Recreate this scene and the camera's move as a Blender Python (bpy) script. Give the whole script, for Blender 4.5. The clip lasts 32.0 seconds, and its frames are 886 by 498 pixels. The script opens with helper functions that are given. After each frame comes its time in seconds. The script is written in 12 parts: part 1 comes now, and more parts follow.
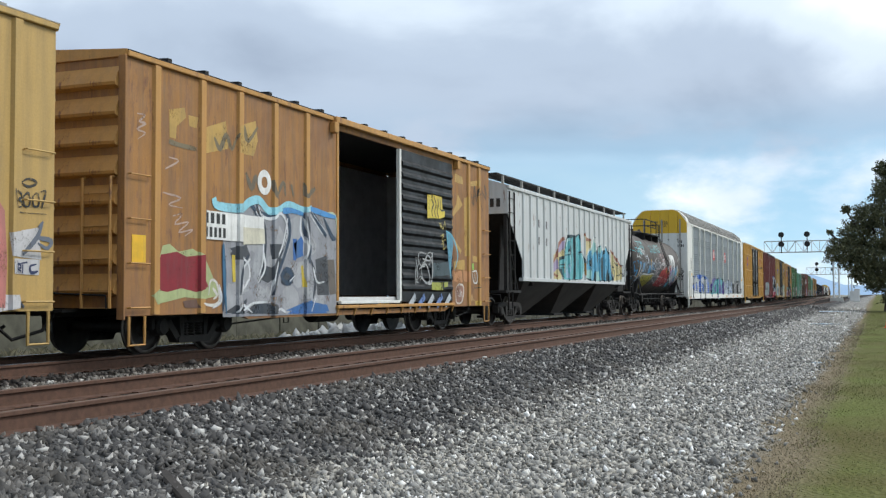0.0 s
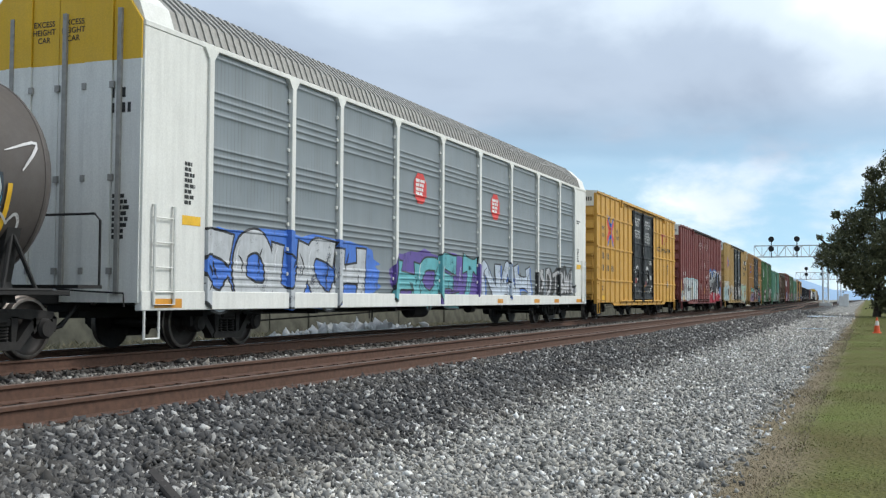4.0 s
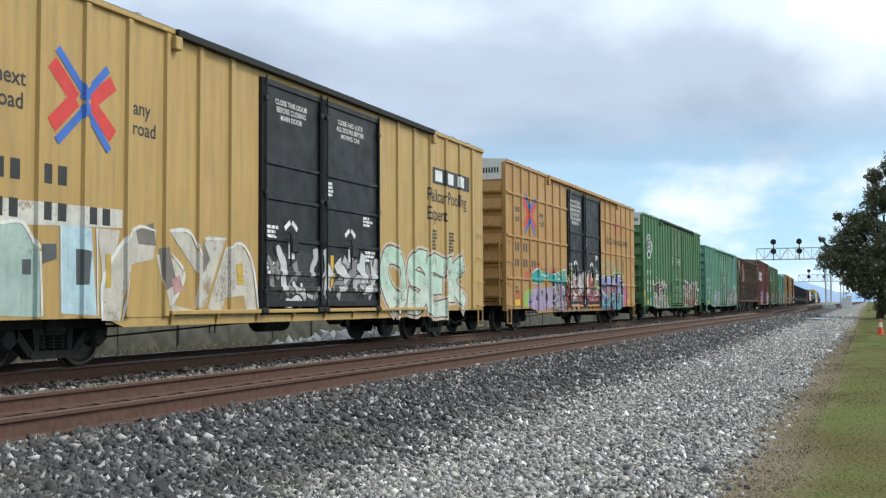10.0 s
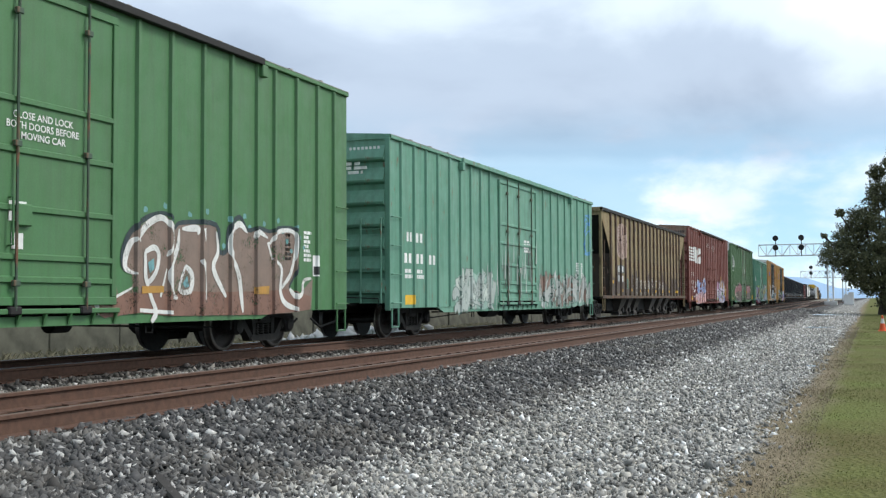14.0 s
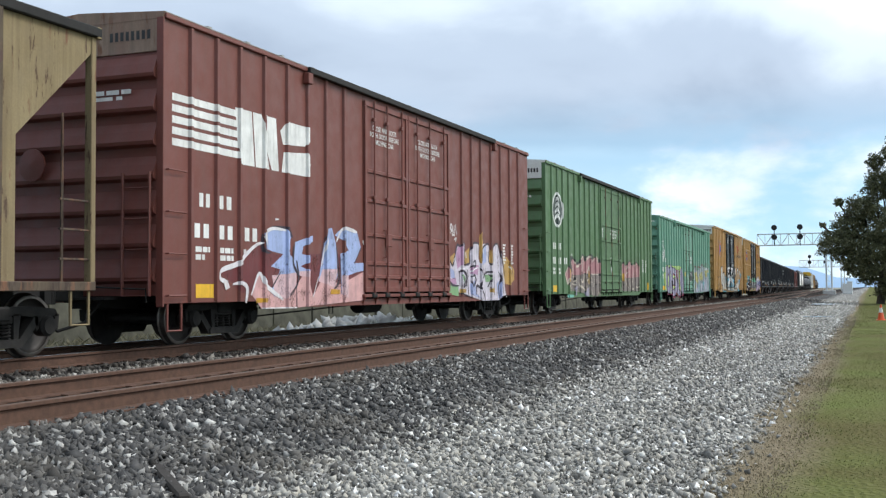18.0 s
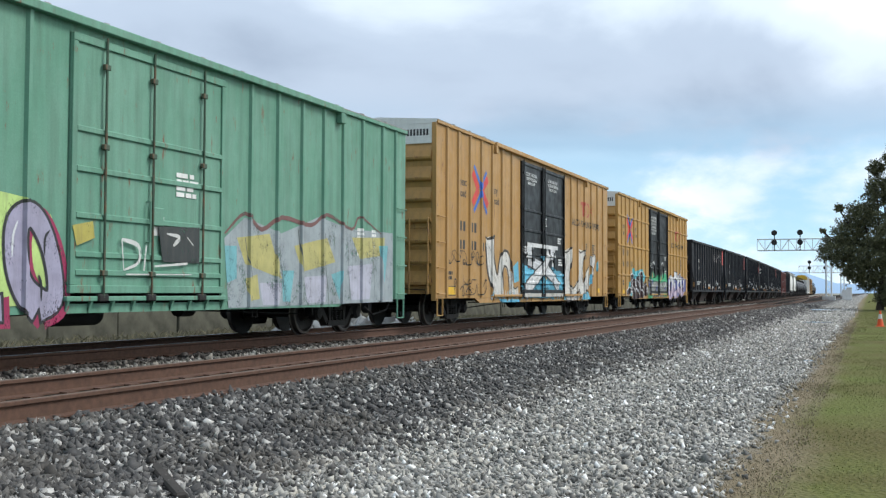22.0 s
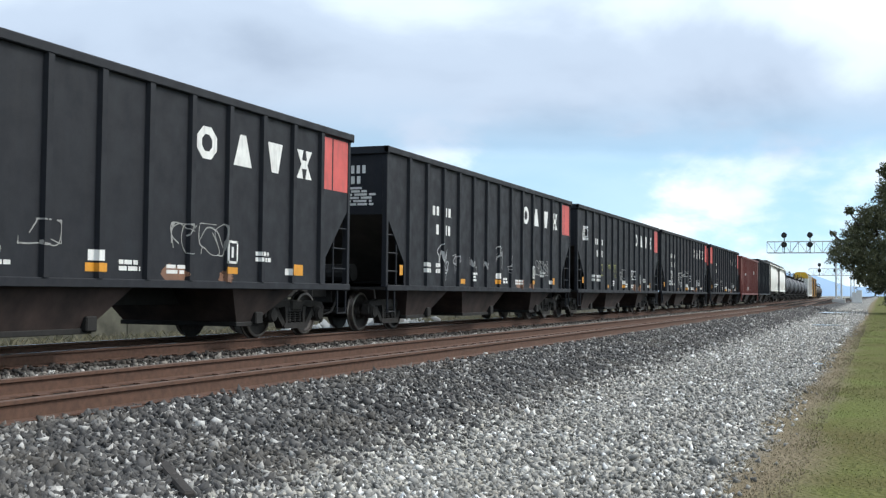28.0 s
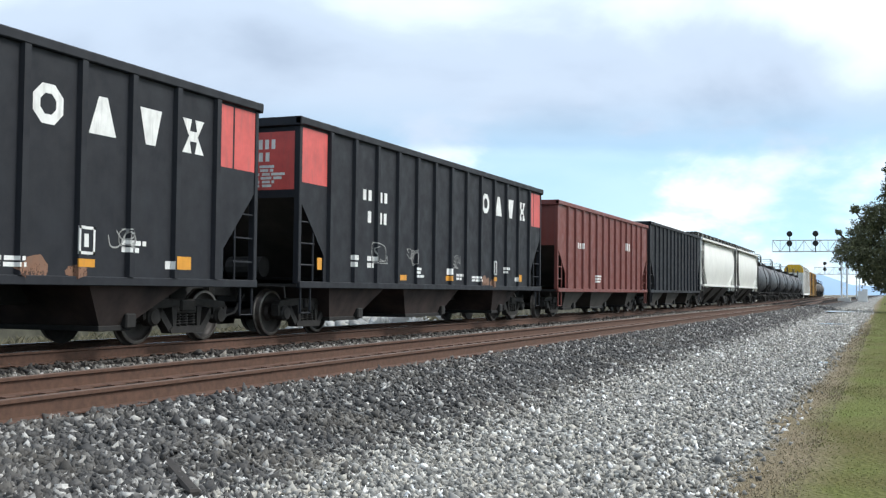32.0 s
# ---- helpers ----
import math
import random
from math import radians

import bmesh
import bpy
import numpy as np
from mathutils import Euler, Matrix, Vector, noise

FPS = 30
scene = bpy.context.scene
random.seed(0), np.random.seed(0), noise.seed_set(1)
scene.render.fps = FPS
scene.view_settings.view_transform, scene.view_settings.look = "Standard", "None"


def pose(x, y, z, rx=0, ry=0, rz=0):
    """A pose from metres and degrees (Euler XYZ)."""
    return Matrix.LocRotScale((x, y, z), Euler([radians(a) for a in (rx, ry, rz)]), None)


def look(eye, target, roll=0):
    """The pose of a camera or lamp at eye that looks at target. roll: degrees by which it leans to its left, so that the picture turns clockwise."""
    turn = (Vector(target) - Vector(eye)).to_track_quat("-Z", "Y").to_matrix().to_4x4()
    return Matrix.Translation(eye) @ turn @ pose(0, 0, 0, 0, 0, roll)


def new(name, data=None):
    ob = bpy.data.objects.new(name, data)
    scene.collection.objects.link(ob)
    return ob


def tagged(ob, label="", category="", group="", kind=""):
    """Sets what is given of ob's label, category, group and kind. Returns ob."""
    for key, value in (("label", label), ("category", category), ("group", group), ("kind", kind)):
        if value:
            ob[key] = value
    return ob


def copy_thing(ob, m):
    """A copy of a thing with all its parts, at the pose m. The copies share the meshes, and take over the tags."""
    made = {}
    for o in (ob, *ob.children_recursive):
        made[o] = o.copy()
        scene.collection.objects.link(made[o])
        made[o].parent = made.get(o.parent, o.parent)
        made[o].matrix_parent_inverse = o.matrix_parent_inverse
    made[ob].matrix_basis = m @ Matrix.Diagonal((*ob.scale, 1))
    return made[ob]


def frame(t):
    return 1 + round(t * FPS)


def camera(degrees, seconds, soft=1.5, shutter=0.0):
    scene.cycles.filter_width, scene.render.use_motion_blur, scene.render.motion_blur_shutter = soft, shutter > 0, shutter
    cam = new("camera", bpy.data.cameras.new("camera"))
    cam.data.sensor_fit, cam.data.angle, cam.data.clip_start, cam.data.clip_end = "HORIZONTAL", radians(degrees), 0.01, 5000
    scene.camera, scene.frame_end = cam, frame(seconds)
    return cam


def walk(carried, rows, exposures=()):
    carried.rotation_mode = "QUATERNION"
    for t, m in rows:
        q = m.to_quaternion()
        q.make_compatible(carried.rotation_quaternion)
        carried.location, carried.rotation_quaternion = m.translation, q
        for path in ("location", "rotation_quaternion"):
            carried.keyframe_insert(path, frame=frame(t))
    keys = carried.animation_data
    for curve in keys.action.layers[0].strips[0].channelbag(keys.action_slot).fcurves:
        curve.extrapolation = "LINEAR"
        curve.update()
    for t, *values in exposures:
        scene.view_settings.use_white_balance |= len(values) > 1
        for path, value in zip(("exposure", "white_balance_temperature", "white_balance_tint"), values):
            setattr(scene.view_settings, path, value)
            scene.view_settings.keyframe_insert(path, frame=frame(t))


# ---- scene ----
# camera: held by hand beside the track, about 0.9 m above the rail tops
cam = camera(44.64, 32.0, soft=1.3)
EYE = Vector((0.0, 0.0, 0.892))


def view(yaw, pitch, roll):
    """yaw to the left of the track, pitch up, roll, in degrees."""
    a, b = radians(yaw), radians(pitch)
    way = Vector((-math.sin(a) * math.cos(b), math.cos(a) * math.cos(b), math.sin(b)))
    return look(EYE, EYE + way * 10.0, -roll)


PATH = [
    (0, view(21.907, 2.492, 0.254)), (0.5, view(21.905, 2.572, 0.32)), (1, view(21.867, 2.585, 0.115)), (1.5, view(21.785, 2.537, -0.002)),
    (2, view(21.648, 2.478, -0.127)), (2.5, view(21.513, 2.504, -0.107)), (3, view(21.472, 2.516, -0.304)), (3.5, view(21.402, 2.548, -0.377)),
    (5.5, view(21.498, 2.437, 0.092)), (6, view(21.472, 2.39, 0.21)), (6.5, view(21.492, 2.402, 0.122)), (7, view(21.495, 2.485, 0.092)),
    (7.5, view(21.548, 2.572, -0.042)), (8, view(21.509, 2.67, -0.019)), (8.5, view(21.458, 2.794, -0.054)), (9, view(21.432, 2.84, -0.053)),
    (9.5, view(21.475, 2.844, -0.041)), (10, view(21.528, 2.871, 0.271)), (10.5, view(21.633, 2.93, 0.295)), (11, view(21.649, 2.893, 0.314)),
    (11.5, view(21.627, 2.816, 0.301)), (12, view(21.613, 2.687, 0.372)), (12.5, view(21.586, 2.607, 0.325)), (13, view(21.569, 2.638, 0.41)),
    (13.5, view(21.559, 2.669, 0.374)), (14, view(21.629, 2.68, 0.283)), (14.5, view(21.691, 2.692, 0.196)), (16.5, view(21.672, 2.388, 0.109)),
    (17, view(21.595, 2.279, 0.182)), (17.5, view(21.535, 2.19, 0.31)), (18, view(21.568, 2.138, 0.361)), (18.5, view(21.641, 2.148, 0.379)),
    (19, view(21.625, 2.169, 0.248)), (19.5, view(21.606, 2.178, 0.119)), (20, view(21.589, 2.179, 0.015)), (20.5, view(21.61, 2.207, -0.134)),
    (21, view(21.528, 2.168, -0.172)), (21.5, view(21.567, 2.167, -0.155)), (22, view(21.566, 2.229, -0.243)), (22.5, view(21.604, 2.265, -0.446)),
    (23, view(21.604, 2.362, -0.357)), (23.5, view(21.623, 2.455, -0.251)), (24, view(21.701, 2.485, -0.295)), (24.5, view(21.849, 2.446, -0.381)),
    (25, view(21.94, 2.386, -0.365)), (25.5, view(22.001, 2.398, -0.337)), (27.5, view(22.079, 2.37, -0.503)), (28, view(22.042, 2.258, -0.565)),
    (28.5, view(22.028, 2.114, -0.687)), (29, view(22.11, 2, -0.727)), (29.5, view(22.129, 1.921, -0.619)), (30, view(22.164, 1.918, -0.456)),
    (30.5, view(22.182, 1.889, -0.271)), (31, view(22.266, 1.993, -0.242)), (31.5, view(22.32, 2.158, -0.496)), (32, view(22.303, 2.176, -0.608)),
]
EXPOSURES = [(0, 0.22), (6, 0.25), (13, 0.36), (18, 0.38), (24.5, 0.32), (28, 0.46), (32, 0.56)]
walk(cam, PATH, EXPOSURES)

# ---- light ----
SUN_AZ, SUN_EL = radians(62), radians(46)
world = bpy.data.worlds.new("world")
scene.world = world
world.use_nodes = True
wn, wl = world.node_tree.nodes, world.node_tree.links
wn.clear()
w_out = wn.new("ShaderNodeOutputWorld")
sky = wn.new("ShaderNodeTexSky")
sky.sky_type, sky.sun_disc = "NISHITA", False
sky.sun_elevation, sky.sun_rotation = SUN_EL, SUN_AZ
sky.air_density, sky.dust_density = 1.0, 0.3
b_sky = wn.new("ShaderNodeBackground")
b_sky.inputs["Strength"].default_value = 0.15
# thin haze in the clear gaps turns the blue towards cyan
haze = wn.new("ShaderNodeMix")
haze.data_type, haze.blend_type = "RGBA", "MULTIPLY"
haze.inputs[0].default_value, haze.inputs[7].default_value = 1.0, (0.88, 1.12, 0.98, 1)
wl.new(sky.outputs[0], haze.inputs[6])
wl.new(haze.outputs[2], b_sky.inputs["Color"])
coord = wn.new("ShaderNodeTexCoord")
# the clear gaps show sky of a deeper blue than the haze at the horizon
lifted = wn.new("ShaderNodeMapping")
lifted.inputs["Location"].default_value = (0, 0, 0.22)
wl.new(coord.outputs["Generated"], lifted.inputs["Vector"])
wl.new(lifted.outputs[0], sky.inputs["Vector"])


def w_map(scale, shift=(0, 0, 0)):
    m = wn.new("ShaderNodeMapping")
    m.inputs["Scale"].default_value = scale
    m.inputs["Location"].default_value = shift
    wl.new(coord.outputs["Generated"], m.inputs["Vector"])
    return m.outputs[0]


def w_noise(vec, scale, detail, rough, dist=0.0):
    n = wn.new("ShaderNodeTexNoise")
    n.inputs["Scale"].default_value, n.inputs["Detail"].default_value = scale, detail
    n.inputs["Roughness"].default_value, n.inputs["Distortion"].default_value = rough, dist
    wl.new(vec, n.inputs["Vector"])
    return n.outputs["Fac"]


def w_ramp(fac, stops):
    r = wn.new("ShaderNodeValToRGB")
    r.color_ramp.interpolation = "EASE"
    while len(r.color_ramp.elements) < len(stops):
        r.color_ramp.elements.new(0.5)
    for e, (p, c) in zip(r.color_ramp.elements, stops):
        e.position, e.color = p, (*c, 1) if len(c) == 3 else c
    wl.new(fac, r.inputs[0])
    return r.outputs[0]


sep = wn.new("ShaderNodeSeparateXYZ")
wl.new(coord.outputs["Generated"], sep.inputs[0])
# layered overcast: brighter towards the horizon, a heavier grey layer above it, lighter again overhead
layer = w_ramp(sep.outputs["Z"], [(0.0, (0.62, 0.62, 0.62)), (0.105, (0.60, 0.60, 0.60)), (0.15, (0.29, 0.29, 0.29)), (0.20, (0.32, 0.32, 0.32)), (0.27, (0.60, 0.60, 0.60)), (0.42, (0.5, 0.5, 0.5))])
billow = w_noise(w_map((1, 1, 2.1), (0.35, 0.2, 0.55)), 2.3, 8.0, 0.5, 0.25)


def w_math(op, a, b):
    m = wn.new("ShaderNodeMath")
    m.operation = op
    for s, v in zip(m.inputs, (a, b)):
        if isinstance(v, bpy.types.NodeSocket):
            wl.new(v, s)
        else:
            s.default_value = v
    return m.outputs[0]


tone = w_math("ADD", w_math("MULTIPLY", layer, 0.62), w_math("MULTIPLY", w_math("SUBTRACT", billow, 0.28), 0.95))
# brighter on the side of the hidden sun
tone = w_math("ADD", tone, w_math("MULTIPLY", w_math("ADD", w_math("ADD", w_math("MULTIPLY", sep.outputs["X"], 0.88), w_math("MULTIPLY", sep.outputs["Y"], 0.47)), -0.08), 0.26))
cloud_tone = w_ramp(tone, [(0.22, (0.29, 0.36, 0.47)), (0.42, (0.44, 0.53, 0.655)), (0.56, (0.66, 0.765, 0.88)), (0.70, (0.92, 0.975, 0.99))])
b_cloud = wn.new("ShaderNodeBackground")
b_cloud.inputs["Strength"].default_value = 1.05
wl.new(cloud_tone, b_cloud.inputs["Color"])
low = w_ramp(sep.outputs["Z"], [(0.0, (0.45, 0.45, 0.45)), (0.045, (0.8, 0.8, 0.8)), (0.10, (0.8, 0.8, 0.8)), (0.19, (0, 0, 0))])


def w_bell(axis_x, width, axis_z, height):
    """A soft round weight about one direction of the sky."""
    a = w_math("DIVIDE", w_math("SUBTRACT", sep.outputs["X"], axis_x), width)
    b = w_math("DIVIDE", w_math("SUBTRACT", sep.outputs["Z"], axis_z), height)
    return w_math("POWER", 2.718, w_math("MULTIPLY", w_math("ADD", w_math("MULTIPLY", a, a), w_math("MULTIPLY", b, b)), -1.0))


ragged = w_noise(w_map((1, 1, 2.0), (1.7, 0.4, 0.15)), 7.0, 7.0, 0.55, 0.15)
heap = w_math("ADD", w_math("MULTIPLY", w_bell(-0.115, 0.045, 0.072, 0.024), 0.15), w_math("MULTIPLY", w_bell(-0.02, 0.03, 0.09, 0.02), 0.10))
clear = w_math("MULTIPLY", w_bell(-0.25, 0.10, 0.105, 0.035), 0.14)
gaps = w_ramp(w_math("SUBTRACT", w_math("ADD", ragged, heap), clear), [(0.46, (0.92, 0.92, 0.92)), (0.66, (0, 0, 0))])
gap_mul = wn.new("ShaderNodeMath")
gap_mul.operation = "MULTIPLY"
wl.new(low, gap_mul.inputs[0])
wl.new(gaps, gap_mul.inputs[1])
mix = wn.new("ShaderNodeMixShader")
wl.new(gap_mul.outputs[0], mix.inputs[0])
wl.new(b_cloud.outputs[0], mix.inputs[1])
wl.new(b_sky.outputs[0], mix.inputs[2])
wl.new(mix.outputs[0], w_out.inputs[0])

sun_data = bpy.data.lights.new("sun", "SUN")
sun_data.energy, sun_data.angle, sun_data.color = 2.0, radians(16), (1.0, 0.985, 0.95)
sun = new("sun", sun_data)
# the sky's sun rotation runs clockwise from +Y
sun_way = Vector((math.sin(SUN_AZ) * math.cos(SUN_EL), math.cos(SUN_AZ) * math.cos(SUN_EL), math.sin(SUN_EL)))
sun.matrix_world = look(sun_way * 60, (0, 0, 0))

# ---- materials ----


class Nodes:
    """A principled material and short ways to add nodes to it."""

    def __init__(self, name, rough=0.6, metal=0.0):
        self.mat = bpy.data.materials.new(name)
        self.mat.use_nodes = True
        self.n, self.l = self.mat.node_tree.nodes, self.mat.node_tree.links
        self.b = self.n["Principled BSDF"]
        self.b.inputs["Roughness"].default_value = rough
        self.b.inputs["Metallic"].default_value = metal
        self.c = self.n.new("ShaderNodeTexCoord")

    def map(self, scale=(1, 1, 1), out="Object"):
        m = self.n.new("ShaderNodeMapping")
        m.inputs["Scale"].default_value = scale
        self.l.new(self.c.outputs[out], m.inputs["Vector"])
        return m.outputs[0]

    def noise(self, scale, detail=4, rough=0.55, vec=None, dist=0.0):
        t = self.n.new("ShaderNodeTexNoise")
        t.inputs["Scale"].default_value, t.inputs["Detail"].default_value = scale, detail
        t.inputs["Roughness"].default_value, t.inputs["Distortion"].default_value = rough, dist
        self.l.new(vec if vec is not None else self.map(), t.inputs["Vector"])
        return t.outputs["Fac"]

    def ramp(self, fac, *stops):
        r = self.n.new("ShaderNodeValToRGB")
        while len(r.color_ramp.elements) < len(stops):
            r.color_ramp.elements.new(0.5)
        for e, (p, c) in zip(r.color_ramp.elements, stops):
            e.position = p
            e.color = (c, c, c, 1) if isinstance(c, (int, float)) else (*c, 1)
        self.l.new(fac, r.inputs[0])
        return r.outputs[0]

    def mixc(self, fac, a, b, blend="MIX"):
        m = self.n.new("ShaderNodeMix")
        m.data_type, m.blend_type = "RGBA", blend
        for sock, v in ((m.inputs[0], fac), (m.inputs[6], a), (m.inputs[7], b)):
            if isinstance(v, bpy.types.NodeSocket):
                self.l.new(v, sock)
            elif isinstance(v, (int, float)):
                sock.default_value = v
            else:
                sock.default_value = (*v, 1)
        return m.outputs[2]

    def math(self, op, a, b=0.0):
        m = self.n.new("ShaderNodeMath")
        m.operation = op
        for sock, v in zip(m.inputs, (a, b)):
            if isinstance(v, bpy.types.NodeSocket):
                self.l.new(v, sock)
            else:
                sock.default_value = v
        return m.outputs[0]

    def matt(self, level=0.2):
        self.b.inputs["Specular IOR Level"].default_value = level
        return self

    def done(self, color, bump=None, strength=0.2, dist=0.01, rough=None):
        if isinstance(color, bpy.types.NodeSocket):
            self.l.new(color, self.b.inputs["Base Color"])
        else:
            self.b.inputs["Base Color"].default_value = (*color, 1)
        if bump is not None:
            k = self.n.new("ShaderNodeBump")
            k.inputs["Strength"].default_value, k.inputs["Distance"].default_value = strength, dist
            self.l.new(bump, k.inputs["Height"])
            self.l.new(k.outputs[0], self.b.inputs["Normal"])
        if rough is not None:
            self.l.new(rough, self.b.inputs["Roughness"])
        return self.mat


def tint(c, k):
    return tuple(max(0.0, min(1.0, v * k)) for v in c)


RUST = (0.13, 0.055, 0.03)


def paint(name, c, dirt=0.25, rust=0.0, rough=0.5, grime=(0.09, 0.075, 0.06), second=None, flake=None, peel=0.56, run=0.55):
    """Weathered car paint: patchy fading, streaks that run down, specks of rust."""
    m = Nodes(name, rough)
    base = m.mixc(m.noise(0.9, 3), tint(c, 0.86), tint(c, 1.12))
    if second:
        base = m.mixc(m.ramp(m.noise(0.8, 7, 0.65, m.map((1, 1, 0.6))), (0.38, 0.0), (0.62, 1.0)), base, second)
    streak = m.ramp(m.noise(1.0, 5, 0.6, m.map((7, 7, 0.5))), (0.42, 0.0), (0.75, dirt))
    base = m.mixc(streak, base, grime)
    grain = m.ramp(m.noise(38, 3), (0.35, 0.93), (0.7, 1.05))
    base = m.mixc(1.0, base, grain, "MULTIPLY")
    if rust:
        spots = m.ramp(m.noise(2.6, 7, 0.68, m.map((2.2, 2.2, 0.55))), (0.62 - 0.2 * rust, 0.0), (0.68 - 0.1 * rust, 1.0))
        base = m.mixc(spots, base, m.mixc(m.noise(14, 4), RUST, (0.22, 0.11, 0.06)))
    if flake:
        base = m.mixc(m.ramp(m.noise(1.6, 8, 0.72, m.map((5, 5, 0.9))), (peel, 0.0), (peel + 0.04, 0.92)), base, flake)
        base = m.mixc(m.ramp(m.noise(1.0, 4, 0.6, m.map((11, 11, 0.25))), (0.5, 0.0), (0.75, run)), base, flake)
    return m.done(base, m.noise(60, 2), 0.06, 0.004, m.ramp(m.noise(3.0, 4), (0.3, rough - 0.1), (0.7, rough + 0.15)))


def steel(name, c, k=0.35, rough=0.7, metal=0.0, scale=9):
    m = Nodes(name, rough, metal)
    base = m.mixc(m.ramp(m.noise(scale, 6, 0.6), (0.3, 0.0), (0.72, 1.0)), tint(c, 1 - k), tint(c, 1 + k))
    return m.done(base, m.noise(scale * 6, 3), 0.25, 0.006)


def spray(name, c, k=0.18, rough=0.5, worn=False):
    m = Nodes(name, rough)
    base = m.mixc(m.ramp(m.noise(2.6, 6, 0.65), (0.3, 0.0), (0.7, 1.0)), tint(c, 1 - k), tint(c, 1 + k))
    base = m.mixc(m.ramp(m.noise(1.0, 5, 0.7, m.map((9, 9, 1.1))), (0.5, 0.0), (0.8, 0.45)), base, (0.10, 0.09, 0.08))
    if worn:
        m.l.new(m.ramp(m.math("ADD", m.math("MULTIPLY", m.noise(2.2, 7, 0.7), 0.6), m.math("MULTIPLY", m.noise(30, 4, 0.7, m.map((1.6, 1.6, 0.7))), 0.4)), (0.36, 0.1), (0.46, 1.0)), m.b.inputs["Alpha"])
    return m.done(base)


_made = {}


def sprayed(c):
    if c not in _made:
        _made[c] = spray("spray_paint", c, worn=True)
    return _made[c]


WHITE, BLACK = (0.78, 0.78, 0.76), (0.012, 0.012, 0.014)
STENCIL_WHITE = spray("white_lettering", (0.72, 0.72, 0.70))
STENCIL_BLACK = spray("black_lettering", (0.02, 0.02, 0.02))
YELLOW_BOX = paint("yellow_car_paint", (0.455, 0.255, 0.066), 0.32)
YELLOW_FRESH = paint("bright_yellow_car_paint", (0.56, 0.305, 0.052), 0.16)
YELLOW_PALE = paint("pale_yellow_car_paint", (0.47, 0.305, 0.098), 0.34)
ORANGE_BOX = paint("orange_yellow_car_paint", (0.42, 0.225, 0.06), 0.36, 0.06, second=(0.455, 0.26, 0.088))
RUST_BOX = paint("rusty_ochre_car_paint", (0.37, 0.175, 0.047), 0.6, 0.22, 0.65, second=(0.28, 0.135, 0.055), flake=(0.235, 0.115, 0.05))
RUST_RIB = paint("ochre_rib_paint", (0.48, 0.25, 0.07), 0.3, 0.15, 0.6)
MAROON = paint("maroon_car_paint", (0.185, 0.046, 0.043), 0.2)
BROWN_RED = paint("red_brown_car_paint", (0.17, 0.048, 0.036), 0.22)
GREEN = paint("green_car_paint", (0.056, 0.172, 0.060), 0.3, 0.0, 0.5, (0.05, 0.06, 0.04), second=(0.066, 0.17, 0.066))
GREEN_OLIVE = paint("olive_green_car_paint", (0.082, 0.168, 0.07), 0.36)
TEAL = paint("teal_green_car_paint", (0.105, 0.275, 0.19), 0.4, 0.06, 0.55, (0.05, 0.07, 0.055), second=(0.15, 0.32, 0.235))
GREY_HOPPER = paint("light_grey_car_paint", (0.56, 0.58, 0.58), 0.22, 0.06)
WHITE_CAR = paint("off_white_car_paint", (0.74, 0.74, 0.70), 0.15)
TAN_RUST = paint("peeling_tan_car_paint", (0.30, 0.235, 0.125), 0.45, 0.12, 0.85, (0.12, 0.075, 0.042), second=(0.24, 0.185, 0.10), flake=(0.07, 0.036, 0.024), peel=0.585, run=0.42)
RUST_POST = paint("rust_streaked_post", (0.13, 0.10, 0.066), 0.7, 0.6, 0.85, (0.045, 0.028, 0.022), second=(0.066, 0.044, 0.032), flake=(0.045, 0.026, 0.02), peel=0.53)
RUST_DARK = paint("dark_rust_bulkhead", (0.05, 0.036, 0.027), 0.5, 0.3, 0.85, (0.03, 0.022, 0.018))
BLACK_CAR = paint("black_car_paint", (0.0135, 0.0152, 0.0205), 0.16, 0.0, 0.62, (0.034, 0.032, 0.031))
DOOR_BLACK = paint("black_door_paint", (0.009, 0.0095, 0.0115), 0.14, 0.0, 0.42, (0.04, 0.04, 0.04))
TANK_BLACK = paint("black_tank_paint", (0.072, 0.061, 0.056), 0.35, 0.0, 0.6)
TANK_BLUE = paint("blue_black_tank_paint", (0.045, 0.05, 0.062), 0.25, 0.0, 0.5)
for black in (BLACK_CAR, DOOR_BLACK):
    black.node_tree.nodes["Principled BSDF"].inputs["Specular IOR Level"].default_value = 0.3
# dark grey-brown of funnels, gate crusts and end slopes
FUNNEL = steel("grey_brown_funnel_steel", (0.055, 0.048, 0.042), 0.4, 0.7, 0.0, 1.8)
RED_PANEL = spray("salmon_red_paint", (0.55, 0.085, 0.075))
RED_HOPPER = paint("oxide_red_car_paint", (0.16, 0.036, 0.028), 0.25)


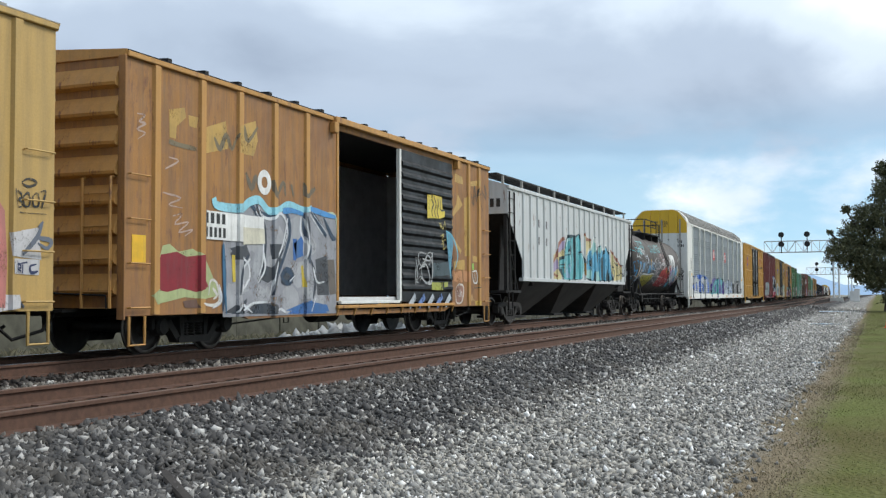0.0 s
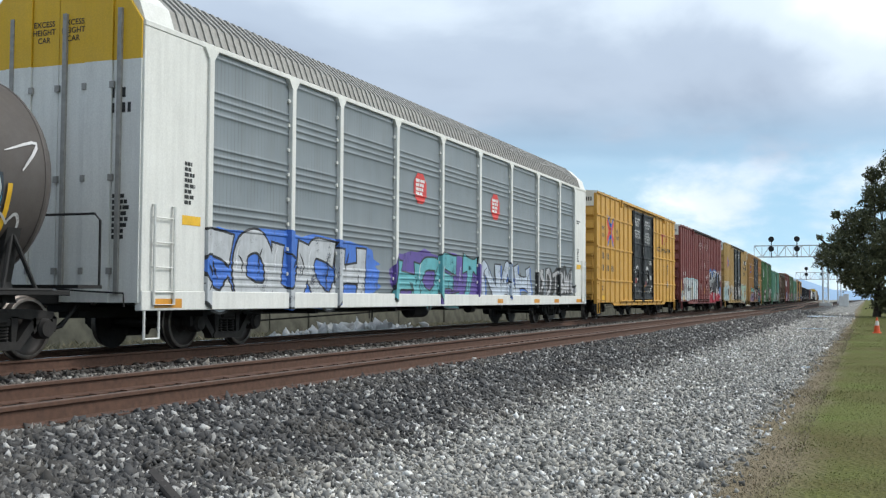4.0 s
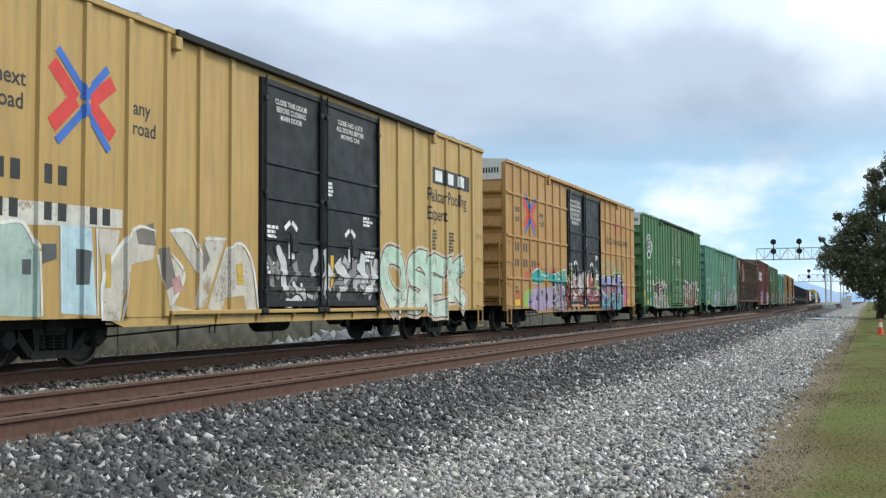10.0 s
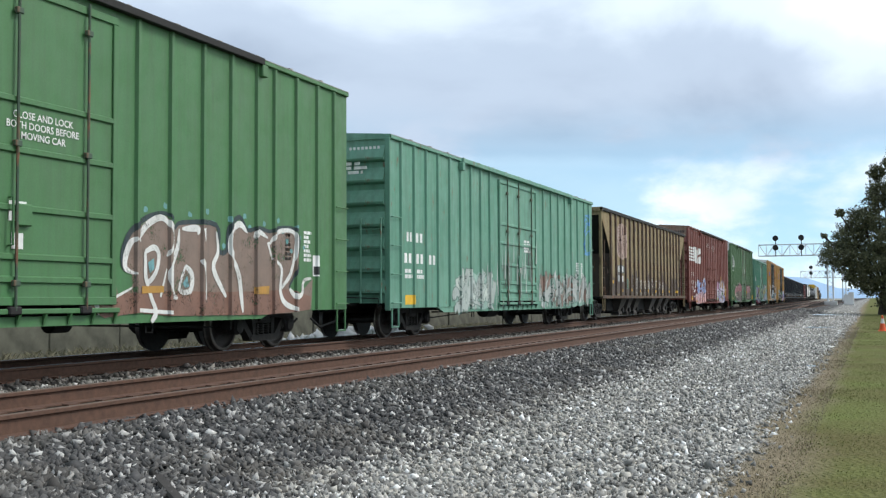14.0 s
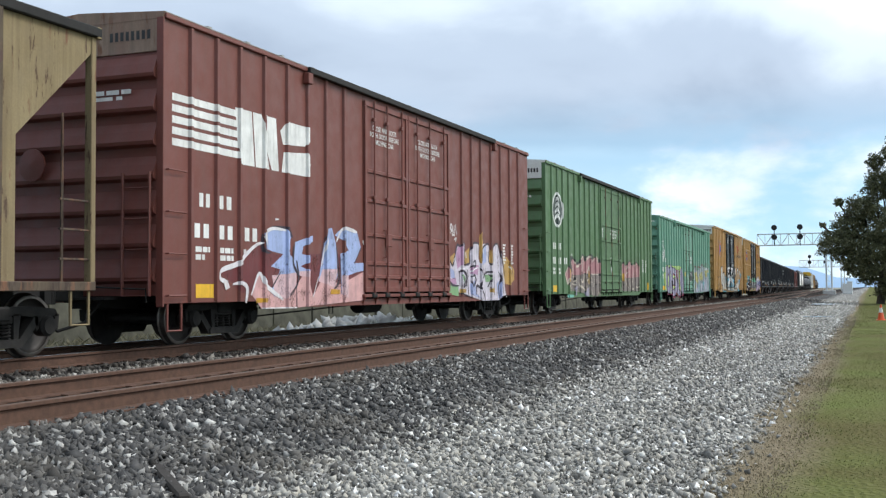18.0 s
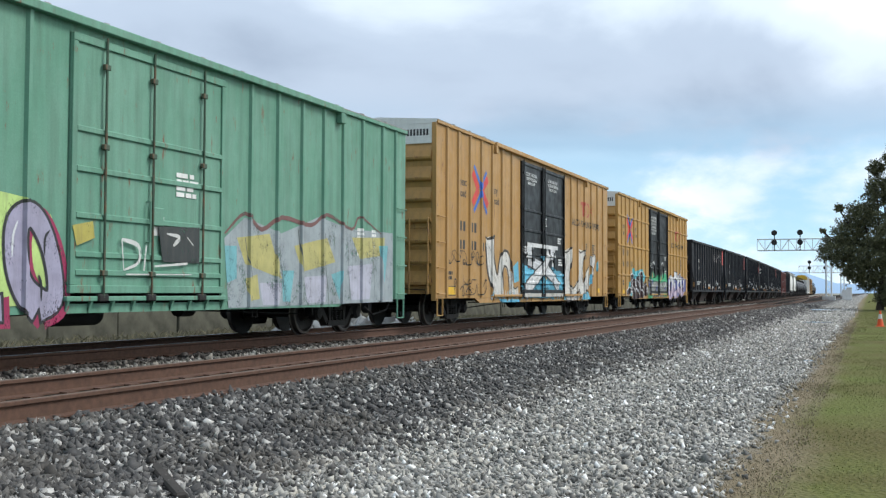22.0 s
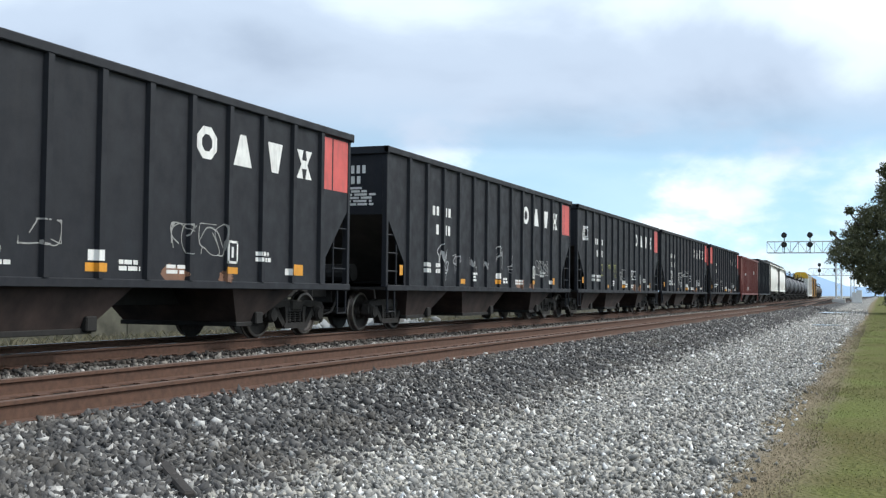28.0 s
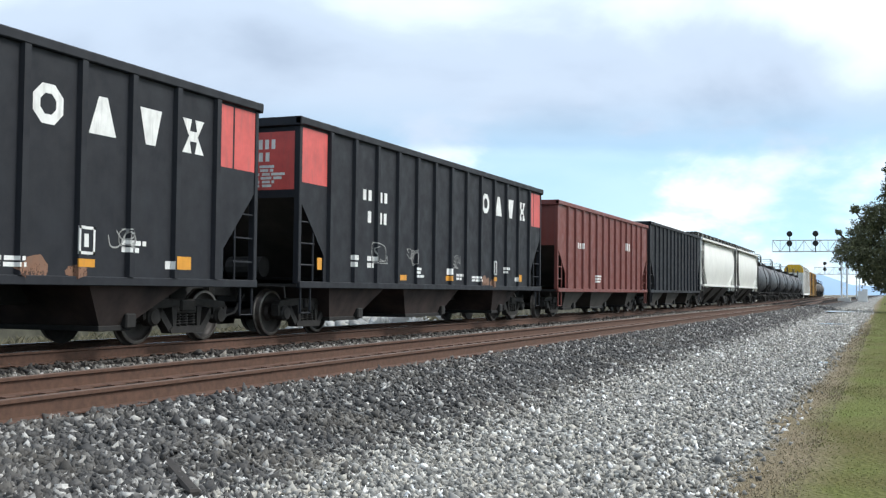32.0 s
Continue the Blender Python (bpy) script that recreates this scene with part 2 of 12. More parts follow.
def perforated_panel():
    """Dull galvanized sheet with rows of small dark holes."""
    m = Nodes("perforated_galvanized_panel", 0.5, 0.25)
    base = m.mixc(m.noise(1.2, 5), (0.15, 0.178, 0.195), (0.23, 0.262, 0.28))
    base = m.mixc(m.ramp(m.noise(1.0, 5, 0.6, m.map((5, 5, 0.6))), (0.45, 0.0), (0.8, 0.5)), base, (0.16, 0.17, 0.17))
    sx = m.n.new("ShaderNodeSeparateXYZ")
    m.l.new(m.c.outputs["Object"], sx.inputs[0])
    dots = None
    for axis, period, width in (("Y", 0.11, 0.16), ("Z", 0.045, 0.45)):
        f = m.math("FRACT", m.math("DIVIDE", sx.outputs[axis], period))
        one = m.math("LESS_THAN", f, width)
        dots = one if dots is None else m.math("MULTIPLY", dots, one)
    dots = m.math("MULTIPLY", dots, m.ramp(m.noise(1.6, 2), (0.35, 0.0), (0.6, 0.75)))
    return m.done(m.mixc(dots, base, (0.05, 0.055, 0.06)), m.noise(50, 2), 0.06, 0.004)


SILVER = perforated_panel()
END_YELLOW = paint("signal_yellow_paint", (0.70, 0.42, 0.02), 0.1)
# both steels are darkened in colour for the deep shade beneath the cars
DARK_STEEL = steel("grimy_shaded_steel", (0.011, 0.010, 0.0095), 0.4, 0.8)
TRUCK_STEEL = steel("dusty_shaded_truck_steel", (0.018, 0.0158, 0.0145), 0.45, 0.85)
WHEEL_STEEL = steel("rolled_wheel_steel", (0.034, 0.028, 0.025), 0.35, 0.6, 0.2)
RIM_STEEL = steel("bright_wheel_tread", (0.16, 0.14, 0.125), 0.3, 0.4, 0.7)
ROOF_STEEL = steel("weathered_galvanized_roof", (0.30, 0.29, 0.27), 0.2, 0.6, 0.2)
INSIDE = steel("grey_car_lining", (0.58, 0.58, 0.58), 0.15, 0.8, 0.0, 3)
WORN_ROD = paint("worn_green_rod_paint", (0.045, 0.085, 0.055), 0.5, 0.5, 0.7)
WORN_TAN = paint("worn_tan_panel_paint", (0.34, 0.25, 0.18), 0.5, 0.3, 0.7, second=(0.24, 0.15, 0.11))
LABEL_YELLOW = spray("reflector_yellow", (0.72, 0.42, 0.02))
LABEL_ORANGE = spray("reflector_orange", (0.62, 0.27, 0.02))

# ---- mesh building ----


class MB:
    """Collects vertices and faces for one mesh."""

    def __init__(self):
        self.v, self.f = [], []

    def add(self, vs, fs):
        o = len(self.v)
        self.v += [tuple(p) for p in vs]
        self.f += [tuple(i + o for i in g) for g in fs]
        return self

    def box(self, x0, x1, y0, y1, z0, z1, c=0.0):
        if c <= 0:
            vs = [(x, y, z) for x in (x0, x1) for y in (y0, y1) for z in (z0, z1)]
            return self.add(vs, [(0, 1, 3, 2), (4, 6, 7, 5), (0, 4, 5, 1), (2, 3, 7, 6), (0, 2, 6, 4), (1, 5, 7, 3)])
        vs, idx = [], {}
        for i, x in enumerate((x0, x1)):
            for j, y in enumerate((y0, y1)):
                for k, z in enumerate((z0, z1)):
                    xi, yi, zi = x + c * (1 - 2 * i), y + c * (1 - 2 * j), z + c * (1 - 2 * k)
                    for a, p in enumerate(((x, yi, zi), (xi, y, zi), (xi, yi, z))):
                        idx[i, j, k, a] = len(vs)
                        vs.append(p)
        g = lambda i, j, k, a: idx[i, j, k, a]
        fs = []
        for i in (0, 1):
            q = [g(i, 0, 0, 0), g(i, 1, 0, 0), g(i, 1, 1, 0), g(i, 0, 1, 0)]
            fs.append(q if i else q[::-1])
            q = [g(0, i, 0, 1), g(0, i, 1, 1), g(1, i, 1, 1), g(1, i, 0, 1)]
            fs.append(q if i else q[::-1])
            q = [g(0, 0, i, 2), g(1, 0, i, 2), g(1, 1, i, 2), g(0, 1, i, 2)]
            fs.append(q if i else q[::-1])
        for i in (0, 1):
            for j in (0, 1):
                e = [g(i, j, 0, 0), g(i, j, 1, 0), g(i, j, 1, 1), g(i, j, 0, 1)]
                fs.append(e if i != j else e[::-1])
                e = [g(i, 0, j, 0), g(i, 0, j, 2), g(i, 1, j, 2), g(i, 1, j, 0)]
                fs.append(e if i != j else e[::-1])
                e = [g(0, i, j, 1), g(1, i, j, 1), g(1, i, j, 2), g(0, i, j, 2)]
                fs.append(e if i != j else e[::-1])
                for k in (0, 1):
                    t = [g(i, j, k, 0), g(i, j, k, 1), g(i, j, k, 2)]
                    fs.append(t if (i + j + k) % 2 else t[::-1])
        return self.add(vs, fs)

    def tube(self, pts, r, n=6, caps=True):
        """A round bar through the points."""
        pts = [Vector(p) for p in pts]
        rings = []
        for i, p in enumerate(pts):
            d = (pts[min(i + 1, len(pts) - 1)] - pts[max(i - 1, 0)]).normalized()
            a = d.orthogonal().normalized() if abs(d.z) < 0.99 else Vector((1, 0, 0))
            if abs(d.z) < 0.99:
                a = d.cross(Vector((0, 0, 1))).normalized()
            b = d.cross(a)
            rings.append([p + a * (r * math.cos(2 * math.pi * k / n)) + b * (r * math.sin(2 * math.pi * k / n)) for k in range(n)])
        vs = [q for ring in rings for q in ring]
        fs = []
        for i in range(len(pts) - 1):
            for k in range(n):
                fs.append((i * n + k, i * n + (k + 1) % n, (i + 1) * n + (k + 1) % n, (i + 1) * n + k))
        if caps:
            fs += [tuple(range(n))[::-1], tuple((len(pts) - 1) * n + k for k in range(n))]
        return self.add(vs, fs)

    def lathe(self, prof, n, axis="x", at=(0, 0, 0)):
        """Turns (along, radius) pairs about an axis."""
        vs, fs = [], []
        for a, r in prof:
            for k in range(n):
                c, s = r * math.cos(2 * math.pi * k / n), r * math.sin(2 * math.pi * k / n)
                p = {"x": (a, c, s), "y": (c, a, s), "z": (c, s, a)}[axis]
                vs.append((p[0] + at[0], p[1] + at[1], p[2] + at[2]))
        m = len(prof)
        for i in range(m - 1):
            for k in range(n):
                q = (i * n + k, i * n + (k + 1) % n, (i + 1) * n + (k + 1) % n, (i + 1) * n + k)
                fs.append(q[::-1] if axis == "y" else q)
        fs += [tuple(range(n))[::-1], tuple((m - 1) * n + k for k in range(n))]
        return self.add(vs, fs)

    def prism(self, poly, a0, a1, axis="x"):
        """Extrudes a closed outline: (y, z) along x, (x, z) along y, (x, y) along z."""
        n = len(poly)
        put = {"x": lambda p, a: (a, p[0], p[1]), "y": lambda p, a: (p[0], a, p[1]), "z": lambda p, a: (p[0], p[1], a)}[axis]
        vs = [put(p, a0) for p in poly] + [put(p, a1) for p in poly]
        fs = [tuple(range(n))[::-1], tuple(range(n, 2 * n))]
        fs += [(k, (k + 1) % n, n + (k + 1) % n, n + k) for k in range(n)]
        return self.add(vs, fs)

    def weld(self):
        """Joins vertices that lie in one place."""
        keys = {}
        new_id = [keys.setdefault(tuple(round(c, 4) for c in v), len(keys)) for v in self.v]
        self.f = [f for f in (tuple(dict.fromkeys(new_id[i] for i in f)) for f in self.f) if len(f) > 2]
        self.v = list(keys)
        return self

    def mesh(self, name, smooth=False):
        me = bpy.data.meshes.new(name)
        me.from_pydata(self.v, [], self.f)
        bm = bmesh.new()
        bm.from_mesh(me)
        bmesh.ops.recalc_face_normals(bm, faces=bm.faces)
        bm.to_mesh(me)
        bm.free()
        if smooth:
            me.shade_smooth()
            me.set_sharp_from_angle(angle=radians(40))
        return me


def part(name, mb, material, parent, label="", smooth=False):
    me = mb if isinstance(mb, bpy.types.Mesh) else mb.mesh(name, smooth)
    if not me.materials:
        me.materials.append(material)
    ob = new(name, me)
    ob.parent = parent
    if label:
        tagged(ob, label)
    return ob


def thing(name, mb, material, label, category, group="", kind="", smooth=False):
    me = mb if isinstance(mb, bpy.types.Mesh) else mb.mesh(name, smooth)
    if not me.materials:
        me.materials.append(material)
    return tagged(new(name, me), label, category, group, kind)


def box(*a):
    return MB().box(*a)


_shared = {}


def shared(key, make, material, smooth=False):
    if key not in _shared:
        me = make().mesh(key if isinstance(key, str) else key[0], smooth)
        me.materials.append(material)
        _shared[key] = me
    return _shared[key]


from mathutils.geometry import tessellate_polygon

# ---- lettering and spray paint that follows the ribs of a car's side ----


def glyphs(body, offset=0.0, shear=0.0):
    """Triangles of a line of text, as lists of (u, v)."""
    cu = bpy.data.curves.new("lettering", "FONT")
    cu.body, cu.size, cu.offset, cu.shear = body, 1.0, offset, shear
    cu.resolution_u = 3
    ob = bpy.data.objects.new("lettering", cu)
    me = bpy.data.meshes.new_from_object(ob)
    tris = []
    for p in me.polygons:
        vs = [tuple(me.vertices[i].co[:2]) for i in p.vertices]
        for i in range(1, len(vs) - 1):
            tris.append([vs[0], vs[i], vs[i + 1]])
    bpy.data.meshes.remove(me)
    bpy.data.objects.remove(ob)
    bpy.data.curves.remove(cu)
    return tris


def text_tris(lines, u0, v1, size, align="left", lead=1.25, shear=0.0, offset=0.012):
    """Lines of text with their top at v1."""
    out = []
    for i, s in enumerate(lines):
        t = [[(p[0] * size, p[1] * size) for p in q] for q in glyphs(s, offset, shear)]
        if not t:
            continue
        a, b = min(p[0] for q in t for p in q), max(p[0] for q in t for p in q)
        du = u0 - a if align == "left" else u0 - (a + b) / 2
        dv = v1 - size * 0.73 - i * size * lead * 0.8
        out += [[(p[0] + du, p[1] + dv) for p in q] for q in t]
    return out


def quad(u0, u1, v0, v1):
    return [[(u0, v0), (u1, v0), (u1, v1)], [(u0, v0), (u1, v1), (u0, v1)]]


def bars(u0, u1, v0, v1, n, rng=None, fill=0.6):
    """Plain bars that stand for characters."""
    out, w = [], (u1 - u0) / n
    for i in range(n):
        out += quad(u0 + i * w, u0 + (i + fill) * w, v0, v1)
    return out


def bar_lines(u0, u1, v0, v1, rows, rng, words=2):
    """Plain bars that stand for small lines of writing."""
    out, h = [], (v1 - v0) / rows
    for i in range(rows):
        u, end = u0, u0 + (u1 - u0) * rng.uniform(0.6, 1.0)
        while u < end - 0.02:
            w = min(rng.uniform(0.2, 0.5) * (u1 - u0), end - u)
            out += quad(u, u + w * 0.85, v1 - (i + 0.7) * h, v1 - i * h)
            u += w
    return out


def clip(poly, axis, lo, hi):
    for sign, lim in ((1, lo), (-1, -hi)):
        out = []
        for i, p in enumerate(poly):
            q = poly[(i + 1) % len(poly)]
            a, b = sign * p[axis] - lim, sign * q[axis] - lim
            if a >= 0:
                out.append(p)
            if (a >= 0) != (b >= 0):
                t = a / (a - b)
                out.append((p[0] + (q[0] - p[0]) * t, p[1] + (q[1] - p[1]) * t))
        poly = out
        if len(poly) < 3:
            return []
    return poly


SMALL = {"data_lettering", "capacity_data", "motto", "door_notice", "slogan", "number_mark", "reporting_mark", "graffiti_mist", "graffiti_wash", "graffiti_light", "rust_patch", "tag", "chalk_tag", "door_label", "consolidated_stencil", "company_bars", "white_plate_lettering"}


class Side:
    """The outer face of a car's side: a plane with ribs (centre, width, depth) across u and rails across v."""

    def __init__(self, x, ribs=(), rails=(), edge=0.025, wrap=None):
        self.x, self.wrap = x, wrap
        self.u, self.v = self.profile(ribs, edge), self.profile(rails, edge)

    @staticmethod
    def profile(ribs, edge):
        out = []
        for c, w, d in sorted(ribs):
            out += [(c - w / 2 - edge, 0), (c - w / 2, d), (c + w / 2, d), (c + w / 2 + edge, 0)]
        return out

    @staticmethod
    def depth(prof, a):
        for (a0, d0), (a1, d1) in zip(prof, prof[1:]):
            if a0 <= a <= a1:
                return d0 + (d1 - d0) * (a - a0) / max(a1 - a0, 1e-6)
        return 0.0

    def drape(self, tris, lift, crowded=True):
        """A mesh of the flat triangles laid over the side, lift metres proud of it."""
        mb, cuts_u, cuts_v = MB(), [-99.0] + [a for a, _ in self.u] + [99.0], [-99.0] + [a for a, _ in self.v] + [99.0]
        creep = min(0.000025, 0.0012 / max(len(tris), 1)) if crowded else 0.0
        for order, tri in enumerate(tris):
            us, vs = [p[0] for p in tri], [p[1] for p in tri]
            for a, b in zip(cuts_u, cuts_u[1:]):
                if b <= min(us) or a >= max(us):
                    continue
                one = clip(tri, 0, a, b) if (a > min(us) or b < max(us)) else tri
                for c, d in zip(cuts_v, cuts_v[1:]):
                    if len(one) < 3 or d <= min(vs) or c >= max(vs):
                        continue
                    two = clip(one, 1, c, d) if (c > min(vs) or d < max(vs)) else one
                    if len(two) < 3:
                        continue
                    mb.add([self.place(p, a, b, c, d, lift + creep * order) for p in two], [tuple(range(len(two)))])
        return mb

    def place(self, p, a, b, c, d, lift):
        u, v = p
        du = self.depth(self.u, min(max(u, a + 1e-5), b - 1e-5))
        dv = self.depth(self.v, min(max(v, c + 1e-5), d - 1e-5))
        if self.wrap:
            return self.wrap(u, v, lift)
        return (self.x + max(du, dv) + lift, u, v)

    def put(self, name, tris, material, parent, lift=0.004, label=""):
        if not tris:
            return None
        if name in ("tag", "chalk_tag"):
            return self.put_layers(name, [tris[k:k + 2] for k in range(0, len(tris), 2)], material, parent, lift, label, 0.00004)
        whole = name in ("graffiti_area", "graffiti_field", "graffiti_shard", "faded_disc")
        mb = self.drape(tris, lift, name.startswith(("graffiti", "letter", "heart", "sill")) and not whole)
        if whole:
            mb.weld()
        me = bpy.data.meshes.new(name)
        me.from_pydata(mb.v, [], mb.f)
        if not mb.v:
            return None
        ob = part(name, me, material, parent, label)
        return tagged(ob, label, kind="stuff") if name in SMALL else ob

    def put_layers(self, name, groups, material, parent, lift, label="", step=0.0001):
        """Overlapping pieces in one mesh, each a hair above the last."""
        mb = MB()
        for i, g in enumerate(groups):
            one = self.drape(g, lift + step * i)
            mb.add(one.v, one.f)
        if not mb.v:
            return parent
        me = bpy.data.meshes.new(name)
        me.from_pydata(mb.v, [], mb.f)
        return tagged(part(name, me, material, parent, label), label, kind="stuff" if name.startswith(("graffiti_d", "graffiti_s", "graffiti_r", "letter_s", "letter_h", "tag", "chalk")) else "")

    def put_each(self, name, groups, material, parent, lift=0.004, label=""):
        for g in groups:
            self.put(name, g, material, parent, lift, label)


def blob(u0, u1, v0, v1, rng, n=46, rough=0.16, flat=False):
    """An uneven cloud outline, as a fan of triangles."""
    cu, cv = (u0 + u1) / 2, (v0 + v1) / 2
    pts = []
    for i in range(n):
        a = 2 * math.pi * i / n
        c, s = math.cos(a), math.sin(a)
        k = (abs(c) ** 3.4 + abs(s) ** 3.4) ** (-1 / 3.4)
        r = 1 + rng.uniform(-rough, rough)
        v = cv + s * k * r * (v1 - v0) / 2
        pts.append((cu + c * k * (1 + rng.uniform(-rough, rough) * 0.4) * (u1 - u0) / 2, max(v, v0) if flat else v))
    return [[(cu, cv), pts[i], pts[(i + 1) % n]] for i in range(n)]


def ribbon(pts, w, taper=True):
    out = []
    for i in range(len(pts) - 1):
        (a, b), (c, d) = pts[i], pts[i + 1]
        ln = math.hypot(c - a, d - b) or 1e-6
        nx, ny = -(d - b) / ln * w / 2, (c - a) / ln * w / 2
        out += [[(a + nx, b + ny), (a - nx, b - ny), (c - nx, d - ny)], [(a + nx, b + ny), (c - nx, d - ny), (c + nx, d + ny)]]
    return out


def scrawl(u0, u1, v0, v1, rng, loops=4, w=0.025):
    """A handwritten tag that cannot be read: crowded hooks and loops that run into one another."""
    out, h = [], v1 - v0
    cell = (u1 - u0) / (loops + 1)
    for k in range(loops + 1):
        a, b, way = u0 + cell * k, v0 + rng.uniform(0.1, 0.9) * h, rng.uniform(0, 6.28)
        turn = rng.choice((-1, 1)) * rng.uniform(0.8, 1.7)
        pts = [(a, b)]
        for n in range(rng.randint(5, 8)):
            way += turn * rng.uniform(0.5, 1.3)
            if rng.random() < 0.3:
                turn = -turn
            a, b = a + 0.55 * h * math.cos(way) + 0.16 * cell, b + 0.6 * h * math.sin(way)
            a, b = min(max(a, u0), u1), min(max(b, v0), v1)
            pts.append((a, b))
        out += swash(smooth_path(pts, 4), w, 0.7, 0.25, k)
    return out


STROKES = {
    "A": ["0,0 1.6,6 2.4,6 4,0", "0.8,2 3.2,2"], "B": ["0,0 0,6 2.8,6 3.7,4.7 2.6,3.2 0,3.2", "2.6,3.2 4,1.7 2.8,0 0,0"], "C": ["4,5.2 2.6,6 0.6,5.4 0,3 0.6,0.6 2.6,0 4,0.9"],
    "D": ["0,0 0,6 2.4,6 4,4.2 4,1.8 2.4,0 0,0"], "E": ["4,6 0,6 0,0 4,0", "0,3.1 3,3.1"], "F": ["4,6 0,6 0,0", "0,3.1 3,3.1"], "G": ["4,5.2 2.4,6 0.5,5.2 0,3 0.6,0.7 2.4,0 4,0.8 4,2.8 2.2,2.8"],
    "H": ["0,0 0,6", "4,0 4,6", "0,3 4,3"], "I": ["2,0 2,6"], "K": ["0,0 0,6", "4,6 0.6,3 4,0"], "L": ["0,6 0,0 4,0"], "M": ["0,0 0.3,6 2,2.6 3.7,6 4,0"], "N": ["0,0 0,6 4,0 4,6"],
    "O": ["2,0 0.4,1 0,3 0.5,5.2 2,6 3.5,5.2 4,3 3.6,1 2,0"], "P": ["0,0 0,6 2.8,6 4,4.6 2.8,3 0,3"], "R": ["0,0 0,6 2.8,6 4,4.6 2.8,3.1 0,3.1", "1.8,3.1 4,0"], "S": ["4,5.3 2.4,6 0.3,5.4 0.4,3.8 3.5,2.5 3.8,0.9 2.2,0 0,0.7"],
    "T": ["0,6 4,6", "2,6 2,0"], "U": ["0,6 0.2,1.3 1.6,0 2.6,0 3.8,1.3 4,6"], "V": ["0,6 2,0 4,6"], "W": ["0,6 0.9,0 2,3.8 3.1,0 4,6"], "X": ["0,0 4,6", "0,6 4,0"], "Y": ["0,6 2,3 4,6", "2,3 2,0"], "2": ["0,5 1.4,6 3.6,5.6 3.8,4 0,0 4,0"],
    "e": ["0.4,2.9 3.8,3.0 3.6,5.2 2,6 0.4,5 0,2.6 0.8,0.6 2.4,0 4,0.9"], "n": ["0,0 0.2,6", "0.2,4.6 1.8,6 3.4,5.6 4,4 3.8,0"], "a": ["3.6,4.6 2,5.4 0.4,4.4 0,2 1,0 2.6,0.2 3.7,2 3.8,5.2 4,0"],
}


def smooth_path(line, n=4):
    """A curve through the points of a short string "u,v u,v ..."."""
    p = [tuple(float(q) for q in w.split(",")) for w in line.split()] if isinstance(line, str) else list(line)
    if len(p) < 3:
        return p
    e = [(2 * p[0][0] - p[1][0], 2 * p[0][1] - p[1][1])] + p + [(2 * p[-1][0] - p[-2][0], 2 * p[-1][1] - p[-2][1])]
    out = []
    for i in range(1, len(e) - 2):
        for k in range(n):
            t = k / n
            out.append(tuple(0.5 * (2 * e[i][d] + (e[i + 1][d] - e[i - 1][d]) * t + (2 * e[i - 1][d] - 5 * e[i][d] + 4 * e[i + 1][d] - e[i + 2][d]) * t * t + (3 * e[i][d] - e[i - 1][d] - 3 * e[i + 1][d] + e[i + 2][d]) * t ** 3) for d in (0, 1)))
    return out + [p[-1]]


def swash(pts, w, ends=1.0, swell=0.0, ph=0.0, grow=0.0):
    """One sprayed stroke along a path, as a strip that swells and flares; grow lengthens and widens it all round."""
    n = len(pts)
    left, right = [], []
    for i, (a, b) in enumerate(pts):
        c, d = pts[max(i - 1, 0)], pts[min(i + 1, n - 1)]
        dx, dy = d[0] - c[0], d[1] - c[1]
        ln = math.hypot(dx, dy) or 1e-6
        dx, dy = dx / ln, dy / ln
        t = i / (n - 1)
        half = w / 2 * (1 + swell * math.sin(ph + 5 * t) + (ends - 1) * (2 * t - 1) ** 4) + grow
        if i == 0:
            a, b = a - dx * grow, b - dy * grow
        if i == n - 1:
            a, b = a + dx * grow, b + dy * grow
        left.append((a - dy * half, b + dx * half))
        right.append((a + dy * half, b - dx * half))
    out = []
    for i in range(n - 1):
        for t in ([left[i], right[i], right[i + 1]], [left[i], right[i + 1], left[i + 1]]):
            if (t[1][0] - t[0][0]) * (t[2][1] - t[0][1]) - (t[1][1] - t[0][1]) * (t[2][0] - t[0][0]) > 0:
                out.append(t)
    return out


def outline_fan(line):
    p = [tuple(float(q) for q in w.split(",")) for w in line.split()]
    return [[p[0], p[k], p[k + 1]] for k in range(1, len(p) - 1)]


def strokes(side, parent, name, lines, w, colour, lift, label="", ends=0.35):
    """Free brush strokes of one colour, each a part of its own."""
    for k, line in enumerate(lines):
        side.put(name, swash(smooth_path(line), w, ends, 0.18, k), sprayed(colour), parent, lift + 0.0003 * k, label)


def shapes(side, parent, name, lines, colour, lift, label=""):
    for k, line in enumerate(lines):
        side.put(name, outline_fan(line), sprayed(colour), parent, lift + 0.0003 * k, label)


def filled(line):
    """Triangles of a hand-drawn closed outline, which may have hollows."""
    p = [tuple(float(q) for q in w.split(",")) for w in line.split()]
    return [[p[i] for i in t] for t in tessellate_polygon([[Vector((a, b, 0)) for a, b in p]])]


def daubs(side, parent, lines, colour, lift, label=""):
    """Flat areas of spray paint, each a part of its own."""
    for k, line in enumerate(lines):
        side.put("graffiti_area", filled(line), sprayed(colour), parent, lift + 0.0002 * k, label)


def brush(side, parent, lines, w, colour, lift):
    """Many lines drawn with one can."""
    side.put_layers("graffiti_stroke", [swash(smooth_path(line), w, 0.45, 0.2, k) for k, line in enumerate(lines)], sprayed(colour), parent, lift, "", 0.00005)


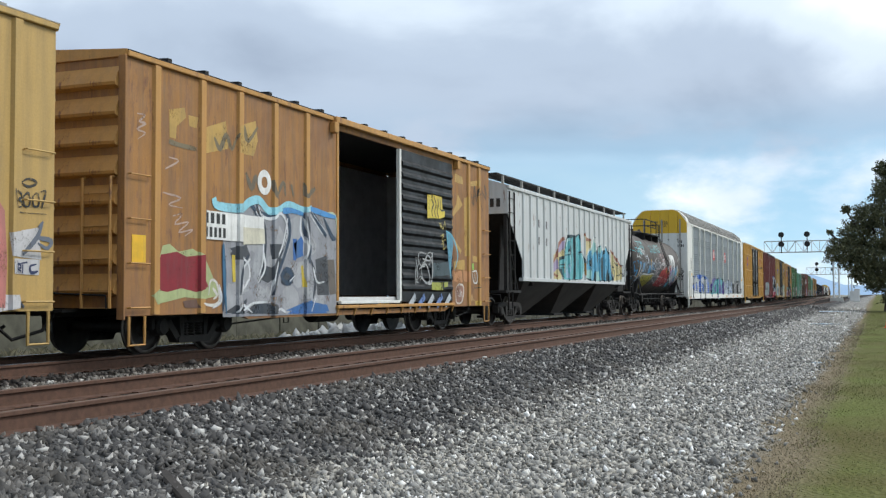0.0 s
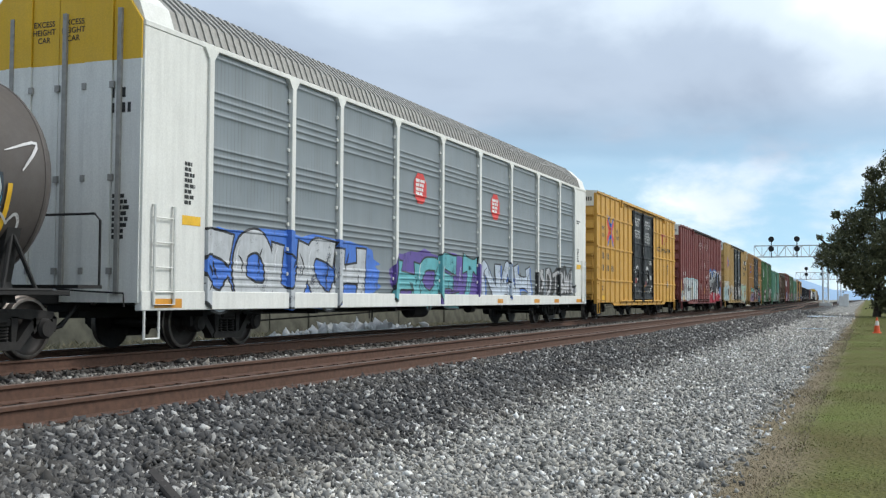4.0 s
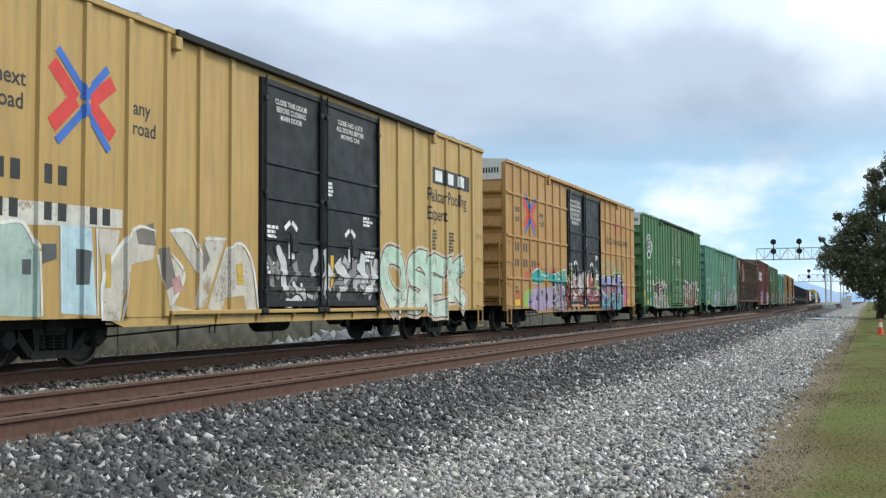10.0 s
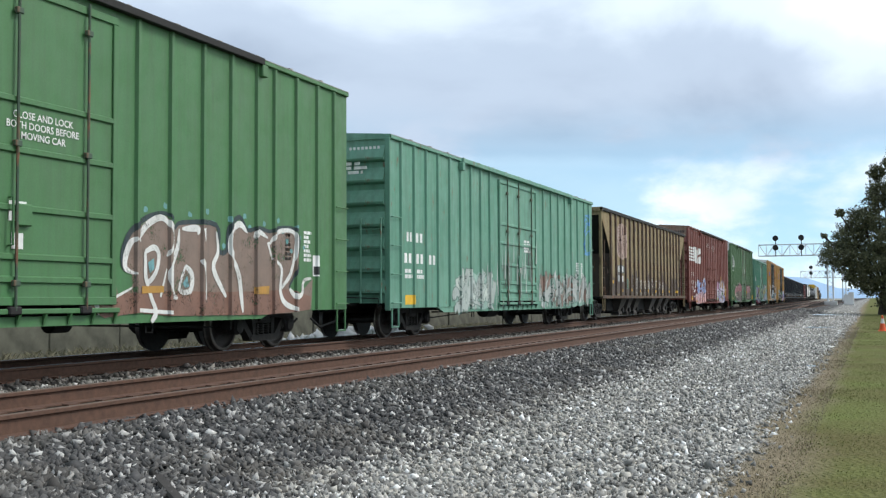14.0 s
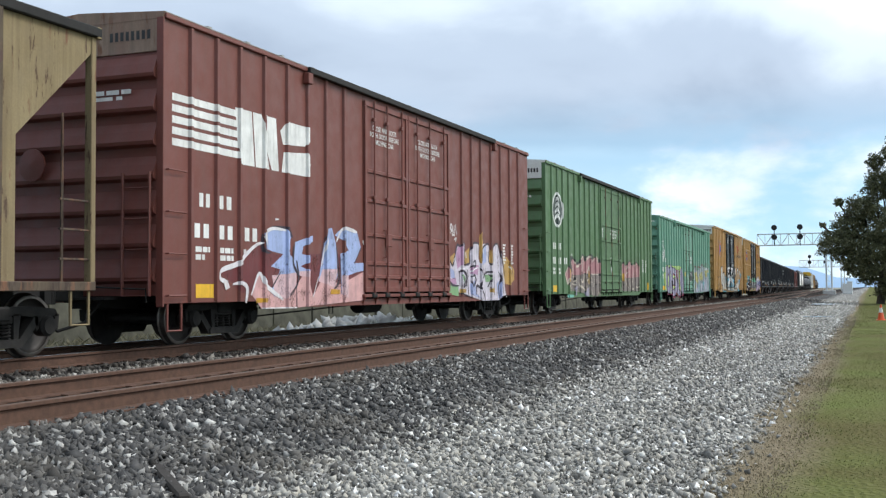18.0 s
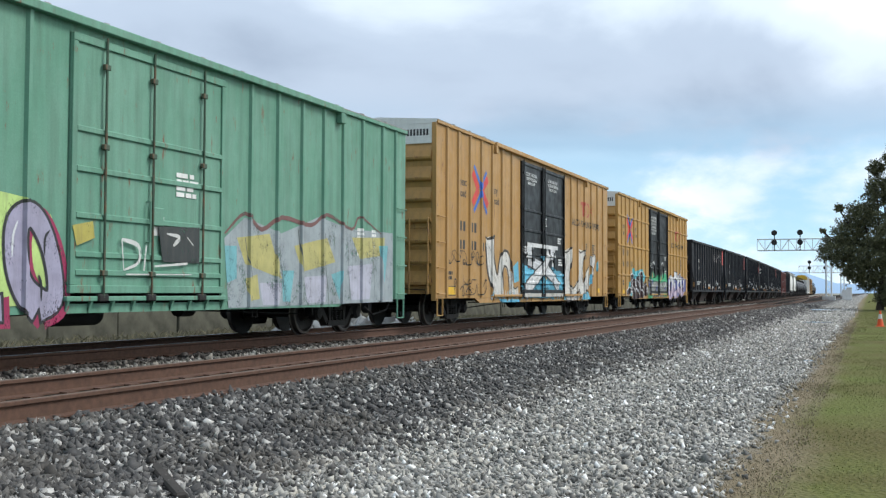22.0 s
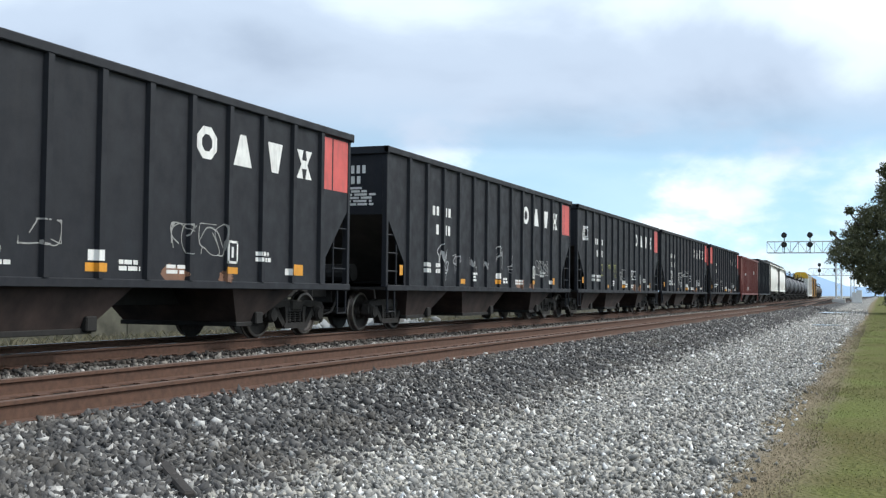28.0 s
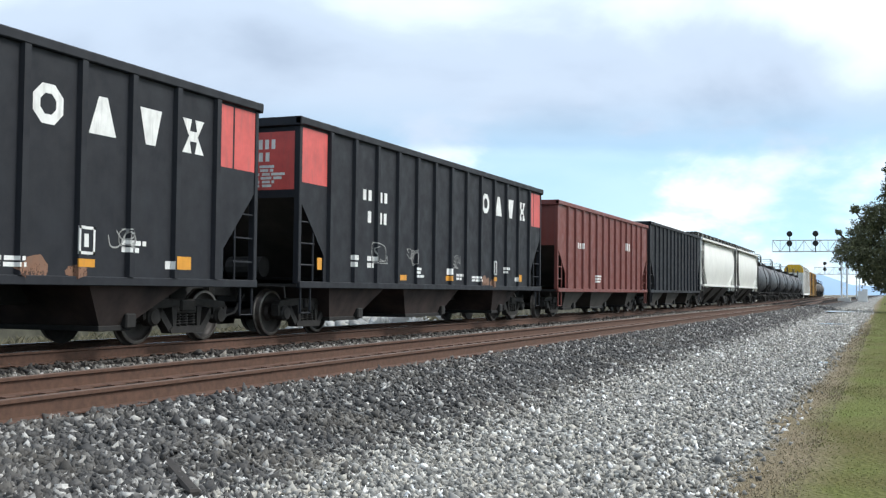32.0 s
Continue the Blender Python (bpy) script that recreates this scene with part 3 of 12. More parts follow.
def bold(side, parent, line, w, fill, rim_colour, rim=0.05, lift=0.008):
    """One broad outlined stroke."""
    pts = smooth_path(line, 6)
    lt = side.put("graffiti_letter", swash(pts, w, 1.25, 0.08, 1.0, rim), sprayed(rim_colour), parent, lift)
    side.put("letter_fill", swash(pts, w, 1.25, 0.08, 1.0), sprayed(fill), lt, lift + 0.003)
    side.put("letter_highlight", swash([(a + w * 0.2, b + w * 0.12) for a, b in pts[2:-2]], w * 0.16, 0.2), sprayed(tuple(min(0.8, v * 1.35) for v in fill)), lt, lift + 0.005)


def fat_letter(ch, u0, u1, v0, v1, thick, seed, lean=0.22, wave=0.06, grow=0.0):
    """The strokes of one sprayed letter in its cell, each a list of triangles; they lean, bend, swell and flare."""
    rng = random.Random(seed)
    tl, ph = rng.uniform(-lean, lean), rng.uniform(0, 6.28)
    flare = rng.uniform(1.1, 1.5)
    w, h = u1 - u0, v1 - v0
    out = []
    for line in STROKES.get(ch, STROKES["O"]):
        pts = []
        for p in line.split():
            x, y = (float(q) for q in p.split(","))
            x, y = x / 4, y / 6
            pts.append((u0 + (x + tl * (y - 0.5) + wave * math.sin(y * 6 + ph)) * w, v0 + (y + wave * math.sin(x * 5 + ph)) * h))
        sharp = len(pts) < 3
        path = [(pts[0][0] + (pts[1][0] - pts[0][0]) * k / 5 + wave * w * 0.5 * math.sin(k * 0.63 + ph), pts[0][1] + (pts[1][1] - pts[0][1]) * k / 5) for k in range(6)] if sharp else smooth_path(pts, 5)
        out.append(swash(path, thick, flare, 0.14, ph, grow))
    return out


def graffiti(side, parent, word, u0, u1, v0, v1, fill, outline, under=None, low=None, shine=None, cloud=None, seed=1, weight=0.3, rim=0.045, edge=None):
    """A sprayed piece: cloud, shadow, then letter by letter an outline, an inner edge, fill, a second colour low down, strokes and highlights."""
    rng = random.Random(seed)
    n = len(word)
    w = (u1 - u0) / n
    h = v1 - v0
    if cloud:
        side.put("graffiti_background", blob(u0 - 0.06 * w, u1 + 0.06 * w, v0 - 0.01, v1 + 0.04, rng, 64, 0.12), sprayed(cloud), parent, 0.003, "sprayed background of a graffiti piece")
        side.put("graffiti_mist", sum([blob(x, x + rng.uniform(0.04, 0.16), y, y + rng.uniform(0.04, 0.14), rng, 12, 0.3) for x, y in [(rng.uniform(u0 - 0.2, u1 + 0.1), v1 + rng.uniform(0.06, 0.26)) for _ in range(2 * n)]], []), sprayed(cloud), parent, 0.0025)
    thick = min(0.31 * w, 0.25 * h) * (0.7 + weight)
    for i, ch in enumerate(word):
        if ch == " ":
            continue
        k = rng.uniform(-0.03, 0.03) * h
        pad = thick * 0.52 + rim
        a, b = u0 + i * w + pad * 0.6, u0 + (i + 1) * w - pad * 0.6
        c, d = v0 + pad + k, v1 - pad + k + rng.uniform(-0.06, 0.04) * h
        s = rng.random()
        if under:
            side.put_layers("graffiti_shadow", fat_letter(ch, a + 0.1, b + 0.1, c - 0.06, d - 0.06, thick, s, grow=rim), sprayed(under), parent, 0.005)
        lt = side.put_layers("graffiti_letter", fat_letter(ch, a, b, c, d, thick, s, grow=rim + (0.035 if edge else 0)), sprayed(outline), parent, 0.0075 + 0.0004 * (i % 2))
        if edge:
            side.put_layers("letter_edge", fat_letter(ch, a, b, c, d, thick, s, grow=0.035), sprayed(edge), lt, 0.0092)
        body = fat_letter(ch, a, b, c, d, thick, s)
        side.put_layers("letter_fill", body, sprayed(fill), lt, 0.0108)
        if low:
            cut, lower = c + (d - c) * rng.uniform(0.34, 0.48), []
            for g in body:
                one = []
                for t in g:
                    q = clip(t, 1, -9, cut + 0.07 * h * math.sin(6 * t[0][0]))
                    one += [[q[0], q[j], q[j + 1]] for j in range(1, len(q) - 1)]
                if one:
                    lower.append(one)
            side.put_layers("letter_lower_fill", lower, sprayed(low), lt, 0.0125)
        marks, lights = [], []
        for _ in range(2):
            x, y = rng.uniform(a, b), rng.uniform(c, d - 0.3 * h)
            marks.append(swash(smooth_path([(x, y), (x + rng.uniform(-0.1, 0.1) * w, y + 0.15 * h), (x + rng.uniform(-0.2, 0.2) * w, y + rng.uniform(0.22, 0.34) * h)]), 0.04, 0.1))
        x, y = a - thick * 0.25, d - 0.04 * h
        lights.append(swash(smooth_path([(x, y - 0.3 * h), (x + 0.015, y - 0.12 * h), (x + 0.09, y)]), 0.035, 0.3))
        side.put_layers("letter_stroke", marks, sprayed(outline), lt, 0.0145)
        bright = max(fill) > 0.2
        side.put_layers("letter_highlight", lights, sprayed(shine or ((0.62, 0.64, 0.66) if bright else (0.36, 0.37, 0.39))), lt, 0.016)


def burst(side, parent, u0, u1, v0, v1, colours, seed, n=60, rim=None):
    """A crowded unreadable piece: many curved sprayed strokes in several colours with thin dark edges."""
    rng = random.Random(seed)
    side.put("graffiti_background", blob(u0, u1, v0, v1, rng, 50, 0.12), sprayed(colours[0]), parent, 0.004, "sprayed background of a graffiti piece")
    h = v1 - v0
    dark = rim or tint(colours[0], 0.45)
    for k, c in enumerate(colours[1:]):
        groups, rims = [], []
        for _ in range(n // (len(colours) - 1)):
            a, b = rng.uniform(u0, u1), rng.uniform(v0 + 0.02, v0 + 0.55 * h)
            pts, way = [(a, b)], rng.uniform(0.6, 2.5)
            for _ in range(3):
                way += rng.uniform(-0.9, 0.9)
                a, b = a + 0.22 * h * math.cos(way), b + 0.22 * h * math.sin(way)
                pts.append((min(max(a, u0), u1), min(max(b, v0), v1 + 0.1)))
            p, w = smooth_path(pts, 3), rng.uniform(0.07, 0.26)
            groups.append(swash(p, w, rng.uniform(0.3, 1.4), 0.2, a))
            rims.append(swash(p, w, 1.0, 0.2, a, 0.022))
        side.put_layers("graffiti_rim", rims, sprayed(dark), parent, 0.0055 + 0.004 * k, "", 0.00006)
        side.put_layers("graffiti_stroke", groups, sprayed(c), parent, 0.0075 + 0.004 * k, "", 0.00006)


def drips(side, parent, u0, u1, v0, v1, colours, seed, n=40):
    """Upright streaks of thrown paint with ragged tips."""
    rng = random.Random(seed)
    for k, c in enumerate(colours):
        groups = []
        for _ in range(n):
            u, w = rng.uniform(u0, u1), rng.uniform(0.02, 0.07)
            b = rng.uniform(v0, v0 + 0.5 * (v1 - v0))
            groups.append([[(u - w, b), (u + w, b), (u + rng.uniform(-0.1, 0.1), b + rng.uniform(0.3, 0.6) * (v1 - v0))]])
        side.put_layers("graffiti_drip", groups, sprayed(c), parent, 0.006 + 0.003 * k, "", 0.00004)

# ---- ground, tracks ----
TRAIN_X, NEAR_X = -11.53, -7.14


def bend(y):
    """Shift of the tracks: straight past the camera, then a short curve to the left and straight again."""
    if y < 75:
        return 0.0
    return -0.028 * ((y - 75) ** 2 / 80 if y < 115 else y - 95)


RAIL_YS = [-150, 75] + [75 + 5 * k for k in range(1, 9)] + [200, 400, 900]


def along_rail(outline, x):
    """An outline of (x, z) drawn out along the bent line."""
    n, mb = len(outline), MB()
    vs = [(x + a + bend(y), y, b) for y in RAIL_YS for a, b in outline]
    fs = [tuple(range(n))[::-1], tuple((len(RAIL_YS) - 1) * n + k for k in range(n))]
    for i in range(len(RAIL_YS) - 1):
        fs += [(i * n + k, i * n + (k + 1) % n, (i + 1) * n + (k + 1) % n, (i + 1) * n + k) for k in range(n)]
    return mb.add(vs, fs)


def ground_z(x, y):
    pts = [(-3000, -0.9), (-26, -0.75), (-19, -0.6), (-15.2, -0.5), (-13.6, -0.24), (-10.3, -0.20), (-9.5, -0.11), (-8.4, -0.07), (-8.05, -0.185), (-5.75, -0.20), (-5.3, -0.27), (-3.9, -0.56), (-1.3, -0.65), (6, -0.66), (3000, -0.66)]
    for (a, b), (c, d) in zip(pts, pts[1:]):
        if a <= x <= c:
            z = b + (d - b) * (x - a) / (c - a)
            break
    # the service road climbs a little towards the signal bridge
    k = min(max((y - 90) / 90, 0), 1)
    return z + (min(-0.24, z + 0.42) - z) * k * (1 if x > -6 else 0)


def ground_material():
    m = Nodes("ground_ballast_gravel_grass", 0.95).matt(0.08)
    sx = m.n.new("ShaderNodeSeparateXYZ")
    m.l.new(m.c.outputs["Object"], sx.inputs[0])
    x = m.math("ADD", sx.outputs["X"], m.math("MULTIPLY", m.math("SUBTRACT", m.noise(0.5, 4), 0.5), 1.1))
    v = m.n.new("ShaderNodeTexVoronoi")
    v.inputs["Scale"].default_value = 19
    m.l.new(m.map(), v.inputs["Vector"])
    cell = m.n.new("ShaderNodeSeparateColor")
    m.l.new(v.outputs["Color"], cell.inputs[0])
    ballast = m.ramp(cell.outputs[0], (0.0, (0.03, 0.03, 0.031)), (0.6, (0.07, 0.07, 0.071)), (1.0, (0.19, 0.19, 0.185)))
    gravel = m.ramp(cell.outputs[1], (0.0, (0.12, 0.117, 0.11)), (0.6, (0.23, 0.226, 0.21)), (1.0, (0.44, 0.43, 0.40)))
    # track bed dirt, near-black to hold the shade under the train
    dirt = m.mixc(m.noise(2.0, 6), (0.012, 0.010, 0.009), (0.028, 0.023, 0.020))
    dry = m.mixc(m.noise(6, 5), (0.16, 0.125, 0.08), (0.24, 0.20, 0.135))
    grass = m.mixc(m.ramp(m.noise(0.45, 5), (0.35, 0.0), (0.65, 1.0)), (0.112, 0.100, 0.040), (0.125, 0.145, 0.044))
    far = m.mixc(m.noise(0.8, 6), (0.20, 0.19, 0.15), (0.32, 0.31, 0.26))
    step = lambda a, b: m.ramp(m.math("DIVIDE", m.math("SUBTRACT", x, a), b - a), (0.0, 0.0), (1.0, 1.0))
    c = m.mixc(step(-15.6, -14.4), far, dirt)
    rusty = m.mixc(m.noise(9, 5), (0.045, 0.027, 0.02), (0.085, 0.054, 0.041))
    c = m.mixc(step(-6.75, -6.5), c, rusty)
    c = m.mixc(step(-6.15, -5.75), c, ballast)
    c = m.mixc(step(-4.6, -3.8), c, gravel)
    c = m.mixc(step(-1.35, -1.1), c, dry)
    c = m.mixc(step(-0.95, -0.45), c, grass)
    return m.done(c, v.outputs["Distance"], 0.9, 0.03)


xs = [-3000, -800, -200, -80, -40, -26, -22, -19, -17, -15.2, -14.4, -13.6, -12.5, -11.5, -10.7, -10.3, -9.9, -9.5, -9.0, -8.4, -8.05, -7.2, -6.4, -5.75, -5.3, -4.8, -4.3, -3.9, -3.3, -2.6, -1.9, -1.3, -0.6, 0.2, 1.2, 2.5, 4, 6, 12, 30, 90, 300, 1000, 3000]
ys = [-400, -120, -40, -15] + [k * 1.0 for k in range(-10, 45)] + [45 + 3 * k for k in range(25)] + [125, 140, 160, 180, 220, 300, 450, 800, 1500, 4500]
grid_v = [(x, y, ground_z(x, y) + (0.03 * noise.noise((x * 1.7, y * 1.7, 0)) if -5.5 < x < 8 and y < 60 else 0)) for y in ys for x in xs]
nx = len(xs)
grid_f = [(j * nx + i, j * nx + i + 1, (j + 1) * nx + i + 1, (j + 1) * nx + i) for j in range(len(ys) - 1) for i in range(nx - 1)]
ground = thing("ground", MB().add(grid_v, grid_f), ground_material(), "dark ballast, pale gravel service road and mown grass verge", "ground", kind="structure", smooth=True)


def stone_field(name, label, count, place, size, mats, seed):
    """Many loose stones joined in one mesh of uneven low solids."""
    rng = np.random.RandomState(seed)
    ico = np.array([(1, 0.2, -0.2), (-1, -0.2, 0.2), (-0.2, 1, 0.2), (0.2, -1, -0.2), (0.2, 0.2, 1), (-0.2, -0.2, -1)])
    tri = np.array([(0, 2, 4), (2, 1, 4), (1, 3, 4), (3, 0, 4), (2, 0, 5), (1, 2, 5), (3, 1, 5), (0, 3, 5)])
    pos = place(rng, count)
    n = len(pos)
    s = 1.3 * rng.uniform(size[0], size[1], (n, 1, 1)) * rng.uniform(0.42, 1.5, (n, 1, 3))
    s = s * np.where(rng.rand(n, 1, 1) < 0.08, 1.45, 1.0)
    s = s * (1 + np.clip(pos[:, 1] - 25, 0, 80) / 60)[:, None, None]
    pts = (ico[None] + rng.uniform(-0.5, 0.5, (n, 6, 3)) * 0.8) * s
    a, b = rng.uniform(0, 6.28, n), rng.uniform(-1.2, 1.2, n)
    ca, sa, cb, sb = np.cos(a), np.sin(a), np.cos(b), np.sin(b)
    x, y, z = pts[..., 0], pts[..., 1], pts[..., 2]
    x, z = x * cb[:, None] + z * sb[:, None], -x * sb[:, None] + z * cb[:, None]
    x, y = x * ca[:, None] - y * sa[:, None], x * sa[:, None] + y * ca[:, None]
    co = np.stack([x, y, z], -1) + pos[:, None, :]
    faces = (tri[None] + 6 * np.arange(n)[:, None, None]).reshape(-1)
    me = bpy.data.meshes.new(name)
    me.vertices.add(n * 6)
    me.vertices.foreach_set("co", co.reshape(-1).astype(np.float32))
    me.loops.add(len(faces))
    me.loops.foreach_set("vertex_index", faces.astype(np.int32))
    me.polygons.add(n * 8)
    me.polygons.foreach_set("loop_start", (np.arange(n * 8) * 3).astype(np.int32))
    me.polygons.foreach_set("loop_total", np.full(n * 8, 3, np.int32))
    me.update()
    me.materials.append(mats)
    return tagged(new(name, me), label, "gravel", kind="stuff")


def stone_material(name, dark, mid, light, warm):
    m = Nodes(name, 0.85)
    g = m.n.new("ShaderNodeNewGeometry")
    r = g.outputs["Random Per Island"]
    c = m.ramp(r, (0.0, dark), (0.5, mid), (0.82, warm), (0.955, light), (1.0, tint(light, 1.35)))
    c = m.mixc(m.ramp(m.noise(60, 4), (0.35, 0.0), (0.75, 0.35)), c, tint(dark, 0.9))
    c = m.mixc(m.ramp(m.noise(0.9, 5, 0.6), (0.48, 0.0), (0.72, 0.35)), c, (0.15, 0.13, 0.10))
    return m.done(c, m.noise(120, 3), 0.3, 0.004)


BALLAST_MAT = stone_material("crushed_ballast_stone", (0.032, 0.031, 0.031), (0.076, 0.074, 0.073), (0.42, 0.41, 0.39), (0.128, 0.122, 0.115))
GRAVEL_MAT = stone_material("pale_gravel_stone", (0.10, 0.099, 0.092), (0.32, 0.315, 0.295), (0.80, 0.79, 0.75), (0.50, 0.47, 0.41))
DUSTY_MAT = stone_material("dusty_grey_stone", (0.07, 0.065, 0.058), (0.17, 0.158, 0.14), (0.40, 0.385, 0.36), (0.24, 0.215, 0.185))


def strip(x0, x1, y0, y1, power=1.7, dz=0.0):
    def place(rng, n):
        y = y0 + (y1 - y0) * rng.rand(n) ** power
        x = x0 + (x1 - x0) * rng.rand(n) + rng.normal(0, 0.14, n)
        z = np.array([ground_z(a, b) for a, b in zip(x, y)]) + rng.uniform(-0.006, 0.018, n) + dz
        return np.stack([x, y, z], 1)
    return place


stone_field("ballast_stones", "dark crushed stone ballast on the track shoulder", 40000, strip(-6.25, -4.0, 5.0, 110, 2.7), (0.014, 0.030), BALLAST_MAT, 1)
stone_field("gravel_stones", "pale grey gravel on the service road", 60000, strip(-4.25, -1.22, 5.0, 115, 2.7), (0.011, 0.025), GRAVEL_MAT, 2)
stone_field("inner_gravel", "thin line of pale stones beside the rail", 6000, strip(-8.62, -8.3, 5, 90, 1.5), (0.012, 0.026), DUSTY_MAT, 3)
# stone colours lowered towards black: the train's shade is part of them
stone_field("track_ballast", "dusty brown ballast between the tracks, darkened with the train's shade", 9000, strip(-15.0, -8.7, 6, 60, 1.4), (0.015, 0.032), stone_material("shaded_dusty_brown_stone", (0.016, 0.013, 0.012), (0.030, 0.025, 0.022), (0.09, 0.078, 0.07), (0.042, 0.035, 0.03)), 4)

RAIL_SIDE = steel("rusted_rail", (0.088, 0.044, 0.028), 0.3, 0.85, 0.0, 14)
RAIL_TOP = steel("dull_brown_rail_head", (0.115, 0.072, 0.052), 0.25, 0.6, 0.1, 20)
RAIL_BRIGHT = steel("polished_rail_head", (0.42, 0.42, 0.43), 0.15, 0.25, 0.9, 20)
# tie brown lowered as well, with shade from the train in it
TIE_WOOD = steel("brown_weathered_tie", (0.028, 0.020, 0.016), 0.45, 0.9, 0.0, 6)


def track(name, x, head, label):
    """Two rails, their bright heads, tie plates and wooden ties."""
    base = tagged(new(name), label, "track", kind="structure")
    prof = [(-0.076, -0.185), (0.076, -0.185), (0.076, -0.172), (0.012, -0.155), (0.009, -0.05), (0.037, -0.035), (0.037, -0.008), (0.028, -0.004), (-0.028, -0.004), (-0.037, -0.008), (-0.037, -0.035), (-0.009, -0.05), (-0.012, -0.155), (-0.076, -0.172)]
    for s in (-0.7525, 0.7525):
        r = part("rail", along_rail(prof, x + s), RAIL_SIDE, base, "rusty brown steel rail")
        part("rail_head", along_rail([(-0.03, -0.0035), (0.03, -0.0035), (0.024, 0.0), (-0.024, 0.0)], x + s), head, r)
    me = shared(name + "_tie", lambda: box(-1.3, 1.3, -0.115, 0.115, -0.36, -0.187, 0.012), TIE_WOOD)
    pl = shared("tie_plate", lambda: box(-0.17, 0.17, -0.095, 0.095, -0.19, -0.172, 0.004), RAIL_SIDE)
    rng = random.Random(7)
    for k in range(130):
        t = part("tie", me, TIE_WOOD, base)
        t.matrix_local = pose(x + rng.uniform(-0.04, 0.04), -6 + k * 0.52, rng.uniform(-0.006, 0.0), 0, 0, rng.uniform(-0.8, 0.8))
    rest, plates = MB(), MB()
    for k in range(130, 700):
        w = bend(-6 + k * 0.52)
        rest.box(x - 1.3 + w, x + 1.3 + w, -6.115 + k * 0.52, -5.885 + k * 0.52, -0.36, -0.187)
    for k in range(130):
        for s in (-0.7525, 0.7525):
            plates.box(x + s - 0.17, x + s + 0.17, -6.095 + k * 0.52, -5.905 + k * 0.52, -0.187, -0.171)
    tagged(part("distant_ties", rest, TIE_WOOD, base), kind="stuff")
    tagged(part("tie_plates", plates, RAIL_SIDE, base), kind="stuff")


track("track_near", NEAR_X, RAIL_TOP, "empty railway track with rusty brown rails")
track("track_train", TRAIN_X, RAIL_BRIGHT, "railway track under the train with polished rail heads")

# ---- running gear ----
WHEELSETS, CARS = [], []


def wheel_mesh():
    mb = MB()
    r = 0.43
    for s in (-1, 1):
        prof = [(0.60, 0.10), (0.60, 0.13), (0.655, 0.145), (0.675, 0.34), (0.665, 0.375), (0.662, r + 0.026), (0.683, r + 0.026), (0.70, r), (0.79, r - 0.006), (0.797, r - 0.02), (0.797, 0.375), (0.765, 0.365), (0.735, 0.32), (0.725, 0.16), (0.80, 0.13), (0.80, 0.085)]
        mb.lathe([(s * a, b) for a, b in prof], 28)
    mb.lathe([(-1.08, 0.075), (-0.8, 0.085), (0.8, 0.085), (1.08, 0.075)], 12)
    for s in (-1, 1):
        for k in range(3):
            a = 2.1 * k + 0.4
            mb.box(s * 1.08 - 0.02, s * 1.08 + 0.02, 0.045 * math.cos(a) - 0.015, 0.045 * math.cos(a) + 0.015, 0.045 * math.sin(a) - 0.015, 0.045 * math.sin(a) + 0.015)
    return mb


def frame_mesh():
    """A cast side frame: top and bottom members, columns, jaws and bearing caps."""
    mb = MB()
    x0, x1 = 0.93, 1.08
    mb.prism([(-1.12, 0.56), (-1.05, 0.66), (-0.55, 0.70), (0.55, 0.70), (1.05, 0.66), (1.12, 0.56), (0.70, 0.55), (0.40, 0.58), (-0.40, 0.58), (-0.70, 0.55)], x0, x1)
    mb.prism([(-0.42, 0.16), (0.42, 0.16), (0.46, 0.22), (0.40, 0.27), (-0.40, 0.27), (-0.46, 0.22)], x0 - 0.03, x1 + 0.02)
    for s in (-1, 1):
        mb.prism([(s * 0.82, 0.56), (s * 0.66, 0.57), (s * 0.36, 0.24), (s * 0.46, 0.18)], x0, x1)
        mb.prism([(s * 0.28, 0.25), (s * 0.36, 0.25), (s * 0.40, 0.60), (s * 0.27, 0.60)], x0, x1)
        mb.prism([(s * 0.72, 0.58), (s * 0.74, 0.40), (s * 0.69, 0.36), (s * 0.66, 0.56)], x0, x1)
        mb.prism([(s * 1.04, 0.60), (s * 1.05, 0.40), (s * 1.11, 0.38), (s * 1.13, 0.58)], x0, x1)
        mb.lathe([(0.95, 0.145), (1.10, 0.145), (1.125, 0.12), (1.145, 0.115), (1.15, 0.06)], 16, "x", (0, s * 0.89, 0.43))
        mb.box(0.95, 1.07, s * 0.89 - 0.14, s * 0.89 + 0.14, 0.53, 0.60, 0.015)
    return mb


def spring_mesh():
    mb = MB()
    for y in (-0.19, 0.0, 0.19):
        pts = [(1.005 + 0.065 * math.cos(a), y + 0.065 * math.sin(a), 0.27 + 0.21 * a / 31.4) for a in [k * 0.785 for k in range(41)]]
        mb.tube(pts, 0.017, 5)
    mb.box(0.93, 1.08, -0.27, 0.27, 0.475, 0.575, 0.015)
    return mb


def bolster_mesh():
    mb = MB()
    mb.box(-1.12, 1.12, -0.20, 0.20, 0.50, 0.70, 0.03)
    mb.lathe([(0.70, 0.2), (0.86, 0.2)], 16, "z")
    for y in (-0.42, 0.42):
        mb.box(-0.75, 0.75, y - 0.05, y + 0.05, 0.36, 0.48, 0.01)
        for s in (-0.75, 0.75):
            mb.box(s - 0.04, s + 0.06, y - 0.06 + (0.03 if y < 0 else -0.03), y + 0.06, 0.28, 0.56, 0.01)
    return mb


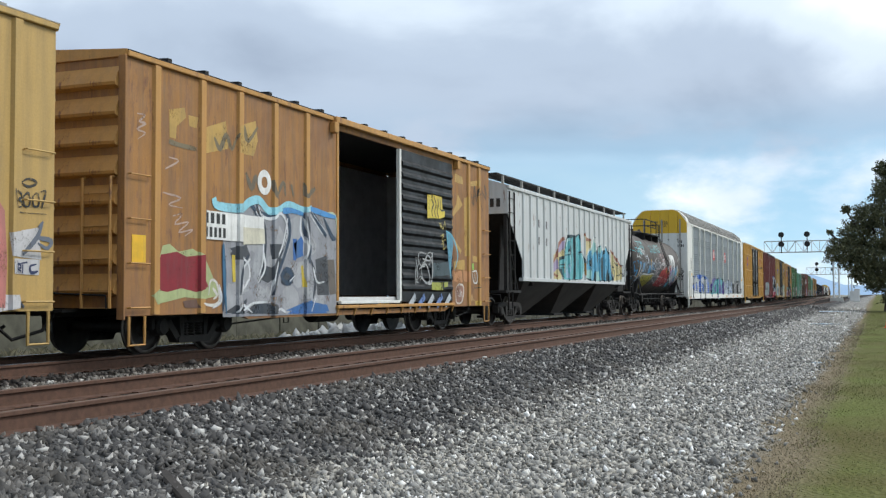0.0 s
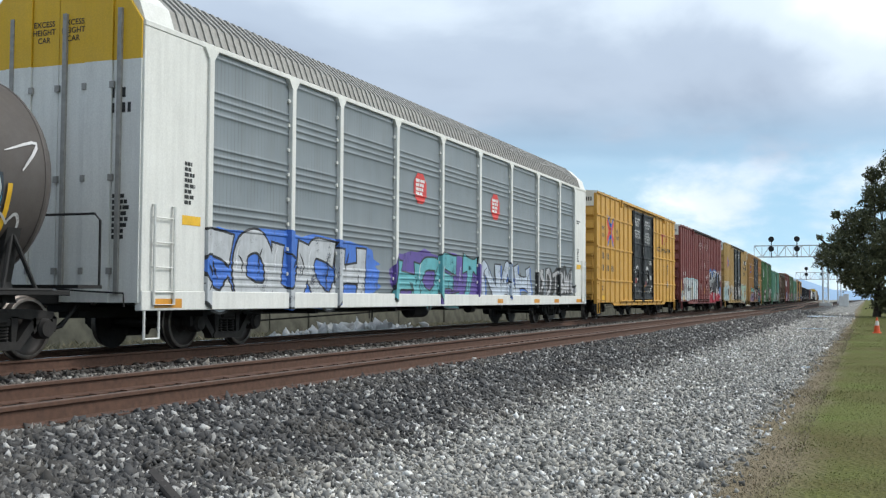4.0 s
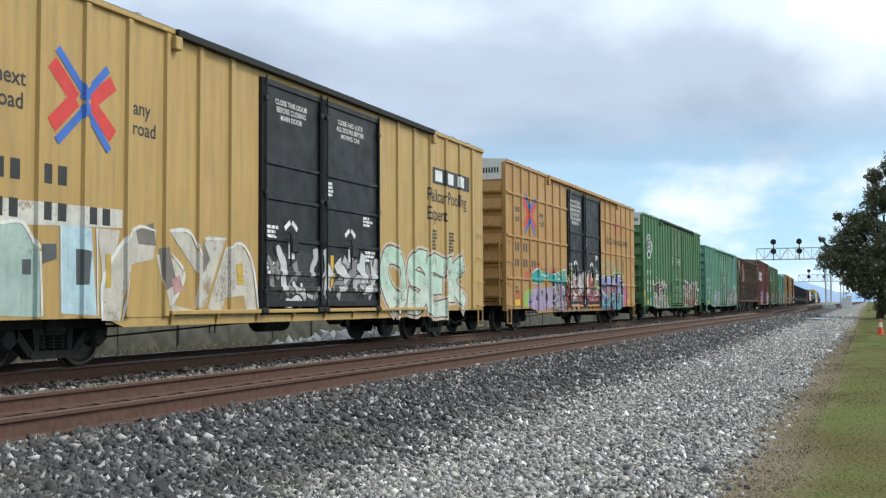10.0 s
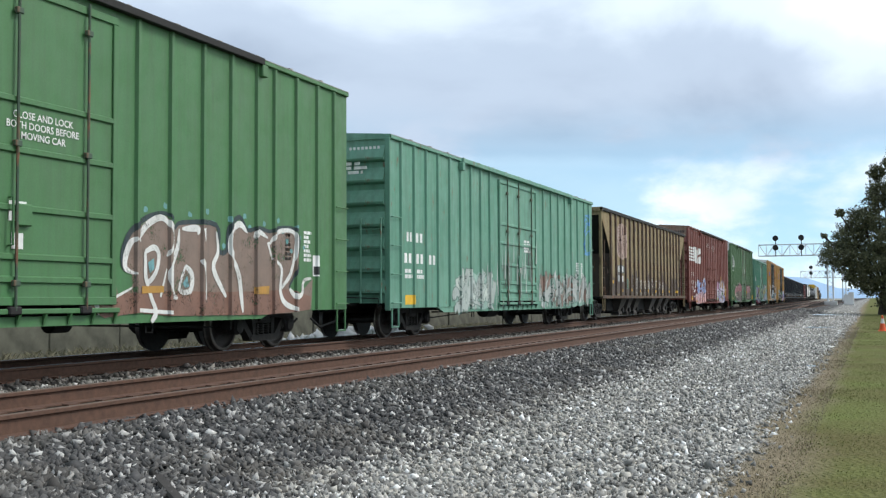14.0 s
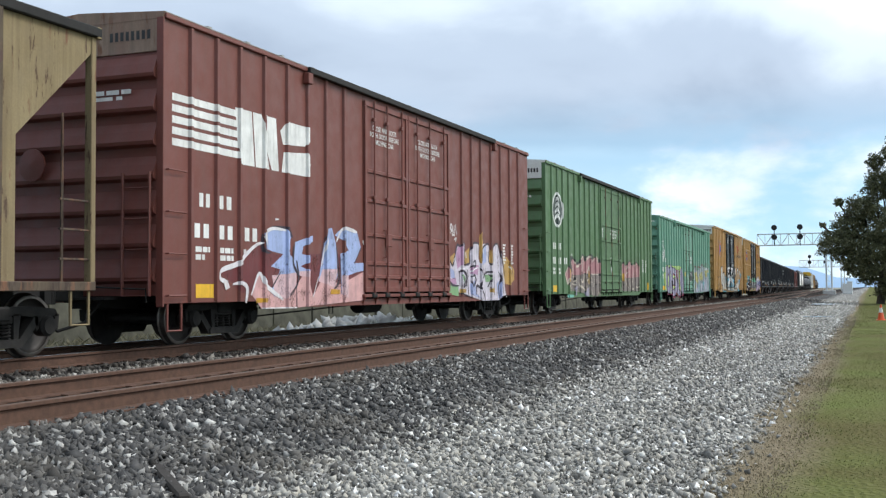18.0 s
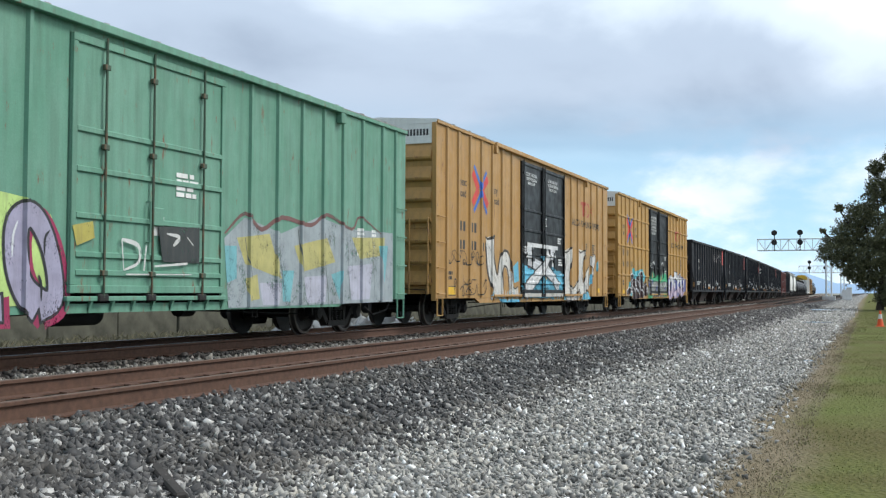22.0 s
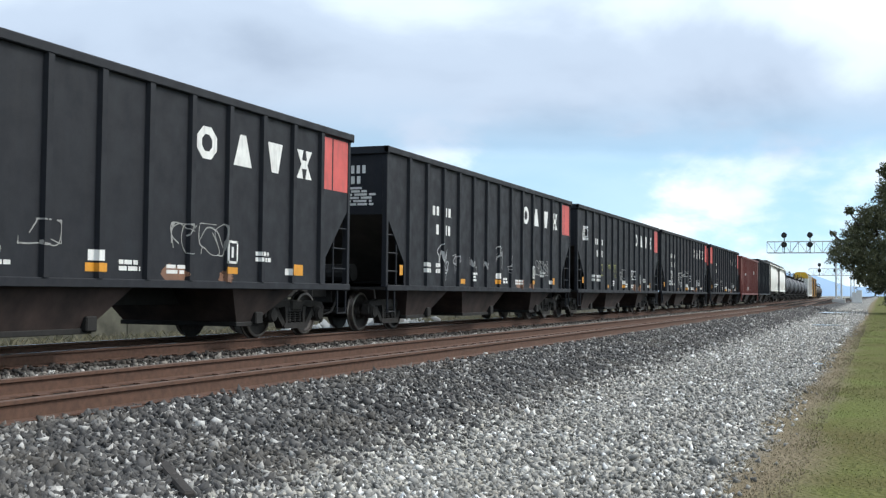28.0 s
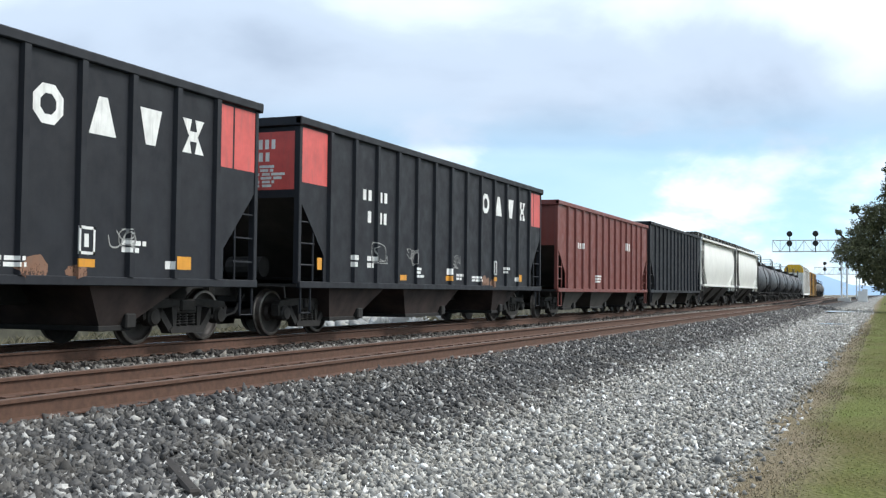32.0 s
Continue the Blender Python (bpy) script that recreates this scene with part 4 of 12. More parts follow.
def add_truck(car, y):
    t = part("truck", shared("truck_bolster", bolster_mesh, TRUCK_STEEL), TRUCK_STEEL, car, "four-wheel cast steel freight truck")
    t.location = (0, y, 0)
    fm, sm = shared("side_frame", frame_mesh, TRUCK_STEEL, True), shared("spring_group", spring_mesh, TRUCK_STEEL, True)
    for turn in (0, 180):
        part("side_frame", fm, TRUCK_STEEL, t).matrix_local = pose(0, 0, 0, 0, 0, turn)
        part("spring_nest", sm, TRUCK_STEEL, t).matrix_local = pose(0, 0, 0, 0, 0, turn)
    wm = shared("wheelset", wheel_mesh, WHEEL_STEEL, True)
    if len(wm.materials) == 1:
        wm.materials.append(RIM_STEEL)
        for p in wm.polygons:
            if math.hypot(p.center[1], p.center[2]) > 0.385 and abs(p.center[0]) > 0.69:
                p.material_index = 1
    for dy in (-0.89, 0.89):
        w = part("wheelset", wm, WHEEL_STEEL, t)
        w.location = (0, dy, 0.43)
        WHEELSETS.append((w, dy))
    return t


def coupler_mesh():
    mb = MB()
    mb.box(-0.22, 0.22, 0.05, 0.55, 0.62, 0.98, 0.02)
    mb.box(-0.09, 0.09, -0.62, 0.05, 0.74, 0.92, 0.02)
    mb.prism([(-0.16, -0.62), (0.13, -0.66), (0.19, -0.80), (0.08, -0.86), (0.05, -0.76), (-0.06, -0.76), (-0.14, -0.88), (-0.19, -0.80)], 0.70, 0.96, "z")
    mb.tube([(0.35, 0.1, 0.75), (0.38, -0.3, 0.42), (0.2, -0.7, 0.30), (0.05, -0.85, 0.5)], 0.028, 6)
    mb.tube([(0.1, -0.1, 0.98), (0.6, -0.12, 0.95), (1.35, -0.12, 0.92), (1.38, -0.14, 0.72)], 0.014, 5)
    return mb


def add_couplers(car, length):
    me = shared("coupler", coupler_mesh, DARK_STEEL)
    part("coupler", me, DARK_STEEL, car, "grimy knuckle coupler")
    part("coupler", me, DARK_STEEL, car, "grimy knuckle coupler").matrix_local = pose(0, length, 0, 0, 0, 180)


def add_ladder(car, mat, y0, y1, z0, z1, x, rungs, end=False, stiles=True):
    """A ladder on the side, or on an end when end is set (y0 to y1 then run across the car)."""
    mb = MB()
    if end:
        a = lambda s, z, o: (s, x - o, z)
    else:
        a = lambda s, z, o: (x + o, s, z)
    if not stiles:
        lad = part("handhold", mb.tube([a(y0, z0, 0.0), a(y0, z0, 0.055), a(y1, z0, 0.055), a(y1, z0, 0.0)], 0.014, 5), mat, car)
    else:
        lad = part("ladder", mb.tube([a(y0, z1, 0.0), a(y0, z1, 0.06), a(y0, z0, 0.06), a(y1, z0, 0.06), a(y1, z1, 0.06), a(y1, z1, 0.0)], 0.026, 6), mat, car)
    for k in range(0 if stiles else 1, rungs):
        z = z0 + (z1 - z0) * (k + 0.5) / rungs if stiles else z0 + (z1 - z0) * k / (rungs - 1)
        r = MB().tube([a(y0, z, 0.0), a(y0, z, 0.055), a(y1, z, 0.055), a(y1, z, 0.0)], 0.012, 5)
        part("rung", r, mat, lad)
    return lad


def add_stirrup(car, mat, y, x, z, w=0.36, drop=0.42):
    part("sill_step", MB().tube([(x, y, z), (x, y, z - drop), (x, y + w, z - drop), (x, y + w, z)], 0.024, 6), mat, car)


def underframe(car, length, z0=0.62, z1=0.95, deep=True, rods=True):
    mb = MB().box(-0.20, 0.20, 0.3, length - 0.3, z0 - 0.02, z1, 0.01)
    for k in range(7):
        y = length * (k + 0.5) / 7
        mb.box(-1.4, 1.4, y - 0.06, y + 0.06, z1 - 0.16, z1)
    part("center_sill", mb, DARK_STEEL, car)
    if rods:
        mb = MB()
        mb.tube([(1.0, 3.6, 0.42), (0.9, length * 0.5, 0.62), (0.8, length - 3.5, 0.42)], 0.016, 5)
        mb.tube([(1.2, 3.4, 0.58), (1.2, length * 0.45, 0.58)], 0.02, 5)
        part("brake_rigging", mb, DARK_STEEL, car)
        part("air_reservoir", MB().lathe([(length * 0.42, 0.1), (length * 0.42 + 0.05, 0.19), (length * 0.42 + 0.95, 0.19), (length * 0.42 + 1.0, 0.1)], 14, "y", (0.95, 0, 0.56)), DARK_STEEL, car, smooth=True)
        part("brake_cylinder", MB().lathe([(length * 0.58, 0.13), (length * 0.58 + 0.35, 0.13), (length * 0.58 + 0.37, 0.04), (length * 0.58 + 0.7, 0.03)], 12, "y", (0.95, 0, 0.58)), DARK_STEEL, car, smooth=True)
        for y in (length * 0.3, length * 0.66):
            part("valve_linkage", MB().tube([(1.45, y, 0.75), (1.45, y, 0.42), (1.45, y + 0.16, 0.42), (1.45, y + 0.16, 0.75)], 0.013, 5), DARK_STEEL, car)


def start_car(name, label, offset, category="freight car"):
    car = tagged(new(name), label, category, "freight cars of the train")
    car.location = (TRAIN_X, offset, 0)
    CARS.append((car, offset))
    return car


def rib_piece(depth, width, z0, z1, edge=0.025):
    """One pressed rib, base on x = 0, centred on y = 0."""
    h = width / 2
    return MB().prism([(0, -h - edge), (depth, -h), (depth, h), (0, h + edge)], z0, z1, "z")


def boxcar(label, offset, length=18.8, top=5.06, sill=0.70, body=YELLOW_BOX, rib=None, ribs=(), rib_w=0.10, rails=(), doors=(), ledge=None, end_top=None, end_ribs=7, deep=0.57, track_span=None, rib_top=None, seam_roof=False, wall=1.575, rib_d=0.05):
    """A steel boxcar. doors: (start, end, kind, material)."""
    car = start_car("boxcar", label, offset)
    rib = rib or body
    x = wall
    cuts = [0.0] + [v for d in doors for v in d[:2]] + [length]
    d0, d1 = min(d[0] for d in doors), max(d[1] for d in doors)
    for s in (1, -1):
        for a, b in ((0.0, d0), (d1, length)):
            part("side_panel", MB().box(min(s * x, s * (x - 0.05)), max(s * x, s * (x - 0.05)), a, b, sill, top, 0.006), body, car)
        part("door_header", MB().box(min(s * x, s * (x - 0.05)), max(s * x, s * (x - 0.05)), d0, d1, top - 0.14, top, 0.004), body, car)
        part("side_sill", MB().prism([(2.9, sill - 0.002), (length - 2.9, sill - 0.002), (length - 3.3, deep), (3.3, deep)], min(s * (x - 0.01), s * (x - 0.08)), max(s * (x - 0.01), s * (x - 0.08))), body, car)
        part("corner_post", MB().box(min(s * (x + 0.03), s * (x - 0.1)), max(s * (x + 0.03), s * (x - 0.1)), -0.04, 0.0, sill - 0.05, top + 0.02, 0.008), body, car)
        part("top_chord", MB().box(min(s * (x - 0.04), s * (x + 0.055)), max(s * (x - 0.04), s * (x + 0.055)), 0.0, length, top, top + 0.085, 0.012), rib, car)
    # the lining seen where a door stands open
    part("lining", MB().box(-x + 0.05, -x + 0.08, 0.05, length - 0.05, sill + 0.3, top - 0.05).box(-x + 0.08, x - 0.08, 0.06, 0.09, sill + 0.3, top - 0.05).box(-x + 0.08, x - 0.08, length - 0.09, length - 0.06, sill + 0.3, top - 0.05), INSIDE, car)
    part("floor_deck", box(-x + 0.05, x - 0.05, 0.05, length - 0.05, sill + 0.16, sill + 0.26), INSIDE, car)
    roof = MB().prism([(-x - 0.05, top + 0.086), (x + 0.05, top + 0.086), (x + 0.05, top + 0.10), (0, top + 0.20), (-x - 0.05, top + 0.10)], 0.0, length, "y")
    # seam_roof: dark steel paints in the shading along the eave
    roof = part("roof", roof, ROOF_STEEL if not seam_roof else DARK_STEEL, car)
    seam = shared(("roof_seam", seam_roof, round(top, 2), round(x, 3)), lambda: MB().prism([(-x - 0.05, top + 0.1), (x + 0.05, top + 0.1), (x + 0.05, top + (0.155 if seam_roof else 0.125)), (0, top + 0.235), (-x - 0.05, top + (0.155 if seam_roof else 0.125))], -0.05, 0.05, "y"), ROOF_STEEL if not seam_roof else DARK_STEEL)
    for k in range(1, 16):
        part("roof_seam", seam, ROOF_STEEL, roof).matrix_local = pose(0, length * k / 16, 0)
    zt = rib_top or top - 0.01
    rm = shared(("side_rib", round(sill, 2), round(zt, 2), rib.name, rib_w), lambda: rib_piece(rib_d, rib_w, sill + 0.02, zt), rib)
    for y in ribs:
        part("side_rib", rm, rib, car).matrix_local = pose(x, y, 0)
    for y in ribs:
        part("side_rib", rm, rib, car).matrix_local = pose(-x, y, 0, 0, 0, 180)
    for z in rails:
        for a, b in ((0.12, d0 - 0.02), (d1 + 0.02, length - 0.02)):
            part("side_rail", MB().prism([(x, z - 0.05), (x + 0.042, z - 0.028), (x + 0.042, z + 0.028), (x, z + 0.05)], a, b, "y"), rib, car)
    # ends: flat sheet with deep horizontal corrugations
    for y, s in ((0.0, -1), (length, 1)):
        part("end_panel", MB().box(-x + 0.1, x - 0.1, min(y - s * 0.05, y), max(y - s * 0.05, y), sill + 0.12, top + 0.08), body, car)
        part("end_gable", MB().prism([(-x, top), (x, top), (x + 0.04, top + 0.10), (0, top + 0.215), (-x - 0.04, top + 0.10)], min(y, y + s * 0.034), max(y, y + s * 0.034), "y"), end_top or (rib if body == RUST_BOX else body), car)
        if end_top:
            part("end_cap_panel", MB().box(-x + 0.04, x - 0.04, min(y, y + s * 0.03), max(y, y + s * 0.03), top - 0.50, top - 0.0, 0.004), end_top, car, "worn number panel across the top of the car end" if end_top == WORN_TAN else "white number panel across the top of the car end")
        hi = top - (0.52 if end_top else 0.12)
        step = (hi - sill - 0.2) / end_ribs
        skin = rib if body == RUST_BOX else body
        em = shared(("end_rib", round(step, 2), body.name), lambda: MB().prism([(0, -step * 0.34), (-0.10, -step * 0.26), (-0.115, -step * 0.16), (-0.06, step * 0.14), (-0.0, step * 0.40)], -x + 0.1, x - 0.1, "x"), skin)
        for k in range(end_ribs):
            r = part("end_rib", em, skin, car)
            r.matrix_local = pose(0, y, sill + 0.25 + (k + 0.45) * step, 0, 0, 0 if s < 0 else 180)
    for a, b, kind, mat in doors:
        add_door(car, a, b, kind, mat, x, sill, top, rails)
        part("far_door", MB().box(-x - 0.04, -x + 0.01, a, b, sill + 0.2, top - 0.15, 0.01), mat, car)
    ta, tb = track_span or (d0 - 0.1, d1 + (d1 - d0) * 0.5)
    # dark colour on some cars paints the shadow line along the roof edge
    part("door_track", MB().box(x + 0.0, x + 0.12, ta, tb, top - 0.03, top + 0.09, 0.01), DARK_STEEL if rib in (GREEN, GREEN_OLIVE, MAROON, BROWN_RED, YELLOW_PALE) else rib, car, "long upper track of the doors")
    for yb in (ta, tb):
        part("track_stop", MB().box(x + 0.0, x + 0.13, yb - 0.09, yb + 0.09, top - 0.24, top - 0.032, 0.012), rib, car)
    part("door_threshold", MB().box(x - 0.02, x + 0.07, (ledge or (d0, d1))[0] - 0.05, (ledge or (d0, d1))[1] + 0.05, sill + 0.03, sill + 0.10, 0.01), rib, car)
    for k in range(9):
        yb = (ledge or (d0, d1))[0] + k * ((ledge or (d0, d1))[1] - (ledge or (d0, d1))[0]) / 8
        part("threshold_bracket", shared(("threshold_bracket", rib.name), lambda: MB().prism([(0.0, 0.03), (0.06, 0.03), (0.0, -0.12)], -0.02, 0.02, "y"), rib), rib, car).matrix_local = pose(x, yb, sill)
    add_ladder(car, rib, 0.06, 0.52, sill + 0.12, sill + 2.05, x + 0.01, 4, stiles=False)
    add_ladder(car, rib, length - 0.56, length - 0.06, sill + 0.12, sill + 2.05, x + 0.01, 4, stiles=False)
    add_ladder(car, rib, 0.92, 1.42, sill + 0.12, sill + 2.0, -0.06, 4, end=True)
    part("end_platform", MB().box(-0.75, 0.75, -0.32, 0.0, sill + 0.06, sill + 0.10), DARK_STEEL, car)
    part("brake_wheel", MB().lathe([(-0.2, 0.02), (-0.17, 0.26), (-0.14, 0.26), (-0.12, 0.02)], 14, "y", (-0.8, 0, sill + 2.2)), rib, car)
    add_stirrup(car, rib, 0.1, x + 0.01, sill)
    add_stirrup(car, rib, length - 0.46, x + 0.01, sill)
    underframe(car, length, 0.62, sill + 0.16)
    add_couplers(car, length)
    add_truck(car, 2.42)
    add_truck(car, length - 2.42)
    side = Side(x, [(y, rib_w, rib_d) for y in ribs], [(z, 0.056, 0.042) for z in rails])
    return car, side


def add_door(car, a, b, kind, mat, x, sill, top, rails):
    """A door leaf of its own kind between a and b."""
    z0, z1 = sill + 0.14, top - 0.14
    if kind == "open":
        return
    door = part("door", MB().box(x - 0.03, x + 0.028, a + 0.012, b - 0.012, z0, z1, 0.012), mat, car)
    if kind == "corrugated":
        for k in range(12):
            z = z0 + 0.2 + (z1 - z0 - 0.4) * (k + 0.5) / 12
            part("door_corrugation", MB().prism([(x + 0.02, z - 0.10), (x + 0.075, z - 0.03), (x + 0.075, z + 0.03), (x + 0.02, z + 0.10)], a + 0.12, b - 0.10, "y"), mat, door)
        return
    part("door_frame", MB().box(x + 0.027, x + 0.06, a + 0.015, b - 0.015, z0, z0 + 0.11, 0.008).box(x + 0.027, x + 0.06, a + 0.015, b - 0.015, z1 - 0.11, z1, 0.008)
         .box(x + 0.027, x + 0.059, a + 0.016, a + 0.12, z0 + 0.11, z1 - 0.11, 0.008).box(x + 0.027, x + 0.059, b - 0.12, b - 0.016, z0 + 0.11, z1 - 0.11, 0.008), mat, door)
    for f in (0.08, 0.15, 0.30, 0.48, 0.635):
        z = z0 + (z1 - z0) * f
        part("door_rail", MB().prism([(x + 0.025, z - 0.05), (x + 0.062, z - 0.03), (x + 0.062, z + 0.03), (x + 0.025, z + 0.05)], a + 0.12, b - 0.12, "y"), mat, door)
    rods = mat if mat in (DOOR_BLACK, MAROON, BROWN_RED, YELLOW_PALE) else WORN_ROD
    for f in ((0.05, 0.95) if mat == DOOR_BLACK else (0.18, 0.47, 0.82)):
        y = a + (b - a) * f
        part("lock_rod", MB().tube([(x + 0.085, y, z0 - 0.06), (x + 0.085, y, z1 + 0.04)], 0.02, 6), rods, door)
        for zb in (z0 + 0.28, z0 + 2.03, z1 - 0.37):
            part("rod_bracket", shared(("rod_bracket", rods.name), lambda: MB().box(0.05, 0.11, -0.06, 0.06, -0.04, 0.04, 0.01), rods), rods, door).matrix_local = pose(x, y, zb)
        part("door_roller", MB().box(x + 0.02, x + 0.10, y - 0.11, y + 0.11, z0 - 0.12, z0 - 0.01, 0.02), DARK_STEEL, door)
    yh = a + (b - a) * 0.5
    part("door_handle", MB().tube([(x + 0.04, yh - 0.2, z0 + 1.35), (x + 0.11, yh - 0.2, z0 + 1.35), (x + 0.11, yh - 0.2, z0 + 0.75), (x + 0.04, yh - 0.2, z0 + 0.75)], 0.016, 5), mat, door)
    part("gear_box", MB().box(x + 0.03, x + 0.09, yh - 0.1, yh + 0.16, z0 + 1.0, z0 + 1.28, 0.015), mat, door)


def pocket(mb, ya, yb, ba, bb, z1, z0, w1=1.35, w0=0.55):
    """A funnel under a hopper, from a wide mouth to a narrow outlet."""
    vs = [(-w1, ya, z1), (w1, ya, z1), (w1, yb, z1), (-w1, yb, z1), (-w0, ba, z0), (w0, ba, z0), (w0, bb, z0), (-w0, bb, z0)]
    mb.add(vs, [(0, 1, 2, 3), (7, 6, 5, 4), (0, 4, 5, 1), (1, 5, 6, 2), (2, 6, 7, 3), (3, 7, 4, 0)])
    return mb


def hopper(label, offset, length=15.0, top=4.02, sill=0.98, body=BLACK_CAR, ribs=None, pockets=((1.4, 4.0, 1.9, 3.1), (4.9, 8.45, 5.6, 7.7), (10.95, 13.2, 11.5, 12.1)), rust=True, cut=0.97, rib_w=0.11, posts=None, knee=None, elbow=None):
    """An open-topped hopper with outside posts, cut-away ends and funnels below."""
    car = start_car("hopper_car", label, offset)
    x = 1.56
    ribs = ribs if ribs is not None else [1.16 + k * (length - 2.4) / 12 for k in range(13)]
    knee, elbow = knee or top - 1.45, elbow or sill + 0.55
    posts = posts or body
    peeling = body == TAN_RUST
    run = (knee - sill - 0.1) * cut / (knee - elbow) if peeling else 2.6
    trim = RUST_POST if peeling else body
    outline = [(0, top), (length, top), (length, knee), (length - cut, elbow), (length - cut, sill), (cut, sill), (cut, elbow), (0, knee)]
    for s in (1, -1):
        part("side_sheet", MB().prism(outline, min(s * x, s * (x - 0.02)), max(s * x, s * (x - 0.02))), body, car)
        part("top_chord", MB().box(min(s * (x - 0.05), s * (x + 0.075)), max(s * (x - 0.05), s * (x + 0.075)), -0.08, length + 0.08, top - 0.10, top + 0.04, 0.015), DARK_STEEL if peeling else posts, car)
        part("side_sill", MB().box(min(s * (x - 0.10), s * (x + 0.05)), max(s * (x - 0.10), s * (x + 0.05)), 0.0, length, sill - 0.08, sill + 0.045, 0.01), posts, car)
        for y in (0.03, length - 0.03):
            part("corner_post", MB().box(min(s * (x - 0.10), s * (x + 0.02)), max(s * (x - 0.10), s * (x + 0.02)), y - 0.05, y + 0.05, sill, top - 0.1, 0.01), body, car)
    pm = shared(("side_post", round(top, 2), round(sill, 2), body.name), lambda: rib_piece(0.07, rib_w, sill + 0.045, top - 0.10, 0.02), posts)
    for y in ribs:
        part("side_post", pm, posts, car).matrix_local = pose(x, y, 0)
    for y in ribs:
        part("side_post", pm, posts, car).matrix_local = pose(-x, y, 0, 0, 0, 180)
    for y, s in ((0.0, 1), (length, -1)):
        part("end_sheet", MB().box(-x + 0.02, x - 0.02, min(y, y + s * 0.03), max(y, y + s * 0.03), knee, top), body, car)
        part("end_chord", MB().box(-x - 0.07, x + 0.07, min(y - s * 0.08, y + s * 0.02), max(y - s * 0.08, y + s * 0.02), top - 0.12, top + 0.045, 0.012), body, car)
        # peeling car: near-black sheet carries the shade under its slope
        part("slope_sheet", MB().add([(-x + 0.02, y + s * 0.02, knee), (x - 0.02, y + s * 0.02, knee), (x - 0.02, y + s * run, sill + 0.1), (-x + 0.02, y + s * run, sill + 0.1), (-x + 0.02, y + s * 0.06, knee), (x - 0.02, y + s * 0.06, knee), (x - 0.02, y + s * (run + 0.04), sill + 0.1), (-x + 0.02, y + s * (run + 0.04), sill + 0.1)],
             [(0, 1, 2, 3), (7, 6, 5, 4), (0, 4, 5, 1), (1, 5, 6, 2), (2, 6, 7, 3), (3, 7, 4, 0)]), DARK_STEEL if peeling else FUNNEL, car)
        if peeling:
            part("end_bulkhead", MB().box(-x + 0.03, x - 0.03, min(y + s * cut, y + s * (cut + 0.04)), max(y + s * cut, y + s * (cut + 0.04)), sill + 0.02, elbow - 0.12), RUST_DARK, car, "dark rusty bulkhead under the slope of the car end")
        part("end_platform", MB().box(-x + 0.02, x - 0.02, min(y - s * 0.02, y + s * 0.95), max(y - s * 0.02, y + s * 0.95), sill - 0.06, sill + 0.0), DARK_STEEL, car)
        lad = part("ladder", MB().tube([(x - 0.03, y + s * 0.6, sill), (x - 0.03, y + s * 0.6, sill + (2.3 if peeling else 1.5))], 0.022, 5), trim, car)
        for z in (sill + 0.35, sill + 0.75, sill + 1.15):
            part("rung", MB().tube([(x - 0.03, y + s * 0.03, z), (x - 0.03, y + s * 0.65, z)], 0.018, 5), trim, lad)
        part("brake_gear", MB().lathe([(-0.45, 0.05), (-0.45, 0.2), (0.3, 0.2), (0.3, 0.05)], 12, "x", (0.2, y + s * 0.55, sill + 0.32)).box(-0.9, -0.5, min(y + s * 0.3, y + s * 0.6), max(y + s * 0.3, y + s * 0.6), sill, sill + 0.5, 0.02), DARK_STEEL, car, smooth=False)
        add_stirrup(car, body, 0.1 if s > 0 else length - 0.46, x, sill - 0.04, 0.36, 0.5)
    fl = MB().box(-x + 0.02, x - 0.02, 2.5, length - 2.5, sill + 0.1, sill + 0.14)
    part("hopper_floor", fl, DARK_STEEL, car)
    rusty = steel("rust_scorched_steel", (0.038, 0.024, 0.021), 0.75, 0.8, 0.0, 1.6) if rust and "rust_scorched_steel" not in bpy.data.materials else bpy.data.materials.get("rust_scorched_steel", DARK_STEEL)
    for ya, yb, ba, bb in pockets:
        p = part("hopper_pocket", pocket(MB(), ya, yb, ba, bb, sill - 0.02, 0.32, 1.46, 1.2), rusty if rust else FUNNEL, car, "funnel-shaped discharge pocket")
        part("outlet_gate", MB().box(-1.22, 1.24, ba - 0.06, bb + 0.06, 0.25, 0.33, 0.01).box(1.18, 1.32, bb - 0.15, bb + 0.08, 0.28, 0.5, 0.02), DARK_STEEL, p)
    part("center_sill", MB().box(-0.20, 0.20, 0.2, length - 0.2, 0.62, sill - 0.05, 0.01), DARK_STEEL, car)
    add_couplers(car, length)
    add_truck(car, 1.25)
    add_truck(car, length - 1.25)
    return car, Side(x, [(y, rib_w, 0.07) for y in ribs], edge=0.02)


def octagon(cu, cv, w, h, hole=0.0, n=8):
    pts = [(cu + w / 2 * math.cos(a) * 1.06, cv + h / 2 * math.sin(a) * 1.06) for a in [math.pi / n + 2 * math.pi * k / n for k in range(n)]]
    inn = [(cu + (p[0] - cu) * hole, cv + (p[1] - cv) * hole) for p in pts]
    out = []
    for i in range(n):
        j = (i + 1) % n
        out += [[pts[i], pts[j], inn[j]], [pts[i], inn[j], inn[i]]] if hole else [[(cu, cv), pts[i], pts[j]]]
    return out


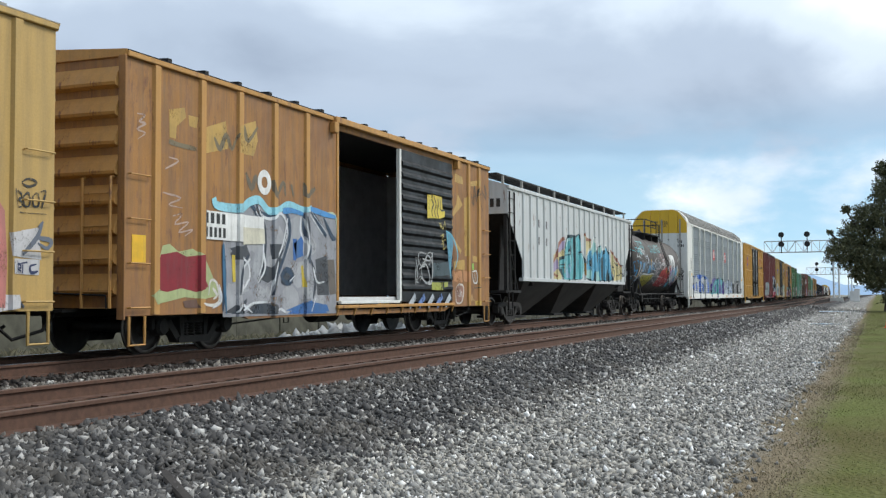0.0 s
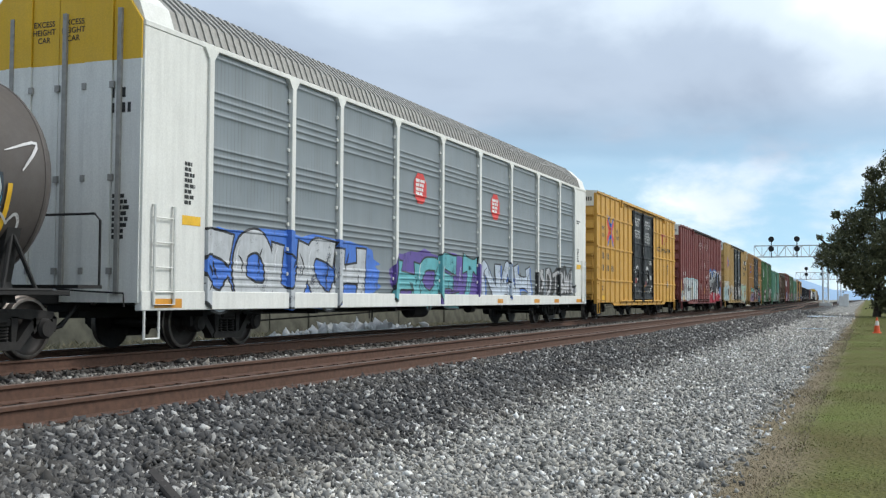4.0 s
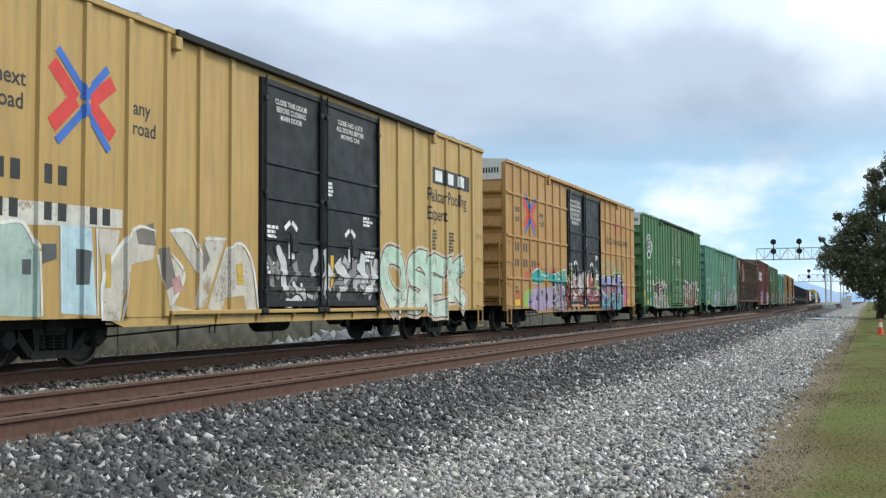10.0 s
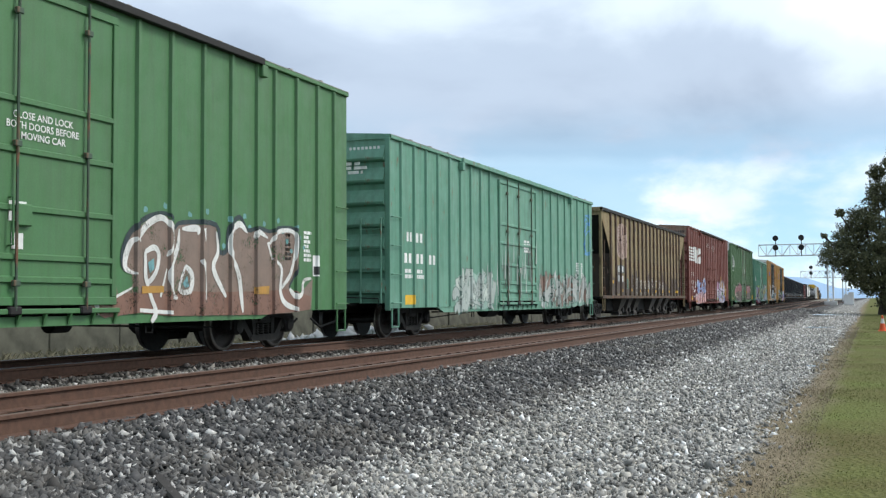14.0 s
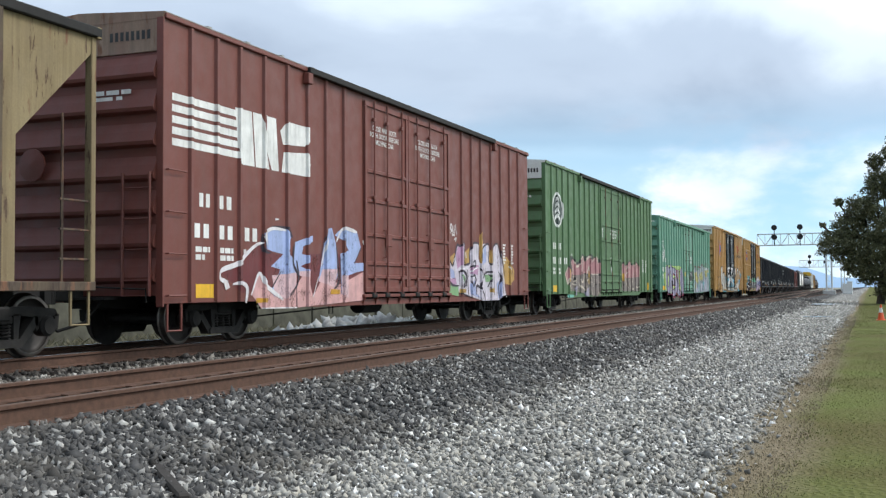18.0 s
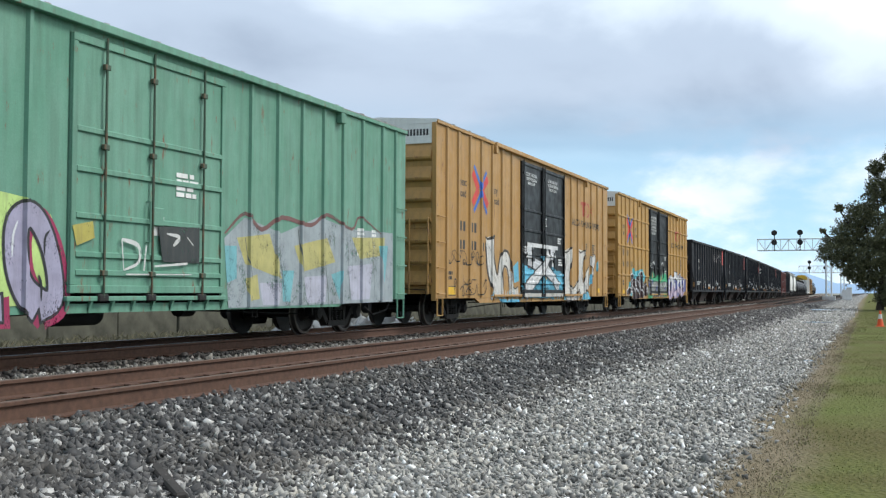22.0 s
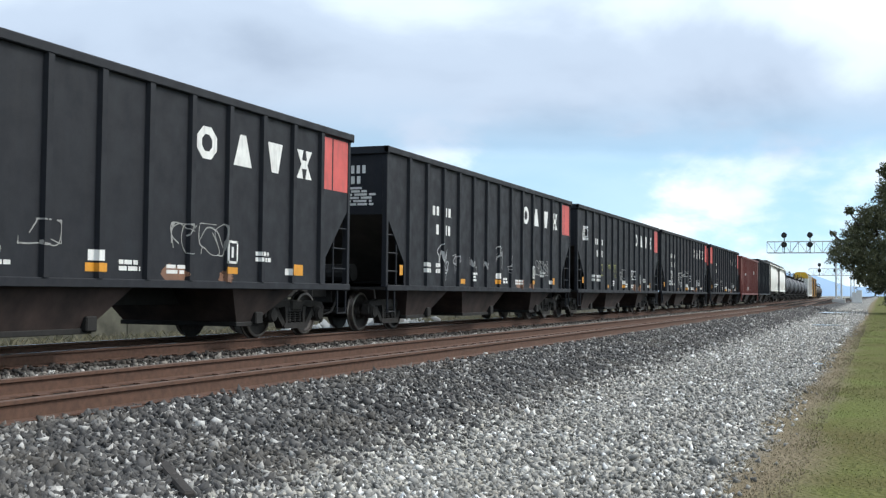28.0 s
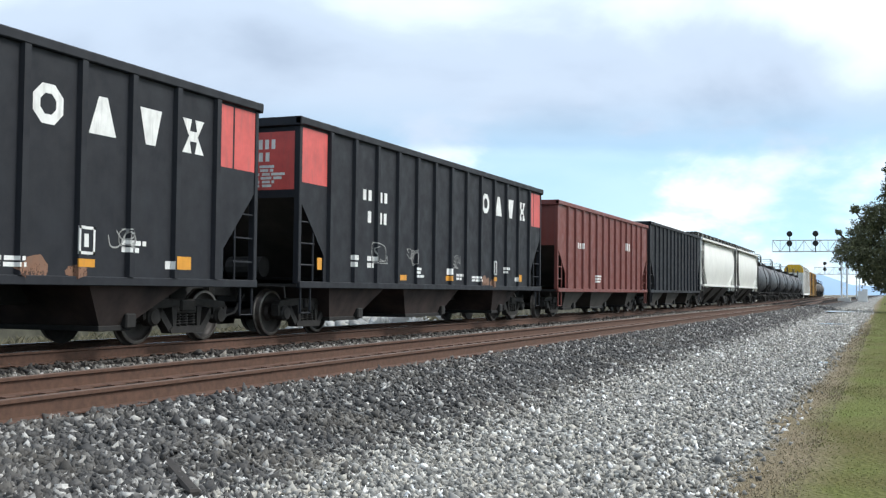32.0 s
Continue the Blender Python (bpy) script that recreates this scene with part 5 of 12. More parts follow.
def company_shapes(u, v0, v1, step, w):
    """Four plain white shapes in place of a company's name: ring, wedge, post, bow tie."""
    m = (v0 + v1) / 2
    out = octagon(u + w / 2, m, w, v1 - v0, 0.52)
    a = u + step
    out += [[(a, v0), (a + w, v0), (a + w * 0.66, v1)], [(a, v0), (a + w * 0.66, v1), (a + w * 0.34, v1)]]
    a += step
    out += [[(a + w * 0.3, v0), (a + w * 0.7, v0), (a + w * 0.95, v1)], [(a + w * 0.3, v0), (a + w * 0.95, v1), (a + w * 0.05, v1)]]
    a += step
    out += [[(a, v0), (a + w * 0.42, v0), (a + w * 0.30, m)], [(a + w * 0.58, v0), (a + w, v0), (a + w * 0.70, m)], [(a + w * 0.30, m), (a + w * 0.42, v1), (a, v1)], [(a + w * 0.70, m), (a + w, v1), (a + w * 0.58, v1)], [(a + w * 0.30, m - 0.08), (a + w * 0.70, m - 0.08), (a + w * 0.70, m + 0.08)], [(a + w * 0.30, m - 0.08), (a + w * 0.70, m + 0.08), (a + w * 0.30, m + 0.08)]]
    return out


def hopper_marks(car, side, seed, red_near=False, mark=STENCIL_WHITE):
    rng = random.Random(seed)
    shp = company_shapes(9.72, 2.97, 3.50, 1.05, 0.56)
    side.put_each("company_mark", [shp[:16], shp[16:18], shp[18:20], shp[20:]], mark, car, 0.004, "bold white company mark in plain shapes")
    side.put("reporting_mark", bars(2.62, 3.12, 2.74, 2.96, 2) + bars(3.40, 3.88, 2.74, 2.96, 2), mark, car)
    side.put("number_mark", bars(2.85, 3.12, 2.28, 2.52, 1) + bars(3.40, 3.85, 2.28, 2.52, 2), mark, car)
    side.put_each("capacity_data", [bar_lines(2.1, 2.62, 1.30, 1.58, 2, rng), bar_lines(2.85, 3.35, 1.30, 1.58, 2, rng), bar_lines(5.3, 5.9, 1.15, 1.4, 3, rng), bar_lines(7.9, 8.4, 1.12, 1.3, 2, rng), bar_lines(9.0, 9.7, 1.10, 1.26, 2, rng), bar_lines(11.5, 12.1, 1.35, 1.55, 2, rng)], mark, car)
    side.put("consolidated_stencil", octagon(10.75, 1.55, 0.0, 0.0) + quad(10.55, 10.95, 1.32, 1.36) + quad(10.55, 10.95, 1.66, 1.70) + quad(10.55, 10.59, 1.32, 1.70) + quad(10.91, 10.95, 1.32, 1.70) + quad(10.65, 10.82, 1.42, 1.6), mark, car)
    side.put_each("reflector_plate", [quad(0.72, 0.98 - 0.08, 1.25, 1.48), quad(4.45, 4.85, 1.10, 1.22), quad(7.2, 7.65, 1.12, 1.24), quad(10.55, 10.95, 1.15, 1.26), quad(12.7, 13.15, 1.16, 1.36)], LABEL_ORANGE, car, 0.004, "orange reflector plates")
    side.put_each("white_card", [quad(7.25, 7.6, 1.27, 1.42), quad(12.5, 12.66, 1.16, 1.28)], mark, car)
    side.put_each("red_panel", [quad(13.84, 14.25, 2.86, 3.88), quad(14.30, 14.92, 2.86, 3.88)], RED_PANEL, car, 0.003, "salmon red corner panel")
    if red_near:
        side.put("red_panel", quad(0.09, 1.06, 2.86, 3.88), RED_PANEL, car, 0.003, "salmon red corner panel")
        end_flat(car, quad(-1.5, 1.5, 2.72, 3.8), RED_PANEL, 0.004, "red_end_panel")
    end_flat(car, bars(0.55, 1.1, 3.48, 3.66, 4) + bars(0.55, 0.98, 3.25, 3.42, 3) + bar_lines(0.4, 1.35, 2.75, 3.18, 6, rng), mark, 0.008, "end_lettering")
    for _ in range(rng.randint(2, 4)):
        u = rng.uniform(0.3, 12)
        side.put("chalk_tag", scrawl(u, u + rng.uniform(0.4, 0.8), 1.45, rng.uniform(1.7, 1.95), rng, 3, 0.02), sprayed((0.30, 0.30, 0.29)), car, 0.005, "faint chalk scrawl that cannot be read")


def end_flat(car, tris, mat, lift, name, y=0.0):
    """Flat marks on the end that faces the camera; u runs across the car."""
    me = bpy.data.meshes.new(name)
    vs, fs = [], []
    for t in tris:
        o = len(vs)
        vs += [(p[0], y - lift, p[1]) for p in t]
        fs.append((o, o + 1, o + 2))
    me.from_pydata(vs, [], fs)
    return part(name, me, mat, car)


def covered_hopper(label, offset, length, body, curved=False, ribs=()):
    """A roofed hopper with three wide funnels, hatches and a running board."""
    car = start_car("covered_hopper_car", label, offset)
    x, top, sill, cut = 1.55, 4.05, 1.42, 1.38
    knee = top - 1.5
    outline = [(0, top), (length, top), (length, top - 0.75), (length - cut, sill + 0.55), (length - cut, sill), (cut, sill), (cut, sill + 0.55), (0, top - 0.75)]
    for s in (1, -1):
        if curved:
            prof = [(s * (x - 0.25 + 0.25 * math.sin(math.pi * k / 10)), sill + (top - sill) * k / 10) for k in range(11)]
            shell = MB()
            for (a, b), (c, d) in zip(prof, prof[1:]):
                e, g = (1.05 * (1 - (q - sill) / (top - sill)) ** 1.3 for q in (b, d))
                shell.add([(a, e, b), (c, g, d), (c, length - g, d), (a, length - e, b)], [(0, 1, 2, 3)])
            part("side_sheet", shell.weld(), body, car, smooth=True)
        else:
            part("side_sheet", MB().prism(outline, min(s * x, s * (x - 0.02)), max(s * x, s * (x - 0.02))), body, car)
        part("top_chord", MB().box(min(s * (x - 0.06), s * (x + 0.05)), max(s * (x - 0.06), s * (x + 0.05)), 0, length, top - 0.02, top + 0.09, 0.012), body, car)
        part("side_sill", MB().box(min(s * (x - 0.12), s * (x + 0.03)), max(s * (x - 0.12), s * (x + 0.03)), 0.0, length, sill - 0.14, sill - 0.002, 0.01) if curved else MB().box(min(s * (x - 0.12), s * (x + 0.03)), max(s * (x - 0.12), s * (x + 0.03)), cut, length - cut, sill - 0.09, sill + 0.02, 0.01), body, car)
    if ribs:
        pm = shared(("grey_side_rib",), lambda: rib_piece(0.05, 0.07, sill + 0.03, top - 0.03, 0.02), body)
        for y in ribs:
            part("side_rib", pm, body, car).matrix_local = pose(x, y, 0)
    roof = MB().prism([(-x, top + 0.085), (x, top + 0.085), (x * 0.6, top + 0.27), (-x * 0.6, top + 0.27)], 0.0, length, "y")
    part("roof", roof, body, car)
    for k in range(6):
        y = length * (k + 0.5) / 6
        part("roof_hatch", MB().box(-0.32, 0.32, y - 0.75, y + 0.75, top + 0.27, top + 0.36, 0.03), body, car)
    for s in (1, -1):
        for k in range(3):
            part("running_board", MB().box(s * 0.98 - 0.32 + 0.22 * k, s * 0.98 - 0.32 + 0.22 * k + 0.19, -0.2, length + 0.2, top + 0.40, top + 0.44), DARK_STEEL, car, "dark grated walkway strip along the roof")
        for k in range(10):
            y = 0.3 + (length - 0.6) * k / 9
            part("board_bracket", MB().box(s * 1.30 - 0.03, s * 1.30 + 0.03, y - 0.04, y + 0.04, top + 0.085, top + 0.40), ROOF_STEEL, car)
    for y, s in ((0.0, 1), (length, -1)):
        part("end_sheet", MB().box(-x + 0.02, x - 0.02, min(y, y + s * 0.03), max(y, y + s * 0.03), top - 0.75, top + 0.09), body, car)
        vs = [(-x + 0.02, y + s * 0.03, top - 0.75), (x - 0.02, y + s * 0.03, top - 0.75), (x - 0.02, y + s * 2.5, 1.2), (-x + 0.02, y + s * 2.5, 1.2)]
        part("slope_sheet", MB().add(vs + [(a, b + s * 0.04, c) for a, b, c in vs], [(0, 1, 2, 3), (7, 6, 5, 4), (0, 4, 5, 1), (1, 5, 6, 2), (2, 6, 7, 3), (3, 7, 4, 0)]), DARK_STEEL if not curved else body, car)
        part("end_platform", MB().box(-x + 0.05, x - 0.05, min(y - s * 0.05, y + s * 1.4), max(y - s * 0.05, y + s * 1.4), 0.98, 1.05), DARK_STEEL, car)
        posts = MB()
        for xx in (-1.45, 1.45):
            posts.box(xx - 0.05, xx + 0.05, min(y + s * 0.05, y + s * 0.15), max(y + s * 0.05, y + s * 0.15), 1.02, top - 0.5)
            posts.tube([(xx, y + s * 0.1, 3.0), (xx, y + s * 1.2, 1.05)], 0.03, 6)
        part("end_frame", posts, DARK_STEEL if not curved else body, car)
        part("end_shear_plate", MB().prism([(y + s * 0.1, 1.05), (y + s * 1.35, 1.05), (y + s * 1.35, 2.0), (y + s * 0.35, 3.15)], 1.2, 1.24), DARK_STEEL if not curved else body, car)
        add_ladder(car, DARK_STEEL, 0.05 if s > 0 else length - 0.5, 0.5 if s > 0 else length - 0.05, 1.05, top - 0.1, x - 0.02, 7)
        add_stirrup(car, DARK_STEEL, 0.1 if s > 0 else length - 0.46, x - 0.02, 1.0, 0.36, 0.5)
    n = 3
    for k in range(n):
        a = 1.6 + k * (length - 3.2) / n
        b = a + (length - 3.2) / n
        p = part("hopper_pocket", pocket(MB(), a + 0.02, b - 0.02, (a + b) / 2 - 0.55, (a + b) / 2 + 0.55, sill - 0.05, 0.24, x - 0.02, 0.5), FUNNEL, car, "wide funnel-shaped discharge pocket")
        part("outlet_gate", MB().box(-0.65, 0.65, (a + b) / 2 - 0.6, (a + b) / 2 + 0.6, 0.17, 0.25, 0.01), DARK_STEEL, p)
    part("center_sill", MB().box(-0.2, 0.2, 0.2, length - 0.2, 0.68, 0.98, 0.01), DARK_STEEL, car)
    add_couplers(car, length)
    add_truck(car, 1.55)
    add_truck(car, length - 1.55)
    return car, Side(x, [(y, 0.07, 0.05) for y in ribs], edge=0.02)


def tank_car(label, offset, length=13.6, zc=2.43, r=1.45, body=TANK_BLACK, a=0.75, b=12.85, platform=True):
    """A tank on a stub sill frame, with domed heads, a hatch, a railed platform and saddles."""
    car = start_car("tank_car", label, offset)
    prof = [(a + (1 - math.cos(t)) * 0.55, r * math.sin(t)) for t in [0.05, 0.25, 0.5, 0.75, 1.0, 1.25, 1.5708]]
    prof += [(2 * (a + b) / 2 - p, q) for p, q in prof[::-1]]
    part("tank_shell", MB().lathe(prof, 48, "y", (0, 0, zc)), body, car, smooth=True)
    mid = (a + b) / 2
    for y in (a + 0.55, mid - 2.0, mid + 2.0, b - 0.55):
        part("weld_band", MB().lathe([(y - 0.03, r - 0.01), (y - 0.02, r + 0.008), (y + 0.02, r + 0.008), (y + 0.03, r - 0.01)], 48, "y", (0, 0, zc)), body, car, smooth=True)
    part("center_sill", MB().box(-0.2, 0.2, 0.2, length - 0.2, 0.70, 1.02, 0.01), DARK_STEEL, car)
    for y in (1.75, length - 1.75):
        part("saddle", MB().prism([(-1.35, 1.75), (-1.2, 1.05), (-1.3, 0.78), (1.3, 0.78), (1.2, 1.05), (1.35, 1.75), (0.8, 1.15), (-0.8, 1.15)], y - 0.12, y + 0.12, "y"), DARK_STEEL, car)
        part("saddle_bracing", MB().tube([(1.3, y, 1.7), (1.45, y + 0.3, 0.95)], 0.03, 6).tube([(1.3, y, 1.7), (1.45, y - 0.3, 0.95)], 0.03, 6).box(1.2, 1.5, y - 0.9, y + 0.9, 0.88, 0.95, 0.01), DARK_STEEL, car)
    part("side_rail_pipe", MB().tube([(1.48, 1.2, 0.95), (1.48, length - 1.2, 0.95)], 0.028, 6).tube([(1.2, 3.2, 0.72), (1.2, length - 3.2, 0.72)], 0.02, 6), DARK_STEEL, car)
    gear = MB()
    for k in range(5):
        y = mid - 2.2 + k * 1.1
        gear.box(0.5, 0.9, y - 0.15, y + 0.15, 0.55, 0.95, 0.02)
        gear.tube([(1.1, y, 0.95), (1.1, y + 0.2, 0.45)], 0.03, 5)
    gear.lathe([(mid - 1.0, 0.1), (mid - 0.95, 0.2), (mid + 0.3, 0.2), (mid + 0.35, 0.1)], 12, "y", (0.6, 0, 0.62))
    part("brake_gear", gear, DARK_STEEL, car)
    if platform:
        part("tank_dome", MB().lathe([(zc + r - 0.05, 0.42), (zc + r + 0.16, 0.42), (zc + r + 0.20, 0.46), (zc + r + 0.24, 0.46), (zc + r + 0.28, 0.3)], 20, "z", (0, mid, 0)), body, car, smooth=True)
        valves = MB()
        for dx, dy in ((0.15, -0.9), (-0.2, -0.7), (0.1, 0.8), (0.3, 0.1)):
            valves.lathe([(zc + r - 0.02, 0.07), (zc + r + 0.32, 0.07), (zc + r + 0.36, 0.03)], 8, "z", (dx, mid + dy, 0))
        part("valve_cluster", valves, DARK_STEEL, car)
        zp = zc + r + 0.06
        deck = MB()
        for s in (-1, 1):
            deck.box(min(s * 0.55, s * 1.0), max(s * 0.55, s * 1.0), mid - 1.9, mid + 1.9, zp - 0.03, zp + 0.02)
            for y in (mid - 1.7, mid, mid + 1.7):
                deck.box(min(s * 0.45, s * 0.95), max(s * 0.45, s * 0.95), y - 0.04, y + 0.04, zp - 0.32, zp - 0.03)
        part("platform", deck, DARK_STEEL, car)
        rail = MB()
        for s in (-1, 1):
            rail.tube([(s * 1.0, mid - 1.9, zp), (s * 1.0, mid - 1.9, zp + 0.58), (s * 1.0, mid - 1.78, zp + 0.68), (s * 1.0, mid + 0.9, zp + 0.68), (s * 1.0, mid + 1.0, zp + 0.60), (s * 1.0, mid + 1.0, zp)], 0.025, 6)
            rail.tube([(s * 1.0, mid - 0.4, zp), (s * 1.0, mid - 0.4, zp + 0.68)], 0.022, 6)
            rail.tube([(s * 1.0, mid - 1.9, zp + 0.36), (s * 1.0, mid + 1.0, zp + 0.36)], 0.02, 6)
            rail.tube([(s * 1.0, mid + 1.55, zp), (s * 1.0, mid + 1.55, zp + 0.52), (s * 1.0, mid + 1.7, zp + 0.60), (s * 1.0, mid + 1.9, zp + 0.60), (s * 1.0, mid + 1.9, zp)], 0.025, 6)
        rail.tube([(-1.0, mid - 1.9, zp + 0.68), (1.0, mid - 1.9, zp + 0.68)], 0.025, 6)
        rail.tube([(-1.0, mid + 1.9, zp + 0.60), (1.0, mid + 1.9, zp + 0.60)], 0.025, 6)
        part("handrail", rail, DARK_STEEL, car)
        lad = part("ladder", MB().tube([(1.5, mid + 1.1, 0.95), (1.54, mid + 1.1, zc), (1.05, mid + 1.1, zp)], 0.02, 5).tube([(1.5, mid + 1.5, 0.95), (1.54, mid + 1.5, zc), (1.05, mid + 1.5, zp)], 0.02, 5), DARK_STEEL, car)
        for k in range(8):
            z = 1.05 + k * 0.35
            xx = 1.5 + 0.04 * min(1, (z - 0.95) / (zc - 0.95)) if z < zc else 1.54 - 0.49 * (z - zc) / (zp - zc)
            part("rung", MB().tube([(xx, mid + 1.1, z), (xx, mid + 1.5, z)], 0.014, 5), DARK_STEEL, lad)
    ends = MB()
    for y, s in ((0.15, 1), (length - 0.15, -1)):
        ends.tube([(1.4, y, 1.0), (1.4, y, 1.95), (1.3, y, 2.05), (-1.3, y, 2.05), (-1.4, y, 1.95), (-1.4, y, 1.0)], 0.02, 6)
        ends.box(-1.45, 1.45, min(y, y + s * 0.5), max(y, y + s * 0.5), 0.98, 1.03)
    part("end_railing", ends, DARK_STEEL, car)
    add_stirrup(car, DARK_STEEL, 0.15, 1.42, 0.98, 0.36, 0.5)
    add_couplers(car, length)
    add_truck(car, 1.75)
    add_truck(car, length - 1.75)

    def wrap(u, v, lift):
        rr = r + lift
        h = max(-0.999, min(0.999, (v - zc) / r))
        k = 1.0
        if u < a + 0.55:
            k = math.sqrt(max(0.05, 1 - ((a + 0.55 - u) / 0.56) ** 2))
        if u > b - 0.55:
            k = math.sqrt(max(0.05, 1 - ((u - b + 0.55) / 0.56) ** 2))
        return (rr * k * math.sqrt(1 - h * h), u, zc + rr * k * h)

    side = Side(0, wrap=wrap)
    side.v = [(zc + r * math.sin(t), 0) for t in [k * 0.16 for k in range(-8, 9)]]
    return car, side


def autorack(label, offset, length=27.1, base=WHITE_CAR, panel=SILVER, detail=True):
    """An enclosed car carrier: posts, perforated corrugated panels, arched roof, split end doors."""
    car = start_car("autorack_car", label, offset)
    x, sill, eave, peak = 1.56, 0.66, 4.98, 5.78
    posts = [1.72, 4.45, 6.42, 9.26, 12.1, 14.94, 17.78, 20.62, 23.3, 25.4]
    arch = [(-x, eave), (-x + 0.12, eave + 0.35), (-x + 0.55, peak - 0.05), (-x + 0.8, peak), (x - 0.8, peak), (x - 0.55, peak - 0.05), (x - 0.12, eave + 0.35), (x, eave)]
    roof = MB().prism([(a * 1.0, b) for a, b in arch], 0.75, length - 0.75, "y")
    ridges = MB()
    for k in range(110):
        y = 0.95 + (length - 1.9) * k / 109
        ridges.prism([(a * 1.012, b + 0.03) for a, b in arch], y - 0.045, y + 0.045, "y")
    roof = part("roof", roof, ROOF_STEEL, car, "corrugated galvanized arched roof")
    tagged(part("roof_corrugation", ridges, ROOF_STEEL, roof), kind="stuff")
    for s in (1, -1):
        lo, hi = lambda q, w: min(s * q, s * w), lambda q, w: max(s * q, s * w)
        part("side_sill", MB().box(lo(x - 0.1, x + 0.03), hi(x - 0.1, x + 0.03), 0.0, length, sill, sill + 0.30, 0.012), base, car)
        part("top_rail", MB().box(lo(x - 0.08, x + 0.02), hi(x - 0.08, x + 0.02), 0.0, length, eave - 0.06, eave + 0.03, 0.01), base, car)
        for a, b in ((0.0, posts[0]), (posts[-1], length)):
            part("corner_panel", MB().box(lo(x - 0.04, x + 0.01), hi(x - 0.04, x + 0.01), a, b, sill + 0.30, eave - 0.06, 0.008), base, car, "smooth white corner panel")
        for a, b in zip(posts, posts[1:]):
            mb = MB()
            zs, z = [], sill + 0.32
            while z < eave - 0.1:
                zs.append((z, 0.0))
                for _ in range(4):
                    zs += [(z + 0.05 + 0.0125 * q, 0.017 * math.sin(math.pi * q / 6) ** 2) for q in range(7)]
                    z += 0.125
                z += 0.44
                zs.append((z, 0.0))
            zs = [q for q in zs if q[0] < eave - 0.07] + [(eave - 0.06, 0.0)]
            vs, fs = [], []
            for zz, d in zs:
                vs += [(s * (x - 0.03 + d), a + 0.05, zz), (s * (x - 0.03 + d), b - 0.05, zz)]
            for i in range(len(zs) - 1):
                fs.append((2 * i, 2 * i + 1, 2 * i + 3, 2 * i + 2))
            mb.add(vs, fs)
            part("side_panel", mb, panel, car, smooth=True)
        clip_mesh = shared("panel_clip", lambda: MB().box(-0.02, 0.03, -0.03, 0.03, -0.035, 0.035, 0.008), base)
        if s > 0 and detail:
            for y in posts[1:-1]:
                for k in range(8):
                    for d in (-0.1, 0.1):
                        part("panel_clip", clip_mesh, base, car).matrix_local = pose(x - 0.02, y + d, 1.3 + 0.46 * k)
        for y in posts:
            part("side_post", MB().box(lo(x - 0.05, x + 0.055), hi(x - 0.05, x + 0.055), y - 0.07, y + 0.07, sill + 0.30, eave - 0.22, 0.01).prism([(y - 0.07, eave - 0.23), (y + 0.07, eave - 0.23), (y + 0.2, eave - 0.06), (y - 0.2, eave - 0.06)], lo(x - 0.05, x + 0.05), hi(x - 0.05, x + 0.05)), base, car)
    part("deck", box(-x + 0.1, x - 0.1, 0.05, length - 0.05, sill + 0.1, sill + 0.28), DARK_STEEL, car)
    for y, s in ((0.0, 1), (length, -1)):
        end_arch = [(-x, sill + 0.05)] + arch + [(x, sill + 0.05)]
        zy = 4.42
        part("end_cap", MB().prism(arch, min(y + s * 0.02, y + s * 0.76), max(y + s * 0.02, y + s * 0.76), "y"), base, car, "white arched cap over the end doors")
        for k in range(6):
            a, b = -x + 0.02 + k * (2 * x - 0.04) / 6, -x + 0.02 + (k + 1) * (2 * x - 0.04) / 6
            d = 0.03 if k in (1, 4) else 0.0
            m = (a + b) / 2
            htop = lambda q: eave + (peak - eave) * min(1, max(0, (x - abs(q)) / 0.62)) ** 0.8 - 0.03
            door = part("end_door", MB().prism([(a + 0.006, sill + 0.12), (b - 0.006, sill + 0.12), (b - 0.006, zy), (a + 0.006, zy)], min(y - s * 0.03 - s * d, y + s * 0.02), max(y - s * 0.03 - s * d, y + s * 0.02), "y"), base, car)
            part("door_top_panel", MB().prism([(a + 0.006, zy), (b - 0.006, zy), (b - 0.006, htop(b)), (m, htop(m)), (a + 0.006, htop(a))], min(y - s * 0.03 - s * d, y + s * 0.02), max(y - s * 0.03 - s * d, y + s * 0.02), "y"), END_YELLOW, door, "yellow upper part of the end door")
            for zh in (1.2, 2.6, 4.0):
                part("door_hinge", MB().box(a - 0.04, a + 0.04, min(y - s * 0.075, y), max(y - s * 0.075, y), zh, zh + 0.1), ROOF_STEEL, door)
            if k in (1, 3, 5):
                part("lock_bar", MB().box(a + 0.1, a + 0.17, min(y - s * 0.08, y), max(y - s * 0.08, y), 0.9, 5.2), ROOF_STEEL, door)
        add_ladder(car, base, 0.25 if s > 0 else length - 0.75, 0.75 if s > 0 else length - 0.25, 0.75, 2.25, x + 0.0, 4)
    underframe(car, length, 0.55, sill + 0.05, rods=True)
    add_stirrup(car, base, 0.1, x, sill)
    add_couplers(car, length)
    add_truck(car, 3.1)
    add_truck(car, length - 3.1)
    rails = []
    z = sill + 0.32
    while z < 3.0:
        for _ in range(4):
            rails.append((z + 0.0875, 0.025, 0.017))
            z += 0.125
        z += 0.44
    return car, Side(x - 0.03, [(y, 0.14, 0.088) for y in posts], rails, 0.025)

